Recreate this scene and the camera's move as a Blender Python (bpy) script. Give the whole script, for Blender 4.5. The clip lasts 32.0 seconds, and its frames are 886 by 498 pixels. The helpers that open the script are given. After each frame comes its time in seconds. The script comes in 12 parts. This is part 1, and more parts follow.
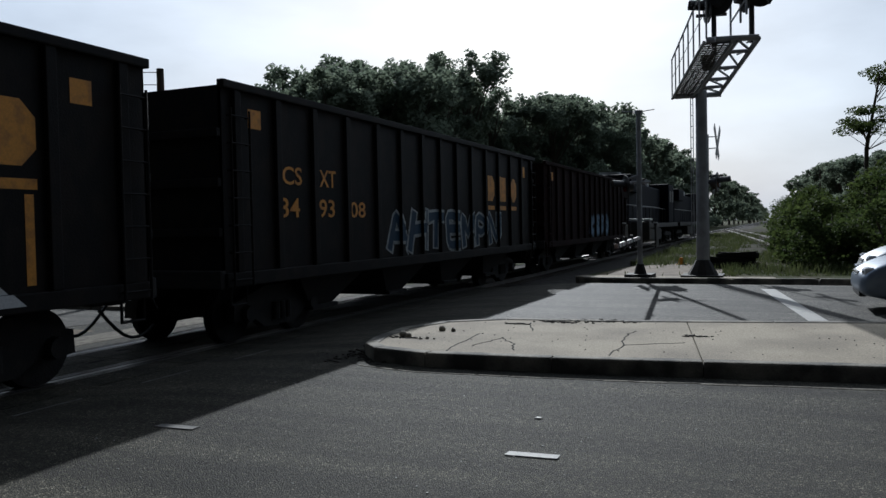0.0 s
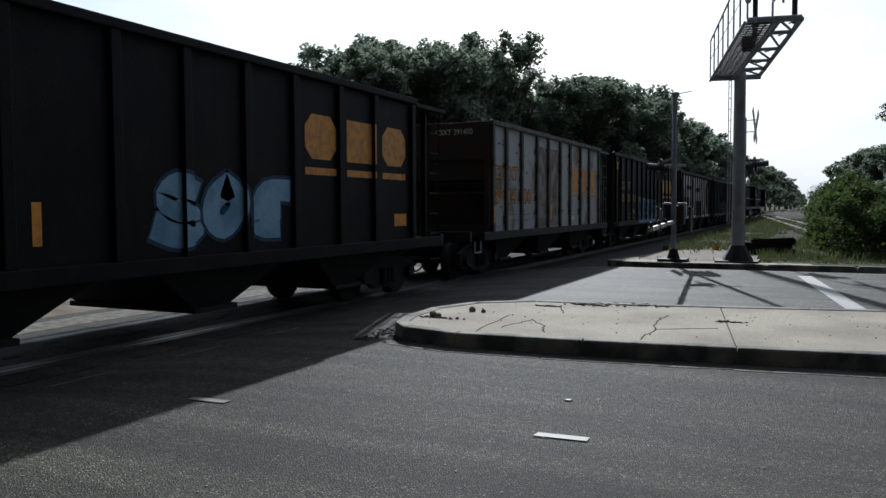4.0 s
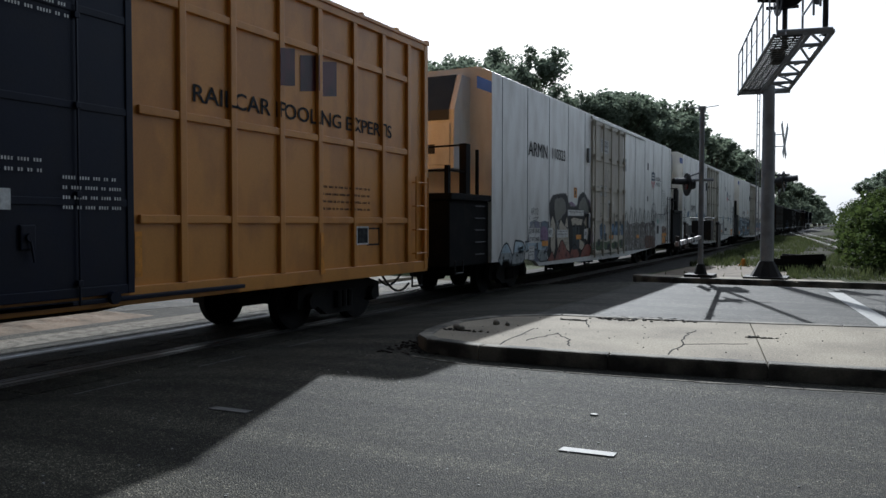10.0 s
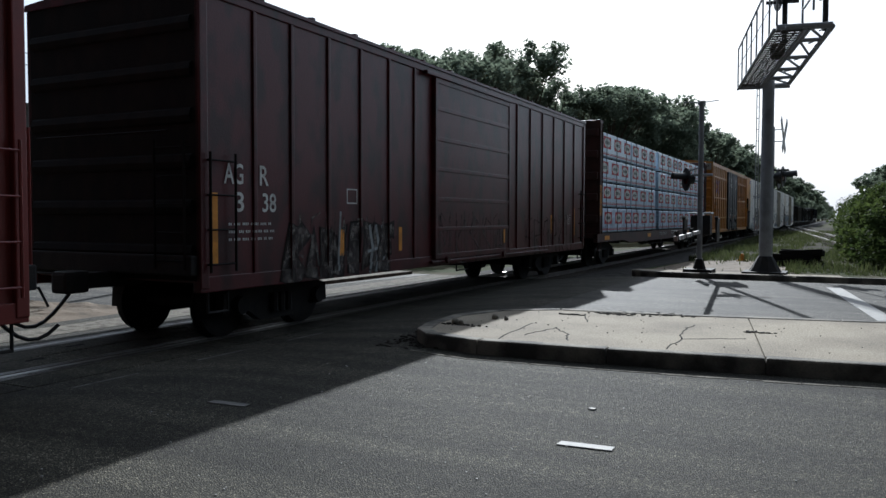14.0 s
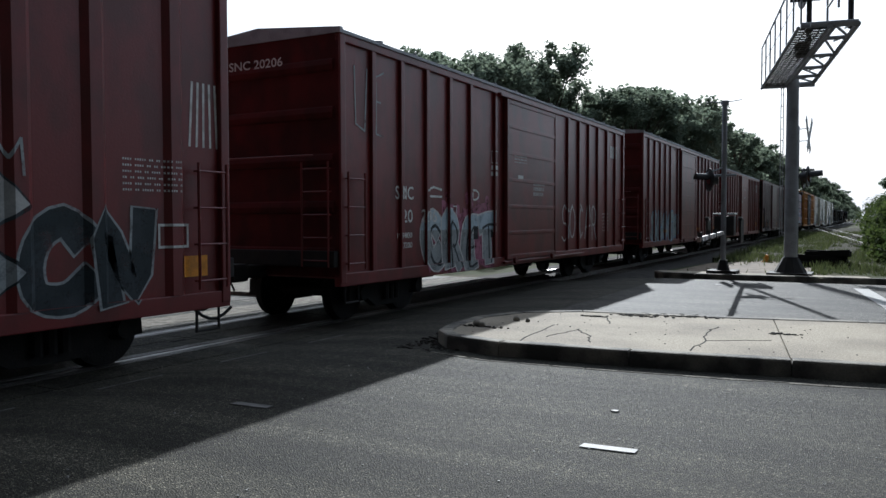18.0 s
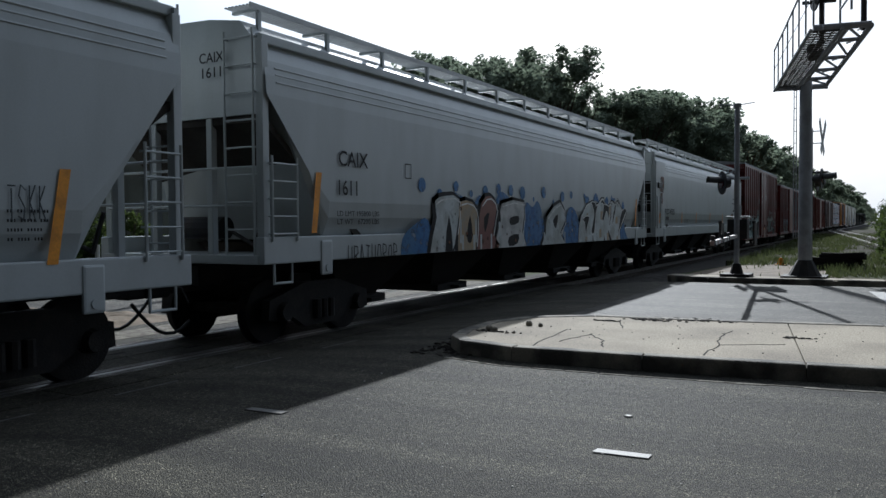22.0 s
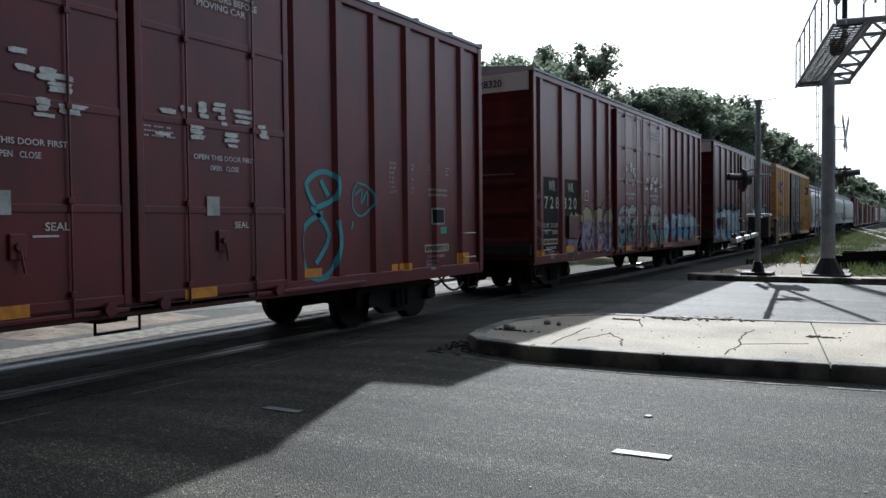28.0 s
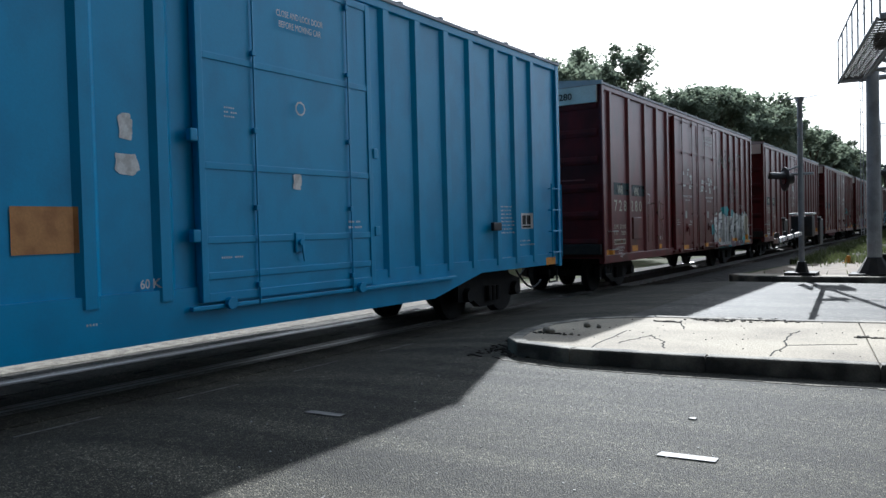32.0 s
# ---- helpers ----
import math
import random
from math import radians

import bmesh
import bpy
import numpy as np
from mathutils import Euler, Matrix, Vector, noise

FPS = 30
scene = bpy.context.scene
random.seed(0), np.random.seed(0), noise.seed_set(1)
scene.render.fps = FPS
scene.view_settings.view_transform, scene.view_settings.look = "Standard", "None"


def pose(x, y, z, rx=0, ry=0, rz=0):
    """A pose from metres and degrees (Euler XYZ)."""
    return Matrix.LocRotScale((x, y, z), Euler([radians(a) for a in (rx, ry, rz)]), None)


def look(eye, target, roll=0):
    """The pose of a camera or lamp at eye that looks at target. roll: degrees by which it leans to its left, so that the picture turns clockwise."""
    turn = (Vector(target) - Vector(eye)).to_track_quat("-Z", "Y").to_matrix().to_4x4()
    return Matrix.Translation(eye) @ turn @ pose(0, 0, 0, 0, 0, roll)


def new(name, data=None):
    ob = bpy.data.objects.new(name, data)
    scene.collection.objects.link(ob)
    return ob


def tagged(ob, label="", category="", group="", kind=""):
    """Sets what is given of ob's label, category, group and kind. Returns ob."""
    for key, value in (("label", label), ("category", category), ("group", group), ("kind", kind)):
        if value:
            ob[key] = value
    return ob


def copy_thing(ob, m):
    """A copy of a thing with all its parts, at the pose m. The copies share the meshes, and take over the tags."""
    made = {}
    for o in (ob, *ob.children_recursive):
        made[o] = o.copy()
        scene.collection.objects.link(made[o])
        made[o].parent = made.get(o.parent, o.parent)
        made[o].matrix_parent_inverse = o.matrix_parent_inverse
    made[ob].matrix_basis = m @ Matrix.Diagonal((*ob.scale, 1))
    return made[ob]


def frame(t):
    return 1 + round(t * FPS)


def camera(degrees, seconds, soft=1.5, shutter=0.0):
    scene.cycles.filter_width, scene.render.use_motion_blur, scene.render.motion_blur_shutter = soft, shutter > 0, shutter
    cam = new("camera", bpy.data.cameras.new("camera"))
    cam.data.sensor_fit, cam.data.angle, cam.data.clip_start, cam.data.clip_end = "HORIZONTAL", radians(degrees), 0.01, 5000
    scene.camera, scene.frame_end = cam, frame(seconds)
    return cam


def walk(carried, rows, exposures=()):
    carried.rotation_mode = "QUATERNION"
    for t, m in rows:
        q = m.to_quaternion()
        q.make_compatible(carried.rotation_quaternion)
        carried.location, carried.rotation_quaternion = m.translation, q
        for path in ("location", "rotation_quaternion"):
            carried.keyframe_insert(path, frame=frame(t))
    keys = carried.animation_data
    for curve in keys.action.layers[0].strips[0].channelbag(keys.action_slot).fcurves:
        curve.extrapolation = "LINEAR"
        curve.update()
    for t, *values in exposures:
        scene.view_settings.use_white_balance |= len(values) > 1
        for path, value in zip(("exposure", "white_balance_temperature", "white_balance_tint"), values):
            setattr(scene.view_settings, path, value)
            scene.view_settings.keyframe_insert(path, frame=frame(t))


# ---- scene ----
# camera: hand-held by the road, turning slowly to the left
cam = camera(59.03, 32.0)
PATH = [  # seconds, x, y, z, pitch, roll, yaw
    (0, 0.053, -0.069, 1.590, -1.70, 1.13, 23.02),
    (0.5, 0.066, -0.123, 1.587, -2.34, 0.75, 23.79),
    (1, 0.070, -0.145, 1.589, -3.03, 0.23, 24.42),
    (1.5, 0.061, -0.145, 1.600, -3.42, 1.06, 24.76),
    (2, 0.077, -0.145, 1.591, -3.77, 0.78, 25.20),
    (2.5, 0.078, -0.132, 1.590, -3.47, 0.53, 25.35),
    (3, 0.070, -0.121, 1.573, -3.25, 0.70, 25.18),
    (3.5, 0.051, -0.080, 1.574, -3.20, 0.42, 25.10),
    (5.5, 0.002, -0.015, 1.549, -2.49, 0.19, 25.78),
    (6, 0.013, -0.004, 1.538, -2.79, 0.28, 25.69),
    (6.5, 0.010, -0.003, 1.531, -3.02, 0.36, 26.49),
    (7, 0.000, 0.014, 1.527, -2.39, 0.15, 26.83),
    (7.5, -0.004, 0.014, 1.532, -2.39, 0.15, 27.04),
    (8, 0.002, 0.003, 1.536, -2.37, -0.06, 26.73),
    (8.5, 0.004, 0.006, 1.527, -2.32, 0.22, 26.82),
    (9, -0.004, 0.021, 1.538, -2.65, 0.06, 27.15),
    (9.5, -0.001, 0.022, 1.521, -2.40, -0.11, 27.14),
    (10, -0.004, 0.017, 1.529, -1.91, -0.04, 27.04),
    (10.5, 0.004, 0.011, 1.527, -1.99, -0.25, 26.84),
    (11, 0.007, 0.017, 1.530, -2.15, 0.06, 27.45),
    (11.5, 0.008, 0.019, 1.530, -2.36, 0.11, 27.06),
    (12, 0.004, 0.027, 1.530, -2.45, -0.09, 27.37),
    (12.5, -0.006, 0.026, 1.528, -2.07, -0.02, 27.21),
    (13, -0.005, 0.024, 1.522, -2.18, -0.29, 27.11),
    (13.5, -0.001, 0.021, 1.536, -2.36, -0.30, 27.32),
    (14, -0.001, 0.019, 1.528, -2.32, -0.16, 26.98),
    (14.5, -0.007, 0.030, 1.528, -2.10, 0.49, 27.15),
    (15, -0.008, 0.036, 1.526, -2.71, 0.23, 27.87),
    (15.5, -0.010, 0.037, 1.528, -2.64, 0.10, 27.87),
    (17.5, -0.006, 0.028, 1.524, -2.10, -0.04, 27.83),
    (18, -0.004, 0.029, 1.521, -2.15, 0.12, 28.52),
    (18.5, 0.002, 0.028, 1.526, -2.13, 0.09, 28.48),
    (19, 0.003, 0.018, 1.535, -1.17, 0.21, 28.23),
    (19.5, 0.013, 0.007, 1.528, -1.53, 0.18, 28.34),
    (20, 0.016, -0.012, 1.532, -1.35, 0.37, 28.32),
    (20.5, 0.019, -0.012, 1.536, -1.74, 0.31, 28.63),
    (21, 0.012, -0.004, 1.540, -1.79, 0.25, 28.79),
    (21.5, 0.004, -0.005, 1.529, -1.79, 0.22, 28.89),
    (22, 0.006, 0.001, 1.536, -1.84, 0.44, 29.39),
    (22.5, 0.006, 0.000, 1.532, -1.74, 0.94, 29.50),
    (23, 0.001, 0.004, 1.528, -1.92, 0.94, 29.63),
    (23.5, -0.010, 0.019, 1.532, -1.44, 0.82, 29.67),
    (24, -0.003, 0.025, 1.522, -1.84, 0.58, 29.30),
    (24.5, -0.002, 0.029, 1.518, -1.44, 0.51, 29.38),
    (25, -0.021, 0.034, 1.506, -1.24, -0.15, 29.56),
    (25.5, -0.015, 0.035, 1.515, -1.85, 0.08, 30.02),
    (27.5, -0.027, 0.035, 1.513, -2.06, -0.04, 29.51),
    (28, -0.014, 0.057, 1.524, -1.89, 0.60, 30.70),
    (28.5, -0.029, 0.038, 1.522, -1.13, 0.89, 30.40),
    (29, -0.034, 0.033, 1.515, -1.39, 0.48, 30.11),
    (29.5, -0.029, 0.051, 1.519, -1.60, -0.32, 31.36),
    (30, -0.056, 0.042, 1.516, -2.26, -0.72, 31.52),
    (30.5, -0.027, 0.025, 1.518, -1.81, 0.16, 31.81),
    (31, -0.035, 0.048, 1.508, -2.23, 0.83, 32.28),
    (31.5, -0.026, 0.030, 1.508, -2.19, 1.14, 33.04),
    (32, -0.028, 0.035, 1.516, -1.51, 1.44, 33.33),
]
walk(cam, [(t, pose(x, y, z, 90 + p, r, w)) for t, x, y, z, p, r, w in PATH], [
    (t, e, 5620, 8) for t, e in ((0, -0.15), (2, 0.32), (3.5, 0.25), (6, 0.3), (9, 0.35), (13, 0.3), (15, 0.5), (19, 0.6), (21, 0.3), (23, 0.35), (25, 0.5), (28, 1.05), (30, 1.28), (32, 1.25))])

# ---- light: low sun ahead and to the left, thin bright cloud ----
SUN_DIR = Vector((-0.68, 1.92, 1.0)).normalized()
sun = new("sun", bpy.data.lights.new("sun", "SUN"))
sun.data.energy, sun.data.angle, sun.data.color = 4.6, radians(0.6), (1.0, 0.95, 0.87)
sun.matrix_world = look(SUN_DIR * 60, (0, 0, 0))
world = bpy.data.worlds.new("sky")
scene.world = world
world.use_nodes = True
wn, wl = world.node_tree.nodes, world.node_tree.links
wn.clear()
sky = wn.new("ShaderNodeTexSky")
sky.sky_type, sky.sun_disc = "NISHITA", False
sky.sun_elevation, sky.sun_rotation = math.asin(SUN_DIR.z), math.atan2(SUN_DIR.x, SUN_DIR.y)
sky.dust_density, sky.air_density = 3.0, 1.2
wtc = wn.new("ShaderNodeTexCoord")
wmap = wn.new("ShaderNodeMapping")
wmap.inputs["Scale"].default_value = (1.6, 1.6, 4.5)
cloud = wn.new("ShaderNodeTexNoise")
cloud.inputs["Scale"].default_value, cloud.inputs["Detail"].default_value = 2.2, 7
cramp = wn.new("ShaderNodeValToRGB")
cramp.color_ramp.elements[0].position, cramp.color_ramp.elements[1].position = 0.3, 0.75
cramp.color_ramp.elements[0].color = (5.5, 5.9, 6.5, 1)
cramp.color_ramp.elements[1].color = (9.3, 9.8, 10.4, 1)
wmix = wn.new("ShaderNodeMix")
wmix.data_type = "RGBA"
wmix.inputs["Factor"].default_value = 0.82
wbg, wout = wn.new("ShaderNodeBackground"), wn.new("ShaderNodeOutputWorld")
wbg.inputs["Strength"].default_value = 0.1
wl.new(wtc.outputs["Generated"], wmap.inputs["Vector"])
wl.new(wmap.outputs["Vector"], cloud.inputs["Vector"])
wl.new(cloud.outputs["Fac"], cramp.inputs["Fac"])
wl.new(sky.outputs["Color"], wmix.inputs["A"])
wl.new(cramp.outputs["Color"], wmix.inputs["B"])
# thin cloud scatters forward: the sky fades away from the sun
wnorm, wdot, wfade, wmul = wn.new("ShaderNodeVectorMath"), wn.new("ShaderNodeVectorMath"), wn.new("ShaderNodeMapRange"), wn.new("ShaderNodeMix")
wnorm.operation, wdot.operation = "NORMALIZE", "DOT_PRODUCT"
wdot.inputs[1].default_value = SUN_DIR
wfade.interpolation_type = "SMOOTHSTEP"
for key, value in (("From Min", -0.15), ("From Max", 0.95), ("To Min", 0.035), ("To Max", 1.0)):
    wfade.inputs[key].default_value = value
wmul.data_type, wmul.blend_type = "RGBA", "MULTIPLY"
wmul.inputs["Factor"].default_value = 1
wl.new(wtc.outputs["Generated"], wnorm.inputs[0])
wl.new(wnorm.outputs["Vector"], wdot.inputs[0])
wl.new(wdot.outputs["Value"], wfade.inputs["Value"])
wl.new(wmix.outputs["Result"], wmul.inputs["A"])
wl.new(wfade.outputs["Result"], wmul.inputs["B"])
wl.new(wmul.outputs["Result"], wbg.inputs["Color"])
wl.new(wbg.outputs["Background"], wout.inputs["Surface"])
scene.view_settings.exposure = 0.0

# ---- materials ----
def mat(name, rgb, rough=0.6, metal=0.0, second=None, amount=0.35, scale=1.2, fine=40.0, bump=0.15,
        streak=0.0, grain=0.25, lo=0.45, hi=0.62, spec=0.45, stretch=(1, 1), crisp=False):
    """Paint, metal, stone or soil: base colour, stains of a second colour, fine grain and relief."""
    m = bpy.data.materials.new(name)
    m.use_nodes = True
    n, l = m.node_tree.nodes, m.node_tree.links
    b = n["Principled BSDF"]
    b.inputs["Roughness"].default_value, b.inputs["Metallic"].default_value = rough, metal
    b.inputs["Specular IOR Level"].default_value = spec
    tc = n.new("ShaderNodeTexCoord")
    mp = n.new("ShaderNodeMapping")
    mp.inputs["Scale"].default_value = (*stretch, 1 - streak * 0.88)
    big, small = n.new("ShaderNodeTexNoise"), n.new("ShaderNodeTexNoise")
    big.inputs["Scale"].default_value, big.inputs["Detail"].default_value = scale * (1 + 2.5 * streak), 6
    small.inputs["Scale"].default_value, small.inputs["Detail"].default_value = fine, 3
    ramp = n.new("ShaderNodeValToRGB")
    ramp.color_ramp.elements[0].position, ramp.color_ramp.elements[1].position = lo, hi
    ramp.color_ramp.elements[0].color = (0, 0, 0, 1)
    ramp.color_ramp.elements[1].color = (amount, amount, amount, 1)
    mix = n.new("ShaderNodeMix")
    mix.data_type = "RGBA"
    second = second or tuple(c * 0.55 for c in rgb)
    mix.inputs["A"].default_value, mix.inputs["B"].default_value = (*rgb, 1), (*second, 1)
    g = n.new("ShaderNodeMapRange")
    if crisp:
        g.inputs["From Min"].default_value, g.inputs["From Max"].default_value = 0.36, 0.66
    g.inputs["To Min"].default_value, g.inputs["To Max"].default_value = 1 - grain, 1 + grain
    mul = n.new("ShaderNodeMix")
    mul.data_type, mul.blend_type = "RGBA", "MULTIPLY"
    mul.inputs["Factor"].default_value = 1
    l.new(tc.outputs["Object"], mp.inputs["Vector"])
    l.new(mp.outputs["Vector"], big.inputs["Vector"])
    l.new(tc.outputs["Object"], small.inputs["Vector"])
    l.new(big.outputs["Fac"], ramp.inputs["Fac"])
    l.new(ramp.outputs["Color"], mix.inputs["Factor"])
    l.new(small.outputs["Fac"], g.inputs["Value"])
    l.new(mix.outputs["Result"], mul.inputs["A"])
    l.new(g.outputs["Result"], mul.inputs["B"])
    l.new(mul.outputs["Result"], b.inputs["Base Color"])
    if bump:
        bp = n.new("ShaderNodeBump")
        bp.inputs["Strength"].default_value, bp.inputs["Distance"].default_value = bump, 0.02
        l.new(small.outputs["Fac"], bp.inputs["Height"])
        l.new(bp.outputs["Normal"], b.inputs["Normal"])
    return m


def worn(m, keep=0.42, soft=0.3, scale=5.0):
    """Thin or flaked paint: what lies under it shows through in blotches."""
    n, l = m.node_tree.nodes, m.node_tree.links
    tc, t, r = n.new("ShaderNodeTexCoord"), n.new("ShaderNodeTexNoise"), n.new("ShaderNodeMapRange")
    t.inputs["Scale"].default_value, t.inputs["Detail"].default_value, t.inputs["Roughness"].default_value = scale, 6, 0.65
    for key, v in (("From Min", keep - soft / 2), ("From Max", keep + soft / 2)):
        r.inputs[key].default_value = v
    clear, mix = n.new("ShaderNodeBsdfTransparent"), n.new("ShaderNodeMixShader")
    l.new(tc.outputs["Object"], t.inputs["Vector"])
    l.new(t.outputs["Fac"], r.inputs["Value"])
    l.new(r.outputs["Result"], mix.inputs["Fac"])
    l.new(clear.outputs["BSDF"], mix.inputs[1])
    l.new(n["Principled BSDF"].outputs["BSDF"], mix.inputs[2])
    l.new(mix.outputs["Shader"], n["Material Output"].inputs["Surface"])
    return m


def leafy(name, rgb, rgb2, thin=0.45, clear=1.0):
    m = bpy.data.materials.new(name)
    m.use_nodes = True
    n, l = m.node_tree.nodes, m.node_tree.links
    b = n["Principled BSDF"]
    b.inputs["Roughness"].default_value, b.inputs["Specular IOR Level"].default_value = 0.8, 0.12
    geo = n.new("ShaderNodeNewGeometry")
    info = n.new("ShaderNodeObjectInfo")
    mix = n.new("ShaderNodeMix")
    mix.data_type = "RGBA"
    mix.inputs["A"].default_value, mix.inputs["B"].default_value = (*rgb, 1), (*rgb2, 1)
    add = n.new("ShaderNodeMath")
    add.operation, add.use_clamp = "MULTIPLY_ADD", True
    add.inputs[1].default_value = 0.45
    half = n.new("ShaderNodeMath")
    half.operation = "MULTIPLY"
    half.inputs[1].default_value = 0.7
    l.new(info.outputs["Random"], add.inputs[0])
    l.new(geo.outputs["Random Per Island"], half.inputs[0])
    l.new(half.outputs[0], add.inputs[2])
    l.new(add.outputs[0], mix.inputs["Factor"])
    l.new(mix.outputs["Result"], b.inputs["Base Color"])
    tr = n.new("ShaderNodeBsdfTranslucent")
    lit = n.new("ShaderNodeMix")
    lit.data_type, lit.blend_type = "RGBA", "MULTIPLY"
    lit.inputs["Factor"].default_value, lit.inputs["B"].default_value = 1, (clear, clear, clear, 1)
    l.new(mix.outputs["Result"], lit.inputs["A"])
    l.new(lit.outputs["Result"], tr.inputs["Color"])
    ms = n.new("ShaderNodeMixShader")
    ms.inputs["Fac"].default_value = thin
    l.new(b.outputs["BSDF"], ms.inputs[1])
    l.new(tr.outputs["BSDF"], ms.inputs[2])
    l.new(ms.outputs["Shader"], n["Material Output"].inputs["Surface"])
    return m


def asphalt(name, binder, stone, share=0.5, fine=70.0, rough=0.75, bump=0.8):
    """Worn asphalt: pale aggregate in dark binder, polished bands along the lanes, blotches."""
    m = bpy.data.materials.new(name)
    m.use_nodes = True
    n, l = m.node_tree.nodes, m.node_tree.links
    b = n["Principled BSDF"]
    b.inputs["Roughness"].default_value, b.inputs["Specular IOR Level"].default_value = rough, 0.21
    tc = n.new("ShaderNodeTexCoord")

    def texture(scale, detail, stretch):
        mp, t = n.new("ShaderNodeMapping"), n.new("ShaderNodeTexNoise")
        mp.inputs["Scale"].default_value = stretch
        t.inputs["Scale"].default_value, t.inputs["Detail"].default_value = scale, detail
        l.new(tc.outputs["Object"], mp.inputs["Vector"])
        l.new(mp.outputs["Vector"], t.inputs["Vector"])
        return t.outputs["Fac"]

    def ranged(value, a, c, lo, hi):
        r = n.new("ShaderNodeMapRange")
        for key, v in (("From Min", a), ("From Max", c), ("To Min", lo), ("To Max", hi)):
            r.inputs[key].default_value = v
        l.new(value, r.inputs["Value"])
        return r.outputs["Result"]

    def times(p, q):
        k = n.new("ShaderNodeMath")
        k.operation = "MULTIPLY"
        l.new(p, k.inputs[0])
        l.new(q, k.inputs[1])
        return k.outputs[0]

    grit = texture(fine, 2, (1, 1, 1))
    stones = ranged(grit, 0.62 - 0.2 * share, 0.78 - 0.2 * share, 0, 1)
    mix = n.new("ShaderNodeMix")
    mix.data_type = "RGBA"
    mix.inputs["A"].default_value, mix.inputs["B"].default_value = (*binder, 1), (*stone, 1)
    l.new(stones, mix.inputs["Factor"])
    cells = n.new("ShaderNodeTexVoronoi")  # single stones, a few of them pale
    cells.inputs["Scale"].default_value = fine * 0.5
    l.new(tc.outputs["Object"], cells.inputs["Vector"])
    part_of = n.new("ShaderNodeSeparateColor")
    l.new(cells.outputs["Color"], part_of.inputs["Color"])
    cube = n.new("ShaderNodeMath")
    cube.operation = "POWER"
    cube.inputs[1].default_value = 3.0
    l.new(part_of.outputs[0], cube.inputs[0])
    chip = ranged(cube.outputs[0], 0, 1, 0.66, 1.9)
    wear = times(chip, times(ranged(texture(1.5, 4, (0.1, 1.4, 1)), 0.36, 0.64, 0.62, 1.35), ranged(texture(0.55, 5, (1, 1, 1)), 0.3, 0.7, 0.7, 1.25)))
    mul = n.new("ShaderNodeMix")
    mul.data_type, mul.blend_type = "RGBA", "MULTIPLY"
    mul.inputs["Factor"].default_value = 1
    l.new(mix.outputs["Result"], mul.inputs["A"])
    l.new(wear, mul.inputs["B"])
    l.new(mul.outputs["Result"], b.inputs["Base Color"])
    bp = n.new("ShaderNodeBump")
    bp.inputs["Strength"].default_value, bp.inputs["Distance"].default_value = bump, 0.022
    l.new(grit, bp.inputs["Height"])
    l.new(bp.outputs["Normal"], b.inputs["Normal"])
    return m


ASPHALT = asphalt("asphalt", (0.028, 0.026, 0.0195), (0.21, 0.193, 0.14), 0.36, 85, 0.84, 1.0)
ASPHALT_OLD = asphalt("worn asphalt", (0.036, 0.0335, 0.028), (0.14, 0.131, 0.11), 0.5, 50, 0.8, 0.6)
TAR = mat("tar", (0.014, 0.013, 0.013), 0.9, bump=0.2, spec=0.05)
CONCRETE = mat("concrete", (0.345, 0.3, 0.23), 0.9, second=(0.2, 0.172, 0.135), amount=0.9, scale=0.8, fine=45, bump=0.5, grain=0.22, spec=0.15, crisp=True, lo=0.4, hi=0.7)
# also colours the painted sunlit line before the kerb
SUNLINE_DUST = mat("pale gutter dust", (0.2, 0.185, 0.155), 0.95, second=(0.1, 0.09, 0.075), amount=0.9, scale=6, fine=60, bump=0.4, grain=0.5, spec=0.1, crisp=True)
KERB = mat("kerb concrete", (0.25, 0.225, 0.18), 0.9, second=(0.05, 0.047, 0.042), amount=0.9, scale=2.2, fine=50, bump=0.5, grain=0.4, lo=0.4, hi=0.6)
LINE = mat("road paint", (0.29, 0.28, 0.26), 0.7, second=(0.2, 0.2, 0.2), amount=0.8, scale=6, fine=60, bump=0.3, lo=0.5, hi=0.7)
LINE_WORN_SHADED = mat("worn road paint", (0.15, 0.145, 0.135), 0.8, second=(0.06, 0.058, 0.055), amount=0.9, scale=7, fine=60, bump=0.3, lo=0.42, hi=0.62)
SOIL = mat("soil", (0.16, 0.12, 0.08), 0.95, second=(0.09, 0.07, 0.045), amount=0.9, scale=2, fine=25, bump=0.8, grain=0.5)
MEADOW = mat("rough grass ground", (0.045, 0.055, 0.024), 0.95, second=(0.075, 0.065, 0.042), amount=0.9, scale=0.7, fine=14, bump=0.9, grain=0.6, spec=0.03)
BALLAST = mat("ballast", (0.06, 0.056, 0.052), 0.95, second=(0.03, 0.028, 0.025), amount=0.9, scale=3, fine=22, bump=1.0, grain=0.7, spec=0.05)
RAIL = mat("rail steel", (0.3, 0.29, 0.28), 0.42, 1.0, second=(0.14, 0.09, 0.06), amount=0.4, scale=4, bump=0.1)
RUST = mat("rusty steel", (0.1, 0.06, 0.045), 0.75, 0.2, second=(0.05, 0.035, 0.03), amount=0.8, scale=3, bump=0.3)
TIE = mat("tie timber", (0.09, 0.075, 0.06), 0.9, second=(0.05, 0.045, 0.04), amount=0.8, scale=4, bump=0.6)
GALV = mat("galvanised steel", (0.31, 0.32, 0.34), 0.55, 0.2, second=(0.2, 0.205, 0.22), amount=0.7, scale=3, bump=0.1)
DARKSTEEL = mat("dark steel", (0.02, 0.02, 0.022), 0.6, 0.1, second=(0.07, 0.05, 0.04), amount=0.5, scale=3, bump=0.2)
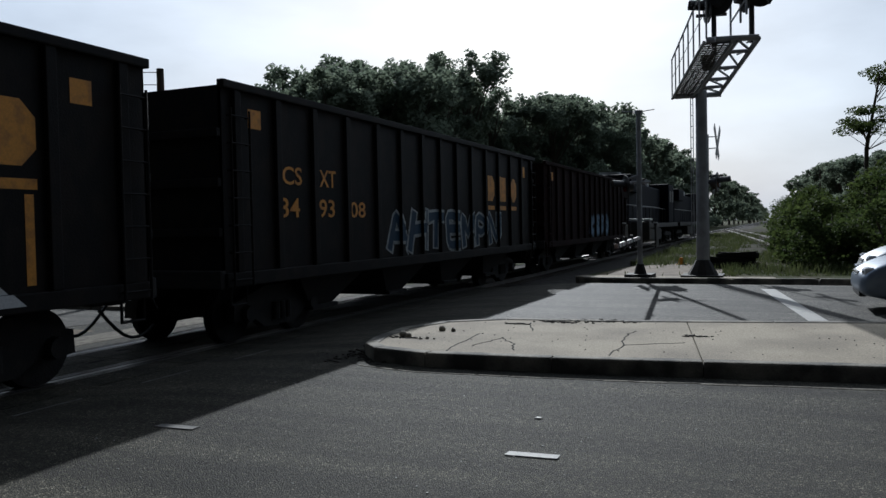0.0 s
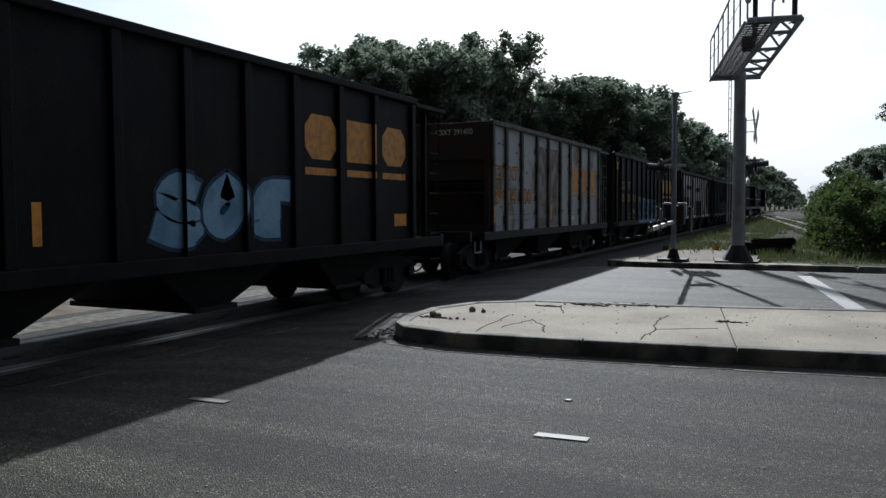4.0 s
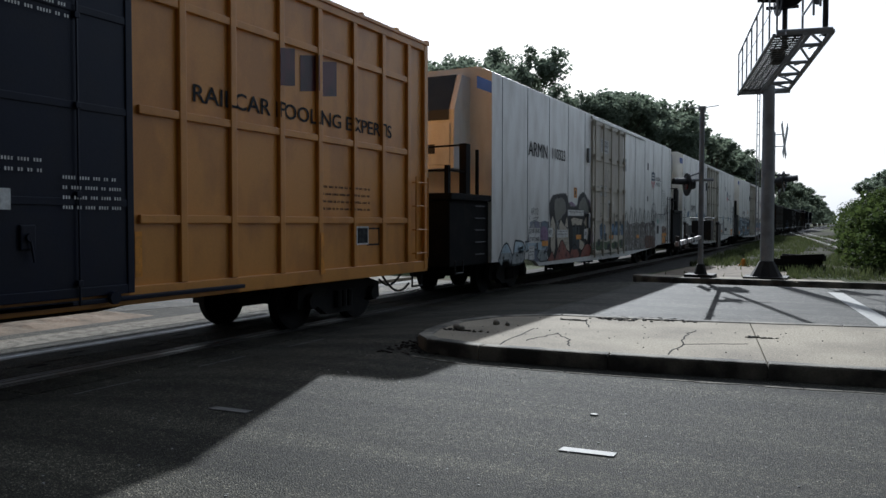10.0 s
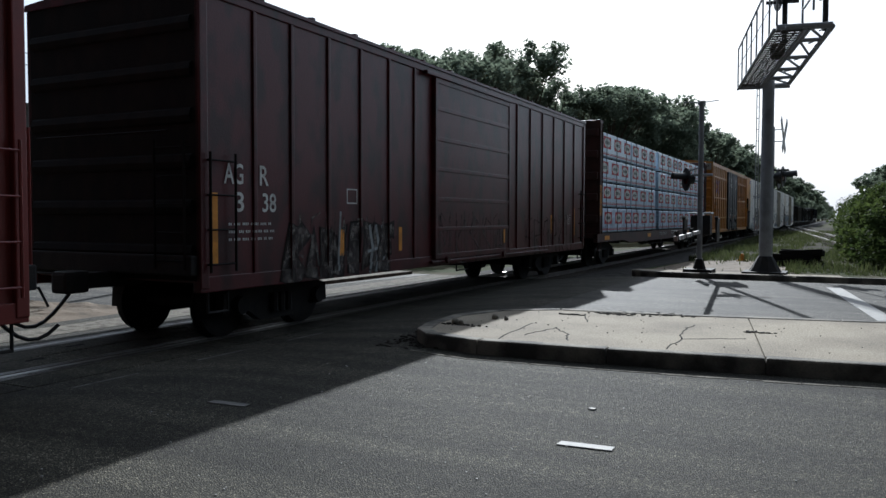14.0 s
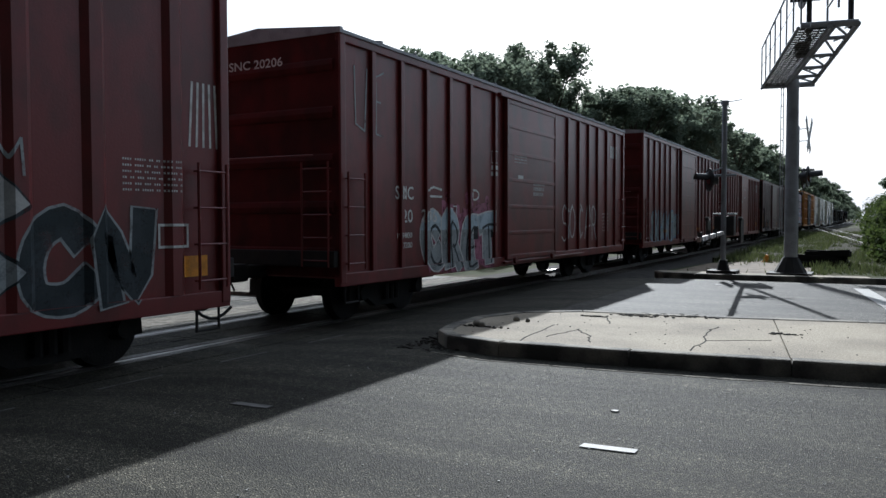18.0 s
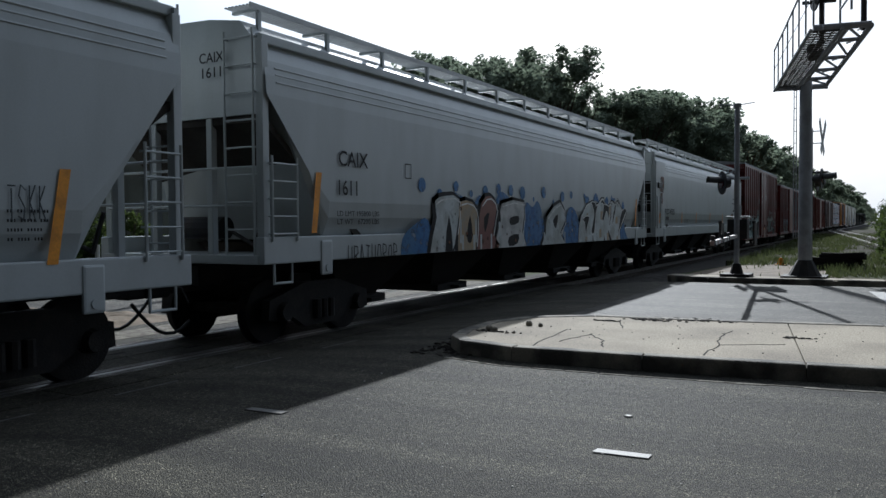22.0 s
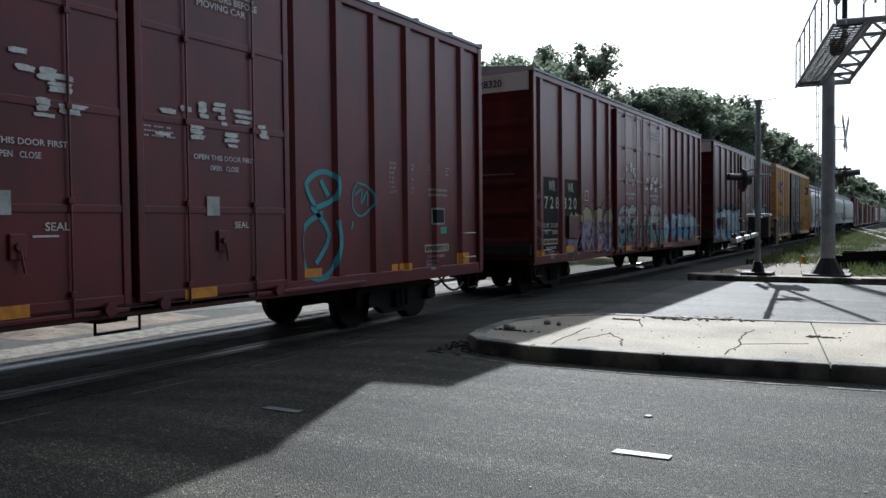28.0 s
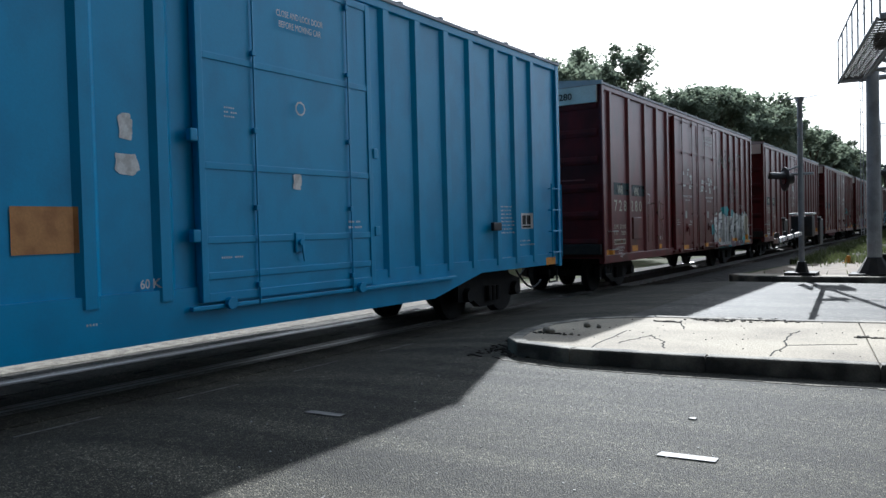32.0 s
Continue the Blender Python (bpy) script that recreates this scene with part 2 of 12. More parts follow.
BLACKPAINT = mat("black paint", (0.01, 0.01, 0.011), 0.5, second=(0.025, 0.023, 0.02), amount=0.5, scale=2, bump=0.1)
SOOTBLACK = mat("sooty black paint", (0.006, 0.0062, 0.007), 0.8, second=(0.014, 0.012, 0.011), amount=0.6, scale=3, bump=0.15, spec=0.1)
TRUCK = mat("grimy cast steel", (0.01, 0.009, 0.009), 0.8, 0.0, second=(0.022, 0.018, 0.014), amount=0.6, scale=5, bump=0.4)
BARK = mat("bark", (0.09, 0.07, 0.055), 0.9, second=(0.05, 0.04, 0.03), amount=0.8, scale=6, fine=30, bump=0.9)
# translucent colour of tree leaves is doubled to put haze into the wood
LEAF = leafy("tree leaves", (0.075, 0.095, 0.07), (0.105, 0.125, 0.09), 0.55, 2.0)
BUSH = leafy("shrub leaves", (0.03, 0.05, 0.016), (0.075, 0.1, 0.03))
GRASS = leafy("grass blades", (0.04, 0.058, 0.022), (0.095, 0.11, 0.045), 0.4, 0.9)
WHITEP = mat("white lettering", (0.7, 0.7, 0.68), 0.6, second=(0.4, 0.38, 0.35), amount=0.6, scale=9, bump=0.0)
INK = mat("black spray paint", (0.008, 0.008, 0.01), 0.5, second=(0.018, 0.018, 0.02), amount=0.5, scale=3, bump=0.0, spec=0.12)
BLACKP = mat("black lettering", (0.02, 0.02, 0.022), 0.6, second=(0.09, 0.09, 0.09), amount=0.4, scale=9, bump=0.0, spec=0.12)
ORANGE = mat("orange yellow lettering", (0.62, 0.27, 0.03), 0.6, second=(0.3, 0.13, 0.03), amount=0.6, scale=7, bump=0.0)
AMBER = mat("amber reflective sheet", (0.75, 0.3, 0.02), 0.5, second=(0.4, 0.16, 0.02), amount=0.5, scale=6, bump=0.0)
REDP = mat("red marker paint", (0.5, 0.03, 0.045), 0.6, second=(0.3, 0.03, 0.02), amount=0.5, scale=7, bump=0.0)
GREENP = mat("teal sticker", (0.06, 0.42, 0.3), 0.6, bump=0.0)
BLUEP = mat("blue lettering", (0.03, 0.1, 0.4), 0.6, bump=0.0)
REDLENS = mat("dark red lamp lens", (0.16, 0.01, 0.01), 0.15, bump=0.0)
# paler copy of the rail steel: sunlight is put into the colour
RAIL_SUNLIT = mat("sun-bleached rail", (0.5, 0.48, 0.45), 0.35, 0.8, second=(0.3, 0.24, 0.2), amount=0.5, scale=4, bump=0.1)
GRAVEL = mat("brown gravel", (0.05, 0.045, 0.033), 0.95, second=(0.03, 0.035, 0.018), amount=0.9, scale=0.8, fine=18, bump=1.0, grain=0.6, spec=0.03)
SILVER = mat("silver car paint", (0.48, 0.5, 0.52), 0.3, 0.4, second=(0.26, 0.28, 0.3), amount=0.3, scale=2, fine=400, bump=0.0, grain=0.04)
BLUESILVER = mat("blue-grey car paint", (0.2, 0.24, 0.3), 0.3, 0.4, second=(0.17, 0.2, 0.25), amount=0.3, scale=2, fine=400, bump=0.0, grain=0.04)
CHROME = mat("chrome", (0.75, 0.76, 0.78), 0.12, 1.0, bump=0.0, grain=0.02)
TYRE = mat("tyre rubber", (0.02, 0.02, 0.02), 0.8, bump=0.2)
CARGLASS = mat("dark car glass", (0.015, 0.018, 0.02), 0.06, bump=0.0, grain=0.02)
LAMPGLASS = mat("clear lamp glass", (0.6, 0.62, 0.65), 0.1, bump=0.0, grain=0.05)
RUBBLE = mat("crumbled asphalt", (0.03, 0.027, 0.024), 0.95, second=(0.015, 0.014, 0.013), amount=0.8, scale=8, fine=80, bump=0.6, spec=0.08)

# ---- mesh helpers ----
def box(bm, x0, x1, y0, y1, z0, z1, bevel=0.0):
    c = [(x, y, z) for z in (z0, z1) for y in (y0, y1) for x in (x0, x1)]
    v = [bm.verts.new(p) for p in c]
    fs = [bm.faces.new([v[i] for i in q]) for q in ((0, 2, 3, 1), (4, 5, 7, 6), (0, 1, 5, 4), (2, 6, 7, 3), (0, 4, 6, 2), (1, 3, 7, 5))]
    if bevel:
        es = list({e for f in fs for e in f.edges})
        bmesh.ops.bevel(bm, geom=es, offset=bevel, segments=2, affect="EDGES", profile=0.6)


def tube(bm, p0, p1, r0, r1=None, seg=8, cap=True):
    p0, p1 = Vector(p0), Vector(p1)
    r1 = r0 if r1 is None else r1
    q = (p1 - p0).to_track_quat("Z", "Y")
    rings = []
    for p, r in ((p0, r0), (p1, r1)):
        rings.append([bm.verts.new(p + q @ Vector((r * math.cos(2 * math.pi * i / seg), r * math.sin(2 * math.pi * i / seg), 0))) for i in range(seg)])
    for i in range(seg):
        j = (i + 1) % seg
        bm.faces.new((rings[0][i], rings[0][j], rings[1][j], rings[1][i]))
    if cap:
        bm.faces.new(rings[0][::-1])
        bm.faces.new(rings[1])


def bars(bm, pts, r, seg=6):
    """A bent round bar through the points, mitred at its bends, in one piece."""
    P = [Vector(pts[0])]
    for p in pts[1:]:
        if (Vector(p) - P[-1]).length > 1e-5:
            P.append(Vector(p))
    ways = [(b - a).normalized() for a, b in zip(P, P[1:])]
    n, rings = ways[0].orthogonal().normalized(), []
    for i, p in enumerate(P):
        d, e = ways[max(0, i - 1)], ways[min(i, len(ways) - 1)]
        m = (d + e).normalized() if (d + e).length > 0.4 else d
        n = (n - d * n.dot(d)).normalized()
        w = d.cross(n)
        ring = []
        for k in range(seg):
            q = (n * math.cos(6.28319 * k / seg) + w * math.sin(6.28319 * k / seg)) * r
            ring.append(bm.verts.new(p + q - d * (q.dot(m) / d.dot(m))))
        rings.append(ring)
        n = d.rotation_difference(e) @ n
    for a, b in zip(rings, rings[1:]):
        for k in range(seg):
            bm.faces.new((a[k], a[(k + 1) % seg], b[(k + 1) % seg], b[k]))
    bm.faces.new(rings[0][::-1])
    bm.faces.new(rings[-1])


def prism(bm, poly, axis, a, b):
    """Extrude a polygon of 2D points along an axis from a to b."""
    def at(p, w):
        return {"x": (w, p[0], p[1]), "y": (p[0], w, p[1]), "z": (p[0], p[1], w)}[axis]
    lo, hi = [bm.verts.new(at(p, a)) for p in poly], [bm.verts.new(at(p, b)) for p in poly]
    n = len(poly)
    for i in range(n):
        j = (i + 1) % n
        bm.faces.new((lo[i], lo[j], hi[j], hi[i]))
    bm.faces.new(lo[::-1])
    bm.faces.new(hi)


def mesh_of(name, bm, material, smooth=False):
    bmesh.ops.recalc_face_normals(bm, faces=bm.faces[:])
    me = bpy.data.meshes.new(name)
    bm.to_mesh(me)
    bm.free()
    me.materials.append(material)
    if smooth:
        for p in me.polygons:
            p.use_smooth = True
    return me


def part(name, bm, material, parent=None, label="", smooth=False):
    ob = new(name, mesh_of(name, bm, material, smooth))
    ob.parent = parent
    if label:
        tagged(ob, label)
    return ob


def piece(name, me, parent, x=0, y=0, z=0, label=""):
    ob = new(name, me)
    ob.parent = parent
    ob.location = (x, y, z)
    if label:
        tagged(ob, label)
    return ob


def empty(name, label="", category="", group="", kind="", at=(0, 0, 0)):
    ob = new(name)
    ob.location = at
    ob.empty_display_size = 0.2
    return tagged(ob, label, category, group, kind)


def thing(name, bm, material, label, category, group="", kind="", smooth=False):
    return tagged(part(name, bm, material, None, "", smooth), label, category, group, kind)

# ---- the train: parts that all wagons share ----
TRACK_X = -8.6
RAIL_Z = -0.17  # the track lies in a shallow dip
SIDE = 1.6


def wheel_mesh():
    bm = bmesh.new()
    prof = [(-0.07, 0.0), (-0.07, 0.40), (-0.06, 0.455), (0.05, 0.457), (0.06, 0.485), (0.09, 0.485), (0.09, 0.40), (0.02, 0.36), (0.02, 0.14), (0.06, 0.12), (0.06, 0.0)]
    seg = 28
    rings = [[bm.verts.new((-x, r * math.cos(2 * math.pi * i / seg), r * math.sin(2 * math.pi * i / seg))) for i in range(seg)] for x, r in prof if r]
    for a, b in zip(rings, rings[1:]):
        for i in range(seg):
            bm.faces.new((a[i], a[(i + 1) % seg], b[(i + 1) % seg], b[i]))
    bm.faces.new(rings[0])
    bm.faces.new(rings[-1][::-1])
    return mesh_of("wheel", bm, TRUCK)


def frame_mesh():
    bm = bmesh.new()
    prism(bm, [(-1.18, 0.64), (-0.8, 0.74), (-0.4, 0.86), (0.4, 0.86), (0.8, 0.74), (1.18, 0.64), (1.2, 0.36), (0.98, 0.34),
               (0.75, 0.4), (0.42, 0.2), (-0.42, 0.2), (-0.75, 0.4), (-0.98, 0.34), (-1.2, 0.36)], "x", -0.07, 0.07)
    for y in (-0.9, 0.9):
        tube(bm, (0.0, y, 0.46), (0.17, y, 0.46), 0.15, 0.12, 12)
    for y in (-0.16, 0.0, 0.16):
        tube(bm, (0.1, y, 0.3), (0.1, y, 0.58), 0.065, seg=8)
    return mesh_of("side_frame", bm, TRUCK)


def bolster_mesh():
    bm = bmesh.new()
    box(bm, -1.0, 1.0, -0.22, 0.22, 0.55, 0.8, 0.03)
    box(bm, -0.36, 0.36, -0.2, 0.2, 0.78, 1.12)
    for x in (-0.65, 0.65):
        box(bm, x - 0.09, x + 0.09, -0.16, 0.16, 0.79, 0.95)
    for y in (-0.9, 0.9):
        tube(bm, (-0.8, y, 0.46), (0.8, y, 0.46), 0.085, seg=10)
    for y in (-0.42, 0.42):
        box(bm, -0.85, 0.85, y - 0.05, y + 0.05, 0.36, 0.5)
    return mesh_of("truck", bm, TRUCK)


def coupler_mesh():
    bm = bmesh.new()
    box(bm, -0.12, 0.12, -0.9, 0.0, 0.78, 0.98, 0.02)
    box(bm, -0.2, 0.1, 0.0, 0.34, 0.74, 1.02, 0.05)
    bars(bm, [(0.18, 0.05, 0.9), (0.5, -0.05, 0.95), (1.15, -0.05, 0.95), (1.2, 0.02, 0.75)], 0.014)
    return mesh_of("coupler", bm, TRUCK)


def hose_mesh():
    bm = bmesh.new()
    pts = [(0.3, -0.1, 0.72)] + [(0.3 + 0.04 * i, -0.1 + 0.1 * i, 0.72 - 0.42 * math.sin(math.pi * i / 9)) for i in range(1, 8)]
    bars(bm, pts, 0.024)
    return mesh_of("brake_hose", bm, BLACKPAINT)


ME_WHEEL, ME_FRAME, ME_BOLSTER, ME_COUPLER, ME_HOSE = wheel_mesh(), frame_mesh(), bolster_mesh(), coupler_mesh(), hose_mesh()


def running_gear(car, half, truck_at, over=0.45):
    """Two trucks, couplers and hoses; half: half the body's length; over: how far the draft gear stands out."""
    for y in (-truck_at, truck_at):
        t = piece("truck", ME_BOLSTER, car, 0, y, RAIL_Z)
        for x in (-1.02, 1.02):
            f = piece("side_frame", ME_FRAME, t, x, 0, 0)
            f.rotation_euler = (0, 0, 0 if x > 0 else math.pi)
        for x in (-0.75, 0.75):
            for w in (-0.9, 0.9):
                o = piece("wheel", ME_WHEEL, t, x, w, 0.457)
                o.rotation_euler = (0, 0, 0 if x > 0 else math.pi)
    for s in (-1, 1):
        c = piece("coupler", ME_COUPLER, car, 0, s * (half + over), RAIL_Z)
        c.rotation_euler = (0, 0, 0 if s > 0 else math.pi)
        h = piece("brake_hose", ME_HOSE, car, 0, s * (half + over), RAIL_Z)
        h.rotation_euler = (0, 0, 0 if s > 0 else math.pi)


# paint on a wagon's side: flat shapes laid over panels, posts and doors
def flat_text(words, fat=0.012):
    """Words as flat polygons in a unit square; fat thickens the strokes."""
    cu = bpy.data.curves.new("words", "FONT")
    cu.body = words
    cu.resolution_u = 3
    cu.offset = fat
    ob = bpy.data.objects.new("words", cu)
    me = bpy.data.meshes.new_from_object(ob)
    polys = [[tuple(me.vertices[i].co[:2]) for i in p.vertices] for p in me.polygons]
    bpy.data.objects.remove(ob)
    bpy.data.meshes.remove(me)
    xs, ys = [p[0] for q in polys for p in q], [p[1] for q in polys for p in q]
    x0, x1, y0, y1 = min(xs), max(xs), min(ys), max(ys)
    return [[((a - x0) / (x1 - x0), (b - y0) / (y1 - y0)) for a, b in q] for q in polys]


TEXTS = {}


def word_polys(words, u0, u1, z0, z1):
    if words not in TEXTS:
        if "M" in words:  # the font's M breaks when thickened: lay it twice, a little apart
            q = flat_text(words, 0.0)
            d = 0.014 / len(words)
            TEXTS[words] = [[(a - d, b) for a, b in p] for p in q] + [[(a + d, b) for a, b in p] for p in q]
        else:
            TEXTS[words] = flat_text(words)
    return [[(u0 + a * (u1 - u0), z0 + b * (z1 - z0)) for a, b in q] for q in TEXTS[words]]


def drape(name, polys, material, car, spec, lift=0.003, label="", stack=True):
    """Lay 2D shapes (along, up) on the near side: spec lists the steps of the side as (from, to, x) over the base x."""
    base, steps = spec[:2]
    bands = spec[2] if len(spec) > 2 else ()
    bulges = spec[3] if len(spec) > 3 else ()
    bm = bmesh.new()
    order = bm.faces.layers.int.new("order")
    rank, last = 0, ()
    for q in polys:
        if len(q) > 2:
            rank += 0 if sum(p in last for p in q) > 1 else 1  # a run of joined quads stays one piece
            bm.faces.new([bm.verts.new((0, a, b)) for a, b in q])[order] = rank
            last = q
    each = min(0.00004, 0.0008 / max(1, len(polys))) if stack else 0.0
    bm.normal_update()
    bmesh.ops.triangulate(bm, faces=[f for f in bm.faces if len(f.verts) > 4])
    foot = spec[4] if len(spec) > 4 else -9
    if min(v.co.z for v in bm.verts) < foot:
        bmesh.ops.bisect_plane(bm, geom=bm.verts[:] + bm.edges[:] + bm.faces[:], plane_co=(0, 0, foot), plane_no=(0, 0, -1), dist=1e-5, clear_outer=True)
    if not bm.faces:
        bm.free()
        return None
    ys = [v.co.y for v in bm.verts]
    lo, hi = min(ys), max(ys)
    for cuts in [(a, b) for a, b, _ in steps] + [(u - 0.9 * w, u - 0.45 * w, u + 0.45 * w, u + 0.9 * w) for u, w, _ in bulges]:
        for c in cuts:
            if lo < c < hi:
                bmesh.ops.bisect_plane(bm, geom=bm.verts[:] + bm.edges[:] + bm.faces[:], plane_co=(0, c, 0), plane_no=(0, 1, 0), dist=1e-5)
    for _, c, _ in bands:
        if min(v.co.z for v in bm.verts) < c < max(v.co.z for v in bm.verts):
            bmesh.ops.bisect_plane(bm, geom=bm.verts[:] + bm.edges[:] + bm.faces[:], plane_co=(0, 0, c), plane_no=(0, 0, 1), dist=1e-5)
    vs, fs, weld = [], [], {}
    for f in bm.faces:
        y, z = f.calc_center_median().yz
        x = base
        for a, b, w in steps:
            if a <= y <= b:
                x = w
        for a, b, w in bands:
            if a <= z <= b:
                x = max(x, w)
        def deep(y):
            return max([x] + [base + d * min(1, max(0, (0.9 * w - abs(y - u)) / (0.45 * w))) for u, w, d in bulges if abs(y - u) < w])
        k = [(deep(v.co.y) + lift + each * f[order], v.co.y, v.co.z) for v in f.verts]
        n = (Vector(k[1]) - Vector(k[0])).cross(Vector(k[2]) - Vector(k[1]))
        if n.x < 0:
            k.reverse()
        face = []
        for p in k:
            key = (round(p[0], 5), round(p[1], 5), round(p[2], 5))
            if key not in weld:
                weld[key] = len(vs)
                vs.append(p)
            face.append(weld[key])
        if len(set(face)) == len(face):
            fs.append(tuple(face))
    bm.free()
    me = bpy.data.meshes.new(name)
    me.from_pydata(vs, [], fs)
    me.materials.append(material)
    ob = new(name, me)
    ob.parent = car
    if name in FINE:
        tagged(ob, kind="stuff")
    if label:
        tagged(ob, label)
    return ob


FINE = ("small_print", "data_table", "door_print", "rust_scar", "graffiti_dots", "graffiti_cloud", "graffiti_shine", "tag", "notice", "sticker", "spray_line", "smoke_stain", "repaint_patch", "rust_patch", "grime", "lettering", "black_scrape", "black_scratch")


def each_shape(name, polys, material, car, spec, lift=0.003, label=""):
    """The same for shapes that stand apart: one part for each."""
    for i, q in enumerate(polys):
        drape(name, [q], material, car, spec, lift + 0.00003 * i, label)


def rect(u0, u1, z0, z1):
    return [(u0, z0), (u1, z0), (u1, z1), (u0, z1)]


def ragged(u0, u1, z0, z1, rnd, j=0.3):
    """An uneven patch: a rounded block whose outline wanders and is nibbled at."""
    w, h, n = (u1 - u0) / 2, (z1 - z0) / 2, 26
    p, q, out = rnd.uniform(0, 6.28), rnd.uniform(0, 6.28), []
    for k in range(n):
        t = 6.2832 * k / n
        c, d = math.cos(t), math.sin(t)
        g = 1 + j * (0.3 * math.sin(2 * t + p) + 0.22 * math.sin(5 * t + q) + rnd.uniform(-0.28, 0.2))
        out.append((u0 + w + w * g * math.copysign(abs(c) ** 0.45, c), z0 + h + h * g * math.copysign(abs(d) ** 0.45, d)))
    return out


def word_bars(u0, u1, z0, z1, rows, rnd):
    """Small print that nobody can read: broken bars."""
    out, h = [], (z1 - z0) / rows
    for r in range(rows):
        u, top = u0, z1 - r * h
        while u < u1 - 0.03:
            for _ in range(rnd.randrange(2, 6)):
                if u < u1:
                    out.append(rect(u, u + 0.018, top - min(h * 0.34, 0.034), top))
                u += 0.032
            u += 0.035
    return out


def frame_polys(u0, u1, z0, z1, w=0.02):
    return [rect(u0, u1, z0, z0 + w), rect(u0, u1, z1 - w, z1), rect(u0, u0 + w, z0 + w, z1 - w), rect(u1 - w, u1, z0 + w, z1 - w)]


def stroke(pts, w):
    """A brush line of width w as quads."""
    out = []
    for (a, b), (c, d) in zip(pts, pts[1:]):
        n = math.hypot(c - a, d - b) or 1
        x, y = -(d - b) / n * w / 2, (c - a) / n * w / 2
        ex, ey = (c - a) / n * w * 0.3, (d - b) / n * w * 0.3
        out.append([(a + x - ex, b + y - ey), (a - x - ex, b - y - ey), (c - x + ex, d - y + ey), (c + x + ex, d + y + ey)])
    return out


def rounded(pts, n=4):
    """A closed outline drawn smoothly through a few corners."""
    out, m = [], len(pts)
    for i in range(m):
        p0, p1, p2, p3 = pts[i - 1], pts[i], pts[(i + 1) % m], pts[(i + 2) % m]
        for k in range(n):
            t = k / n
            out.append(tuple(0.5 * (2 * b + (c - a) * t + (2 * a - 5 * b + 4 * c - d) * t * t + (3 * b - a - 3 * c + d) * t ** 3) * 1.0 for a, b, c, d in zip(p0, p1, p2, p3)))
    return out


def inside(p, poly):
    hit = False
    for (a, b), (c, d) in zip(poly, poly[1:] + poly[:1]):
        if (b > p[1]) != (d > p[1]) and p[0] < a + (c - a) * (p[1] - b) / (d - b):
            hit = not hit
    return hit


def sprayed(car, spec, shapes, material, lift, label="", name="graffiti_shape", edge=None, soft=True):
    """Freely drawn sprayed fields, one part each, with an outline drawn over it."""
    for i, pts in enumerate(shapes):
        q = rounded(pts) if soft else list(pts)
        drape(name, [q], material, car, spec, lift + 0.00008 * i, label)
        if edge:
            drape("spray_line", stroke(q + q[:1], 0.03), edge, car, spec, lift + 0.0009 + 0.00002 * i)


def blocks(car, spec, shapes, bands, edge, rim, lift, label="graffiti letter in spray paint", soft=2, shift=(0, 0)):
    """Block letters: each a dark body with a rim and a drawn-out side, and a fill in bands given as (upper limit, paint)."""
    for i, pts in enumerate(shapes):
        q = rounded(pts, soft)
        body = [q] + ([[(a + shift[0] * k, b + shift[1] * k) for a, b in q] for k in (0.5, 1)] if shift != (0, 0) else [])
        for k, b in enumerate(body):
            drape("graffiti_outline", [b], edge, car, spec, lift + 0.0004 * (i % 2) + 0.00004 * k)
            drape("graffiti_rim", ribbon(b + b[:2], rim * 2), edge, car, spec, lift + 0.0004 * (i % 2) + 0.00015 + 0.00004 * k)
        low = -9
        for top, paint in bands:
            p = cut_band(q, low, top)
            if p:
                drape("graffiti_letter", [p], paint, car, spec, lift + 0.0012 + 0.0004 * (i % 2), label)
            low = top


def disc(u, z, r, n=14):
    return [(u + r * math.cos(6.2832 * k / n), z + r * math.sin(6.2832 * k / n)) for k in range(n)]


LETTER_BONES = [
    [[(0.1, 0), (0.1, 1), (0.8, 0.9), (0.85, 0.6), (0.15, 0.5)], [(0.4, 0.5), (0.95, 0)]],
    [[(0.9, 0.85), (0.4, 1), (0.08, 0.7), (0.85, 0.38), (0.6, 0.02), (0.05, 0.12)]],
    [[(0.05, 0), (0.45, 1), (0.9, 0)], [(0.2, 0.38), (0.75, 0.38)]],
    [[(0.9, 1), (0.15, 0.95), (0.12, 0.05), (0.92, 0)], [(0.15, 0.5), (0.7, 0.52)]],
    [[(0.1, 0), (0.1, 1), (0.5, 0.45), (0.9, 1), (0.9, 0)]],
    [[(0.15, 1), (0.12, 0)], [(0.9, 1), (0.15, 0.5), (0.9, 0)]],
    [[(0.1, 0.5), (0.3, 0.95), (0.75, 0.95), (0.9, 0.5), (0.7, 0.04), (0.3, 0.04), (0.1, 0.5)]],
    [[(0.1, 1), (0.15, 0.1), (0.8, 0.05), (0.9, 1)]],
    [[(0.05, 0.95), (0.95, 0.95)], [(0.5, 0.9), (0.5, 0)]],
]


def cut_band(poly, lo, hi):
    """The part of a convex polygon between two heights."""
    for sign, lim in ((1, lo), (-1, hi)):
        out = []
        for (a, b), (c, d) in zip(poly, poly[1:] + poly[:1]):
            if sign * (b - lim) >= 0:
                out.append((a, b))
            if (b - lim) * (d - lim) < 0:
                f = (lim - b) / (d - b)
                out.append((a + (c - a) * f, lim))
        poly = out
        if len(poly) < 3:
            return None
    return poly


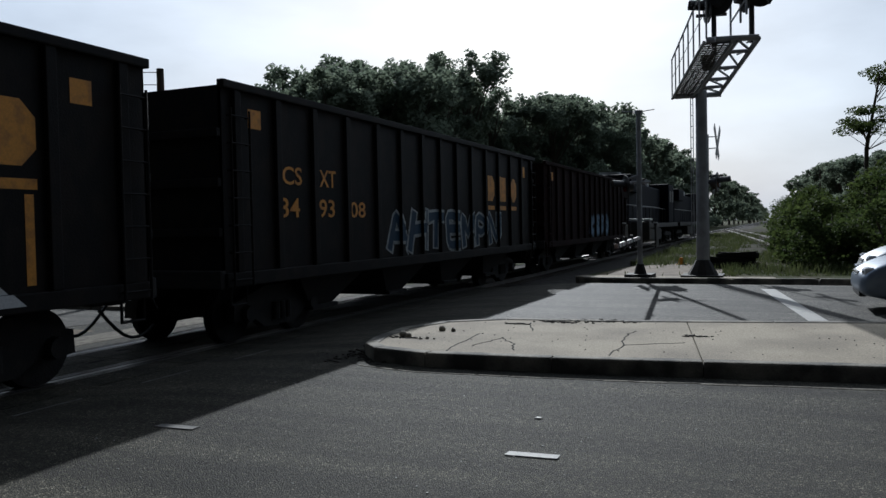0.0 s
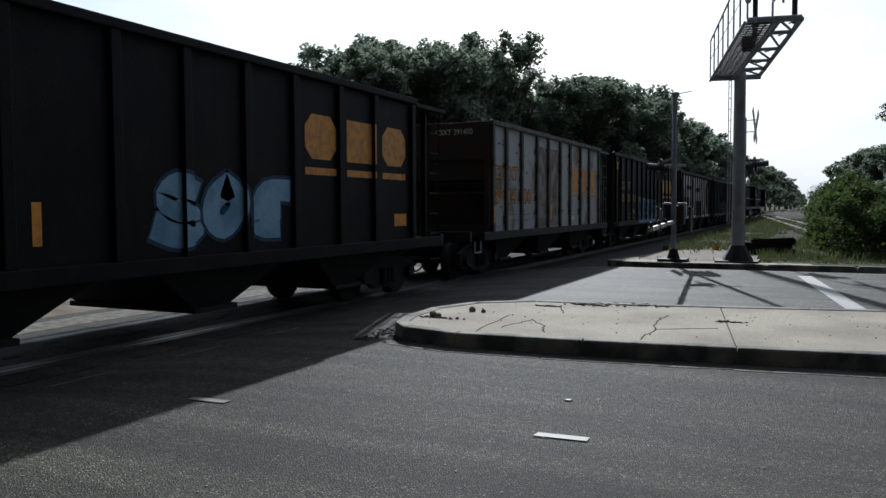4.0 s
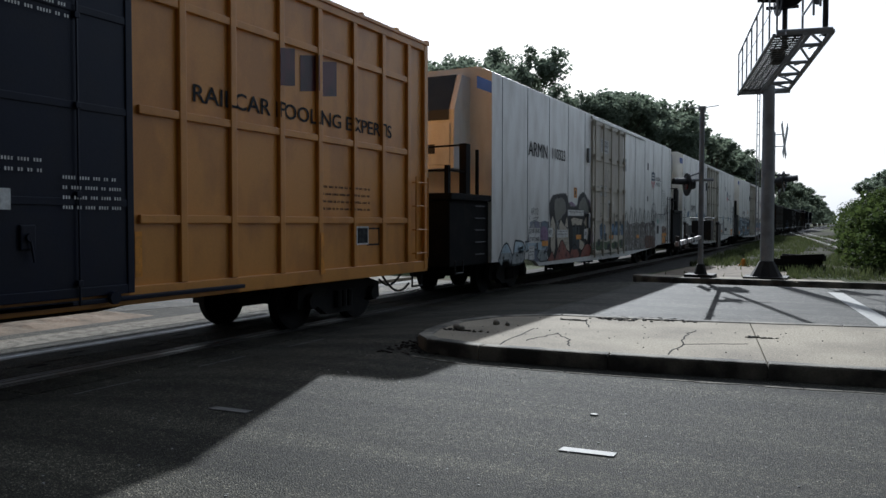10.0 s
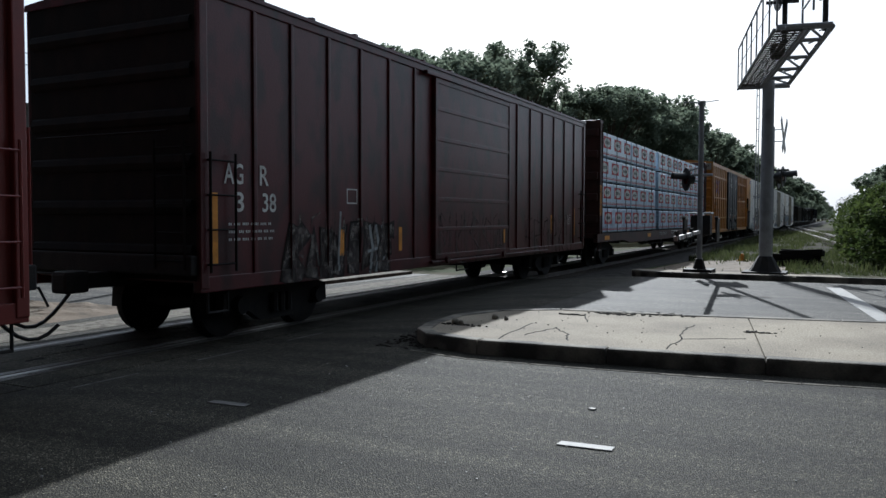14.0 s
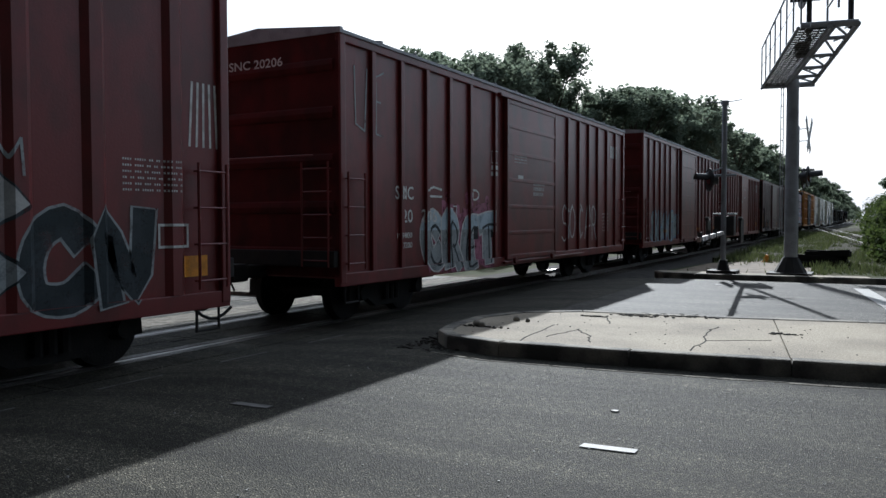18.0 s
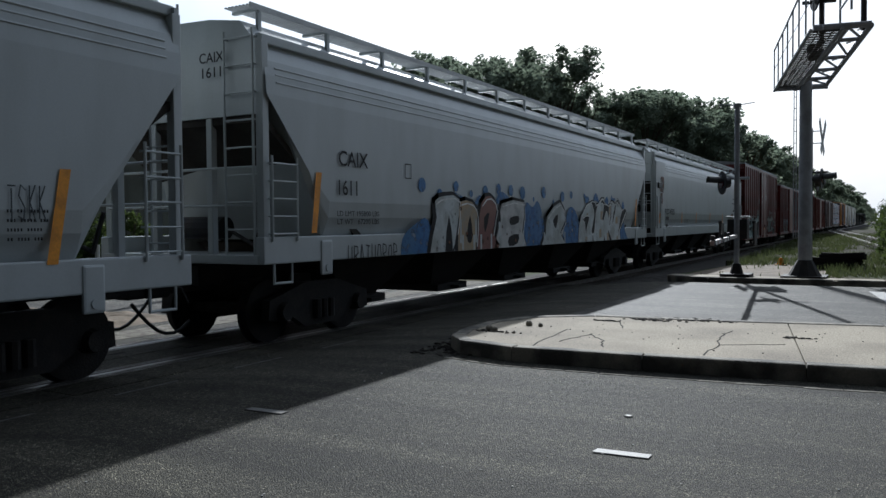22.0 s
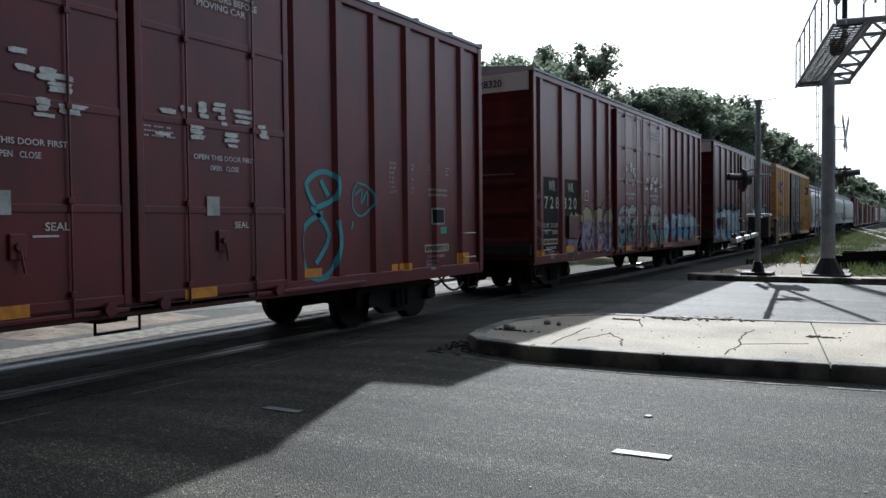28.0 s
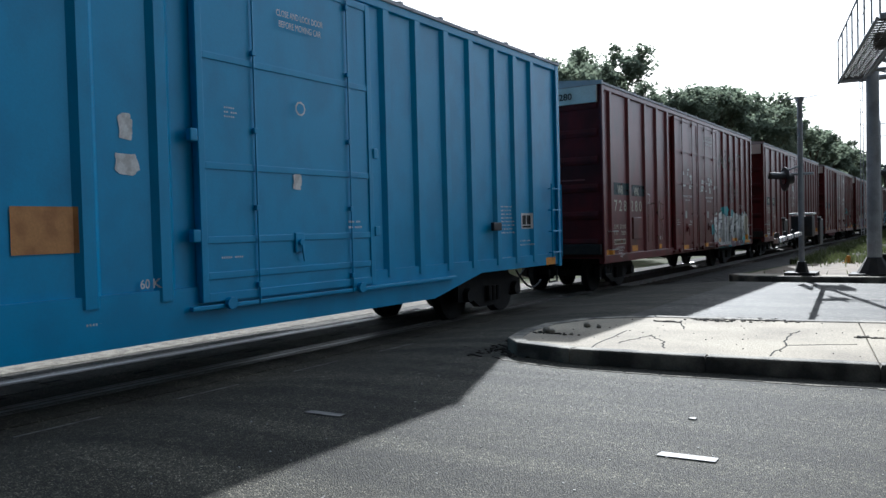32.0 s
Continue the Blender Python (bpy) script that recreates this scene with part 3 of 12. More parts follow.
BONES = {}  # strokes of hand-drawn letters in a unit square
BONES["A"] = [[(0.08, 0.02), (0.3, 0.6), (0.5, 0.98), (0.72, 0.6), (0.94, 0.02)], [(0.28, 0.36), (0.74, 0.38)]]
BONES["B"] = [[(0.16, 0.02), (0.14, 0.98)], [(0.14, 0.96), (0.7, 0.94), (0.78, 0.72), (0.3, 0.54), (0.82, 0.44), (0.88, 0.16), (0.6, 0.03), (0.14, 0.04)]]
BONES["C"] = [[(0.9, 0.78), (0.62, 0.97), (0.24, 0.84), (0.1, 0.5), (0.22, 0.14), (0.6, 0.03), (0.92, 0.2)]]
BONES["D"] = [[(0.18, 0.02), (0.16, 0.97), (0.66, 0.88), (0.9, 0.5), (0.66, 0.1), (0.18, 0.03)]]
BONES["E"] = [[(0.9, 0.92), (0.3, 0.95), (0.16, 0.5), (0.26, 0.06), (0.94, 0.06)], [(0.2, 0.52), (0.74, 0.52)]]
BONES["G"] = [[(0.88, 0.82), (0.55, 0.97), (0.16, 0.8), (0.1, 0.36), (0.4, 0.04), (0.84, 0.12), (0.86, 0.44), (0.56, 0.44)]]
BONES["H"] = [[(0.16, 0.98), (0.14, 0.02)], [(0.86, 0.98), (0.84, 0.02)], [(0.16, 0.5), (0.84, 0.54)]]
BONES["I"] = [[(0.5, 0.98), (0.48, 0.02)], [(0.3, 0.96), (0.7, 0.96)]]
BONES["J"] = [[(0.72, 0.98), (0.7, 0.3), (0.46, 0.04), (0.14, 0.2)], [(0.4, 0.95), (0.9, 0.95)]]
BONES["K"] = [[(0.16, 0.98), (0.14, 0.02)], [(0.88, 0.96), (0.24, 0.5), (0.92, 0.03)]]
BONES["L"] = [[(0.3, 0.98), (0.16, 0.5), (0.24, 0.06), (0.92, 0.1)]]
BONES["M"] = [[(0.08, 0.02), (0.18, 0.96), (0.5, 0.36), (0.82, 0.96), (0.92, 0.02)]]
BONES["N"] = [[(0.14, 0.02), (0.18, 0.97), (0.8, 0.05), (0.86, 0.98)]]
BONES["O"] = [[(0.5, 0.96), (0.14, 0.74), (0.12, 0.3), (0.48, 0.04), (0.86, 0.28), (0.88, 0.72), (0.5, 0.96)]]
BONES["P"] = [[(0.2, 0.02), (0.16, 0.95), (0.72, 0.92), (0.86, 0.66), (0.6, 0.44), (0.24, 0.46)]]
BONES["R"] = [[(0.16, 0.02), (0.14, 0.95), (0.68, 0.94), (0.84, 0.7), (0.6, 0.5), (0.24, 0.5)], [(0.46, 0.48), (0.92, 0.03)]]
BONES["S"] = [[(0.88, 0.84), (0.5, 0.97), (0.16, 0.78), (0.36, 0.54), (0.74, 0.46), (0.86, 0.2), (0.5, 0.03), (0.1, 0.16)]]
BONES["T"] = [[(0.06, 0.9), (0.5, 0.95), (0.94, 0.9)], [(0.5, 0.92), (0.46, 0.02)]]
BONES["U"] = [[(0.14, 0.98), (0.16, 0.24), (0.48, 0.04), (0.82, 0.22), (0.86, 0.98)]]
BONES["V"] = [[(0.08, 0.98), (0.48, 0.04), (0.92, 0.98)]]
BONES["W"] = [[(0.06, 0.98), (0.26, 0.05), (0.5, 0.64), (0.74, 0.05), (0.94, 0.98)]]
BONES["Y"] = [[(0.1, 0.98), (0.48, 0.5), (0.9, 0.98)], [(0.48, 0.52), (0.44, 0.02)]]
BONES["Z"] = [[(0.12, 0.92), (0.86, 0.94), (0.16, 0.08), (0.92, 0.06)]]


def flowing(pts, n=3):
    """A smooth open line through a few points."""
    if len(pts) < 3:
        return list(pts)
    q, out = [pts[0]] + list(pts) + [pts[-1]], []
    for p0, p1, p2, p3 in zip(q, q[1:], q[2:], q[3:]):
        for k in range(n):
            t = k / n
            out.append(tuple(0.5 * (2 * b + (c - a) * t + (2 * a - 5 * b + 4 * c - d) * t * t + (3 * b - a - 3 * c + d) * t ** 3) for a, b, c, d in zip(p0, p1, p2, p3)))
    return out + [pts[-1]]


def ribbon(pts, w, flare=1.0):
    """A can's line of width w as one band of quads with mitred bends; flare widens its ends."""
    n, left, right = len(pts), [], []
    for i, (a, b) in enumerate(pts):
        p, q = pts[max(0, i - 1)], pts[min(n - 1, i + 1)]
        dx, dy = q[0] - p[0], q[1] - p[1]
        L = math.hypot(dx, dy) or 1
        g = w / 2 * (1 + (flare - 1) * max(0, 1 - min(i, n - 1 - i) / max(1, 0.25 * n)))
        e = w * 0.3 * (-1 if i == 0 else 1 if i == n - 1 else 0)
        a, b = a + dx / L * e, b + dy / L * e
        left.append((a - dy / L * g, b + dx / L * g))
        right.append((a + dy / L * g, b - dx / L * g))
    return [[left[i], right[i], right[i + 1], left[i + 1]] for i in range(n - 1)]


def throwup(car, spec, u0, u1, z0, z1, word, fills, edge, seed, rim=0.05, fat=0.36, halo=None, line=None, shade=None, lean=0.1, sharp=False, dots=None, label="graffiti lettering in spray paint"):
    """A sprayed piece: halo of overspray, then letter by letter an outline, the fill in bands from low to high, shadow edges and highlights."""
    rnd = random.Random(seed)
    n = len(word)
    w, h = (u1 - u0) / n, z1 - z0
    if halo:
        puffs = [ragged(u0 + w * (i + rnd.uniform(-0.5, 0.2)), u0 + w * (i + rnd.uniform(0.9, 1.4)), z0 + h * rnd.uniform(-0.04, 0.1), z0 + h * rnd.uniform(0.85, 1.1), rnd, 0.3) for i in range(n)]
        puffs += [disc(rnd.uniform(u0, u1), z1 + h * rnd.uniform(0.0, 0.16), h * rnd.uniform(0.03, 0.08), 9) for _ in range(n * 2)]
        drape("graffiti_cloud", puffs, halo, car, spec, 0.0025, "sprayed cloud behind graffiti")
    for i, ch in enumerate(word):
        ww, hh = w * rnd.uniform(1.16, 1.34), h * rnd.uniform(0.88, 1.0)
        a0, b0 = u0 + i * w - 0.11 * w, z0 + (h - hh) * rnd.random()
        shear, trap, turn = lean + rnd.uniform(-0.14, 0.14), rnd.uniform(-0.2, 0.2), rnd.uniform(-0.08, 0.08)
        body = min(ww, hh) * 0.84 * fat * rnd.uniform(0.92, 1.08)
        m = body / 2 + rim

        def at(p):
            a, b = p[0] - 0.5, p[1] - 0.5
            a *= 1 + trap * b * 2
            b += turn * a
            return a0 + ww / 2 + a * (ww - 2 * m) + shear * hh * b, b0 + hh / 2 + b * (hh - 2 * m)

        lines = []
        for bone in BONES[ch]:
            q = [at((a + rnd.uniform(-0.04, 0.04), b + rnd.uniform(-0.03, 0.03))) for a, b in bone]
            lines.append(q if sharp else flowing(q))
        lift = 0.004 + 0.0034 * (i % 2)
        flare = 1.45 if sharp else 1.15
        drape("graffiti_outline", [q for l in lines for q in ribbon(l, body + 2 * rim, flare)], edge, car, spec, lift)
        inner = [q for l in lines for q in ribbon(l, body, flare)]
        k = len(fills)
        for j, paint in enumerate(fills):
            lo, hi = (z0 + h * j / k if j else -9), (z0 + h * (j + 1) / k if j < k - 1 else 9)
            band = inner if k == 1 else [c for c in (cut_band(q, lo, hi) for q in inner) if c]
            if band:
                drape("graffiti_letter", band, paint, car, spec, lift + 0.0009, label)
        if shade:
            drape("graffiti_shine", [q for l in lines for q in ribbon([(a + 0.3 * body, b - 0.24 * body) for a, b in l], body * 0.16)], shade, car, spec, lift + 0.0018)
        if line:
            drape("graffiti_shine", [q for l in lines for q in ribbon([(a - 0.27 * body, b + 0.2 * body) for a, b in l[: max(2, int(len(l) * 0.6))]], max(0.014, body * 0.07))], line, car, spec, lift + 0.0026)
        if dots:
            c = [rnd.choice(inner) for _ in range(5)]
            drape("graffiti_dots", [disc(q[0][0], q[0][1], body * rnd.uniform(0.06, 0.16), 7) for q in c], dots, car, spec, lift + 0.003)


def hand(car, spec, u0, u1, z0, z1, word, material, w=0.05, seed=1, lift=0.0075, label="hand-sprayed letters"):
    """Letters written with one line of the can."""
    rnd = random.Random(seed)
    cw, out = (u1 - u0) / len(word), []
    for i, ch in enumerate(word):
        g = rnd.uniform(-0.06, 0.06)
        for bone in BONES.get(ch, ()):
            out += ribbon(flowing([(u0 + cw * (i + 0.1 + 0.78 * a), z0 + (z1 - z0) * (b + g + rnd.uniform(-0.04, 0.04))) for a, b in bone]), w)
    drape("tag", out, material, car, spec, lift, label)


def scrawl(car, spec, u0, u1, z0, z1, letters, material, seed, w=0.03, label="scrawled tag in spray paint"):
    rnd = random.Random(seed)
    cw, out = (u1 - u0) / letters, []
    for i in range(letters):
        for line in rnd.choice(LETTER_BONES):
            out += stroke([(u0 + cw * (i + 0.08 + 0.8 * a) + rnd.uniform(-0.04, 0.04) * cw, z0 + (z1 - z0) * b + rnd.uniform(-0.05, 0.05) * (z1 - z0)) for a, b in line], w)
    drape("tag", out, material, car, spec, 0.0075, label)


def letter_groups(polys):
    """Split a word's pieces into its letters by their extent along the side."""
    spans = sorted((min(p[0] for p in q), max(p[0] for p in q), i) for i, q in enumerate(polys))
    out, end = [], -1e9
    for a, b, i in spans:
        if a > end - 0.002:
            out.append([])
        out[-1].append(polys[i])
        end = max(end, b)
    return out


def letters_on(car, spec, items, material, lift=0.012, name="lettering"):
    """items: (words, along from, to, z low, z high); each is a part."""
    for words, u0, u1, z0, z1 in items:
        if z1 - z0 >= 0.2 and len(words) > 1 and name != "tag":
            for q in letter_groups(word_polys(words, u0, u1, z0, z1)):
                drape("letter", q, material, car, spec, lift, "", "M" in words)
            continue
        drape(name, word_polys(words, u0, u1, z0, z1), material, car, spec, lift, "", "M" in words)


def patches(car, spec, rects, material, name, label="", lift=0.004):
    for r in rects:
        drape(name, [rect(*r)], material, car, spec, lift, label)


def each_patch(car, spec, rects, material, name, label="", lift=0.005):
    for r in rects:
        drape(name, [rect(*r)], material, car, spec, lift, label)


def ladder(car, x, u, z0, z1, w=0.42, rungs=5, material=None, side=True, name="ladder"):
    """Stiles and rungs standing off a side (along y) or, if not side, off an end (along x)."""
    bm = bmesh.new()
    def p(a, z):
        return (x, u + a, z) if side else (x + a, u, z)
    for a in (-w / 2, w / 2):
        tube(bm, p(a, z0), p(a, z1), 0.018, seg=6)
    for i in range(rungs):
        z = z0 + 0.1 + (z1 - z0 - 0.2) * i / (rungs - 1)
        tube(bm, p(-w / 2, z), p(w / 2, z), 0.013, seg=6)
        for a in (-w / 2, w / 2):
            e = (x - 0.08, u + a, z) if side else (x + a, u - math.copysign(0.08, u), z)
            tube(bm, p(a, z), e, 0.012, seg=5)
    return part(name, bm, material, car)


def stirrup(car, u, z, material, x=SIDE - 0.05):
    bm = bmesh.new()
    bars(bm, [(x, u - 0.18, z), (x, u - 0.18, z - 0.26), (x, u + 0.18, z - 0.26), (x, u + 0.18, z)], 0.018)
    part("stirrup", bm, TRUCK if z < 0.7 else material, car)


def rigging(car, u=0.0, z=0.62):
    """Brake cylinder, reservoir and rods under the floor."""
    bm = bmesh.new()
    tube(bm, (0.75, u - 1.6, z + 0.05), (0.75, u - 0.9, z + 0.05), 0.17, seg=12)
    tube(bm, (0.7, u + 0.3, z + 0.05), (0.7, u + 1.25, z + 0.05), 0.2, seg=12)
    bars(bm, [(1.25, u - 4.2, z + 0.1), (1.3, u - 2.2, z - 0.05), (1.3, u + 2.4, z - 0.05), (1.2, u + 4.4, z + 0.12)], 0.022)
    for a in (-2.2, -0.7, 0.1, 1.5, 2.4):
        bars(bm, [(1.3, u + a, z - 0.05), (1.25, u + a, z + 0.3)], 0.016)
    box(bm, 1.0, 1.3, u - 0.25, u + 0.12, z - 0.12, z + 0.2, 0.02)
    bars(bm, [(1.32, u - 0.3, z - 0.1), (1.32, u - 0.3, z - 0.22), (1.32, u + 0.25, z - 0.22), (1.32, u + 0.25, z + 0.05)], 0.016)
    part("brake_rigging", bm, TRUCK, car)


def new_car(name, label, category, front, rear):
    """A wagon as an Empty on the rails; front and rear: where its body ends lie when the train's odometer reads nought."""
    c = empty(name, label, category, "wagons of the freight train")
    c.location = (TRACK_X, (front + rear) / 2, 0)
    TRAIN.append((c, (front + rear) / 2))
    HALF[c.name] = (front - rear) / 2
    return c, (front - rear) / 2


TRAIN, HALF = [], {}


def end_words(car, items, material, out=0.1):
    """Words on the rear end, read from behind: (words, x from, to, z low, z high)."""
    vs, fs, y = [], [], -HALF[car.name] - out
    for words, u0, u1, z0, z1 in items:
        for q in word_polys(words, u0, u1, z0, z1):
            fs.append(tuple(range(len(vs), len(vs) + len(q))))
            vs += [(a, y, b) for a, b in q]
    me = bpy.data.meshes.new("lettering")
    me.from_pydata(vs, [], fs)
    me.materials.append(material)
    new("lettering", me).parent = car

# ---- ground, road, crossing ----
def sheet(name, pts, z0, z1, material, label, category, kind="structure"):
    bm = bmesh.new()
    prism(bm, pts, "z", z0, z1)
    return thing(name, bm, material, label, category, "", kind)


bm = bmesh.new()
box(bm, -2500, 2500, -600, 3500, -1.2, -0.47)
thing("ground", bm, MEADOW, "rough grassy ground with bare dirt", "ground", "", "structure")
road = empty("road", "dark worn asphalt road that dips to the railway", "road", kind="structure")
bm = bmesh.new()
prism(bm, [(-70, RAIL_Z), (-7.1, RAIL_Z), (-6.6, -0.135), (-5.9, -0.06), (-5.2, -0.015), (-4.6, 0.0), (60, 0.0), (60, -0.48), (-70, -0.48)], "y", -14, 20.5)
part("carriageway", bm, ASPHALT, road)

# worn wheel bands and seams of the asphalt, laid 4 mm proud
def strip(name, pts, w, z, material, label, category="road mark", h=0.004):
    polys = stroke(pts, w)
    bm = bmesh.new()
    for q in polys:
        prism(bm, q, "z", z, z + h)
    return thing(name, bm, material, label, category)


sheet("road_lane", [(-4.58, 11.85), (-3.2, 12.0), (50, 13.4), (50, 20.4), (-4.58, 20.4)], 0.0, 0.004, ASPHALT_OLD, "paler worn asphalt of the far lanes", "road")

# painted marks
def mark(name, pts, label, paint=LINE):
    bm = bmesh.new()
    prism(bm, pts, "z", 0.004, 0.009)
    thing(name, bm, paint, label, "road mark", "painted road marks")


# dashes left of x = -2 have the train's shade put into their paint
for i, (x, y) in enumerate(((-4.42, 4.87), (-1.49, 5.06), (1.42, 5.25), (4.3, 5.44))):
    mark("lane_dash", [(x - 0.19, y - 0.06), (x + 0.18, y - 0.035), (x + 0.18, y + 0.055), (x - 0.18, y + 0.03)], "short worn white lane dash on asphalt", LINE if x > -2 else LINE_WORN_SHADED)
mark("stop_line", [(-0.27, 19.2), (0.02, 19.22), (0.84, 12.9), (0.56, 12.85)], "broad white stop line slanting across the far lanes")
mark("edge_mark", [(-3.1, 18.9), (-2.6, 18.9), (-2.6, 18.98), (-3.1, 18.98)], "thin white mark on asphalt")


# island with kerb stones
ISLE = [(-4.35, 8.12), (-3.6, 7.93), (-2.16, 8.02), (-0.63, 8.2), (2.0, 8.55), (10, 9.6), (30, 12.2), (30, 16.2), (10, 13.5), (2.0, 12.25), (-2.0, 11.45), (-3.75, 11.3), (-4.55, 10.75), (-4.85, 9.9), (-4.8, 9.0), (-4.65, 8.45)]


def inset(poly, d):
    out, n = [], len(poly)
    for i in range(n):
        a, b, c = Vector(poly[i - 1]), Vector(poly[i]), Vector(poly[(i + 1) % n])
        n1 = Vector((-(b - a).y, (b - a).x)).normalized()
        n2 = Vector((-(c - b).y, (c - b).x)).normalized()
        m = (n1 + n2).normalized()
        out.append(tuple(b + m * (d / max(0.5, m.dot(n1)))))
    return out


island = empty("traffic_island", "cracked pale concrete traffic island with kerb", "traffic island", at=(0, 0, 0), kind="structure")
inner = inset(ISLE, 0.17)
cuts = (-0.89, 2.6, 6.2, 12.0)
edges = [-9] + list(cuts) + [40]
for a, b in zip(edges, edges[1:]):
    bm = bmesh.new()
    bm.faces.new([bm.verts.new((x, y, 0.152)) for x, y in inner])
    for c, n in ((a + 0.008, (-1, -0.148, 0)), (b - 0.008, (1, 0.148, 0))):
        bmesh.ops.bisect_plane(bm, geom=bm.verts[:] + bm.edges[:] + bm.faces[:], plane_co=(c, 9.95, 0), plane_no=n, clear_outer=True)
    r = bmesh.ops.extrude_face_region(bm, geom=bm.faces[:])
    for v in r["geom"]:
        if isinstance(v, bmesh.types.BMVert):
            v.co.z = 0.0
    part("slab", bm, CONCRETE, island)
n = len(ISLE)
for i in range(n):
    a, b, c, d = ISLE[i], ISLE[(i + 1) % n], inner[(i + 1) % n], inner[i]
    L = (Vector(b) - Vector(a)).length
    k = max(1, round(L / 2.4))
    for j in range(k):
        def at(p, q, s):
            return tuple(Vector(p).lerp(Vector(q), s))
        g = 0.006 / L
        s0, s1 = j / k + g, (j + 1) / k - g
        bm = bmesh.new()
        prism(bm, [at(a, b, s0), at(a, b, s1), at(d, c, s1), at(d, c, s0)], "z", 0.0, 0.165)
        es = [e for e in bm.edges if min(v.co.z for v in e.verts) > 0.16]
        bmesh.ops.bevel(bm, geom=es, offset=0.025, segments=2, affect="EDGES", profile=0.6)
        part("kerb_stone", bm, KERB, island)

rnd = random.Random(5)


def crack(pts, z, w=0.016, material=TAR, name="crack"):
    out = []
    for (a, b), (c, d) in zip(pts, pts[1:]):
        k = 5
        for i in range(k):
            out.append((a + (c - a) * i / k + rnd.uniform(-0.025, 0.025), b + (d - b) * i / k + rnd.uniform(-0.025, 0.025)))
    out.append(pts[-1])
    bm = bmesh.new()
    for q in stroke(out, w):
        prism(bm, q, "z", z, z + 0.003)
    return part(name, bm, material, island)


for pts in ([(-1.66, 10.37), (-1.71, 9.89), (-1.6, 9.15), (-1.61, 8.37)], [(-3.26, 10.86), (-2.97, 10.06)], [(-3.3, 8.6), (-3.22, 8.95), (-3.17, 9.36), (-2.9, 8.96), (-2.71, 8.44)],
            [(-3.44, 8.1), (-3.57, 9.62)], [(-1.6, 9.15), (-0.95, 9.5)]):
    crack(pts, 0.152)
for x, y, r, k in ((-0.87, 10.08, 0.12, 40), (-2.3, 11.3, 0.3, 130), (-2.87, 11.06, 0.24, 60), (-3.42, 10.7, 0.11, 40), (-4.3, 9.0, 0.2, 30)):
    bm = bmesh.new()  # dirt and leaf litter, in crumbs
    for _ in range(k):
        a, b, q = rnd.gauss(x, r * 0.8), rnd.gauss(y, r * 0.22), rnd.uniform(0.008, 0.03)
        prism(bm, [(a + q * rnd.uniform(0.5, 1.5) * math.cos(m * 1.05), b + q * rnd.uniform(0.4, 1.0) * math.sin(m * 1.05)) for m in range(6)], "z", 0.15, 0.152 + q * 0.5)
    tagged(part("dirt_crumbs", bm, RUBBLE, island), kind="stuff")
bm = bmesh.new()
for _ in range(170):
    a, b, q = rnd.uniform(-4.4, 6), rnd.uniform(8.3, 11.6), rnd.uniform(0.003, 0.008)
    if b < 8.45 + 0.115 * (a + 2) or b > 11.3 + 0.1 * (a + 2):
        continue
    prism(bm, [(a - q, b - q), (a + q, b - q * 0.6), (a + q * 0.7, b + q), (a - q * 0.8, b + q)], "z", 0.15, 0.152 + q)
tagged(part("pebbles", bm, RUBBLE, island), kind="stuff")
# pale strip before the kerb: the line where sunlight begins, put in as colour
bm = bmesh.new()
for (a, b), (c, d) in zip(ISLE[:6], ISLE[1:6]):
    k = max(3, int(math.hypot(c - a, d - b) / 0.3))
    for m in range(k):
        x, y = a + (c - a) * (m + 0.5) / k, b + (d - b) * (m + 0.5) / k - 0.3
        w = rnd.uniform(0.015, 0.075)
        x0, x1 = x - 0.16, x + 0.16
        g = (d - b) / (c - a)
        prism(bm, [(x0, y - 0.16 * g - w), (x1, y + 0.16 * g - w * rnd.uniform(0.6, 1.2)), (x1, y + 0.16 * g + 0.01), (x0, y - 0.16 * g + 0.01)], "z", 0.0, 0.005)
thing("gutter_dust", bm, SUNLINE_DUST, "pale strip painted where sunlight begins before the kerb", "dust", "", "stuff")
for x, y, r in ((-4.17, 9.76, 0.045), (-3.99, 9.73, 0.03), (-4.45, 9.11, 0.05), (-4.36, 9.1, 0.035), (-4.05, 9.0, 0.02)):
    bm = bmesh.new()
    bmesh.ops.create_icosphere(bm, subdivisions=2, radius=r)
    for v in bm.verts:
        v.co = v.co * (1 + 0.25 * noise.noise(v.co * 9)) * Vector((1.2, 1, 0.7)).length / 1.6
        v.co += Vector((x, y, 0.152 + r * 0.5))
    thing("rubble_stone", bm, KERB, "small broken stone lying on the concrete island", "stone", "rubble on the island")
bm = bmesh.new()  # broken asphalt at the tip of the island
for i in range(260):
    a, b, r = rnd.gauss(-4.62, 0.2), rnd.gauss(8.62, 0.34), rnd.uniform(0.01, 0.038)
    pts = [(a + r * rnd.uniform(0.6, 1.2) * math.cos(k * 1.05), b + r * rnd.uniform(0.6, 1.2) * math.sin(k * 1.05)) for k in range(6)]
    prism(bm, pts, "z", 0.0, rnd.uniform(0.004, 0.014))
thing("broken_asphalt", bm, RUBBLE, "crumbled dark asphalt lumps at the island's tip", "rubble", "", "stuff")
bm = bmesh.new()  # grit and specks on the near lane
for i in range(260):
    a, b, r = rnd.uniform(-5, 4), rnd.uniform(2.4, 7.8), rnd.uniform(0.003, 0.007)
    prism(bm, [(a - r, b - r), (a + r, b - r * 0.6), (a + r * 0.7, b + r), (a - r * 0.8, b + r)], "z", 0.0, r)
thing("grit", bm, LINE, "pale grit scattered on the asphalt", "grit", "", "stuff")
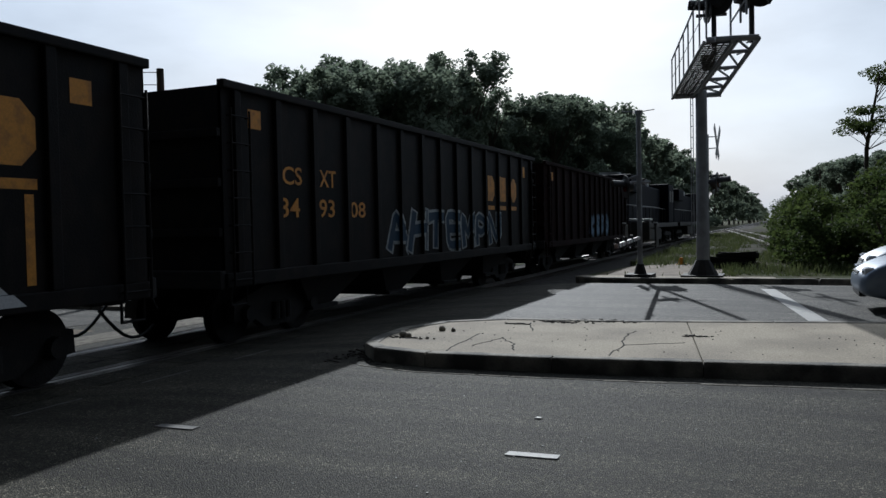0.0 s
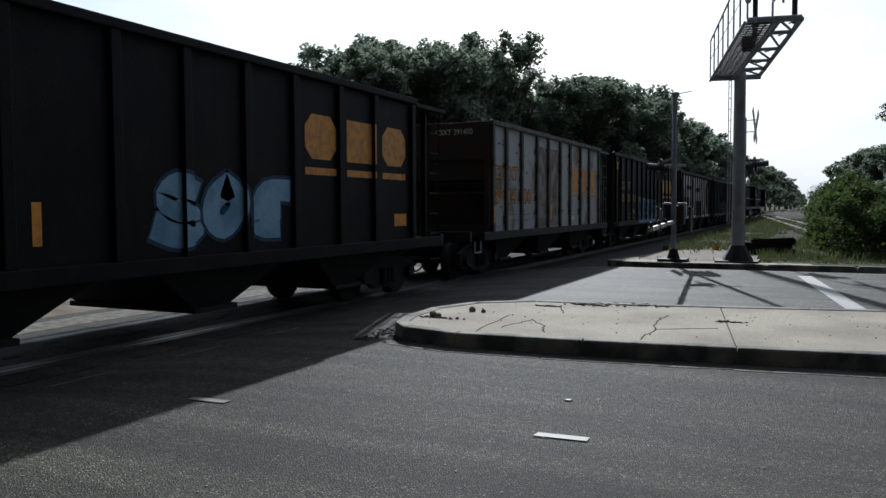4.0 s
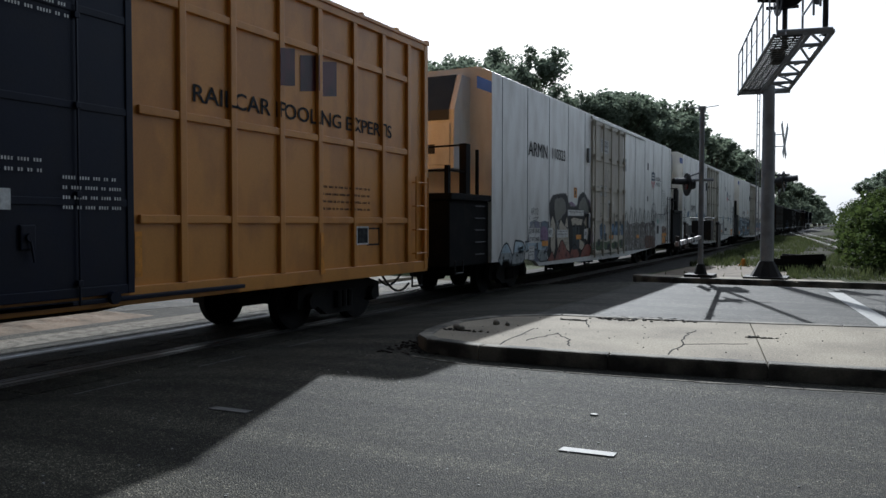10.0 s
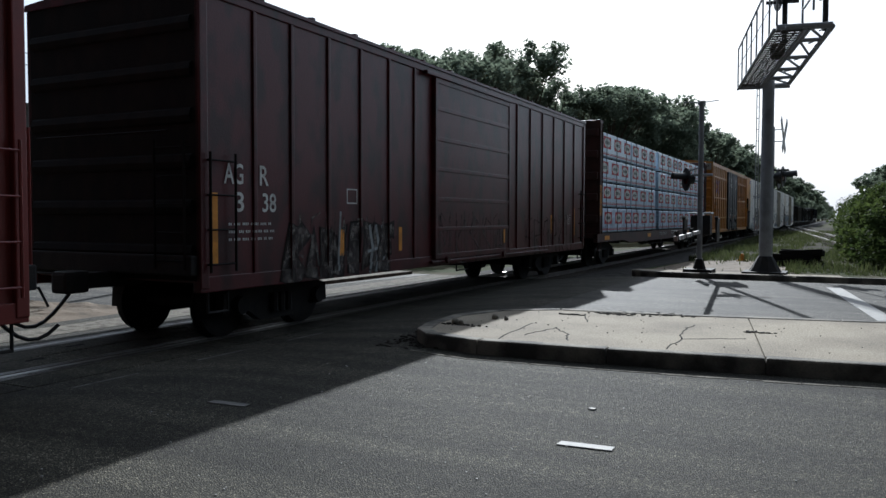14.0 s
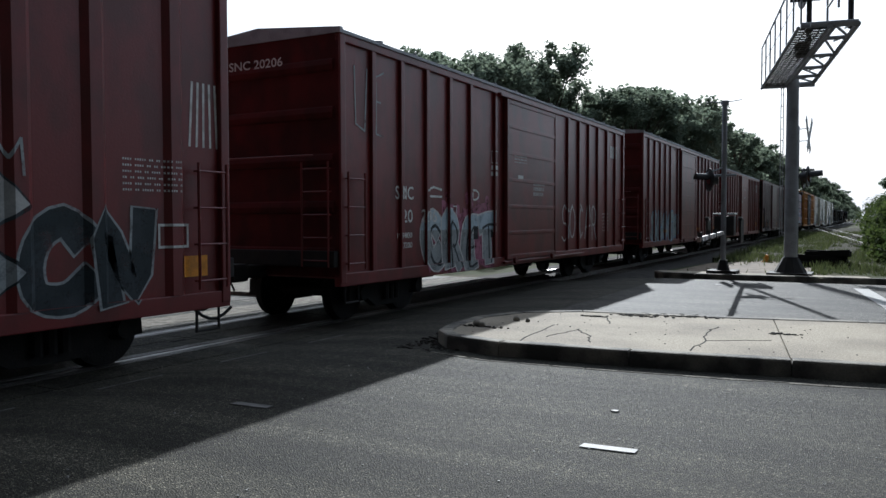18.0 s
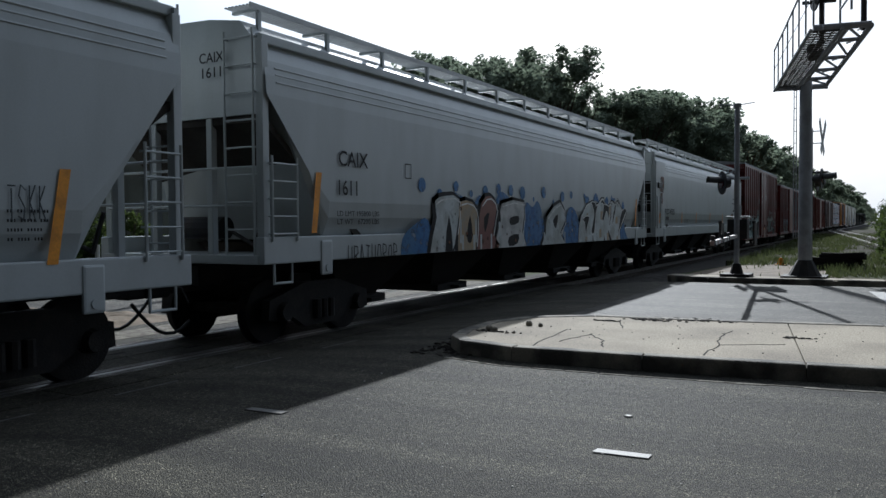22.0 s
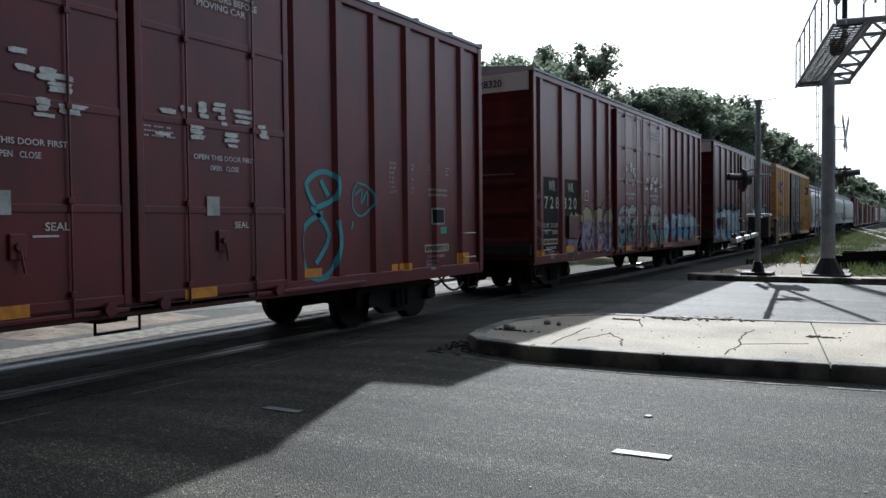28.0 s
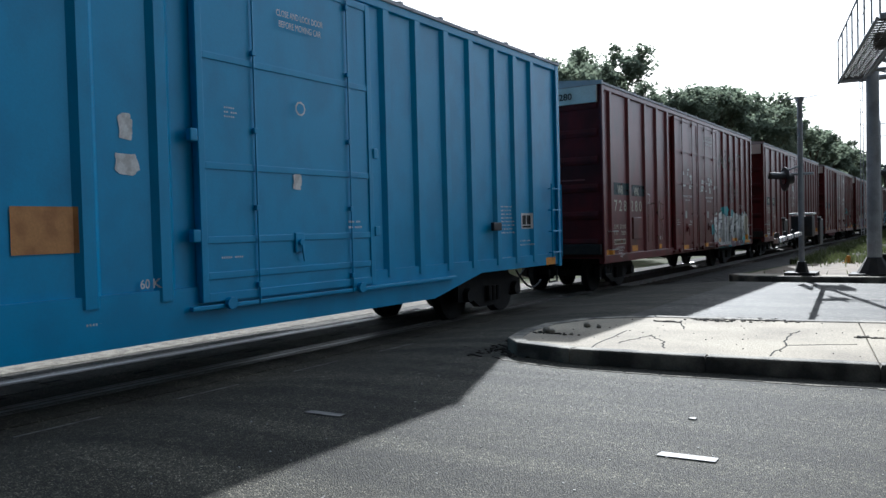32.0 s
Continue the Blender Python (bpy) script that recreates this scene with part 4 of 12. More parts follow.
for x, y in ((-1.74, 6.06),):
    bm = bmesh.new()
    prism(bm, [(x - 0.03, y - 0.015), (x + 0.02, y - 0.02), (x + 0.03, y + 0.02), (x - 0.015, y + 0.03)], "z", 0.0, 0.012)
    thing("litter_scrap", bm, LINE, "scrap of white litter on the asphalt", "litter", "litter on the road")

# far kerb, pavement strip and verge
FARK = [(-5.05, 21.3), (-4.7, 20.85), (-3.9, 20.6), (-1.0, 20.72), (3, 20.9), (12, 21.3), (40, 22.6)]
far = empty("far_kerb", "low dirty concrete kerb of the far roadside", "kerb", kind="structure")
for a, b in zip(FARK, FARK[1:]):
    L = (Vector(b) - Vector(a)).length
    k = max(1, round(L / 2.2))
    for j in range(k):
        p, q = Vector(a).lerp(Vector(b), j / k + 0.004), Vector(a).lerp(Vector(b), (j + 1) / k - 0.004)
        m = Vector((-(q - p).y, (q - p).x)).normalized() * 0.22
        bm = bmesh.new()
        prism(bm, [tuple(p), tuple(q), tuple(q + m), tuple(p + m)], "z", -0.5, 0.13)
        bmesh.ops.bevel(bm, geom=[e for e in bm.edges if min(v.co.z for v in e.verts) > 0.1], offset=0.03, segments=2, affect="EDGES")
        part("kerb_stone", bm, KERB, far)
sheet("pavement", [(-5.1, 21.45), (-4.0, 20.83), (-1.0, 20.94), (12, 21.52), (12, 22.1), (-1.0, 21.6), (-5.0, 21.9)], -0.5, 0.115, CONCRETE, "narrow strip of pale concrete pavement", "pavement")
sheet("verge_strip", [(0.1, 21.0), (4.0, 21.18), (12, 21.54), (12, 22.12), (4, 21.8), (0.0, 21.6)], 0.115, 0.125, MEADOW, "strip of short grass along the kerb", "verge")
sheet("verge", [(-5.2, 21.9), (-1.0, 21.6), (12, 22.1), (40, 23.2), (40, 60), (2, 60), (-3.2, 60), (-4.4, 30)], -0.5, 0.05, MEADOW, "grassy verge with bare patches", "verge")
sheet("soil_patch", [(-4.9, 22.0), (-2.3, 21.8), (-1.0, 22.6), (-1.5, 26), (-3.0, 30), (-4.6, 27)], 0.05, 0.056, SOIL, "bare gravelly soil beside the mast", "soil")

# track bed beyond the road and before it
for name, y0, y1 in (("track_bed", 20.6, 900), ("track_bed_near", -500, -14)):
    bm = bmesh.new()
    prism(bm, [(TRACK_X - 3.4, -0.48), (TRACK_X - 2.0, -0.29), (TRACK_X + 2.0, -0.29), (TRACK_X + 3.6, -0.48)], "y", y0, y1)
    thing(name, bm, BALLAST, "bed of dark crushed stone under the track", "ballast", "", "structure")
for x in (-0.755, 0.755):
    bm = bmesh.new()
    prism(bm, [(-0.07, -0.17), (0.07, -0.17), (0.07, -0.155), (0.012, -0.14), (0.012, -0.04), (0.036, -0.03), (0.036, -0.002), (-0.036, -0.002), (-0.036, -0.03), (-0.012, -0.04), (-0.012, -0.14), (-0.07, -0.155)], "y", -480, 880)
    for v in bm.verts:
        v.co.x += TRACK_X + x
        v.co.z += 0.008 + RAIL_Z
    thing("rail", bm, RAIL, "worn steel rail with a polished head", "rail", "rails of the main track", "structure")
# concrete and rubber panels of the level crossing, with flangeways beside the rails
for i, (x0, x1, m, lab) in enumerate(((-10.75, -9.97, SUNLINE_DUST, "dusty concrete crossing panel outside the rail"), (-9.95, -9.5, ASPHALT, "dark crossing panel beside the rail"), (-9.2, -8.62, ASPHALT, "dark crossing panel between the rails"),
                                      (-8.58, -8.0, ASPHALT, "dark crossing panel between the rails"), (-7.74, -7.1, ASPHALT, "dark crossing panel beside the rail"))):
    for j in range(11):
        y = -13.6 + j * 3.1
        bm = bmesh.new()
        box(bm, x0, x1, y + 0.01, y + 3.09, RAIL_Z - 0.02, RAIL_Z + (0.006 if m is ASPHALT else 0.008))
        thing("crossing_panel", bm, m, lab, "crossing panel", "panels of the level crossing", "structure")
for x, w in ((-9.475, 0.016), (-9.42, 0.012), (-9.26, 0.016), (-9.2, 0.012), (-8.02, 0.014), (-7.96, 0.018), (-7.77, 0.014), (-7.715, 0.018), (-7.66, 0.01)):
    bm = bmesh.new()
    box(bm, x, x + w, -13.6, 20.5, RAIL_Z - 0.02, RAIL_Z + 0.0105)
    thing("crossing_edge_steel", bm, RAIL, "thin steel edge strip of the crossing panels", "crossing panel", "edge strips of the crossing", "structure")
for x in (-9.455, -9.235, -7.99, -7.75, -7.69):
    bm = bmesh.new()
    box(bm, x, x + 0.028, -13.6, 20.5, RAIL_Z - 0.02, RAIL_Z + 0.0095)
    thing("flangeway_filler", bm, TAR, "black rubber filler in the gap beside the rail", "crossing panel", "rubber fillers beside the rails", "structure")
for i in range(7):  # faded joint line of the asphalt beside the track
    y = -1.5 + i * 1.65
    bm = bmesh.new()
    prism(bm, [(-6.63, -0.16), (-6.6, -0.16), (-6.6, -0.13), (-6.63, -0.133)], "y", y, y + 0.8)
    thing("joint_line", bm, LINE_WORN_SHADED, "faded pale line along the asphalt joint", "road mark", "painted road marks")
for i in range(26):  # lifting slots of the panels
    bm = bmesh.new()
    box(bm, -8.5 if i % 2 else -8.95, -8.42 if i % 2 else -8.87, -4 + i * 0.9, -3.75 + i * 0.9, RAIL_Z - 0.02, RAIL_Z + 0.0085)
    thing("lifting_slot", bm, TAR, "dark lifting slot in a crossing panel", "crossing panel", "lifting slots of the panels", "structure")
tie_bm = bmesh.new()
box(tie_bm, -1.3, 1.3, -0.115, 0.115, -0.17, -0.1, 0.01)
TIE_ME = mesh_of("tie", tie_bm, TIE)
ties = empty("track_ties", "weathered timber ties under the rails", "railway ties", kind="structure")
for i in range(150):
    piece("tie", TIE_ME, ties, TRACK_X + rnd.uniform(-0.04, 0.04), 20.9 + i * 0.53, RAIL_Z)
# beyond the track: road goes on, soil bank, kerb
sheet("far_road", [(-70, -13.9), (-10.8, -13.9), (-10.8, 4.2), (-12.2, 6.6), (-12.6, 9.4), (-11.6, 12.6), (-10.8, 20.5), (-70, 20.5)], RAIL_Z - 0.02, RAIL_Z + 0.005, ASPHALT_OLD, "sunlit pale asphalt beyond the track", "road")
sheet("far_pavement", [(-30, 13.2), (-11.6, 13.2), (-11.4, 20.4), (-30, 20.4)], RAIL_Z, RAIL_Z + 0.09, SUNLINE_DUST, "dusty pale concrete pavement beyond the track", "pavement")
bm = bmesh.new()
bmesh.ops.create_grid(bm, x_segments=40, y_segments=24, size=1)
for v in bm.verts:
    x, y = v.co.x, v.co.y
    d = max(0.0, 1 - max(abs(x), abs(y)) ** 3)
    v.co = Vector((-13.4 + 2.2 * x, 8.4 + 1.7 * y + 0.25 * x, RAIL_Z + d * (0.14 + 0.1 * noise.noise(Vector((x * 3, y * 3, 0))) + 0.05 * noise.noise(Vector((x * 11, y * 11, 2))))))
thing("soil_bank", bm, SOIL, "low bank of bare soil and leaf litter beyond the track", "soil")
STEELWHITE = mat("white-capped steel", (0.6, 0.61, 0.62), 0.45, 0.2, second=(0.4, 0.4, 0.4), amount=0.5, scale=8, bump=0.05)

# ---- crossing signals ----
GATE = empty("crossing_gate", "grey crossing gate post with hooded red lamps and lowered striped arm", "crossing gate", at=(-3.3, 21.3, 0.1))
bm = bmesh.new()
tube(bm, (0, 0, 0.0), (0, 0, 4.4), 0.07, 0.065, 16)
part("post", bm, GALV, GATE)
bm = bmesh.new()
prism(bm, [(-0.36, -0.36), (0.36, -0.36), (0.36, 0.36), (-0.36, 0.36)], "z", 0, 0.1)
tube(bm, (0, 0, 0.1), (0, 0, 0.36), 0.17, 0.1, 8)
part("base", bm, TRUCK, GATE)
bm = bmesh.new()
tube(bm, (0, 0, 4.36), (0, 0, 4.46), 0.1, seg=12)
bars(bm, [(-0.42, 0, 4.46), (0.0, 0, 4.42), (0.42, 0.0, 4.46)], 0.012)
part("cap", bm, GALV, GATE)
bm = bmesh.new()
box(bm, -0.26, 0.24, 0.1, 0.5, 0.98, 1.5, 0.03)
mech = part("gate_mechanism", bm, DARKSTEEL, GATE)
for x in (-0.19, 0.17):
    bm = bmesh.new()
    box(bm, x - 0.1, x + 0.1, 0.08, 0.5, 1.53, 1.58, 0.015)
    part("lid", bm, STEELWHITE, mech, "white-topped lid")
for x in (-0.4, 0.42):
    bm = bmesh.new()
    box(bm, x - 0.025, x + 0.025, -0.1, 0.4, 0.8, 1.42, 0.02)
    tube(bm, (x, -0.06, 1.38), (x, -0.06, 1.45), 0.045, seg=10)
    part("counterweight", bm, DARKSTEEL, mech)
    bm = bmesh.new()
    tube(bm, (x, -0.06, 1.45), (x, -0.06, 1.48), 0.05, seg=10)
    part("cap", bm, STEELWHITE, mech)
arm = empty("gate_arm")
arm.parent = GATE
STRIPE_R = mat("faded red stripe", (0.3, 0.22, 0.2), 0.6, bump=0.05)
STRIPE_W = mat("faded white stripe", (0.6, 0.6, 0.58), 0.6, bump=0.05)
for i in range(18):
    bm = bmesh.new()
    y0, y1 = -0.3 - i * 0.4, -0.3 - (i + 1) * 0.4
    dx = 0.102
    prism(bm, [(-0.03 - dx * y0, y0), (0.03 - dx * y0, y0), (0.03 - dx * y1, y1), (-0.03 - dx * y1, y1)], "z", 1.03, 1.11)
    part("arm_section", bm, (STRIPE_W, STRIPE_R)[i % 2], arm)
for y in (-7.3, -5.4, -3.4):
    bm = bmesh.new()
    tube(bm, (-0.102 * y, y, 1.05), (-0.102 * y, y, 1.2), 0.045, seg=10)
    box(bm, -0.102 * y - 0.05, -0.102 * y + 0.05, y - 0.03, y + 0.03, 1.0, 1.06)
    part("arm_lamp", bm, DARKSTEEL, arm)


def flasher(parent, x, y, z, face):
    """Round hooded lamp with a black disc behind; face: the way it looks, degrees from -y."""
    o = empty("flasher_lamp")
    o.parent = parent
    o.location = (x, y, z)
    o.rotation_euler = (0, 0, radians(face))
    bm = bmesh.new()
    tube(bm, (0, 0, 0), (0, -0.03, 0), 0.3, seg=24)
    part("target_disc", bm, BLACKPAINT, o)
    bm = bmesh.new()
    tube(bm, (0, 0.18, 0), (0, 0, 0), 0.12, 0.16, 14)
    part("lamp_housing", bm, BLACKPAINT, o)
    bm = bmesh.new()
    tube(bm, (0, -0.03, 0), (0, -0.045, 0), 0.13, seg=18)
    part("lens", bm, REDLENS, o)
    bm = bmesh.new()
    n = 10
    a = [(0.16 * math.cos(math.pi * k / n), 0.16 * math.sin(math.pi * k / n)) for k in range(n + 1)]
    v0 = [bm.verts.new((p, -0.03, q)) for p, q in a]
    v1 = [bm.verts.new((p, -0.38, q + 0.02)) for p, q in a]
    v2 = [bm.verts.new((p * 0.92, -0.38, q * 0.92 + 0.02)) for p, q in a]
    v3 = [bm.verts.new((p * 0.92, -0.03, q * 0.92)) for p, q in a]
    for k in range(n):
        for r, s in ((v0, v1), (v1, v2), (v2, v3), (v3, v0)):
            bm.faces.new((r[k], r[k + 1], s[k + 1], s[k]))
    part("hood", bm, BLACKPAINT, o)
    return o


bm = bmesh.new()
bars(bm, [(-0.45, 0, 2.55), (0.3, 0, 2.55)], 0.035)
bars(bm, [(0.0, -0.05, 2.75), (-0.45, -0.05, 2.6)], 0.02)
part("lamp_arm", bm, GALV, GATE)
flasher(GATE, -0.34, -0.05, 2.44, -60)
MAST = empty("signal_mast", "tall grey steel mast with a cantilever signal walkway reaching out", "signal mast", at=(-1.74, 21.8, 0.1))
bm = bmesh.new()
tube(bm, (0, 0, 0), (0, 0, 5.0), 0.16, 0.145, 20)
part("mast_tube", bm, GALV, MAST)
bm = bmesh.new()
prism(bm, [(-0.52, -0.5), (0.52, -0.5), (0.52, 0.5), (-0.52, 0.5)], "z", -0.1, 0.06)
tube(bm, (0, 0, 0.05), (0, 0, 0.45), 0.4, 0.18, 10)
part("mast_base", bm, TRUCK, MAST)
bm = bmesh.new()
for x in (-0.27, -0.21):
    tube(bm, (x, -0.02, 1.0), (x, -0.02, 5.0), 0.012, seg=6)
for i in range(14):
    tube(bm, (-0.27, -0.02, 1.1 + 0.29 * i), (-0.21, -0.02, 1.1 + 0.29 * i), 0.01, seg=6)
part("ladder", bm, GALV, MAST)
# cantilever: a flat truss with a walkway beside it reaches out over the lanes
TR = empty("cantilever")
TR.parent = MAST


def tp(a, b, z):
    """a: along the reach from the mast, b: to the right of it."""
    d, r = Vector((0.2, -0.98, 0)).normalized(), Vector((0.98, 0.2, 0)).normalized()
    return tuple(d * a + r * (b + 0.03) + Vector((0, 0, z - 0.06)))


def tbar(name, pts, r, material=None):
    bm = bmesh.new()
    bars(bm, [tp(*p) for p in pts], r, 8)
    part(name, bm, material or GALV, TR)


LEN = 6.1
tbar("lower_chord", [(-0.25, -0.1, 4.95), (LEN, -0.1, 4.95)], 0.05)
tbar("lower_chord", [(-0.25, 0.48, 4.95), (LEN, 0.27, 4.95)], 0.055)
STOPS = (-0.2, 0.75, 1.9, 3.3, 5.0, LEN)
for p0, p1 in zip(STOPS, STOPS[1:]):
    b0, b1 = 0.48 - 0.03 * p0, 0.48 - 0.03 * p1
    tbar("truss_cross", [(p1, -0.1, 4.95), (p1, b1, 4.95)], 0.04)
    tbar("truss_web", [(p0, b0, 4.95), (p1, -0.1, 4.95)], 0.026)
    tbar("truss_web", [(p1 - 0.3, 0.12, 4.95), (p1, b1 - 0.1, 4.95)], 0.02)
tbar("truss_cross", [(-0.2, -0.72, 4.9), (-0.2, 0.5, 4.9)], 0.07)
tbar("truss_cross", [(LEN, -0.5, 4.98), (LEN, 0.28, 4.98)], 0.05)
tbar("truss_cross", [(LEN - 0.35, -0.62, 5.05), (LEN - 0.35, 0.05, 5.05)], 0.06)
for b0 in (-0.72, -0.2):  # walkway stringers and slats
    tbar("stringer", [(-0.55, b0, 4.9), (LEN + 0.15, b0, 4.9)], 0.035)
bm = bmesh.new()
for i in range(int((LEN + 0.7) / 0.21)):
    a, w = -0.55 + i * 0.21, 0.15
    q = [tp(a, -0.7, 0), tp(a + w, -0.7, 0), tp(a + w, -0.22, 0), tp(a, -0.22, 0)]
    prism(bm, [p[:2] for p in q], "z", 4.85, 4.858)
part("walkway_grating", bm, DARKSTEEL, TR)
for b0 in (-0.58, -0.46, -0.34):
    tbar("grating_bearer", [(-0.55, b0, 4.89), (LEN + 0.1, b0, 4.89)], 0.012, DARKSTEEL)
for z, r in ((5.45, 0.008), (5.95, 0.022)):
    tbar("walkway_rail", [(-0.55, -0.72, z), (LEN + 0.1, -0.72, z)], r)
for i in range(8):
    tbar("rail_post", [(-0.55 + 1.02 * i, -0.72, 4.9), (-0.55 + 1.02 * i, -0.72, 5.95)], 0.018)
for z in (5.7, 6.15):
    tbar("walkway_rail", [(4.3, 0.06, z), (LEN + 0.1, 0.06, z)], 0.022)
for a in (4.3, 5.5, LEN + 0.05):
    tbar("rail_post", [(a, 0.06, 5.4), (a, 0.06, 6.15)], 0.022)
tbar("lamp_post", [(4.85, -0.35, 4.95), (4.85, -0.35, 6.3)], 0.05, DARKSTEEL)
tbar("lamp_post", [(5.75, 0.22, 4.95), (5.75, 0.22, 6.3)], 0.05, DARKSTEEL)
tbar("lamp_arm", [(4.85, -0.7, 5.75), (4.85, -0.1, 5.75)], 0.035, DARKSTEEL)
tbar("lamp_arm", [(5.75, -0.05, 5.85), (5.75, 0.6, 5.85)], 0.035, DARKSTEEL)
for a, b, z, f in ((4.8, -0.45, 5.9, -70), (5.0, -0.3, 6.0, 170), (5.7, 0.1, 5.85, 110), (5.85, 0.36, 5.9, 200), (5.8, 0.5, 5.95, 80)):
    flasher(TR, *tp(a, b, z), f)
for a, b, z in ((3.6, -0.3, 5.0),):
    bm = bmesh.new()
    p = tp(a, b, z)
    box(bm, p[0] - 0.14, p[0] + 0.14, p[1] - 0.16, p[1] + 0.16, p[2] - 0.1, p[2] + 0.18, 0.02)
    part("junction_box", bm, DARKSTEEL, TR)

XB = empty("crossbuck", "white crossbuck sign seen edge-on behind the mast", "sign", at=(-1.52, 24.5, 0.05))
bm = bmesh.new()
tube(bm, (-0.27, 0, 0), (-0.27, 0, 4.1), 0.03, seg=12)
part("post", bm, GALV, XB)
for s in (-1, 1):
    bm = bmesh.new()
    prism(bm, [(-0.6, -0.11), (0.6, -0.11), (0.6, 0.11), (-0.6, 0.11)], "x", -0.008 + 0.02 * s, 0.008 + 0.02 * s)
    for v in bm.verts:
        y, z = v.co.y, v.co.z
        a = s * radians(48)
        v.co.y, v.co.z = y * math.cos(a) - z * math.sin(a), y * math.sin(a) + z * math.cos(a) + 3.85
    bmesh.ops.rotate(bm, verts=bm.verts[:], cent=(0, 0, 0), matrix=Matrix.Rotation(radians(-5), 3, "Z"))
    part("blade", bm, STRIPE_W, XB)
bm = bmesh.new()
bars(bm, [(-0.27, 0, 4.02), (0, 0, 4.02)], 0.015)
part("bracket", bm, GALV, XB)
bm = bmesh.new()
bars(bm, [(-0.27, 0, 3.68), (0, 0, 3.68)], 0.015)
part("bracket", bm, GALV, XB)
flasher(XB, -0.02, -0.1, 2.66, 85)
flasher(XB, -0.12, 0.1, 2.62, 265)
bm = bmesh.new()
bars(bm, [(-0.4, 0, 2.86), (0.15, 0, 2.86)], 0.03)
part("lamp_arm", bm, DARKSTEEL, XB)

# ---- plants ----
def leaf_cloud(bm_v, bm_f, c, r, n, size, rnd, flat=0.8):
    for _ in range(n):
        while True:
            p = Vector((rnd.uniform(-1, 1), rnd.uniform(-1, 1), rnd.uniform(-1, 1)))
            if 0.35 < p.length < 1:
                break
        p = Vector(c) + Vector((p.x * r, p.y * r, p.z * r * flat))
        a = Vector((rnd.uniform(-1, 1), rnd.uniform(-1, 1), rnd.uniform(-0.6, 0.6))).normalized()
        b = a.cross(Vector((rnd.uniform(-1, 1), rnd.uniform(-1, 1), rnd.uniform(-1, 1)))).normalized()
        s = size * rnd.uniform(0.6, 1.3)
        k = len(bm_v)
        bm_v += [tuple(p - a * s), tuple(p + b * s * 0.55), tuple(p + a * s), tuple(p - b * s * 0.55)]
        bm_f.append((k, k + 1, k + 2, k + 3))


def tree(name, height, spread, seed, label, heads=9, per=330, size=0.2, low=0.25, material=LEAF):
    """Trunk and limbs under a body of leaf lobes, with rounded heads that stand out of it."""
    rnd = random.Random(seed)
    root = empty(name, label, "tree")
    bm = bmesh.new()
    tube(bm, (0, 0, -0.4), (0.1, 0, height * 0.35), height * 0.022, height * 0.016, 10, False)
    tube(bm, (0.1, 0, height * 0.35), (0.0, 0.2, height * 0.8), height * 0.016, height * 0.006, 8, False)
    lobes = []
    for i in range(heads):  # heads
        a = 6.283 * i / heads + rnd.uniform(-0.3, 0.3)
        q = spread * (0.1 if i == 0 else rnd.uniform(0.3, 0.72))
        t = 1.0 if i == 0 else rnd.uniform(0.87, 1.0)
        r = rnd.uniform(0.24, 0.33) * spread
        lobes.append((q * math.cos(a), q * math.sin(a), height * t - r, r))
    for i in range(heads + 8):  # body
        a, t = rnd.uniform(0, 6.283), low + (0.84 - low) * (i + 0.5) / (heads + 8)
        q = spread * rnd.uniform(0.2, 0.8)
        lobes.append((q * math.cos(a), q * math.sin(a), height * t, spread * rnd.uniform(0.3, 0.42)))
    for x, y, z, r in lobes:
        z0 = z * rnd.uniform(0.45, 0.7)
        tube(bm, (0.05, 0.05, z0), (x * 0.9, y * 0.9, z), height * 0.006, height * 0.002, 5, False)
    part("trunk", bm, BARK, root)
    vs, fs = [], []
    for x, y, z, r in lobes:  # each lobe is a bunch of small tufts round its shell
        for k in range(9):
            d = Vector((rnd.uniform(-1, 1), rnd.uniform(-1, 1), rnd.uniform(-0.7, 1))).normalized() * r * rnd.uniform(0.45, 0.8)
            leaf_cloud(vs, fs, (x + d.x, y + d.y, z + d.z * 0.85), r * rnd.uniform(0.38, 0.55), int(per / 9 * (r / (0.27 * spread)) ** 2), size, rnd, 0.85)
    me = bpy.data.meshes.new("crown")
    me.from_pydata(vs, [], fs)
    me.materials.append(material)
    o = new("crown", me)
    o.parent = root
    return root


TREE_KINDS = [tree("tree", 17, 5.0, 1, "tall broadleaf tree with a dense dark crown beyond the track", 9), tree("tree", 16, 4.2, 2, "tall dark tree with an uneven open crown beyond the track", 7, low=0.35),
              tree("tree", 13, 5.4, 3, "broad dark tree of the wood beyond the track", 10, low=0.12), tree("tree", 18, 4.6, 4, "tall slender dark tree of the wood beyond the track", 8, low=0.3)]
FAR_KINDS = [tree("tree", 17, 5.0, 5, "distant tree with a rounded dark crown", 8, 130, 0.34, 0.1), tree("tree", 16, 4.8, 6, "distant tree with an uneven dark crown", 7, 130, 0.34, 0.1)]
for t in TREE_KINDS + FAR_KINDS:
    tagged(t, group="wood beyond the track")
rnd = random.Random(77)
SKYLINE = ((34, 9), (38, 10.9), (43, 12.5), (47, 13.8), (54, 15.5), (60, 16), (71, 17.1), (83, 15.9), (121, 19.4), (146, 20), (203, 20.6), (259, 19.7), (555, 18), (1600, 18))
TALL = (17, 16, 13, 18, 17, 16)
spots = []
y = 36.0
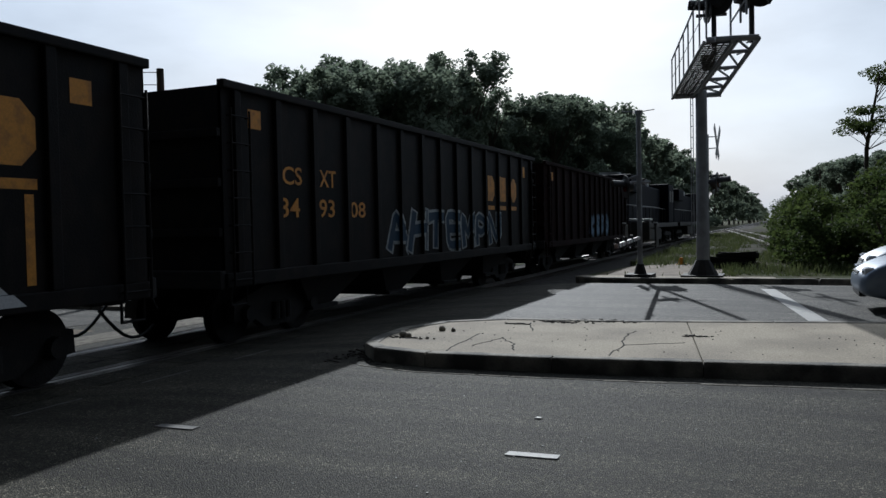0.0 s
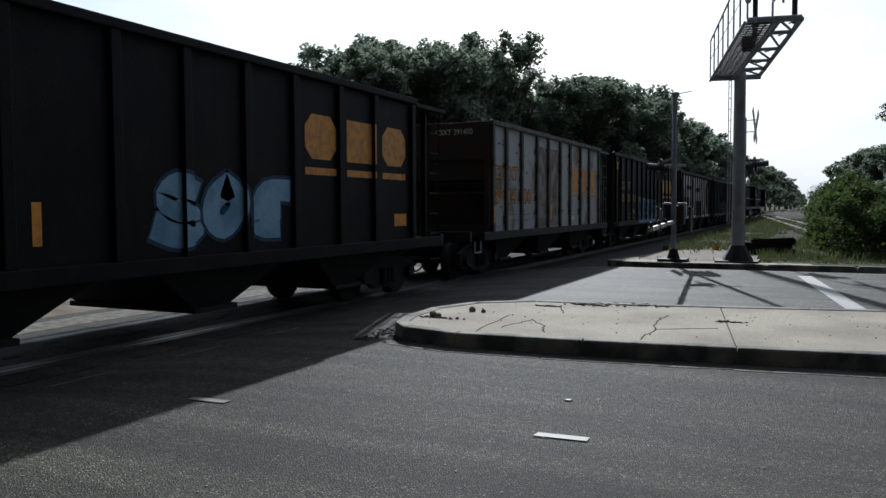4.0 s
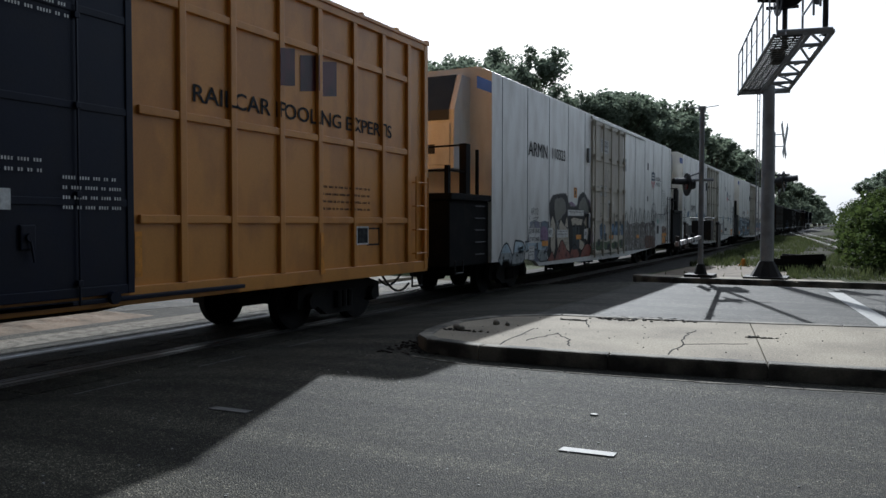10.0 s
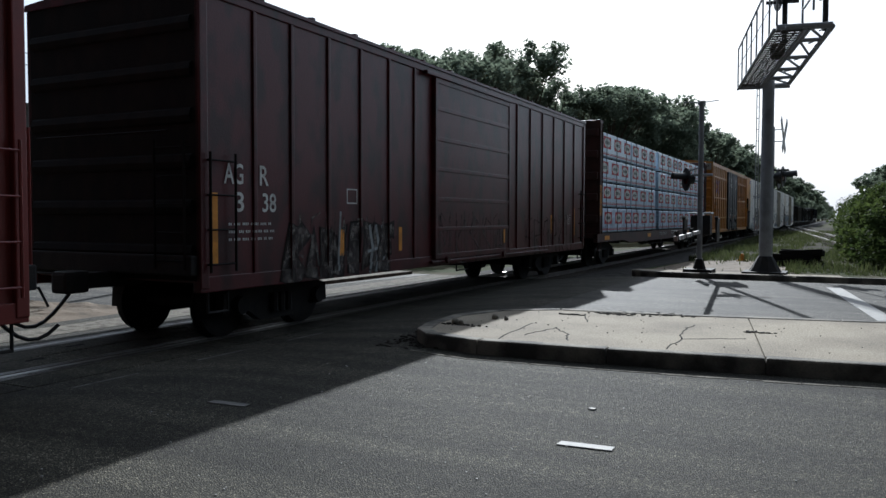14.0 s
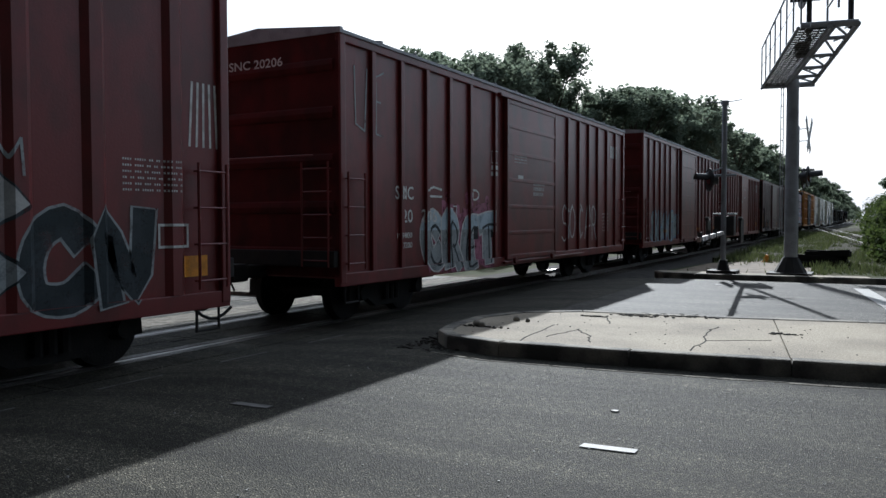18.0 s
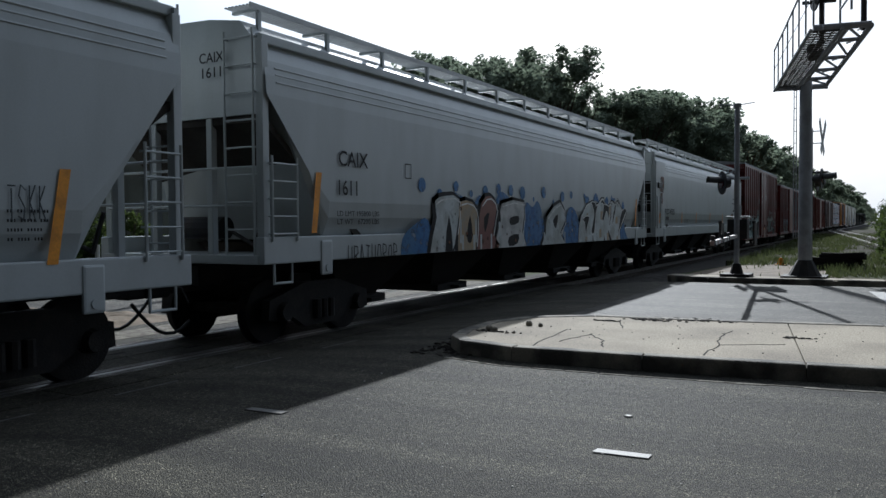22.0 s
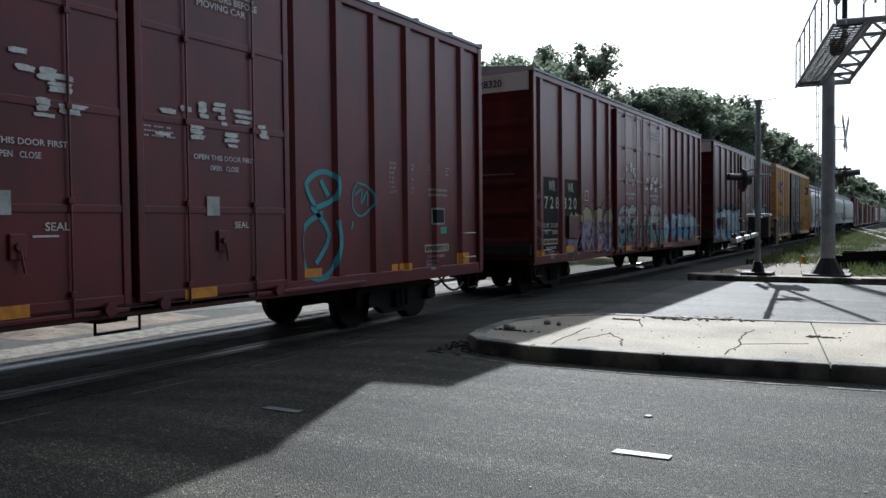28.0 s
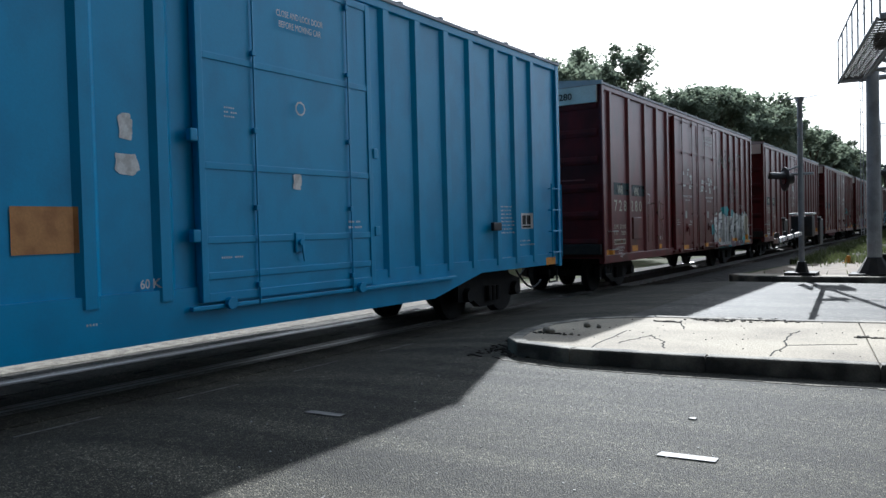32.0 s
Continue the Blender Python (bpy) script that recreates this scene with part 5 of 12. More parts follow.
while y < 1500:
    top = float(np.interp(y, [a for a, _ in SKYLINE], [b for _, b in SKYLINE]))
    k = min(1, y / 500)
    spots.append((-25 + rnd.uniform(-1.5, 1.5) + 9 * k * (y > 300), y + rnd.uniform(-1, 1), top * rnd.uniform(0.93, 1.1)))
    if y < 260:
        spots.append((-31 + rnd.uniform(-1.5, 1.5), y + rnd.uniform(1, 4), top * rnd.uniform(0.95, 1.1)))
    y += 4.6 + y * 0.035
for x0, y0, top in ((6, 70, 7), (10, 76, 8), (6.5, 95, 8.5), (11, 100, 9.5), (6.5, 125, 10), (9, 130, 11), (12, 132, 11), (7, 160, 11.5), (10, 165, 12), (14, 165, 12), (8, 205, 13), (13, 210, 14), (9, 270, 14), (15, 280, 15), (11, 360, 16), (13, 480, 18), (12, 640, 20), (9, 850, 18), (4, 1150, 18), (-4, 1400, 18),
                    (5, 150, 9.5), (4.6, 190, 11), (7, 58, 5.5), (12, 62, 7), (10, 46, 6), (14, 50, 7.5), (17, 40, 7)):
    spots.append((x0, y0, top))
used, ALL_KINDS = [False] * 6, TREE_KINDS + FAR_KINDS
for i, (x, y, sc) in enumerate(spots):
    k = rnd.randrange(4) if y < 140 else 4 + rnd.randrange(2)
    tall, sc = sc / TALL[k], max(sc / TALL[k], 0.55)
    m = pose(x, y, -0.3, 0, 0, rnd.uniform(0, 360)) @ Matrix.Diagonal((sc, sc, tall, 1))
    if used[k]:
        o = copy_thing(ALL_KINDS[k], pose(0, 0, 0))
        o.matrix_basis = m
    else:
        used[k] = True
        ALL_KINDS[k].matrix_basis = m

vs, fs = [], []  # undergrowth below the wood
for i in range(330):
    y = 33 + (i / 330) ** 1.6 * 300
    leaf_cloud(vs, fs, (-19.5 - rnd.uniform(0, 6), y + rnd.uniform(-2, 2), rnd.uniform(0.2, 2.6)), rnd.uniform(1.0, 2.2), 90, 0.26 + y * 0.0008, rnd, 0.8)
me = bpy.data.meshes.new("undergrowth")
me.from_pydata(vs, [], fs)
me.materials.append(LEAF)
tagged(new("undergrowth", me), "dark undergrowth along the foot of the wood", "shrubs", "", "stuff")


def shrub(x, y, r, hgt, seed, label="sunlit bright green roadside shrub"):
    rnd = random.Random(seed)
    root = empty("shrub", label, "shrub", "shrubs beside the line", at=(x, y, -0.1))
    vs, fs = [], []
    for i in range(7):
        bm = bmesh.new()
        a = rnd.uniform(0, 6.283)
        tube(bm, (0, 0, 0), (0.5 * r * math.cos(a), 0.5 * r * math.sin(a), hgt * rnd.uniform(0.5, 0.85)), 0.03, 0.01, 5, False)
        part("stem", bm, BARK, root)
    for i in range(44):
        a, q, t = rnd.uniform(0, 6.283), r * math.sqrt(rnd.random()), rnd.random()
        z = hgt * (0.06 + 0.86 * t) * (1 - 0.45 * (q / r) ** 2)
        leaf_cloud(vs, fs, (q * math.cos(a), q * math.sin(a), z), 0.26 * r * rnd.uniform(0.8, 1.3), 95, 0.06 + 0.014 * r, rnd, 0.8)
    me = bpy.data.meshes.new("foliage")
    me.from_pydata(vs, [], fs)
    me.materials.append(BUSH)
    new("foliage", me).parent = root
    return root


rows = [(1.5, 26.8, 1.1, 2.3), (3.3, 26.2, 1.5, 3.0), (5.6, 25.8, 1.8, 3.4), (8.2, 26.0, 2.0, 3.8), (11.0, 26.5, 2.2, 4.2), (1.2, 29.6, 1.1, 2.7), (3.2, 30.0, 1.7, 3.6), (6.0, 30.0, 2.0, 4.0), (9.4, 30.5, 2.2, 4.4), (1.4, 33.6, 1.4, 2.9), (4.0, 34.0, 1.9, 3.9),
        (1.5, 38.5, 1.6, 3.3), (4.6, 39.0, 2.2, 4.3), (1.7, 44.5, 1.8, 3.5), (5.2, 45.0, 2.4, 4.7), (1.8, 51.5, 2.0, 3.8), (5.6, 52.0, 2.6, 5.0), (2.0, 60, 2.2, 4.2), (2.2, 70, 2.5, 4.6), (2.6, 82, 2.8, 5.0), (2.6, 96, 3.0, 5.4), (2.8, 112, 3.2, 5.8)]
for i, (x, y, r, g) in enumerate(rows):
    shrub(x, y, r, g, 200 + i)

vs, fs = [], []  # grass on the verge
rnd = random.Random(9)
for i in range(34000):
    y = 20.95 + 71 * rnd.random() ** 2.2
    x = rnd.uniform(-4.4, 6.5) - (y - 22) * 0.035
    if (y < 22.2 and x < 0.3) or noise.noise(Vector((x * 0.5, y * 0.3, 0))) < -0.12 or (x < -1.4 and y < 28 and rnd.random() < 0.93):
        continue
    z = 0.125 if y < 22.1 else 0.05
    g = rnd.uniform(0.06, 0.2) * (1.6 if y > 24 else 0.8)
    a = rnd.uniform(0, 6.283)
    w = 0.012 + y * 0.0003
    k = len(vs)
    lx, ly = 0.5 * g * math.cos(a + 1.3), 0.5 * g * math.sin(a + 1.3)
    vs += [(x - w * math.cos(a), y - w * math.sin(a), z - 0.02), (x + w * math.cos(a), y + w * math.sin(a), z - 0.02), (x + lx, y + ly, z + g)]
    fs.append((k, k + 1, k + 2))
me = bpy.data.meshes.new("verge_grass")
me.from_pydata(vs, [], fs)
me.materials.append(GRASS)
tagged(new("verge_grass", me), "uneven green grass on the verge", "grass", "", "stuff")

# feathery tree above the shrubs
ft = empty("tree", "slender tree with feathery tiers of fine leaves above the shrubs", "tree", at=(3.35, 35.0, -0.1))
bm = bmesh.new()
tube(bm, (0, 0, 0), (0.02, 0, 4.4), 0.11, 0.08, 10, False)
tube(bm, (0.02, 0, 4.4), (0.5, 0.1, 7.3), 0.08, 0.03, 8, False)
vs, fs = [], []
rnd = random.Random(31)
for k in range(34):
    low = k < 20
    x, z = (rnd.uniform(-0.8, 1.6), rnd.uniform(5.0, 6.0)) if low else (rnd.uniform(0.1, 1.9), rnd.uniform(6.8, 7.9))
    y = rnd.uniform(-0.9, 0.9)
    tube(bm, (0.1 if low else 0.4, 0, z - 0.7), (x, y, z), 0.02, 0.006, 5, False)
    leaf_cloud(vs, fs, (x, y, z), rnd.uniform(0.35, 0.55), 190, 0.055, rnd, 0.4)
part("trunk", bm, BARK, ft)
me = bpy.data.meshes.new("crown")
me.from_pydata(vs, [], fs)
me.materials.append(BUSH)
new("crown", me).parent = ft

# siding that swings away to the right, gravel beside it
sheet("gravel_bed", [(-5.2, 31), (-2.6, 29.5), (0.0, 37), (0.2, 140), (-8, 140)], -0.5, 0.058, GRAVEL, "brown gravel between the tracks", "gravel")
a, b = Vector((0.75, 46, 0)), Vector((-6.2, 125, 0))
for off in (-0.72, 0.72):
    bm = bmesh.new()
    for q in stroke([(a.x + off, a.y), (-2.0 + off, 78), (b.x + off, b.y)], 0.075):
        prism(bm, q, "z", 0.05, 0.2)
    thing("siding_rail", bm, RAIL_SUNLIT, "bright steel rail of the siding, sunlight put into its colour", "rail", "rails of the siding", "structure")
for i in range(70):
    y = 46.5 + i * 1.1
    x = float(np.interp(y, (46, 78, 125), (0.75, -2.0, -6.2)))
    piece("tie", TIE_ME, ties, x, y, 0.2)
# heap of old ties on the verge
rnd = random.Random(3)
for i in range(11):
    bm = bmesh.new()
    box(bm, -0.62, 0.62, -0.11, 0.11, -0.09, 0.09, 0.015)
    o = thing("old_tie", bm, TAR, "rotten black timber in a heap on the verge", "timber", "heap of old timbers")
    row = 0 if i < 6 else (1 if i < 9 else 2)
    o.matrix_basis = pose(-1.25 + rnd.uniform(-0.2, 0.2), 26.4 + 0.27 * (i if row == 0 else i - 5.6 if row == 1 else i - 8.3), 0.14 + 0.16 * row, rnd.uniform(-6, 6), rnd.uniform(-5, 5), rnd.uniform(-14, 14))
bm = bmesh.new()
tube(bm, (-3.05, 28.7, 0.03), (-3.02, 28.7, 0.3), 0.14, 0.05, 10)
box(bm, -3.2, -2.86, 28.55, 28.88, 0.04, 0.08, 0.01)
thing("orange_marker", bm, AMBER, "battered orange plastic marker in the grass", "marker")
# utility pole among the shrubs, and one beyond the track with wires
def pole(x, y, top, arm, label):
    o = empty("utility_pole", label, "utility pole", at=(x, y, -0.47))
    bm = bmesh.new()
    tube(bm, (0, 0, 0), (0, 0, top + 0.47), 0.14, 0.1, 10)
    part("shaft", bm, BARK, o)
    for z in arm:
        bm = bmesh.new()
        box(bm, -1.1, 1.1, -0.05, 0.05, z + 0.3, z + 0.42)
        part("crossarm", bm, BARK, o)
        for a in (-1.0, -0.5, 0.5, 1.0):
            bm = bmesh.new()
            tube(bm, (a, 0, z + 0.42), (a, 0, z + 0.58), 0.04, 0.03, 8)
            part("insulator", bm, GALV, o)
    return o


pole(5.0, 104, 7.4, (6.9,), "old timber utility pole above the shrubs")
pole(-16, 17.4, 6.2, (), "timber utility pole beyond the track")
for k, z in enumerate((6.1, 5.75)):
    bm = bmesh.new()
    bars(bm, [(-16 - 2.2 * i, 17.4 - 0.7 * i, z + 0.22 * i * (0.3 + 0.09 * i)) for i in range(8)], 0.012, 5)
    thing("overhead_wire", bm, BLACKP, "thin black overhead wire", "wire", "overhead wires")
SIDING = mat("grey-green metal siding", (0.2, 0.22, 0.2), 0.7, second=(0.13, 0.14, 0.12), amount=0.5, scale=0.6, streak=0.6, bump=0.05)
FASCIA = mat("pale metal fascia", (0.27, 0.29, 0.28), 0.6, second=(0.2, 0.21, 0.2), amount=0.5, scale=0.8, streak=0.5, bump=0.05)
hall = empty("warehouse", "low grey-green metal warehouse beyond the track", "warehouse", at=(-27.2, 21.3, -0.25))
hall.rotation_euler = (0, 0, math.atan2(0.755, 0.655))
bm = bmesh.new()
box(bm, -16, 3.2, 0, 12, 0, 5.95)
part("wall", bm, SIDING, hall)
for i in range(32):
    bm = bmesh.new()
    box(bm, -15.8 + 0.6 * i, -15.74 + 0.6 * i, -0.03, 0.0, 0.2, 4.9)
    part("siding_rib", bm, SIDING, hall)
bm = bmesh.new()
box(bm, -16.1, 3.3, -0.08, 0.0, 4.9, 6.0, 0.01)
part("fascia", bm, FASCIA, hall)
bm = bmesh.new()
box(bm, -16.2, 3.4, -0.2, 12.2, 5.98, 6.16, 0.02)
part("roof", bm, FASCIA, hall)
bm = bmesh.new()
box(bm, -9.5, -5.5, -0.05, 0.0, 0.0, 3.4, 0.01)
part("roller_door", bm, FASCIA, hall)
for x, y, r, g in ((-20.4, 16.2, 0.9, 2.7), (-19.3, 16.4, 0.7, 1.7), (-22.0, 16.6, 1.1, 2.2), (-20.0, 15.0, 0.8, 1.4)):
    shrub(x, y, r, g, int(300 - 7 * x), "dark green shrub before the warehouse wall")
for x, y in ((-18.2, 13.6), (-18.6, 14.4), (-19.0, 15.2)):
    bm = bmesh.new()
    tube(bm, (x, y, -0.2), (x, y, 1.05), 0.06, seg=8)
    thing("guard_post", bm, FASCIA, "pale painted steel guard post", "post", "guard posts before the warehouse")


# cars that wait at the stop line
def car(paint, x, y, label, tall=1.0):
    """A saloon facing -x; its origin is under the tip of the nose."""
    o = empty("car", label, "car", "cars waiting at the crossing", at=(x, y, 0.004))
    bm = bmesh.new()
    prof = [(0.06, 0.3), (0.0, 0.42), (0.02, 0.6), (0.1, 0.72), (0.55, 0.88), (1.2, 0.97), (1.35, 0.99), (3.7, 1.02), (4.4, 1.0), (4.55, 0.85), (4.58, 0.5), (4.5, 0.3), (4.2, 0.22), (0.25, 0.22)]
    rows = []
    for k, w in ((0.0, -0.9), (0.6, -0.87), (1.0, -0.7), (1.0, 0.7), (0.6, 0.87), (0.0, 0.9)):
        z_in = 0.06 * k
        rows.append([bm.verts.new((px - (0.08 if px < 0.6 else 0) + (0.16 * (1 - min(1, (0.9 - abs(w)) / 0.2)) if px < 0.6 else 0), w, pz * tall + (z_in if pz > 0.8 else 0))) for px, pz in prof])
    m = len(prof)
    for r, q in zip(rows, rows[1:]):
        for i in range(m):
            bm.faces.new((r[i], r[(i + 1) % m], q[(i + 1) % m], q[i]))
    bm.faces.new(rows[0])
    bm.faces.new(rows[-1][::-1])
    body = part("body", bm, paint, o, smooth=True)
    round_off = body.modifiers.new("round", "SUBSURF")
    round_off.levels = round_off.render_levels = 2
    bm = bmesh.new()
    lo = [(1.15, 1.0), (1.95, 1.4), (2.5, 1.46), (3.2, 1.42), (4.0, 1.05)]
    v0 = [bm.verts.new((px, -0.78 + 0.28 * (pz - 1.0), pz * tall)) for px, pz in lo]
    v1 = [bm.verts.new((px, 0.78 - 0.28 * (pz - 1.0), pz * tall)) for px, pz in lo]
    for i in range(len(lo) - 1):
        bm.faces.new((v0[i], v0[i + 1], v1[i + 1], v1[i]))
    bm.faces.new(v0)
    bm.faces.new(v1[::-1])
    bm.faces.new((v0[0], v0[-1], v1[-1], v1[0]))
    part("cabin_glass", bm, CARGLASS, o)
    bm = bmesh.new()
    prism(bm, [(1.9, 1.39), (2.5, 1.475), (3.25, 1.43), (3.25, 1.4), (2.5, 1.44), (1.9, 1.36)], "y", -0.66, 0.66)
    for v in bm.verts:
        v.co.z *= tall
    part("roof", bm, paint, o)
    for s in (-1, 1):
        bm = bmesh.new()
        box(bm, 0.05, 0.42, *sorted((s * 0.5, s * 0.82)), 0.6 * tall, 0.76 * tall, 0.05)
        lamp = part("headlight", bm, LAMPGLASS, o)
        bm = bmesh.new()
        tube(bm, (0.03, s * 0.66, 0.68 * tall), (0.06, s * 0.66, 0.68 * tall), 0.06, seg=12)
        part("lamp_bowl", bm, CHROME, lamp)
        bm = bmesh.new()
        box(bm, 1.45, 1.6, *sorted((s * 0.86, s * 1.03)), 1.0 * tall, 1.14 * tall, 0.03)
        part("mirror", bm, paint, o)
        for wx in (0.85, 3.6):
            bm = bmesh.new()
            tube(bm, (wx, s * 0.72, 0.32), (wx, s * 0.915, 0.32), 0.32, seg=24)
            wheel = part("wheel", bm, TYRE, o)
            bm = bmesh.new()
            tube(bm, (wx, s * 0.9, 0.32), (wx, s * 0.925, 0.32), 0.2, seg=14)
            part("rim", bm, CHROME, wheel)
    bm = bmesh.new()
    box(bm, -0.015, 0.05, -0.42, 0.42, 0.52 * tall, 0.68 * tall, 0.02)
    grille = part("grille", bm, BLACKPAINT, o)
    for k in range(4):
        bm = bmesh.new()
        box(bm, -0.03, -0.01, -0.4, 0.4, (0.54 + 0.035 * k) * tall, (0.555 + 0.035 * k) * tall)
        part("grille_bar", bm, CHROME, grille)
    bm = bmesh.new()
    box(bm, -0.01, 0.1, -0.6, 0.6, 0.26 * tall, 0.38 * tall, 0.02)
    part("air_intake", bm, BLACKPAINT, o)
    bm = bmesh.new()
    box(bm, -0.02, 0.0, -0.16, 0.16, 0.4 * tall, 0.5 * tall)
    part("plate", bm, WHITEP, o)
    return o


car(BLUESILVER, 1.34, 15.3, "silver-blue saloon car waiting at the stop line")
car(SILVER, 1.7, 18.45, "silver car waiting beside another at the stop line", 1.08)


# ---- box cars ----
END_DARKENED = {}


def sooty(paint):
    """The same paint, darkened: blotches of road film and brake soot, plus the ends' shade put into the colour."""
    if paint.name not in END_DARKENED:
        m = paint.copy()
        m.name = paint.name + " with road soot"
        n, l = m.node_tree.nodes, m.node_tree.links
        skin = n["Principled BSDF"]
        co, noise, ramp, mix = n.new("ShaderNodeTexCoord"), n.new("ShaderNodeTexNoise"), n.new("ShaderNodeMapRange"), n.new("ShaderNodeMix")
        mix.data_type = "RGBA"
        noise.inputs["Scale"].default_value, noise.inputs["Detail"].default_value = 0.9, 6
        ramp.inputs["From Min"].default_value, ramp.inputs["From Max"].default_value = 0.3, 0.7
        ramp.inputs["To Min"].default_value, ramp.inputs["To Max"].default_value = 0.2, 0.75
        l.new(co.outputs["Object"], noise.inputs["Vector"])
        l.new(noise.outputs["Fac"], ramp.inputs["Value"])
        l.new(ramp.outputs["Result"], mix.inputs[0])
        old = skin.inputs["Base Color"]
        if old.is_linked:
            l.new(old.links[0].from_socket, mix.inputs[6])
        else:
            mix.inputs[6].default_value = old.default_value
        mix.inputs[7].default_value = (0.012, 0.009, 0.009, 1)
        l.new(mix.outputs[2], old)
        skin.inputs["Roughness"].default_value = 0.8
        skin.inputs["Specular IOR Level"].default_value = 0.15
        END_DARKENED[paint.name] = m
    return END_DARKENED[paint.name]


def boxcar(car, h, paint, eave=4.9, sill=0.62, posts=(), post_w=0.11, post_d=0.06, hribs=(), end_mat=None, end_ribs=6, door=None,
           roof_mat=None, wide_ends=True, irons=False, end_sign=None, ladder_mat=None, belly=None, seams=(), bulge_posts=False):
    """Body with outside posts, ribbed ends, low gabled roof, sills, ladders; door: list of (from, to, paint, style). Returns the side's steps."""
    # ends default to the copy whose colour holds soot and shade
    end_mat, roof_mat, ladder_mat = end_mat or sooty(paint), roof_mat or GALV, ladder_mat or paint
    px = SIDE - post_d
    bm = bmesh.new()
    box(bm, -px, px, -h + 0.06, h - 0.06, sill + 0.12, eave - 0.02)
    part("body", bm, paint, car)
    bm = bmesh.new()
    k = 0.17
    prism(bm, [(-SIDE - 0.02, eave - 0.03), (-SIDE - 0.02, eave + 0.02), (0, eave + k), (SIDE + 0.02, eave + 0.02), (SIDE + 0.02, eave - 0.03)], "y", -h, h)
    n = int(2 * h / 1.1)
    for i in range(n + 1):
        y = -h + 0.04 + (2 * h - 0.08) * i / n
        prism(bm, [(-SIDE - 0.02, eave + 0.02), (-SIDE - 0.02, eave + 0.055), (0, eave + k + 0.035), (SIDE + 0.02, eave + 0.055), (SIDE + 0.02, eave + 0.02), (0, eave + k - 0.01)], "y", y - 0.035, y + 0.035)
    part("roof", bm, roof_mat, car)
    for s in (-1, 1):  # side sill, top chord
        bm = bmesh.new()
        if belly:
            b0, b1, zb = belly
            prism(bm, [(-h, sill + 0.32), (-h, sill + 0.1), (-b1, sill + 0.1), (-b0, zb), (b0, zb), (b1, sill + 0.1), (h, sill + 0.1), (h, sill + 0.32)], "x", s * (SIDE - 0.02), s * (SIDE - 0.12))
        else:
            box(bm, *sorted((s * (SIDE - 0.01), s * (SIDE - 0.13))), -h + 0.02, h - 0.02, sill, sill + 0.2, 0.012)
        part("side_sill", bm, paint, car)
        bm = bmesh.new()
        box(bm, *sorted((s * (SIDE - 0.005), s * (SIDE - 0.1))), -h + 0.02, h - 0.02, eave - 0.15, eave - 0.03, 0.012)
        part("top_chord", bm, paint, car)
    bm = bmesh.new()
    if bulge_posts:
        prism(bm, [(-post_w * 0.9, 0), (-post_w * 0.45, post_d), (post_w * 0.45, post_d), (post_w * 0.9, 0)], "z", sill + 0.2, eave - 0.15)
        for v in bm.verts:
            v.co.x, v.co.y = v.co.y, v.co.x
    else:
        box(bm, 0, post_d, -post_w / 2, post_w / 2, sill + 0.2, eave - 0.15, 0.012)
    me = mesh_of("post", bm, paint)
    for u in posts:
        piece("post", me, car, px, u, 0)
        o = piece("post", me, car, -px, u, 0)
        o.rotation_euler = (0, 0, math.pi)
    for u0, u1, z in hribs:
        bm = bmesh.new()
        box(bm, px, px + post_d * 0.8, u0, u1, z - 0.05, z + 0.05, 0.01)
        part("side_rib", bm, paint, car)
    for u in seams:
        bm = bmesh.new()
        box(bm, px - 0.001, px + 0.012, u - 0.012, u + 0.012, sill + 0.2, eave - 0.15)
        part("panel_seam", bm, paint, car)
    bm = bmesh.new()
    box(bm, 0, 0.09, -0.07, 0.07, sill + 0.05, eave - 0.04, 0.015)
    me = mesh_of("corner_post", bm, paint)
    for a, b in ((1, 1), (1, -1), (-1, 1), (-1, -1)):
        o = piece("corner_post", me, car, a * (SIDE - 0.085), b * (h - 0.09), 0)
        o.rotation_euler = (0, 0, 0 if a > 0 else math.pi)
    bm = bmesh.new()  # ribbed end
    box(bm, -SIDE + 0.03, SIDE - 0.03, -0.02, 0.02, sill + 0.15, eave - 0.02)
    me = mesh_of("end_wall", bm, end_mat)
    bm = bmesh.new()
    prism(bm, [(0, -0.1), (0.035, -0.075), (0.055, 0), (0.035, 0.075), (0, 0.1)], "x", -SIDE + 0.12, SIDE - 0.12)
    rib = mesh_of("end_rib", bm, end_mat)
    for s in (-1, 1):
        piece("end_wall", me, car, 0, s * (h - 0.04), 0)
        for i in range(end_ribs):
            o = piece("end_rib", rib, car, 0, s * (h - 0.02), sill + 0.5 + (eave - sill - 1.0) * i / (end_ribs - 1))
            o.rotation_euler = (0, 0, 0 if s > 0 else math.pi)
        bm = bmesh.new()  # buffer beam
        box(bm, -SIDE + 0.05, SIDE - 0.05, *sorted((s * (h - 0.02), s * (h + 0.1))), 0.8, 1.05, 0.02)
        part("end_sill", bm, TRUCK, car)
        if irons:
            for z in (0.9, 1.34):
                bm = bmesh.new()
                y = s * (h - 0.62)
                bars(bm, [(SIDE - 0.05, y - 0.2, z), (SIDE + 0.05, y - 0.2, z), (SIDE + 0.05, y + 0.2, z), (SIDE - 0.05, y + 0.2, z)], 0.012)
                part("grab_iron", bm, PALEPANEL, car)
        else:
            ladder(car, SIDE + 0.06, s * (h - 0.36), sill + 0.25, sill + 1.75, 0.45, 4, ladder_mat)
        if not irons:
            ladder(car, SIDE - 0.4, s * (h + 0.1), sill + 0.3, sill + 1.9, 0.5, 5, ladder_mat, False)
        stirrup(car, s * (h - 0.36), sill, ladder_mat)
        bm = bmesh.new()
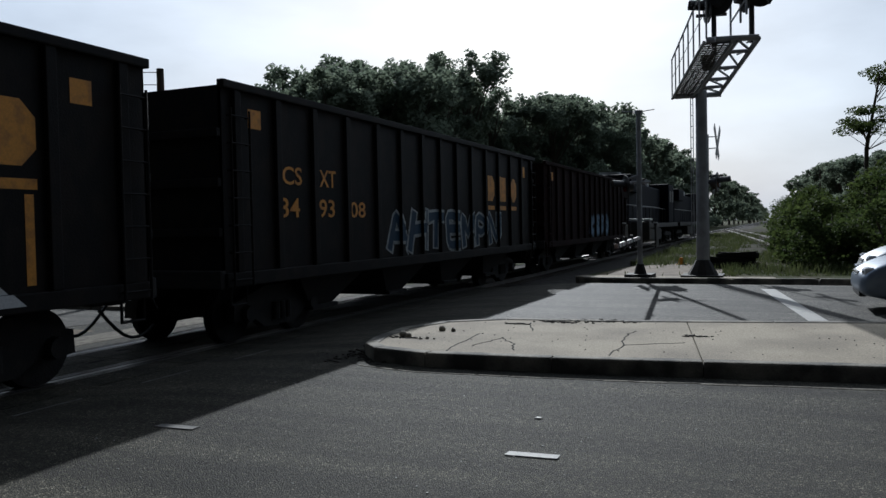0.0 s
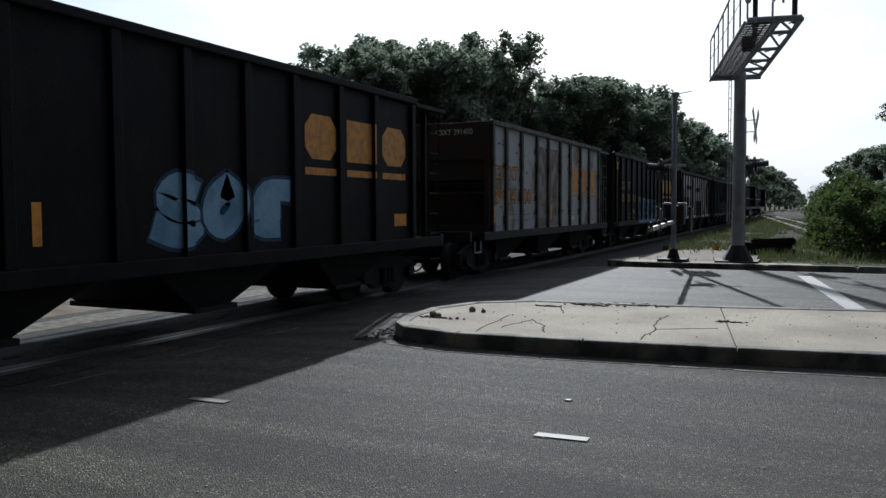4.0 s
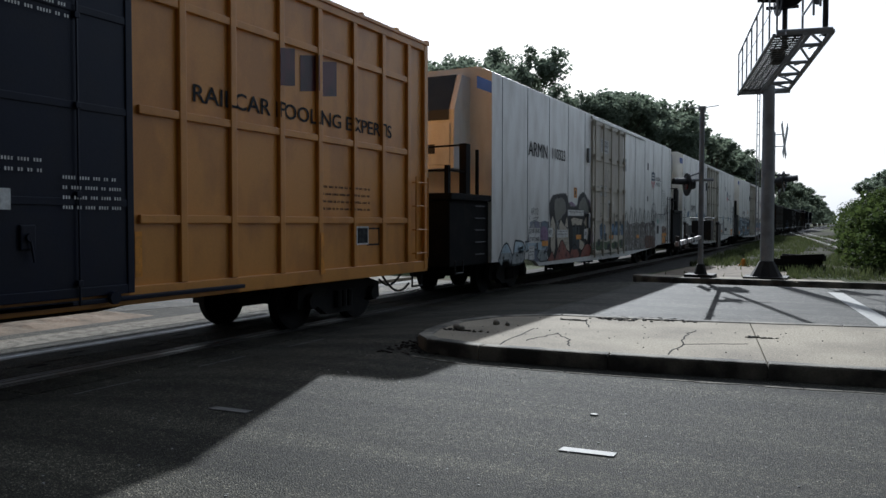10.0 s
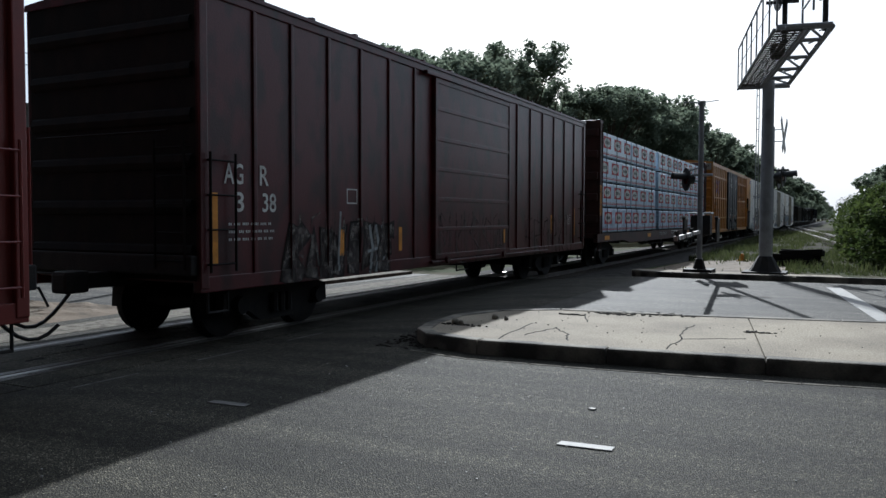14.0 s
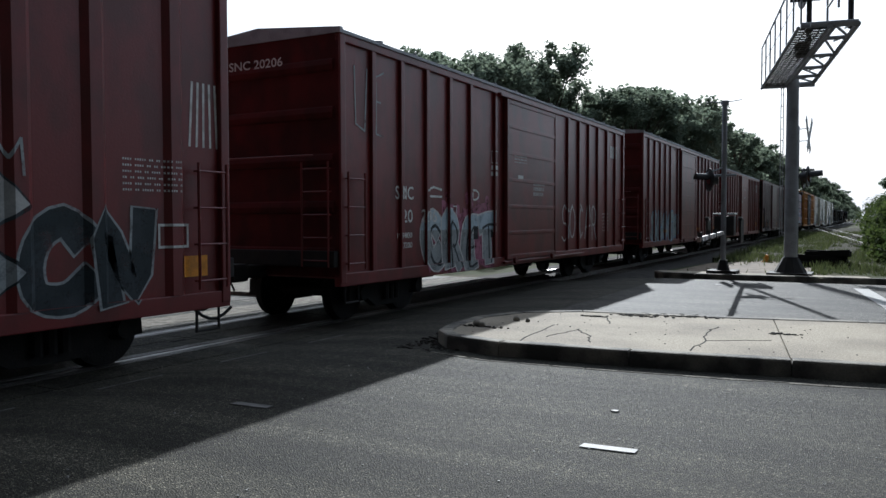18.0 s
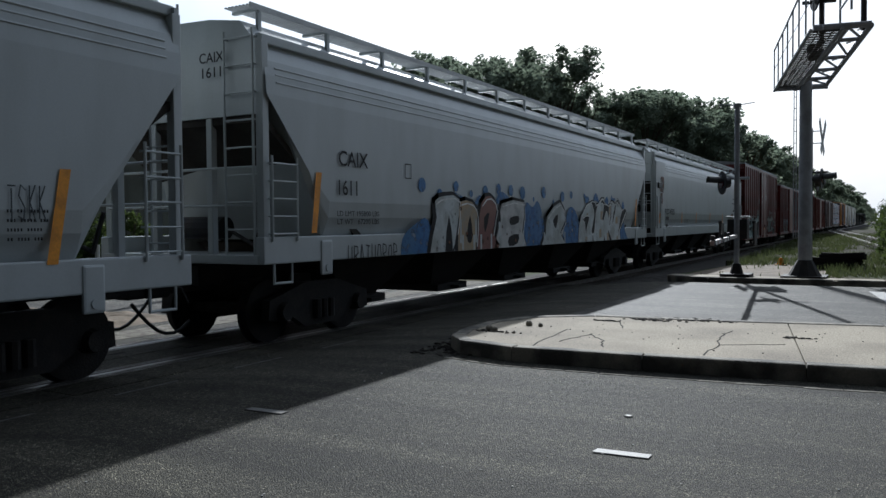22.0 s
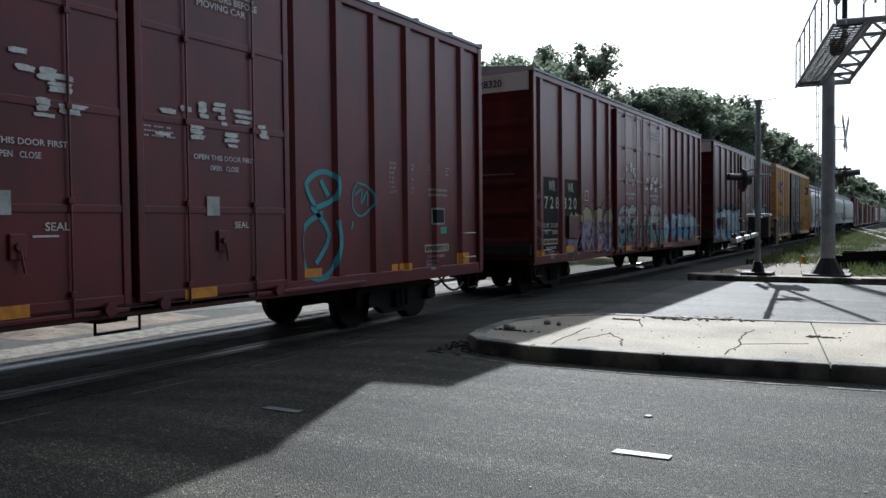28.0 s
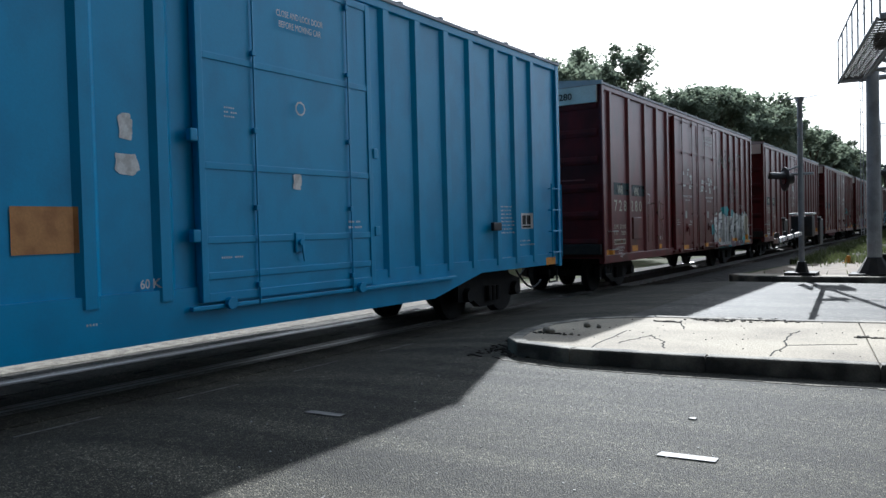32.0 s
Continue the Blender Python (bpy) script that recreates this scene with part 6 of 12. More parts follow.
        bars(bm, [(-1.2, s * (h + 0.13), sill + 2.0), (1.2, s * (h + 0.13), sill + 2.0)], 0.015)
        part("grab_rail", bm, ladder_mat, car)
    if end_sign:
        bm = bmesh.new()
        box(bm, -SIDE + 0.1, SIDE - 0.1, -h - 0.06, -h + 0.02, eave - end_sign[1], eave - 0.05, 0.01)
        part("end_sign_board", bm, end_sign[0], car, "pale painted panel at the top of the end")
    bm = bmesh.new()  # floor beams
    box(bm, -0.3, 0.3, -h + 0.2, h - 0.2, 0.72, 1.0)
    for i in range(9):
        y = -h * 0.62 + h * 1.24 * i / 8
        box(bm, -SIDE + 0.15, SIDE - 0.15, y - 0.06, y + 0.06, 0.74, 0.98)
    part("underframe", bm, TRUCK, car)
    rigging(car)
    running_gear(car, h, h - 2.15)
    steps = [(u - post_w / 2, u + post_w / 2, SIDE) for u in posts]
    if bulge_posts:
        steps = []
    for u0, u1, dm, style in door or ():
        steps = [s for s in steps if s[1] < u0 or s[0] > u1]
        steps.append((u0, u1, SIDE + 0.045))
        add_door(car, u0, u1, sill + 0.14, eave - 0.2, dm, style)
    bulges = [(u, post_w, post_d) for u in posts if bulge_posts]
    return (px, steps, [(-9, sill + 0.2, SIDE - 0.01), (eave - 0.15, 9, SIDE - 0.005)] if not belly else [], bulges, sill + 0.006 if not belly else -9)


def add_door(car, u0, u1, z0, z1, dm, style):
    bm = bmesh.new()
    box(bm, SIDE - 0.05, SIDE + 0.04, u0, u1, z0, z1, 0.015)
    door = part("door", bm, dm, car)
    w = u1 - u0
    def bar(name, pts, r, m=dm):
        b = bmesh.new()
        bars(b, pts, r)
        part(name, b, m, door)
    b = bmesh.new()  # frame of the leaf
    for a, c in ((u0, u0 + 0.09), (u1 - 0.09, u1)):
        box(b, SIDE + 0.038, SIDE + 0.058, a, c, z0, z1, 0.008)
    for z in (z0, z1 - 0.1):
        box(b, SIDE + 0.038, SIDE + 0.056, u0 + 0.09, u1 - 0.09, z, z + 0.1, 0.008)
    part("door_frame", b, dm, door)
    n = 4 if style != "slide" else 6
    levels = [z0 + (z1 - z0) * i / n for i in range(1, n)] if style != "wide" else [1.05, 1.45, 2.28, 3.5]
    b = bmesh.new()
    box(b, SIDE + 0.038, SIDE + 0.054, u0 + 0.09, u1 - 0.09, -0.04, 0.04, 0.008)
    me = mesh_of("door_rib", b, dm)
    for z in levels:
        piece("door_rib", me, door, 0, 0, z)
    if style != "slide":  # plug door: upright lock rods, crank and rollers
        for a in ((0.28, 0.72) if style != "wide" else (0.27, 0.83)):
            bar("lock_rod", [(SIDE + 0.075, u0 + a * w, z0 - 0.08), (SIDE + 0.075, u0 + a * w, z1 + 0.02)], 0.012)
            for i in range(5):
                b = bmesh.new()
                z = z0 + 0.15 + (z1 - z0 - 0.3) * i / 4
                box(b, SIDE + 0.045, SIDE + 0.092, u0 + a * w - 0.03, u0 + a * w + 0.03, z - 0.03, z + 0.03, 0.008)
                part("rod_guide", b, dm, door)
        zc = z0 + (z1 - z0) * 0.16
        b = bmesh.new()
        box(b, SIDE + 0.04, SIDE + 0.075, u0 + w * 0.5 - 0.08, u0 + w * 0.5 + 0.08, zc - 0.12, zc + 0.12, 0.012)
        tube(b, (SIDE + 0.07, u0 + w * 0.5, zc), (SIDE + 0.11, u0 + w * 0.5, zc), 0.04, seg=10)
        bars(b, [(SIDE + 0.1, u0 + w * 0.5, zc), (SIDE + 0.1, u0 + w * 0.5 + 0.04, zc - 0.24)], 0.012)
        part("door_crank", b, dm, door)
    b = bmesh.new()  # track and rollers
    box(b, SIDE + 0.005, SIDE + 0.07, u0 - 0.15, u1 + w * 0.7, z0 - 0.08, z0 - 0.03, 0.01)
    for a in (0.12, 0.88):
        tube(b, (SIDE + 0.06, u0 + a * w, z0 - 0.03), (SIDE + 0.12, u0 + a * w, z0 - 0.03), 0.07, seg=10)
    part("door_track", b, dm, door)
    if style == "slide":
        b = bmesh.new()
        box(b, SIDE + 0.0, SIDE + 0.09, u0 - 0.4, u1 + 0.1, z1 + 0.0, z1 + 0.07, 0.01)
        part("door_hood", b, dm, door)


# ---- open coal hoppers ----
def coal_hopper(car, h, paint, top=3.6, sill=0.78, posts=(), short=False, post_paint=None, end_paint=None):
    px = SIDE - 0.07
    for s in (-1, 1):
        bm = bmesh.new()
        box(bm, *sorted((s * px, s * (px - 0.03))), -h, h, sill + 0.1, top)
        part("side_sheet", bm, paint, car)
        bm = bmesh.new()
        box(bm, *sorted((s * (SIDE + 0.02), s * (SIDE - 0.1))), -h - 0.02, h + 0.02, top - 0.02, top + 0.1, 0.02)
        part("top_rail", bm, post_paint or paint, car)
        bm = bmesh.new()
        box(bm, *sorted((s * SIDE, s * (SIDE - 0.16))), -h - (0.55 if end_paint else 1.1 if short else 0), h + (1.1 if short else 0), sill, sill + 0.2, 0.015)
        part("side_sill", bm, TRUCK if end_paint else post_paint or paint, car)
    bm = bmesh.new()
    box(bm, 0, 0.07, -0.07, 0.07, sill + 0.2, top - 0.02, 0.012)
    me = mesh_of("post", bm, post_paint or paint)
    for u in posts:
        for s in (-1, 1):
            o = piece("post", me, car, s * px, u, 0)
            o.rotation_euler = (0, 0, 0 if s > 0 else math.pi)
    for s in (-1, 1):  # ends: wall, slope sheet, frame posts
        bm = bmesh.new()
        box(bm, -px, px, *sorted((s * (h - 0.03), s * h)), 2.2 if short else sill + 0.2, top + 0.02)
        part("end_sheet", bm, end_paint if end_paint and s < 0 else paint, car)
        bm = bmesh.new()
        y0, y1 = s * h, s * (h - 2.6)
        prism(bm, [(y0, 2.25), (y1, 0.95), (y1, 0.9), (y0, 2.2)], "x", -px + 0.06, px - 0.06)
        part("slope_sheet", bm, end_paint if end_paint and s < 0 else paint, car)
        if short and end_paint and s < 0:  # flush end: deep top plate, set-back sheet, ledge and handholds
            y = -h - 0.02
            for name, a, b, z0, z1 in (("end_top_plate", y - 0.06, y, 2.75, top + 0.06), ("end_inner_sheet", y + 0.35, y + 0.39, 1.0, 2.8), ("end_ledge", y - 0.04, y + 0.38, 1.9, 1.96), ("end_lower_plate", y - 0.05, y - 0.01, 0.85, 1.15)):
                bm = bmesh.new()
                box(bm, -px, px, a, b, z0, z1, 0.01)
                part(name, bm, end_paint, car)
            for x in (-1.46, 1.46):
                bm = bmesh.new()
                box(bm, x - 0.07, x + 0.07, y - 0.07, y + 0.1, 0.85, top, 0.012)
                part("end_post", bm, end_paint, car)
            for z in (1.5, 1.95, 2.4, 2.9, 3.3):
                bm = bmesh.new()
                bars(bm, [(-1.35, y - 0.05, z), (-1.35, y - 0.13, z), (-0.85, y - 0.13, z), (-0.85, y - 0.05, z)], 0.012)
                part("grab_iron", bm, end_paint, car)
        elif short:
            for x in (-1.45, -0.5, 0.5, 1.45):
                bm = bmesh.new()
                box(bm, x - 0.05, x + 0.05, *sorted((s * (h + 0.55), s * (h + 0.65))), 0.98, top - 0.05, 0.01)
                part("end_post", bm, post_paint or paint, car)
            bm = bmesh.new()
            box(bm, -SIDE, SIDE, *sorted((s * h, s * (h + 1.35))), top - 0.06, top + 0.02, 0.01)
            part("end_cap", bm, post_paint or paint, car)
            bm = bmesh.new()
            box(bm, -SIDE + 0.05, SIDE - 0.05, *sorted((s * h, s * (h + 1.25))), 0.85, 0.98, 0.01)
            part("end_platform", bm, paint, car)
            ladder(car, SIDE - 0.05, s * (h + 0.85), 0.95, top, 0.45, 7, post_paint or paint)
            ladder(car, 1.2, s * (h + 1.25), 0.95, 2.6, 0.45, 5, post_paint or paint, False)
        else:
            ladder(car, SIDE + 0.05, s * (h - 0.3), sill, top - 0.3, 0.42, 7, paint)
            for i in range(3):
                bm = bmesh.new()
                box(bm, -px, px, *sorted((s * h, s * (h + 0.08))), 1.5 + 0.7 * i, 1.62 + 0.7 * i, 0.01)
                part("end_rib", bm, paint, car)
        bm = bmesh.new()
        box(bm, -SIDE + 0.05, SIDE - 0.05, *sorted((s * (h + (1.2 if short else -0.02)), s * (h + (1.32 if short else 0.1)))), 0.76, 1.02, 0.02)
        part("end_sill", bm, TRUCK, car)
        stirrup(car, s * (h + (0.85 if short else -0.3)), sill, paint)
    bm = bmesh.new()
    box(bm, -0.28, 0.28, -h - (1.2 if short else 0), h + (1.2 if short else 0), 0.7, 0.95)
    part("center_sill", bm, TRUCK, car)
    n = 3 if short else 4
    span = (h - 1.9) if short else (h - 3.2)
    for i in range(n):  # discharge hoppers
        y = -span + 2 * span * i / (n - 1)
        w = span / (n - 1) * 0.94
        bm = bmesh.new()
        lo = [bm.verts.new((x, y + b * 0.35, 0.22)) for x, b in ((-1.1, -1), (1.1, -1), (1.1, 1), (-1.1, 1))]
        hi = [bm.verts.new((x, y + b * w, sill + 0.22)) for x, b in ((-1.5, -1), (1.5, -1), (1.5, 1), (-1.5, 1))]
        for k in range(4):
            bm.faces.new((lo[k], lo[(k + 1) % 4], hi[(k + 1) % 4], hi[k]))
        bm.faces.new(lo[::-1])
        bm.faces.new(hi)
        box(bm, -1.2, 1.2, y - 0.42, y + 0.42, 0.17, 0.24)
        part("discharge_hopper", bm, TRUCK, car)
    bm = bmesh.new()  # coal inside, low heap
    bmesh.ops.create_grid(bm, x_segments=10, y_segments=40, size=1)
    for v in bm.verts:
        v.co = Vector((v.co.x * px * 0.97, v.co.y * h * 0.97, top - 0.55 + 0.3 * (1 - v.co.x ** 2) * (1 - v.co.y ** 8) + 0.08 * noise.noise(v.co * 6)))
    part("coal_load", bm, TAR, car, "heap of black coal")
    running_gear(car, h + (1.25 if short else 0.0), (h - 0.35) if short else (h - 1.95))
    return (px, [(u - 0.07, u + 0.07, SIDE) for u in posts], [(-9, sill + 0.2, SIDE)], (), sill + 0.006)


def logo_block(car, spec, u0, u1, z0, z1, n, material):
    """A company mark as plain blocks with underlines."""
    w, polys = (u1 - u0) / n, []
    for i in range(n):
        a, b = u0 + i * w + 0.05 * w, u0 + (i + 0.78) * w
        lo, hi = z0 + (z1 - z0) * 0.26, z1
        t = (hi - lo) * 0.26
        polys.append([(a + t, lo), (b - t, lo), (b, lo + t), (b, hi - t), (b - t, hi), (a + t, hi), (a, hi - t), (a, lo + t)] if i != 1 else [(a, lo), (b, lo), (b, hi), (a, hi)])
        polys.append(rect(a, b, z0, z0 + (z1 - z0) * 0.12))
    each_shape("company_mark", polys, material, car, spec, 0.004, "orange block mark of the railway company")


# ---- refrigerator cars ----
def reefer(car, h, paint, eave=4.9, sill=0.5):
    px = SIDE - 0.015
    bm = bmesh.new()
    prism(bm, [(-px, sill + 0.3), (px, sill + 0.3), (px, eave), (1.3, eave + 0.14), (-1.3, eave + 0.14), (-px, eave)], "y", -h, h)
    part("body", bm, paint, car)
    for s in (-1, 1):
        for u in [-h + 0.6 + 1.62 * i for i in range(13)]:
            bm = bmesh.new()
            box(bm, *sorted((s * px, s * (px + 0.006))), u - 0.012, u + 0.012, sill + 0.32, eave - 0.02)
            part("panel_seam", bm, SEAM, car)
    for s in (-1, 1):
        bm = bmesh.new()
        prism(bm, [(-h, sill + 0.32), (-h, sill + 0.14), (-h + 2.6, sill + 0.12), (-h + 3.1, sill - 0.08), (-1.0, sill - 0.16), (2.0, sill - 0.16), (h - 3.2, sill + 0.02), (h - 2.8, sill + 0.1), (h, sill + 0.12), (h, sill + 0.32)], "x", *sorted((s * (px + 0.001), s * (px - 0.1))))
        part("side_sill", bm, paint, car)
    bm = bmesh.new()
    box(bm, px, px + 0.05, -2.5, 4.9, eave - 0.13, eave - 0.03, 0.01)
    part("door_hood", bm, paint, car)
    # sliding plug door with its lock rods
    u0, u1, z0, z1 = -2.45, 1.35, sill + 0.05, eave - 0.18
    bm = bmesh.new()
    box(bm, px - 0.02, px + 0.05, u0, u1, z0, z1, 0.012)
    door = part("door", bm, DOORCREAM, car, "cream door with rust streaks")
    bm = bmesh.new()
    box(bm, px + 0.045, px + 0.085, u0, u1, -0.05, 0.05, 0.01)
    me = mesh_of("door_rib", bm, DOORCREAM)
    for f in (0.01, 0.26, 0.49, 0.72, 0.99):
        piece("door_rib", me, door, 0, 0, z0 + (z1 - z0) * f)
    for a in (0.02, 0.27, 0.52, 0.78, 0.98):
        bm = bmesh.new()
        tube(bm, (px + 0.11, u0 + a * (u1 - u0), z0 - 0.1), (px + 0.11, u0 + a * (u1 - u0), z1), 0.026, seg=8)
        for i in range(5):
            z = z0 + 0.1 + (z1 - z0 - 0.2) * i / 4
            box(bm, px + 0.05, px + 0.15, u0 + a * (u1 - u0) - 0.07, u0 + a * (u1 - u0) + 0.07, z - 0.05, z + 0.05, 0.01)
        part("lock_rod", bm, DOORCREAM, door)
    bm = bmesh.new()
    zc = z0 + 1.3
    box(bm, px + 0.06, px + 0.15, u0 + 1.95, u0 + 2.25, zc - 0.35, zc + 0.35, 0.02)
    bars(bm, [(px + 0.18, u0 + 2.1, zc), (px + 0.18, u0 + 2.2, zc - 0.45)], 0.02)
    part("door_crank", bm, DOORCREAM, door)
    for u in (-2.85, 1.6):
        for z in (1.6, 3.6):
            bm = bmesh.new()
            box(bm, px, px + 0.08, u - 0.08, u + 0.08, z - 0.22, z + 0.22, 0.015)
            part("latch_box", bm, GALV, car)
    # ladder at the leading end
    ladder(car, px + 0.07, h - 0.75, 0.65, 2.7, 0.5, 7, BLACKPAINT)
    # rear: recess with the cooling unit, platform, cage
    bm = bmesh.new()
    prism(bm, [(-h - 0.85, 2.72), (-h, 2.7), (-h, eave - 0.1), (-h - 0.45, eave - 0.1), (-h - 0.82, 4.0)], "x", -0.32, 1.05)
    unit = part("cooling_unit", bm, paint, car, "white cooling unit with a black grille")
    bm = bmesh.new()
    prism(bm, [(-h - 0.85, 3.78), (-h - 0.84, 4.0), (-h - 0.48, eave - 0.09), (-h - 0.4, eave - 0.09), (-h - 0.6, 3.78)], "x", -0.28, 0.92)
    part("grille", bm, BLACKPAINT, unit)
    for x in (0.05, 0.68):
        bm = bmesh.new()
        box(bm, x - 0.32, x + 0.28, -h - 0.87, -h - 0.84, 2.8, 3.7, 0.012)
        part("hatch", bm, paint, unit)
    bm = bmesh.new()
    box(bm, 0.42, 0.6, -h - 0.89, -h - 0.86, 3.05, 3.25)
    part("control_panel", bm, BLACKPAINT, unit)
    bm = bmesh.new()
    box(bm, -1.5, 1.5, -h - 1.95, -h + 0.02, 0.62, 2.0, 0.03)
    part("fuel_box", bm, SOOTBLACK, car, "black tank box on the end platform")
    bm = bmesh.new()
    box(bm, -1.57, 1.57, -h - 2.0, -h + 0.1, 2.0, 2.14, 0.02)
    part("end_platform", bm, SOOTBLACK, car)
    for u, z1, w in ((-h - 1.16, 3.2, 0.11), (-h - 0.5, 3.13, 0.04), (-h - 1.95, 2.7, 0.06)):
        bm = bmesh.new()
        box(bm, 1.44 - 0.5 * w, 1.44 + w, u - w, u + w, 2.1, z1, 0.012)
        part("cage_post", bm, SOOTBLACK, car)
    for k in range(5):
        bm = bmesh.new()
        tube(bm, (1.56, -h - 0.85, 0.85 + 0.26 * k), (1.56, -h - 0.35, 0.85 + 0.26 * k), 0.014, seg=6)
        part("ladder_rung", bm, DARKSTEEL, car)
    for a, b in (((1.5, -h - 1.16, 3.18), (-1.45, -h - 1.3, 3.1)), ((-1.45, -h - 1.3, 3.1), (-1.45, -h - 1.3, 2.1)), ((1.5, -h - 1.16, 2.6), (1.5, -h - 1.95, 2.6)), ((-1.45, -h - 1.95, 2.6), (1.5, -h - 1.95, 2.6))):
        bm = bmesh.new()
        tube(bm, a, b, 0.022, seg=6)
        part("cage_rail", bm, SOOTBLACK, car)
    stirrup(car, -h - 1.6, 0.75, BLACKPAINT)
    stirrup(car, h - 0.4, 0.6, paint)
    bm = bmesh.new()
    box(bm, -0.3, 0.3, -h - 1.9, h, 0.55, 0.82)
    for i in range(9):
        y = -h * 0.62 + h * 1.24 * i / 8
        box(bm, -1.45, 1.45, y - 0.06, y + 0.06, 0.55, 0.8)
    part("underframe", bm, TRUCK, car)
    rigging(car, 0.5, 0.42)
    for a, b, z in ((-3.6, -2.4, 0.14), (-0.7, -0.3, 0.2)):
        bm = bmesh.new()
        box(bm, 0.55, 1.05, a, b, z, 0.56, 0.04)
        part("equipment_box", bm, TRUCK, car)
    bm = bmesh.new()
    tube(bm, (0.8, 1.9, 0.32), (0.8, 3.4, 0.32), 0.22, seg=14)
    part("air_tank", bm, TRUCK, car)
    for u in (-5.6, -4.9, -1.9, 0.6, 1.3, 4.6, 5.3):
        bm = bmesh.new()
        box(bm, 1.2, 1.26, u - 0.04, u + 0.04, 0.2, 0.5)
        box(bm, 1.2, 1.26, u - 0.02, u + 0.45, 0.19, 0.23)
        part("pipe_hanger", bm, TRUCK, car)
    running_gear(car, h + 0.6, h - 2.2, 0.1)
    c = piece("coupler", ME_COUPLER, car, 0, -h - 2.3, 0)
    c.rotation_euler = (0, 0, math.pi)
    return (px, [(u0, u1, px + 0.05)], (), (), sill + 0.004)


# ---- covered grain hoppers ----
def covered_hopper(car, h, paint, cut=True, eave=4.05, sill=1.02):
    px = SIDE
    prof = [(1.42, sill + 0.3), (1.5, sill + 0.45), (px - 0.03, sill + 0.62), (px, sill + 0.85), (px, 3.25), (px - 0.02, 3.5), (px - 0.06, 3.7), (1.46, 3.87), (1.33, 4.05), (1.15, eave + 0.2), (0.6, eave + 0.28), (0, eave + 0.3)]
    full = prof + [(-x, z) for x, z in prof[-2::-1]]
    bm = bmesh.new()
    # long curved shell; at its ends the lower corners are cut back along the slope sheets
    ys = [-h + 1.3, h - 1.3]
    rings = [[bm.verts.new((x, y, z)) for x, z in full] for y in ys]
    for i in range(len(full)):
        j = (i + 1) % len(full)
        bm.faces.new((rings[0][i], rings[0][j], rings[1][j], rings[1][i]))
    for s, r in ((-1, rings[0]), (1, rings[1])):
        if cut:
            out = [bm.verts.new((x, s * h, max(z, 3.05))) if z > 2.9 else None for x, z in full]
            mid = {}
            for i, (x, z) in enumerate(full):
                if out[i] is None:
                    t = (2.9 - z) / (2.9 - (sill + 0.3))
                    out[i] = bm.verts.new((x, s * (h - 1.3 * t), 3.05 - (3.05 - z) * t))
            for i in range(len(full)):
                j = (i + 1) % len(full)
                try:
                    bm.faces.new((r[i], r[j], out[j], out[i]))
                except ValueError:
                    pass
            bm.faces.new(out)
        else:
            bm.faces.new(r)
    part("body", bm, paint, car)
    if not cut:
        top = [(x, z) for x, z in full if z > 3.6]
        for s in (-1, 1):
            bm = bmesh.new()
            prism(bm, top, "y", *sorted((s * (h - 1.31), s * h)))
            part("end_roof", bm, paint, car)
            for k in (-1, 1):
                bm = bmesh.new()
                box(bm, *sorted((k * (px - 0.04), k * px)), *sorted((s * (h - 1.31), s * h)), sill + 0.3, 3.7)
                part("side_plate", bm, paint, car)
    for z in (3.42, 3.52, 3.61):
        bm = bmesh.new()
        tube(bm, (px - 0.012 - (z - 3.42) * 0.13, -h + 0.2, z), (px - 0.012 - (z - 3.42) * 0.13, h - 0.2, z), 0.012, seg=6)
        part("side_bead", bm, paint, car)
    for s in (-1, 1):
        bm = bmesh.new()
        box(bm, *sorted((s * (px + 0.01), s * (px - 0.16))), -h - 0.1, h + 0.1, sill, sill + 0.36, 0.02)
        part("side_sill", bm, paint, car)
        bm = bmesh.new()
        box(bm, *sorted((s * 1.5, s * 1.4)), -h, h, 3.93, 4.05, 0.015)
        part("roof_edge", bm, paint, car)
    for s in (-1, 1):
        bm = bmesh.new()  # end slope; the darkness of the recess is put into its colour
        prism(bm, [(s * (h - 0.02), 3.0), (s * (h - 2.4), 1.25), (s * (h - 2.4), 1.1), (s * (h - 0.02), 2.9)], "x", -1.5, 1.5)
        part("slope_sheet", bm, RECESSDARK, car, "slope sheet of the hopper, coloured dark for its recess")
        bm = bmesh.new()
        box(bm, -1.55, 1.55, *sorted((s * (h - 0.04), s * (h + 0.02))), 3.0, 4.02)
        part("end_sheet", bm, paint, car)
        bm = bmesh.new()
        box(bm, -1.52, 1.52, *sorted((s * (h - 1.0), s * (h + 0.12))), sill, sill + 0.12, 0.01)
        part("end_platform", bm, paint, car)
        for x in (-1.5, 1.5):
            bm = bmesh.new()
            box(bm, x - 0.06, x + 0.06, *sorted((s * (h - 0.08), s * (h + 0.04))), sill, 3.95, 0.01)
            part("corner_post", bm, paint, car)
        for x in (-0.55, 0.55):
            bm = bmesh.new()
            box(bm, x - 0.05, x + 0.05, *sorted((s * (h - 0.1), s * h)), sill + 0.1, 3.0, 0.01)
            part("end_post", bm, paint, car)
        ladder(car, px + 0.03, s * (h - 0.3), sill + 0.3, 2.45, 0.5, 5, paint)
        ladder(car, 1.2, s * (h + 0.1), sill, 4.1, 0.5, 9, paint, False)
        bm = bmesh.new()
        bars(bm, [(-1.45, s * (h + 0.08), 2.3), (1.45, s * (h + 0.08), 2.3)], 0.018)
        bars(bm, [(-1.45, s * (h + 0.08), 1.8), (1.45, s * (h + 0.08), 1.8)], 0.018)
        part("grab_rail", bm, paint, car)
        stirrup(car, s * (h - 0.3), sill, paint, px - 0.02)
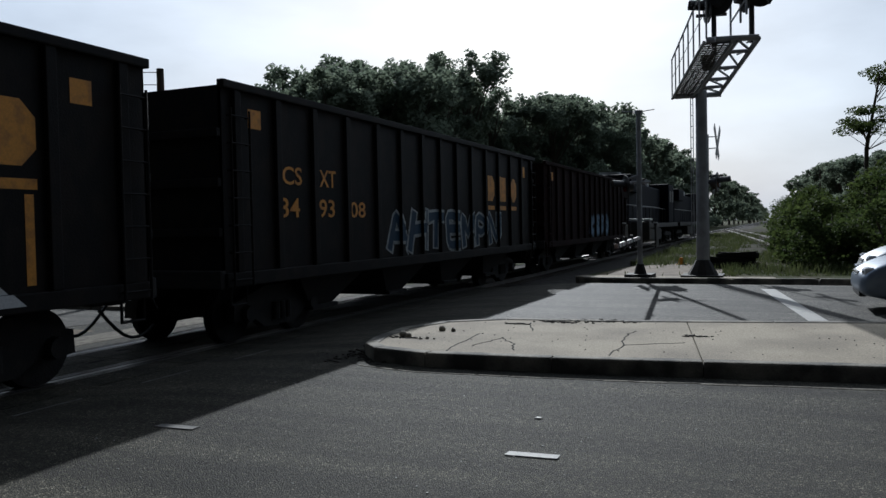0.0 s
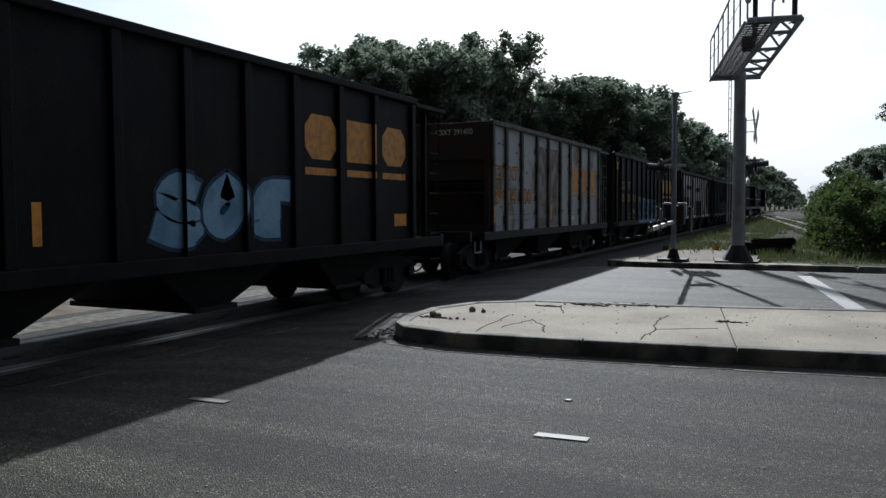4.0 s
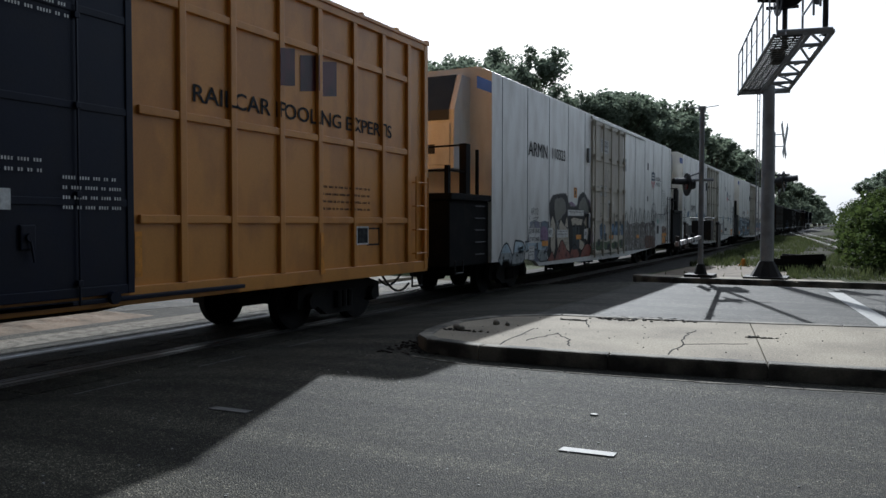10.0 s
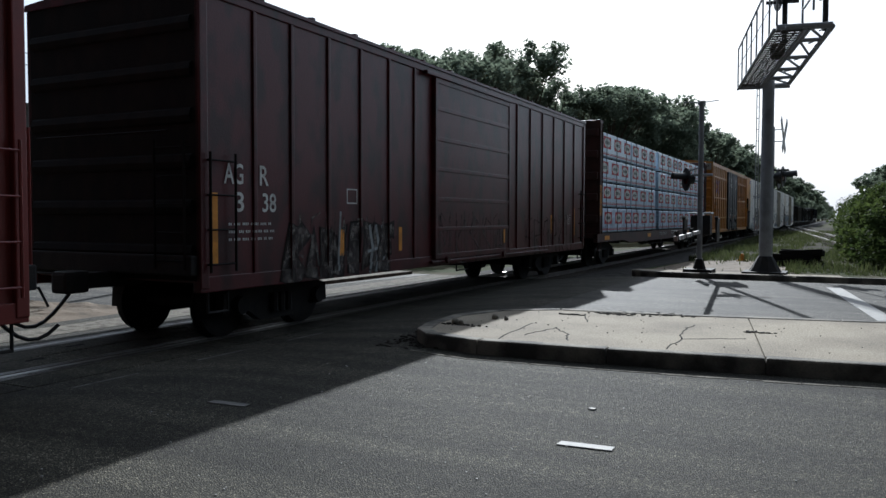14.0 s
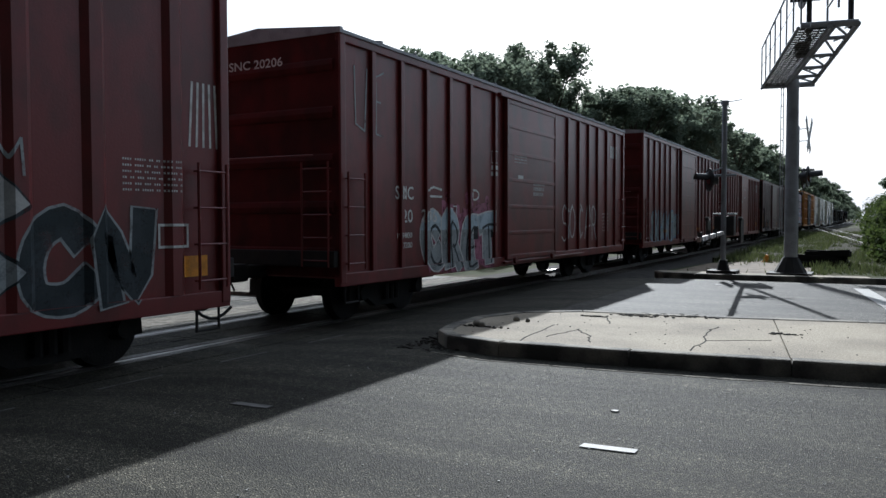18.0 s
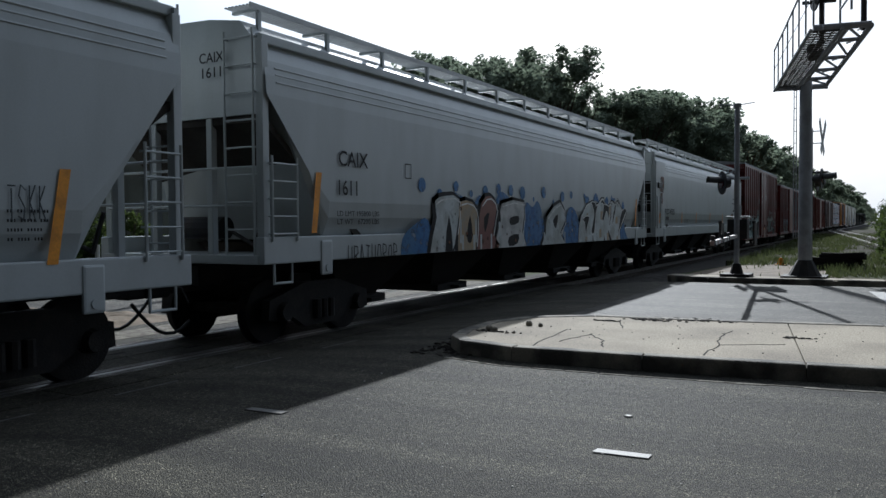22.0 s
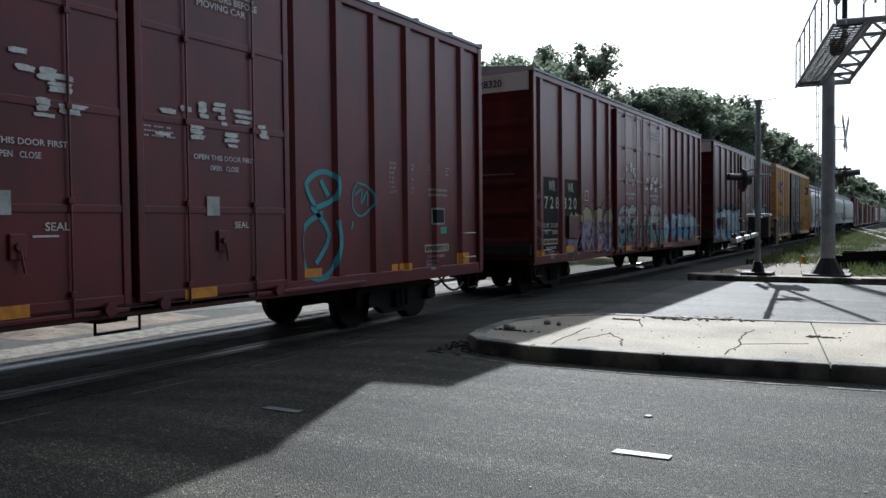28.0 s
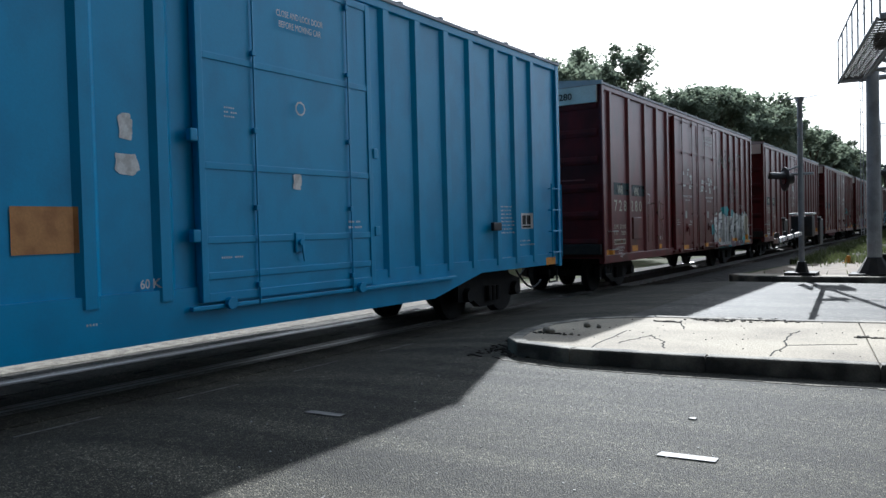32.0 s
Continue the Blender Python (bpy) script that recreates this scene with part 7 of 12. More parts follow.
        bm = bmesh.new()
        tube(bm, (-0.9, s * (h - 0.75), 1.5), (0.1, s * (h - 0.75), 1.5), 0.17, seg=12)
        bars(bm, [(0.1, s * (h - 0.75), 1.5), (0.8, s * (h - 0.6), 1.25), (1.0, s * (h - 0.6), 1.7)], 0.03)
        part("brake_gear", bm, DARKSTEEL, car)
        for u in (h - 1.2,):
            bm = bmesh.new()
            box(bm, px - 0.02, px + 0.03, s * u - 0.13, s * u + 0.13, sill - 0.2, sill + 0.3, 0.03)
            tube(bm, (px + 0.02, s * u, sill - 0.1), (px + 0.045, s * u, sill - 0.1), 0.05, seg=10)
            part("jacking_pad", bm, paint, car)
    n = 5
    for i in range(n):  # outlets
        y = -6.2 + 12.4 * i / (n - 1)
        bm = bmesh.new()
        lo = [bm.verts.new((x, y + b * 0.55, 0.32)) for x, b in ((-0.75, -1), (0.75, -1), (0.75, 1), (-0.75, 1))]
        hi = [bm.verts.new((x, y + b * 1.5, sill + 0.25)) for x, b in ((-1.42, -1), (1.42, -1), (1.42, 1), (-1.42, 1))]
        for k in range(4):
            bm.faces.new((lo[k], lo[(k + 1) % 4], hi[(k + 1) % 4], hi[k]))
        bm.faces.new(lo[::-1])
        box(bm, -0.95, 0.95, y - 0.62, y + 0.62, 0.2, 0.34, 0.02)
        box(bm, -1.15, 1.15, y - 0.1, y + 0.1, 0.24, 0.3)
        part("outlet_hopper", bm, TRUCK, car)
    # roof walk on brackets, hatches
    bm = bmesh.new()
    for s in (-1, 1):
        for k in range(7):
            a = 0.78 + 0.065 * k
            box(bm, *sorted((s * a, s * (a + 0.03))), -h + 0.1, h - 0.1, eave + 0.42, eave + 0.44)
        box(bm, *sorted((s * 1.225, s * 1.245)), -h + 0.1, h - 0.1, eave + 0.38, eave + 0.46)
    tagged(part("roof_walk", bm, GRATE, car, "open grating of the roof walkway"), kind="stuff")
    bm = bmesh.new()
    box(bm, 1.18, 1.23, -0.03, 0.03, eave + 0.02, eave + 0.42)
    box(bm, 0.75, 1.23, -0.03, 0.03, eave + 0.38, eave + 0.42)
    me = mesh_of("walk_bracket", bm, paint)
    for i in range(13):
        piece("walk_bracket", me, car, 0, -h + 0.3 + (2 * h - 0.6) * i / 12, 0)
    bm = bmesh.new()
    box(bm, -0.35, 0.35, -h + 0.8, h - 0.8, eave + 0.28, eave + 0.42, 0.03)
    part("hatch_cover", bm, paint, car)
    bm = bmesh.new()
    box(bm, -0.3, 0.3, -h, h, 0.7, 0.98)
    part("center_sill", bm, TRUCK, car)
    running_gear(car, h, h - 1.75, 0.4)
    return (px + 0.012, [], (), (), sill + 0.006)


# ---- locomotives, far ahead ----
def locomotive(front, rear):
    car, h = new_car("locomotive", "dark blue diesel locomotive at the head of the train", "locomotive", front, rear)
    bm = bmesh.new()
    box(bm, -1.5, 1.5, -h + 0.3, h - 0.3, 1.2, 1.5, 0.03)
    part("deck", bm, DARKSTEEL, car)
    bm = bmesh.new()
    box(bm, -0.95, 0.95, -h + 1.0, h - 6.2, 1.5, 3.95, 0.12)
    part("long_hood", bm, LOCOBLUE, car)
    bm = bmesh.new()
    box(bm, -1.35, 1.35, -h + 1.0, -h + 4.5, 3.3, 4.25, 0.1)
    part("radiator", bm, LOCOBLUE, car)
    bm = bmesh.new()
    box(bm, -1.55, 1.55, h - 6.2, h - 3.4, 1.5, 4.3, 0.12)
    cab = part("cab", bm, LOCOBLUE, car)
    for a, b in ((h - 5.9, h - 5.0), (h - 4.6, h - 3.7)):
        bm = bmesh.new()
        box(bm, 1.53, 1.57, a, b, 3.0, 3.8, 0.02)
        part("cab_window", bm, BLACKPAINT, cab)
    bm = bmesh.new()
    box(bm, -1.2, 1.2, h - 3.4, h - 1.2, 1.5, 3.0, 0.15)
    part("nose", bm, LOCOBLUE, car)
    for y in (-h + 2.0, -h + 3.6, -1.5, 1.5):
        bm = bmesh.new()
        tube(bm, (0, y, 3.95), (0, y, 4.42), 0.62, seg=16)
        # near-white fans: the bright highlights on the roof are put into their colour
        part("roof_fan", bm, STEELWHITE, car)
    bm = bmesh.new()
    box(bm, -0.6, 0.6, 0.0, 0.9, 3.95, 4.5, 0.05)
    part("exhaust_stack", bm, DARKSTEEL, car)
    bm = bmesh.new()
    for s in (-1, 1):
        pts = [(s * 1.5, -h + 0.5 + i * 1.5, 2.45) for i in range(int((2 * h - 6.5) / 1.5))]
        bars(bm, pts, 0.02)
        for p in pts:
            bars(bm, [p, (p[0], p[1], 1.5)], 0.02)
    part("handrail", bm, DARKSTEEL, car)
    bm = bmesh.new()
    box(bm, -1.3, 1.3, -2.6, 2.6, 0.35, 1.15, 0.12)
    part("fuel_tank", bm, DARKSTEEL, car)
    bm = bmesh.new()
    box(bm, 0.955, 0.965, -h + 1.2, h - 6.4, 2.57, 2.6)
    part("stripe", bm, WHITEP, car)
    for y in (-h + 3.2, h - 3.2):
        for k in (-1, 1):
            t = piece("truck", ME_BOLSTER, car, 0, y + k * 0.9, 0)
            for x in (-1.02, 1.02):
                f = piece("side_frame", ME_FRAME, t, x, 0, 0)
                f.rotation_euler = (0, 0, 0 if x > 0 else math.pi)
            for x in (-0.75, 0.75):
                for w in (-0.9, 0.9):
                    piece("wheel", ME_WHEEL, t, x, w, 0.457)
    return car


SEAM = mat("dirty joint", (0.2, 0.2, 0.19), 0.7, bump=0.0)
DOORCREAM = mat("cream door paint", (0.56, 0.52, 0.44), 0.6, second=(0.34, 0.26, 0.18), amount=0.45, scale=1.6, streak=0.7, bump=0.05, grain=0.08, lo=0.45, hi=0.75)
REEFER = mat("white car paint", (0.8, 0.79, 0.76), 0.4, second=(0.46, 0.42, 0.37), amount=0.55, scale=0.9, streak=0.75, bump=0.05, grain=0.08, lo=0.42, hi=0.75, spec=0.46)
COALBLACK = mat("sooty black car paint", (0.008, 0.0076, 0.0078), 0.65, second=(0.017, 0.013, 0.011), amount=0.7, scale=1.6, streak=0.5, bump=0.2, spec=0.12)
OXIDE = mat("oxide brown car paint", (0.02, 0.009, 0.008), 0.85, second=(0.01, 0.006, 0.006), amount=0.8, scale=1.4, streak=0.5, bump=0.15, spec=0.06)
RUSTYWHITE = mat("chalky white paint with rust", (0.38, 0.4, 0.4), 0.7, second=(0.17, 0.08, 0.04), amount=0.9, scale=0.75, streak=0.15, lo=0.53, hi=0.66, bump=0.2)
WHITEPATCH = mat("roller-painted white", (0.55, 0.55, 0.55), 0.65, second=(0.36, 0.35, 0.34), amount=0.6, scale=2, bump=0.05)
YELLOW = mat("yellow car paint", (0.62, 0.27, 0.045), 0.38, second=(0.44, 0.18, 0.035), amount=0.6, scale=1.0, streak=0.5, bump=0.05, grain=0.1, spec=0.46)
BLACKDOOR = mat("black door paint", (0.006, 0.009, 0.024), 0.42, second=(0.012, 0.013, 0.02), amount=0.5, scale=2, bump=0.05, spec=0.22)
DARKBROWN = mat("dark brown car paint", (0.082, 0.011, 0.014), 0.38, second=(0.024, 0.007, 0.007), amount=0.8, scale=1.1, streak=0.5, bump=0.1, spec=0.38)
BRICKRED = mat("brick red car paint", (0.2, 0.03, 0.024), 0.38, second=(0.11, 0.022, 0.018), amount=0.6, scale=1.0, streak=0.5, bump=0.06, grain=0.1, spec=0.46)
OXRED = mat("oxide red car paint", (0.165, 0.022, 0.022), 0.38, second=(0.085, 0.02, 0.018), amount=0.7, scale=1.0, streak=0.5, bump=0.08, grain=0.12, spec=0.46)
MAROON = mat("maroon car paint", (0.105, 0.012, 0.018), 0.38, second=(0.055, 0.012, 0.014), amount=0.7, scale=0.9, streak=0.6, bump=0.06, grain=0.12, spec=0.46)
WRRED = mat("faded maroon car paint", (0.14, 0.016, 0.02), 0.38, second=(0.08, 0.018, 0.02), amount=0.7, scale=0.8, streak=0.6, bump=0.06, grain=0.12, spec=0.46)
GREYHOP = mat("pale grey hopper paint", (0.42, 0.455, 0.465), 0.38, second=(0.3, 0.315, 0.31), amount=0.5, scale=0.7, streak=0.8, bump=0.04, grain=0.06, lo=0.4, hi=0.8, spec=0.58)
BLUECAR = mat("bright blue car paint", (0.004, 0.28, 0.54), 0.38, second=(0.004, 0.2, 0.4), amount=0.5, scale=0.9, streak=0.4, bump=0.05, grain=0.08, spec=0.46)
LOCOBLUE = mat("dark blue locomotive paint", (0.004, 0.006, 0.014), 0.75, second=(0.006, 0.006, 0.008), amount=0.6, scale=1, bump=0.05, spec=0.08)
GRATE = mat("walkway grating", (0.45, 0.46, 0.46), 0.6, 0.4, bump=0.2, fine=120, grain=0.6)
PALEPANEL = mat("pale grey panel paint", (0.5, 0.52, 0.5), 0.6, second=(0.36, 0.36, 0.33), amount=0.5, scale=2, bump=0.05)
SILVERSPRAY = worn(mat("silver spray paint", (0.36, 0.39, 0.4), 0.4, second=(0.2, 0.22, 0.22), amount=0.6, scale=2.5, bump=0.0), 0.38, 0.3, 5.0)
ICEBLUE = mat("ice blue spray paint", (0.2, 0.36, 0.5), 0.5, second=(0.06, 0.16, 0.3), amount=0.7, scale=1.8, bump=0.0)
DEEPBLUE = mat("deep blue spray paint", (0.02, 0.11, 0.32), 0.5, second=(0.015, 0.05, 0.14), amount=0.6, scale=1.8, bump=0.0, spec=0.12)
NAVY = mat("navy spray paint", (0.025, 0.052, 0.09), 0.5, second=(0.04, 0.08, 0.13), amount=0.6, scale=2, bump=0.0, spec=0.12)
CORAL = mat("coral spray paint", (0.6, 0.11, 0.14), 0.5, second=(0.6, 0.16, 0.12), amount=0.6, scale=1.5, bump=0.0)
PEACH = mat("peach spray paint", (0.65, 0.24, 0.1), 0.5, second=(0.6, 0.12, 0.1), amount=0.5, scale=1.5, bump=0.0)
SKYDULL = mat("dull sky blue spray paint", (0.1, 0.17, 0.28), 0.55, second=(0.06, 0.11, 0.18), amount=0.6, scale=1.5, bump=0.0, spec=0.12)
PEACHTAG = worn(mat("thin peach spray paint", (0.42, 0.24, 0.16), 0.5, bump=0.0), 0.36, 0.3, 9.0)
TEALP = mat("turquoise spray paint", (0.05, 0.36, 0.4), 0.5, second=(0.03, 0.2, 0.26), amount=0.5, scale=2, bump=0.0)
PINK = worn(mat("pink spray paint", (0.4, 0.12, 0.2), 0.5, second=(0.25, 0.08, 0.12), amount=0.5, scale=2, bump=0.0), 0.42, 0.3, 5.0)
MOSS = worn(mat("moss green spray paint", (0.09, 0.14, 0.07), 0.5, bump=0.0), 0.4, 0.3, 5.0)
RUSTBROWN = worn(mat("rust brown paint", (0.16, 0.062, 0.03), 0.7, second=(0.09, 0.04, 0.025), amount=0.6, scale=4, streak=0.4, bump=0.0), 0.46, 0.3, 7.0)
LILAC = worn(mat("lilac spray paint", (0.3, 0.22, 0.36), 0.5, second=(0.4, 0.3, 0.25), amount=0.6, scale=1.8, bump=0.0), 0.4, 0.3, 5.0)
AMBERWOOD = mat("orange plywood", (0.5, 0.24, 0.08), 0.6, second=(0.3, 0.12, 0.04), amount=0.6, scale=5, bump=0.1)
PALEBLUE = worn(mat("washed blue spray paint", (0.16, 0.27, 0.42), 0.55, second=(0.08, 0.13, 0.2), amount=0.6, scale=1.5, bump=0.0), 0.4, 0.3, 5.0)
CHALKY = mat("chalky white spray paint", (0.5, 0.5, 0.48), 0.6, second=(0.3, 0.3, 0.29), amount=0.8, scale=3, bump=0.0)
BRIGHTBLUE = mat("clear blue spray paint", (0.03, 0.16, 0.42), 0.5, second=(0.05, 0.2, 0.45), amount=0.5, scale=1.5, bump=0.0)
TANSPRAY = mat("tan grey spray paint", (0.36, 0.26, 0.15), 0.5, second=(0.26, 0.25, 0.21), amount=0.7, scale=3, bump=0.0)
PLUM = mat("plum spray paint", (0.12, 0.05, 0.07), 0.5, second=(0.08, 0.03, 0.05), amount=0.6, scale=2, bump=0.0)
WHITESMEAR = worn(mat("thin rubbed white paint", (0.34, 0.32, 0.3), 0.7, second=(0.2, 0.12, 0.11), amount=0.8, scale=3, bump=0.0), 0.46, 0.3, 6.0)
PALEICE = worn(mat("pale ice spray paint", (0.48, 0.58, 0.64), 0.5, second=(0.3, 0.4, 0.48), amount=0.6, scale=1.8, bump=0.0), 0.34, 0.3, 5.0)
GREYWASH = worn(mat("dull grey overpaint", (0.26, 0.265, 0.26), 0.6, second=(0.1, 0.09, 0.08), amount=0.7, scale=1.2, bump=0.0), 0.48, 0.3, 5.0)
BEIGE = mat("beige spray paint", (0.5, 0.44, 0.34), 0.5, second=(0.4, 0.34, 0.25), amount=0.5, scale=2, bump=0.0)
SLATE = worn(mat("slate grey spray paint", (0.04, 0.05, 0.055), 0.5, second=(0.08, 0.09, 0.1), amount=0.5, scale=2, bump=0.0, spec=0.12), 0.34, 0.3, 5.0)
PURPLE = mat("purple spray paint", (0.14, 0.06, 0.16), 0.5, second=(0.06, 0.06, 0.13), amount=0.6, scale=1.5, bump=0.0, spec=0.12)
NAVYDEEP = mat("deep navy spray paint", (0.008, 0.028, 0.06), 0.5, second=(0.015, 0.06, 0.12), amount=0.6, scale=2, bump=0.0, spec=0.12)
STEELBLUE = mat("steel blue spray paint", (0.2, 0.34, 0.5), 0.5, second=(0.28, 0.42, 0.55), amount=0.7, scale=1.6, bump=0.0)
FADEDTEAL = worn(mat("faded teal spray paint", (0.13, 0.21, 0.24), 0.5, second=(0.07, 0.12, 0.14), amount=0.7, scale=1.5, bump=0.0), 0.42, 0.3, 4.0)
RUSTSPRAY = mat("rust red spray paint", (0.16, 0.05, 0.04), 0.5, second=(0.22, 0.1, 0.07), amount=0.6, scale=2, bump=0.0)
TEALBOARD = worn(mat("dark teal touch-up paint", (0.02, 0.045, 0.05), 0.5, second=(0.035, 0.03, 0.035), amount=0.6, scale=2.0, bump=0.0, spec=0.2), 0.36, 0.3, 4.0)
TANHALO = worn(mat("thin tan overspray", (0.26, 0.17, 0.13), 0.6, second=(0.16, 0.1, 0.1), amount=0.7, scale=2, bump=0.0), 0.5, 0.3, 5.0)
RECESSDARK = mat("sooty grey-brown sheet", (0.05, 0.047, 0.042), 0.8, second=(0.025, 0.022, 0.02), amount=0.8, scale=1.5, bump=0.15, spec=0.1)
PALEGREEN = worn(mat("pale green spray paint", (0.22, 0.3, 0.2), 0.5, bump=0.0), 0.4, 0.3, 5.0)
YELLOWSPRAY = mat("warm yellow spray paint", (0.7, 0.4, 0.1), 0.5, second=(0.65, 0.3, 0.1), amount=0.5, scale=1.5, bump=0.0)
SKYBLUE = worn(mat("bright blue spray paint", (0.02, 0.12, 0.32), 0.5, second=(0.05, 0.14, 0.26), amount=0.5, scale=1.5, bump=0.0), 0.38, 0.3, 5.0)
GRIME = worn(mat("grimy grey paint", (0.07, 0.068, 0.062), 0.7, second=(0.03, 0.028, 0.025), amount=0.8, scale=2, bump=0.1), 0.46, 0.3, 5.0)
TANYELLOW = mat("faded yellow car paint", (0.67, 0.36, 0.12), 0.38, second=(0.5, 0.27, 0.09), amount=0.6, scale=1.0, streak=0.5, bump=0.05, grain=0.1, spec=0.46)


# ---- the wagons, from the head of the train ----
R = random.Random(11)
locomotive(86.0, 64.2)
locomotive(63.0, 41.0)
HOP_POSTS = [-7.3, -6.3, -5.25, -4.16, -3.0, -1.95, -0.9, 0.1, 1.1, 2.1, 3.15, 4.2, 5.25, 6.3, 7.3]

# oxide brown hopper behind the locomotives
c, h = new_car("open_hopper", "sooty brown open coal hopper with faded marks", "hopper wagon", 39.4, 23.6)
sp = coal_hopper(c, h, OXIDE, posts=HOP_POSTS)
each_patch(c, sp, [(-7.0, -6.7, 3.08, 3.36), (6.45, 6.75, 3.05, 3.34)], ORANGE, "orange_square")
throwup(c, sp, -1, 3, 0.95, 2.0, "KESO", [PALEBLUE], NAVY, 3)

# black hopper 349308
c, h = new_car("open_hopper", "sooty black open coal hopper with orange numbers and grey graffiti", "hopper wagon", 22.3, 7.06)
sp = coal_hopper(c, h, COALBLACK, posts=HOP_POSTS)
letters_on(c, sp, [("CS", -6.16, -5.61, 2.29, 2.58), ("XT", -5.08, -4.54, 2.29, 2.58), ("34", -6.23, -5.69, 1.77, 2.08), ("93", -5.1, -4.6, 1.77, 2.08), ("08", -4.05, -3.48, 1.77, 2.06)], ORANGE)
each_patch(c, sp, [(-6.99, -6.68, 3.08, 3.36), (6.43, 6.76, 3.02, 3.34)], ORANGE, "orange_square")
logo_block(c, sp, 3.16, 6.1, 2.0, 2.92, 3, ORANGE)
throwup(c, sp, -2.6, 4.3, 0.95, 2.05, "AHTEMPN", [NAVY], SILVERSPRAY, 4, 0.06, 0.2, lean=0.0)

# black hopper 349045 with white painted panels
c, h = new_car("open_hopper", "black open coal hopper with large roller-painted white letters", "hopper wagon", 5.64, -9.73)
sp = coal_hopper(c, h, COALBLACK, posts=HOP_POSTS)
white = [rect(-6.28, -2.45, 2.15, 3.47), rect(-6.35, -2.45, 0.85, 1.66), rect(-3.38, -2.45, 1.66, 2.15), rect(-1.92, -0.72, 0.85, 3.47), rect(-0.72, 2.05, 2.82, 3.47), rect(-0.72, 2.05, 1.94, 2.56), rect(1.65, 2.05, 2.56, 2.82),
         rect(2.35, 3.5, 0.85, 3.45), [(3.5, 1.9), (4.3, 2.25), (5.4, 3.45), (3.9, 3.45), (3.5, 3.1)], [(3.5, 2.0), (4.3, 2.25), (5.9, 0.85), (4.4, 0.85)]]
drape("white_letter", white, WHITEPATCH, c, sp, 0.003, "white roller-painted letters")
patches(c, sp, [(-6.2, -5.5, 2.2, 2.66), (-5.12, -4.5, 2.2, 2.62)], COALBLACK, "number_board", lift=0.0045)
drape("black_scratch", [ragged(-4.9, -2.7, 2.62, 2.9, R), ragged(-5.6, -4.9, 0.95, 1.35, R), ragged(-4.2, -3.3, 0.95, 1.4, R)], BLACKP, c, sp, 0.0055)
letters_on(c, sp, [("CS", -6.12, -5.57, 2.27, 2.6), ("XT", -5.04, -4.55, 2.27, 2.57), ("34", -6.2, -5.63, 1.77, 2.09), ("90", -5.09, -4.51, 1.77, 2.08), ("45", -3.98, -3.42, 1.77, 2.06)], ORANGE, 0.006)
each_patch(c, sp, [(-6.96, -6.65, 3.08, 3.36), (6.58, 6.88, 3.02, 3.3), (5.97, 6.08, 1.05, 2.0)], ORANGE, "orange_square")
logo_block(c, sp, 5.35, 6.35, 2.05, 2.98, 1, ORANGE)
patches(c, sp, [(-6.3, -6.0, 0.95, 1.2)], BLACKP, "notice", lift=0.006)

# black hopper 350111
c, h = new_car("open_hopper", "black open coal hopper with orange numbers and pale blue graffiti", "hopper wagon", -11.16, -26.4)
sp = coal_hopper(c, h, COALBLACK, posts=HOP_POSTS)
letters_on(c, sp, [("CS", -6.1, -5.55, 2.3, 2.6), ("XT", -4.94, -4.34, 2.32, 2.62), ("35", -6.15, -5.6, 1.78, 2.1), ("01", -4.98, -4.47, 1.79, 2.1), ("11", -3.76, -3.32, 1.79, 2.09)], ORANGE)
each_patch(c, sp, [(-6.99, -6.68, 3.08, 3.36), (6.59, 6.89, 3.05, 3.35), (-4.04, -3.55, 1.3, 1.47), (5.5, 5.9, 1.3, 1.5)], ORANGE, "orange_square")
logo_block(c, sp, 3.2, 6.4, 2.02, 2.96, 3, ORANGE)
for u, v, z in ((-2.87, -1.72, 2.02), (-1.68, -0.5, 1.98), (-0.48, 0.5, 1.93), (0.52, 1.42, 1.92)):
    drape("graffiti_letter", [[(u, 0.84), (v, 0.86), (v - 0.02, z - 0.05), (u + 0.45 * (v - u), z), (u + 0.02, z - 0.04)]], PALEBLUE, c, sp, 0.003, "pale blue sprayed block")
for word, u, v in (("B", -2.7, -1.9), ("E", -1.5, -0.7), ("A", -0.35, 0.35), ("R", 0.6, 1.3)):
    throwup(c, sp, u, v, 0.95, 1.85, word, [NAVY], SKYDULL, 60 + ord(word), 0.03, 0.22, lean=0.0)
throwup(c, sp, 1.45, 2.3, 0.92, 1.75, "S", [SILVERSPRAY], NAVY, 7, 0.03, 0.3)
throwup(c, sp, 2.3, 3.9, 0.9, 1.8, "AP", [COALBLACK], SILVERSPRAY, 8, 0.06, 0.24, lean=0.0)
drape("small_print", word_bars(-5.0, -4.3, 0.95, 1.3, 2, R) + word_bars(-3.9, -3.2, 0.95, 1.3, 2, R) + word_bars(0.2, 0.8, 2.05, 2.35, 3, R), ORANGE, c, sp)
drape("notice", frame_polys(4.35, 4.7, 1.35, 1.65, 0.03) + [rect(4.42, 4.62, 1.42, 1.58)], WHITEP, c, sp)

# chalky white short hopper 291400
c, h = new_car("open_hopper", "chalky white open hopper, blotched with rust, orange numbers", "hopper wagon", -28.66, -39.25)
RUSTPOST = mat("rusty grey post paint", (0.11, 0.108, 0.1), 0.8, second=(0.035, 0.02, 0.014), amount=0.8, scale=2.5, streak=0.4, bump=0.2)
RUSTEND = mat("sooty rusted end plate", (0.06, 0.05, 0.046), 0.85, second=(0.08, 0.04, 0.026), amount=0.8, scale=2.0, bump=0.2, spec=0.1)
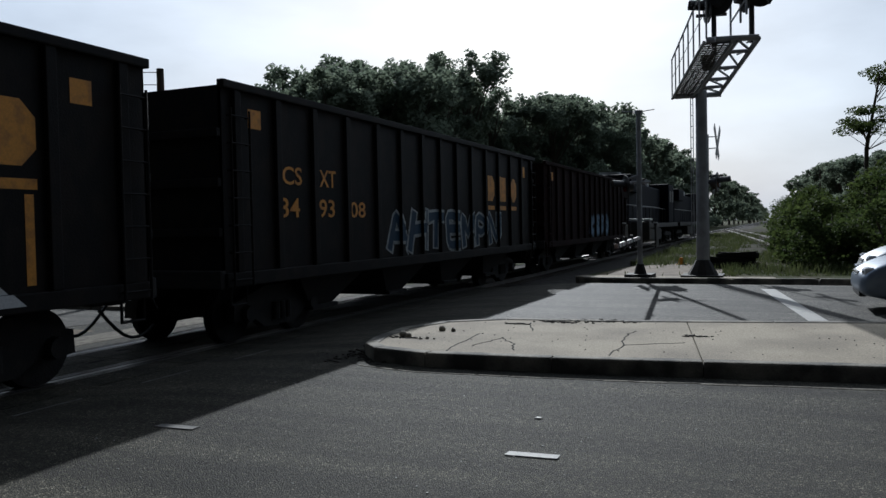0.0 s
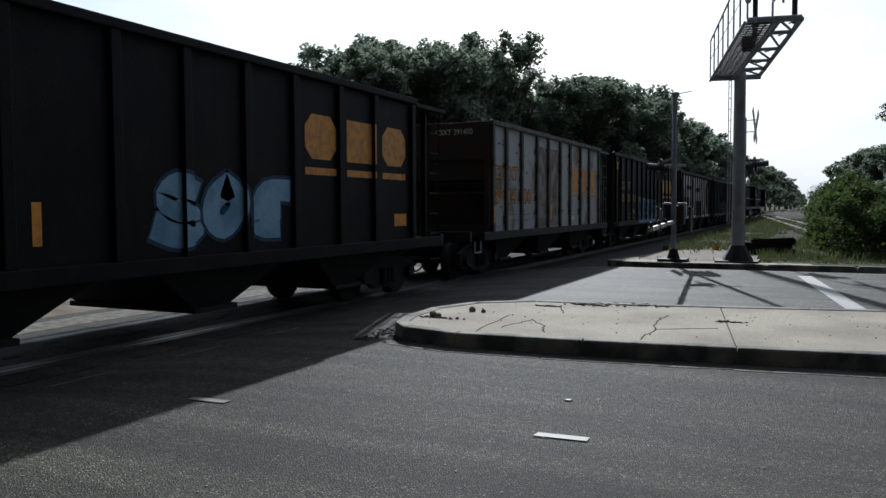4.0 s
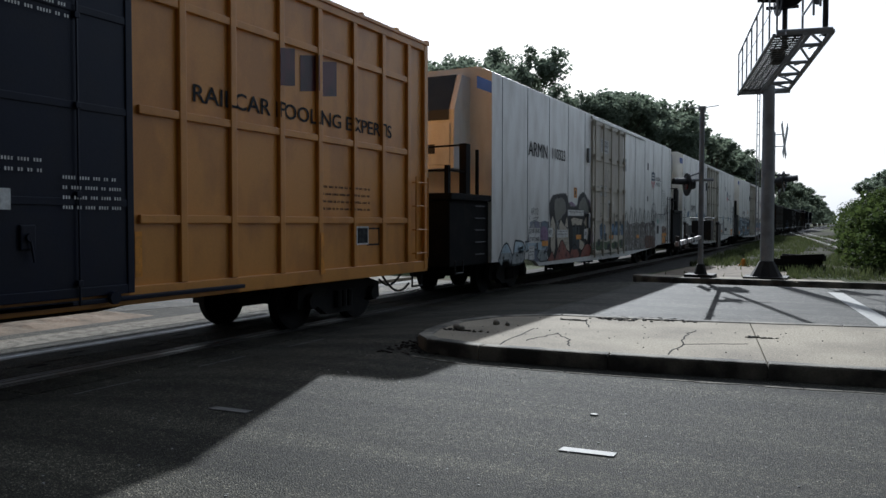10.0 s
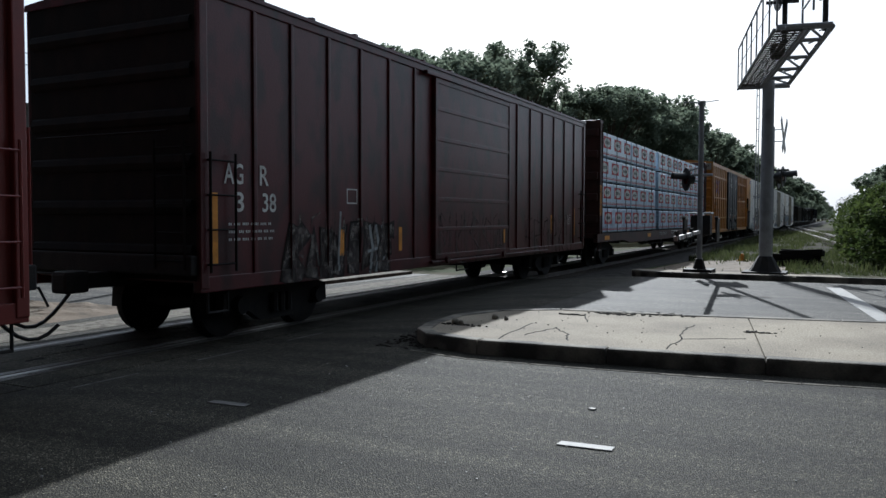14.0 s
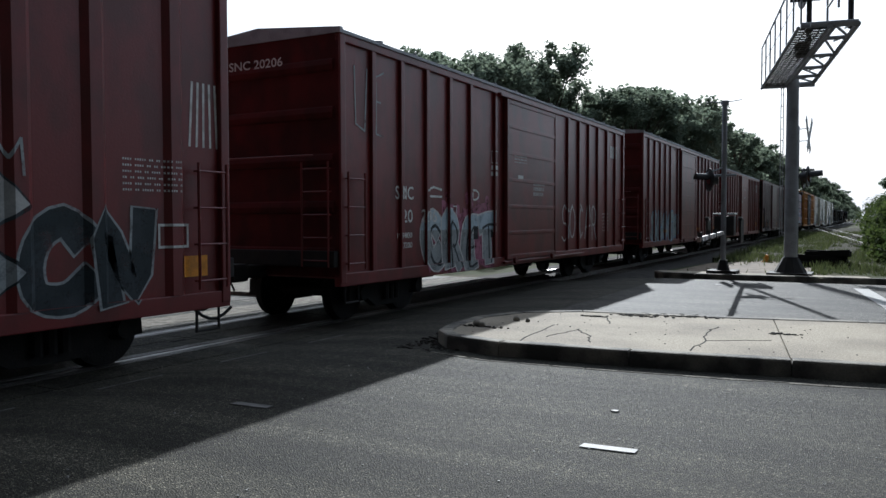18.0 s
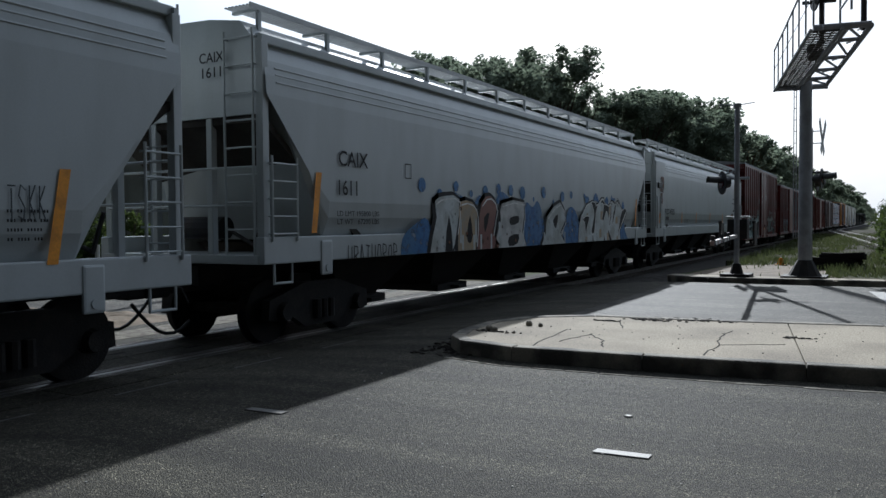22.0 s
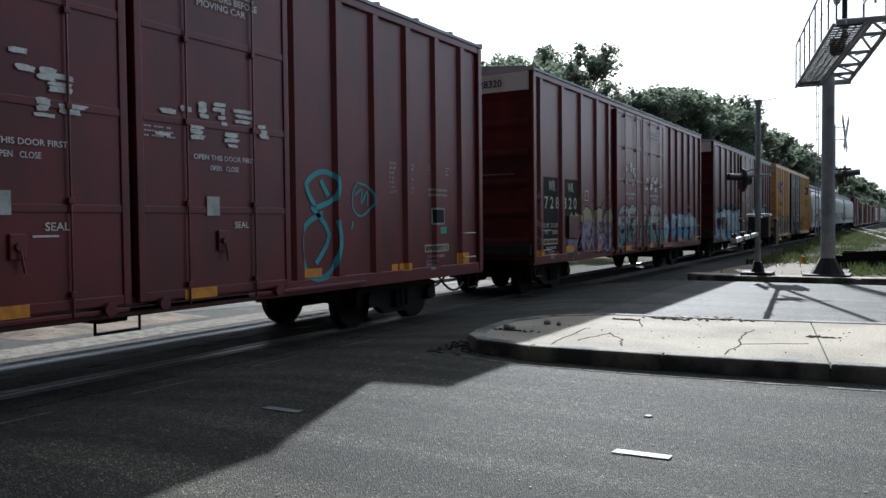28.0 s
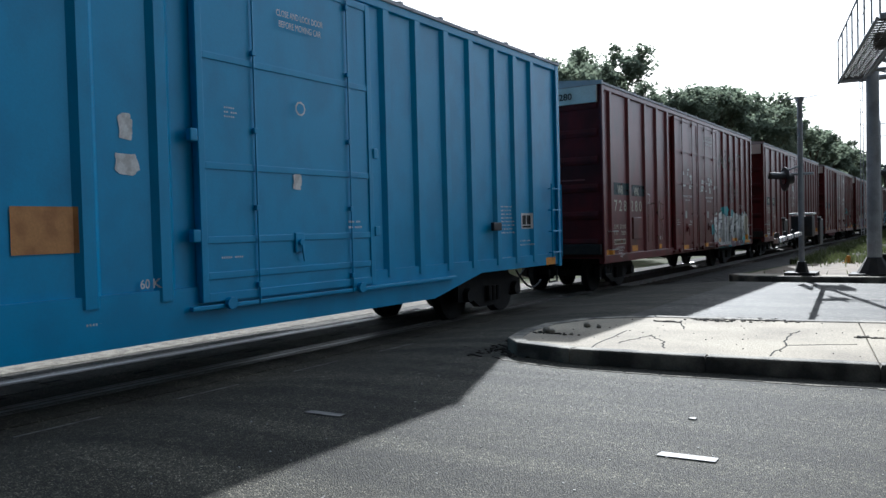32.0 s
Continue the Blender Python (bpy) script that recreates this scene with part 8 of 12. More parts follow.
RUSTPANEL = mat("rust-bitten panel paint", (0.27, 0.26, 0.25), 0.75, second=(0.13, 0.07, 0.045), amount=0.9, scale=2.0, streak=0.3, lo=0.38, hi=0.62, bump=0.2)
sp = coal_hopper(c, h, RUSTYWHITE, posts=[-5.2, -4.28, -3.12, -1.82, -0.78, 0.42, 1.5, 2.73, 3.86, 5.2], short=True, post_paint=RUSTPOST, end_paint=RUSTEND)
end_words(c, [("CSXT 291400", 0.1, 1.1, 3.36, 3.5)], WHITEP, 0.09)
each_patch(c, sp, [(-1.75, -0.85, 1.0, 3.3), (-0.71, 0.35, 1.0, 3.3)], RUSTPANEL, "rust_panel", "panel bitten through by rust", 0.002)
scars = []
for u in (-4.28, -3.12, -1.82, -0.78, 0.42, 1.5, 2.73, 3.86):
    for k in range(16):
        z, a = R.uniform(1.0, 3.4), u + R.choice((-1, 1)) * R.uniform(0.08, 0.2)
        scars.append(ragged(a - 0.05, a + R.uniform(0.0, 0.12), z, z + R.uniform(0.03, 0.22), R, 0.5))
for k in range(60):
    a, z = R.uniform(-5, 4.9), R.uniform(1.0, 3.4)
    scars.append(ragged(a, a + R.uniform(0.02, 0.2), z, z + R.uniform(0.015, 0.06), R, 0.6))
drape("rust_scar", scars, RUST, c, sp, 0.0035, "flaked paint and rust")
for words, a, b, z0, z1 in (("CS", -5.1, -4.5, 2.29, 2.6), ("XT", -4.07, -3.4, 2.3, 2.61), ("29", -5.1, -4.5, 1.69, 2.04), ("14", -4.08, -3.47, 1.69, 2.04), ("00", -2.94, -2.27, 1.69, 2.05)):
    drape("letter_outline", [[(a - 0.03 + p * (b - a + 0.06), z0 - 0.03 + q * (z1 - z0 + 0.06)) for p, q in poly] for poly in flat_text(words, 0.06)], RUST, c, sp, 0.006, "dark outline of the numbers", False)
letters_on(c, sp, [("CS", -5.1, -4.5, 2.29, 2.6), ("XT", -4.07, -3.4, 2.3, 2.61), ("29", -5.1, -4.5, 1.69, 2.04), ("14", -4.08, -3.47, 1.69, 2.04), ("00", -2.94, -2.27, 1.69, 2.05)], ORANGE)
for u, v in ((1.72, 2.5), (2.95, 3.62), (3.98, 4.8)):
    drape("company_mark", [rounded([(u, 2.12), (u + 0.05, 2.8), (v - 0.05, 2.82), (v, 2.12), (0.5 * (u + v), 2.06)], 3)], ORANGE, c, sp, 0.004, "orange block of the company mark")
    each_patch(c, sp, [(u - 0.05, v + 0.05, 1.92, 1.99)], ORANGE, "mark_underline")
each_patch(c, sp, [(-3.05, -2.94, 1.2, 1.65), (-0.47, -0.35, 1.2, 1.65), (-5.25, -5.15, 1.2, 1.6), (2.0, 2.1, 1.2, 1.6), (4.75, 4.85, 1.3, 2.6)], AMBER, "reflector")
drape("small_print", word_bars(-4.1, -3.5, 1.1, 1.4, 2, R) + word_bars(-2.85, -2.4, 1.1, 1.4, 2, R), BLACKP, c, sp)
drape("notice", [rect(1.75, 2.1, 1.1, 1.4)], WHITEP, c, sp)

# black short hopper
c, h = new_car("open_hopper", "sooty black open hopper with open end cage and orange company mark", "hopper wagon", -43.3, -53.9)
sp = coal_hopper(c, h, COALBLACK, posts=[-5.2, -4.6, -3.33, -1.99, -0.89, 0.26, 1.37, 2.62, 3.76, 5.2], short=True)
logo_block(c, sp, 1.6, 5.2, 2.1, 3.05, 3, ORANGE)
letters_on(c, sp, [("CS", -5.15, -4.72, 2.29, 2.6), ("XT", -4.15, -3.48, 2.3, 2.61)], ORANGE)
each_patch(c, sp, [(4.49, 4.96, 1.23, 1.46), (-3.05, -2.94, 1.2, 1.65)], AMBER, "reflector")
throwup(c, sp, -1.5, 1.2, 1.0, 2.1, "SOE", [ICEBLUE], NAVY, 12)

# three white refrigerator cars
def reefer_marks(c, sp, number, low):
    z = 2.1 if low else 3.25
    if low:
        letters_on(c, sp, [("ARMN", -7.85, -6.42, 2.12, 2.47)] + ([(number, -7.95, -6.5, 1.6, 1.92)] if number != "110589" else []), BLACKP)
    else:
        letters_on(c, sp, [("ARMN", -7.95, -6.55, 3.22, 3.58), (number, -6.15, -5.05, 3.26, 3.56)], BLACKP)
    letters_on(c, sp, [("BUILDING", 6.95, 7.95, 3.3, 3.46), ("AMERICA", 6.95, 7.9, 3.08, 3.24)], BLACKP)
    drape("company_mark", [[(6.16, 3.62), (6.5, 3.68), (6.84, 3.62), (6.88, 3.2), (6.74, 2.98), (6.5, 2.88), (6.26, 2.98), (6.12, 3.2)]], WHITEP, c, sp, 0.004, "shield mark, blue over red and white stripes")
    drape("company_mark", [[(6.19, 3.59), (6.5, 3.65), (6.81, 3.59), (6.85, 3.28), (6.15, 3.28)]], NAVY, c, sp, 0.0055)
    each_shape("company_mark", [rect(6.3, 6.7, 3.48, 3.53), rect(6.24, 6.76, 3.36, 3.42)], WHITEP, c, sp, 0.007)
    for i in range(6):
        drape("company_mark", [rect(6.17 + 0.117 * i, 6.235 + 0.117 * i, (3.12, 3.0, 2.94, 2.94, 3.0, 3.12)[i], 3.26)], REDP, c, sp, 0.0055)
    drape("notice", frame_polys(-4.2, -3.93, 2.3, 2.55, 0.02) + [rect(-4.12, -4.02, 2.36, 2.48)], BLACKP, c, sp, 0.006)
    drape("notice", [rect(-4.22, -3.91, 2.27, 2.57)], AMBER, c, sp, 0.004)
    drape("vent_hole", [rect(5.42, 5.62, 3.66, 3.94), rect(5.42, 5.6, 2.4, 2.6)], BLACKP, c, sp)
    letters_on(c, sp, [("CLOSE AND LOCK", -1.55, -0.68, 4.1, 4.2), ("DOORS BEFORE", -1.5, -0.72, 3.97, 4.07), ("MOVING CAR", -1.42, -0.78, 3.84, 3.94),
                       ("SECURE BOTH", -1.52, -0.95, 2.63, 2.7), ("HASPS BEFORE", -1.55, -0.9, 2.54, 2.61), ("MOVING CAR", -1.52, -0.93, 2.45, 2.52)], BLACKP, 0.006)
    drape("small_print", frame_polys(-1.62, -0.85, 2.4, 2.74, 0.012) + frame_polys(-2.2, -1.8, 2.5, 2.7, 0.012) + word_bars(-2.15, -1.84, 2.54, 2.66, 2, R) + word_bars(-1.6, -0.9, 2.1, 2.16, 1, R)
          + word_bars(-1.6, -1.1, 1.6, 1.85, 3, R) + frame_polys(-1.65, -0.95, 1.25, 1.45, 0.012) + word_bars(-1.6, -1.0, 1.3, 1.42, 2, R) + word_bars(-1.5, -1.0, 1.05, 1.18, 2, R) + frame_polys(0.15, 0.45, 1.6, 1.75, 0.012), BLACKP, c, sp, 0.006)
    drape("notice", [rect(-1.6, -0.87, 2.41, 2.73), rect(-1.6, -0.62, 3.8, 4.24), rect(-1.64, -0.96, 1.26, 1.44)], WHITEP, c, sp, 0.0035)
    drape("data_table", word_bars(8.3, 9.0, 2.2, 2.95, 7, R), BLACKP, c, sp)
    each_patch(c, sp, [(8.34, 9.26, 0.95, 1.09), (8.39, 8.98, 0.66, 0.92), (-6.95, -6.47, 0.92, 1.06), (-4.0, -3.5, 1.05, 1.18), (-0.5, 0.0, 1.0, 1.12), (3.6, 4.0, 0.95, 1.08)], AMBER, "reflector", "amber reflective strip", 0.0128)
    drape("notice", [rect(-11.02, -10.22, 4.42, 4.68)], BLUEP, c, (SIDE - 0.02, []), 0.0)


DOORPALE = mat("pale stencil panel", (0.56, 0.53, 0.46), 0.6, second=(0.4, 0.36, 0.3), amount=0.5, scale=3, bump=0.0)
c, h = new_car("refrigerator_car", "dirty white refrigerator car with blue and white graffiti along its sill", "refrigerator wagon", -56.68, -77.14)
sp = reefer(c, h, REEFER)
reefer_marks(c, sp, "110589", True)
drape("graffiti_cloud", [ragged(-10.35 + 0.62 * i, -9.4 + 0.62 * i, 0.42, R.uniform(1.7, 1.92), R, 0.22) for i in range(12)], SLATE, c, sp, 0.0025, "grey-blue sprayed ground")
drape("tag", [ragged(u, u + R.uniform(0.12, 0.34), 1.72, R.uniform(1.86, 2.08), R, 0.45) for u in [-9.9 + 0.26 * k + R.uniform(-0.06, 0.06) for k in range(27)]], BLACKP, c, sp, 0.0024, "black ragged sprayed edge")
SWIRL = [[(-9.4, 1.7), (-8.95, 1.15), (-9.15, 0.8)], [(-9.45, 1.8), (-8.75, 1.85), (-7.85, 1.75), (-7.9, 1.45), (-8.65, 1.3), (-8, 1.05), (-8.35, 0.75), (-9.55, 0.6)], [(-8.85, 1.55), (-8.2, 1.65), (-8.45, 1.45)], [(-10.25, 1.1), (-9.7, 1.2), (-9.5, 1), (-10.1, 0.95)], [(-9.8, 0.6), (-9.65, 0.8), (-9.5, 0.55)], [(-6.15, 1.4), (-5.7, 1.75), (-4.95, 1.75), (-5.05, 1.4), (-5.55, 1.4), (-4.9, 1.1), (-4.7, 0.9), (-4.75, 0.5)], [(-5.55, 1.2), (-5.55, 0.9), (-5.25, 0.65), (-5.05, 0.8), (-5.1, 1.05), (-5.35, 1.2), (-5.55, 1.05)], [(-6.7, 1.3), (-6.25, 1.75), (-5.95, 1.4), (-5.75, 1.1), (-6.15, 0.55)], [(-5.9, 1.2), (-5.95, 0.5)], [(-6.6, 1.15), (-6.5, 0.55)], [(-4.7, 0.45), (-4.5, 0.9), (-4.6, 1.55), (-4.8, 1.7), (-4.1, 1.65), (-3.7, 1.65), (-3.4, 1.6), (-3.15, 1.75), (-2.9, 1.6), (-2.85, 1.15), (-3.05, 0.95), (-3, 0.7), (-3.3, 0.55), (-3.5, 0.8), (-3.95, 0.7), (-4.15, 0.55), (-4.25, 0.8)], [(-7.7, 1.45), (-7.45, 1.5), (-7.05, 1.45), (-7.1, 1.35), (-7.55, 1.4)], [(-8.35, 1.8), (-8.05, 1.8), (-8.15, 1.5), (-8.35, 1.45)], [(-8.35, 1.15), (-8.1, 1.15), (-8.35, 1.05)], [(-8.35, 0.65), (-7.9, 0.75), (-7.7, 0.7), (-7.8, 0.6)], [(-7.55, 0.9), (-7.45, 0.8), (-7.3, 0.8), (-7.35, 0.95)]]
each_shape("graffiti_shape", [rounded(a, 3) for a in ([(-9.7, 0.6), (-9.9, 1.4), (-9.3, 1.75), (-8.8, 1.5), (-8.9, 0.7)], [(-8.6, 0.6), (-8.6, 1.7), (-8.0, 1.8), (-7.9, 0.6)], [(-6.6, 0.6), (-6.6, 1.3), (-6.2, 1.75), (-5.9, 1.0), (-6.2, 0.55)], [(-5.8, 0.6), (-5.9, 1.4), (-5.6, 1.75), (-4.95, 1.7), (-4.75, 0.9), (-5.0, 0.55)], [(-4.6, 0.9), (-4.7, 1.6), (-3.8, 1.6), (-3.0, 1.6), (-3.1, 0.7), (-4.0, 0.75)])], NAVYDEEP, c, sp, 0.004, "navy sprayed letter bodies")
for l in SWIRL:
    drape("spray_line", ribbon(flowing(l), 0.13), STEELBLUE, c, sp, 0.005, "soft blue sprayed glow")
    drape("spray_line", ribbon(flowing(l), 0.055), CHALKY, c, sp, 0.006, "white sprayed outline")
each_shape("graffiti_void", [rect(-4.55, -3.9, 1.05, 1.45)], INK, c, sp, 0.0066, "black repainted square")
patches(c, sp, [(-7.95, -6.42, 1.5, 1.95)], NAVY, "number_board", "dark blue repainted board", 0.0112)
letters_on(c, sp, [("110589", -7.88, -6.65, 1.66, 1.88)], CHALKY, 0.013)
scrawl(c, sp, -10.0, -9.5, 1.84, 1.98, 4, BLACKP, 25, 0.03)
patches(c, sp, [(-10.2, -9.62, 0.67, 0.95)], AMBER, "notice", "amber notice plate", 0.012)
throwup(c, sp, 1.6, 7.6, 0.68, 1.98, "NSAK", [LILAC, PALEBLUE, SILVERSPRAY], SLATE, 22, 0.05, 0.4, line=WHITEP, halo=RUSTBROWN)
drape("tag", [q for k in range(5) for q in ribbon([(8.6 + 0.05 * k, 0.7 + 0.32 * k), (9.2, 0.72 + 0.32 * k), (9.7, 0.68 + 0.32 * k)], 0.07)], BLACKP, c, sp, 0.006, "black smudged strokes")
c, h = new_car("refrigerator_car", "dirty white refrigerator car with scattered tags and dark patches", "refrigerator wagon", -80.18, -100.57)
sp = reefer(c, h, REEFER)
reefer_marks(c, sp, "111065", True)
drape("rust_patch", [ragged(u, u + R.uniform(0.05, 0.13), 0.5, R.uniform(1.1, 2.4), R, 0.5) for u in (-2.45, -1.9, -1.62, -1.2, -0.7, -0.42, 0.1, 0.45, 0.8, 1.2, 1.4)], RUSTBROWN, c, sp, 0.0045, "rust runs down the door")
drape("grime", [ragged(-2.5 + 0.5 * k, -1.95 + 0.5 * k, 0.42, R.uniform(0.7, 1.05), R, 0.4) for k in range(8)], GRIME, c, sp, 0.0052, "dark grime along the door's foot")
scrawl(c, sp, -10.1, -9.0, 2.2, 3.4, 3, BLACKP, 31, 0.02)
scrawl(c, sp, -10.0, -9.2, 1.6, 2.3, 3, BLACKP, 32, 0.02)
drape("repaint_patch", [ragged(-8.5, -7.4, 0.86, 1.42, R, 0.05), rect(-8.38, -7.5, 0.92, 1.36)], BLACKP, c, sp, 0.0045, "black sprayed box")
drape("grime", [ragged(-8.9, -8.4, 0.86, 1.15, R, 0.3), ragged(-9.7, -8.6, 0.84, 1.02, R, 0.25), ragged(-7.5, -7.0, 0.9, 1.3, R, 0.4)], GRIME, c, sp, 0.0042, "dark smudges")
drape("tag", ribbon(flowing([(-10.2, 1.8), (-9.4, 1.82), (-7.95, 1.86)]), 0.022) + ribbon([(-6.4, 1.6), (-6.25, 1.78), (-6.04, 1.88), (-4.2, 1.9), (-2.5, 1.92)], 0.026) + ribbon(flowing([(-9.0, 1.24), (-8.7, 1.28), (-8.42, 1.22)]), 0.02)
      + ribbon(flowing([(-7.4, 1.1), (-6.95, 1.24), (-6.75, 1.32)]), 0.016) + ribbon(flowing([(-5.6, 1.5), (-5.38, 1.8), (-5.44, 2.03), (-5.6, 1.98), (-5.5, 1.75), (-5.3, 1.98), (-5.42, 2.02)]), 0.022), BLACKP, c, sp, 0.0066, "thin black drawn lines")
drape("grime", [ragged(-6.68, -6.42, 0.52, 1.6, R, 0.12)] + [q for a in (-0.3, -0.16, 0.0, 0.14) for q in ribbon([(-6.55 + a * 0.3, 1.5), (-6.55 + a, 1.72 - abs(a) * 0.3)], 0.035)], MOSS, c, sp, 0.005, "grey-green drawn tree stump")
drape("graffiti_cloud", [ragged(u, u + w, z, z + g, R, 0.45) for u, w, z, g in ((-8.9, 0.55, 1.85, 0.25), (-8.6, 0.3, 2.0, 0.15), (-6.32, 0.4, 1.5, 0.45), (-6.1, 0.25, 1.85, 0.2), (-3.55, 0.25, 1.8, 0.3), (-0.75, 0.4, 1.35, 0.3), (1.8, 0.45, 1.55, 0.45), (4.3, 0.35, 1.6, 0.4), (6.95, 0.3, 1.65, 0.35), (8.3, 0.35, 1.5, 0.4))], PALEBLUE, c, sp, 0.007, "puffs of blue spray paint")
drape("frame_line", [rect(-4.44, -3.75, 1.06, 1.6)], BLACKP, c, sp, 0.005, "black sprayed square")
drape("repaint_patch", [rect(-4.36, -3.9, 1.18, 1.54)], GRIME, c, sp, 0.0056)
drape("repaint_patch", [rect(-5.68, -4.72, 1.33, 1.42)], GRIME, c, sp, 0.0056, "grey ledge drawn on the side")
drape("repaint_patch", [ragged(-3.4, -2.52, 0.72, 1.92, R, 0.04)], GREYWASH, c, sp, 0.004, "grey repainted panel")
drape("repaint_patch", [ragged(-6.4 + 0.5 * i, -5.7 + 0.5 * i, 0.5, R.uniform(0.78, 1.0), R, 0.35) for i in range(8)], GREYWASH, c, sp, 0.0035, "dull grey overpaint")
drape("graffiti_cloud", [ragged(-6.2 + 0.7 * i, -5.9 + 0.7 * i, 0.55, 0.85, R, 0.4) for i in range(6)], PALEBLUE, c, sp, 0.0042, "blue spray blots along the sill")
drape("grime", [ragged(-5.9 + 0.6 * i, -5.4 + 0.6 * i, 0.78, 0.98, R, 0.45) for i in range(5)], SLATE, c, sp, 0.0048, "dark smudges along the sill")
letters_on(c, sp, [("191800", -7.55, -7.08, 1.24, 1.34), ("91200", -7.5, -7.1, 1.06, 1.16), ("RP", -6.38, -6.22, 1.24, 1.33)], BLACKP, 0.008)
drape("notice", [rect(-6.95, -6.62, 1.15, 1.5)], GREYWASH, c, sp, 0.0062)
drape("frame_line", frame_polys(2.05, 4.3, 0.75, 1.9, 0.03) + frame_polys(3.6, 4.4, 0.85, 1.5, 0.06) + frame_polys(5.0, 7.0, 0.75, 1.88, 0.03) + frame_polys(7.15, 8.8, 0.7, 1.85, 0.025), SLATE, c, sp, 0.0065)
patches(c, sp, [(4.42, 4.75, 0.75, 1.75), (5.2, 6.3, 1.0, 1.2), (-0.75, -0.4, 0.3, 1.4)], SLATE, "repaint_patch", "dark sprayed stroke", 0.0075)
scrawl(c, sp, 2.4, 3.1, 1.35, 1.65, 4, BLACKP, 35, 0.015)
drape("grime", [ragged(-2.4 + 0.6 * i, -1.6 + 0.6 * i, 0.52, R.uniform(0.62, 0.8), R, 0.4) for i in range(6)] + [ragged(0.1, 1.3, 1.35, 1.5, R, 0.3), ragged(0.0, 1.3, 0.95, 1.1, R, 0.3), ragged(-0.62, -0.42, 0.6, 1.5, R, 0.2)], GRIME, c, sp, 0.008, "dark grime low on the door")
c, h = new_car("refrigerator_car", "dirty white refrigerator car with beige, rust and purple graffiti", "refrigerator wagon", -103.58, -124.01)
sp = reefer(c, h, REEFER)
reefer_marks(c, sp, "110323", False)
GRIMEWASH = worn(mat("brown-grey overpaint", (0.17, 0.15, 0.13), 0.6, second=(0.08, 0.055, 0.05), amount=0.8, scale=1.6, bump=0.0), 0.44, 0.3, 5.0)
WASHBLUE = worn(mat("washed blue-grey spray paint", (0.12, 0.16, 0.22), 0.5, second=(0.2, 0.16, 0.24), amount=0.7, scale=1.4, bump=0.0), 0.42, 0.3, 4.0)
PURPLEMIST = worn(mat("purple spray mist", (0.22, 0.12, 0.24), 0.5, second=(0.3, 0.2, 0.3), amount=0.6, scale=1.6, bump=0.0), 0.42, 0.25, 4.0)
REDSPRAY = worn(mat("rust red spray paint in hills", (0.26, 0.07, 0.045), 0.55, second=(0.14, 0.05, 0.04), amount=0.7, scale=2.0, bump=0.0), 0.34, 0.25, 5.0)
OLIVEP = mat("olive brown spray paint", (0.13, 0.125, 0.1), 0.5, second=(0.05, 0.05, 0.035), amount=0.6, scale=2, bump=0.0)
drape("graffiti_cloud", [rounded(a, 2) for a in [[(-7.8, 1.55), (-7.1, 1.55), (-6.35, 1.55), (-6.35, 0.9), (-6.65, 0.55), (-7.85, 0.65)]]], WASHBLUE, c, sp, 0.0022, "washed blue-grey sprayed ground")
throwup(c, sp, -9.8, -6.55, 0.5, 1.15, "ABTZ", [SILVERSPRAY, PALEICE], SLATE, 42, 0.04, 0.34)
sprayed(c, sp, [[(-6.3, 1.7), (-6.25, 2.05), (-6.1, 2.1), (-6.05, 1.75)], [(-4.9, 1.95), (-4.5, 2.15), (-4.05, 2.05), (-3.75, 1.9), (-3.85, 1.75), (-4.8, 1.7)], [(-2.85, 2.25), (-2.55, 2.2), (-2.45, 1.85), (-2.65, 1.9)], [(-7, 1.1), (-7, 1.35), (-6.8, 1.45), (-6.5, 1.35), (-6.5, 1.05)], [(-2.65, 1.3), (-2.4, 1.25), (-2.4, 0.9), (-2.6, 0.95)]], PURPLEMIST, 0.0026, "purple sprayed cloud")
RAMPART = [[(-6.35, 2), (-6.1, 2.25), (-5.85, 2.3), (-4.95, 2.35), (-4.7, 2.1), (-4.4, 2), (-3.9, 2.05), (-3.75, 2.3), (-3.2, 2.45), (-2.6, 2.1), (-2.45, 1.75), (-2.6, 0.65), (-3.05, 0.45), (-3.95, 0.5), (-6.4, 0.55), (-6.25, 1.3)]]
drape("graffiti_cloud", [rounded(a, 3) for a in RAMPART], INK, c, sp, 0.003, "black sprayed ground")
drape("spray_line", [p for a in RAMPART for p in ribbon(rounded(a, 3) + rounded(a, 3)[:2], 0.04)], GREYWASH, c, sp, 0.0034)
sprayed(c, sp, [[(-5.95, 2.1), (-5.8, 2.2), (-5.1, 2.2), (-4.95, 1.85), (-5.25, 1.75), (-5.5, 1.6), (-5.85, 1.65)], [(-3.6, 2.15), (-3.25, 2.3), (-2.85, 2.1), (-2.75, 1.85), (-3.3, 1.9), (-3.75, 1.95)]], OLIVEP, 0.005, "olive grey sprayed arch", edge=GREYWASH)
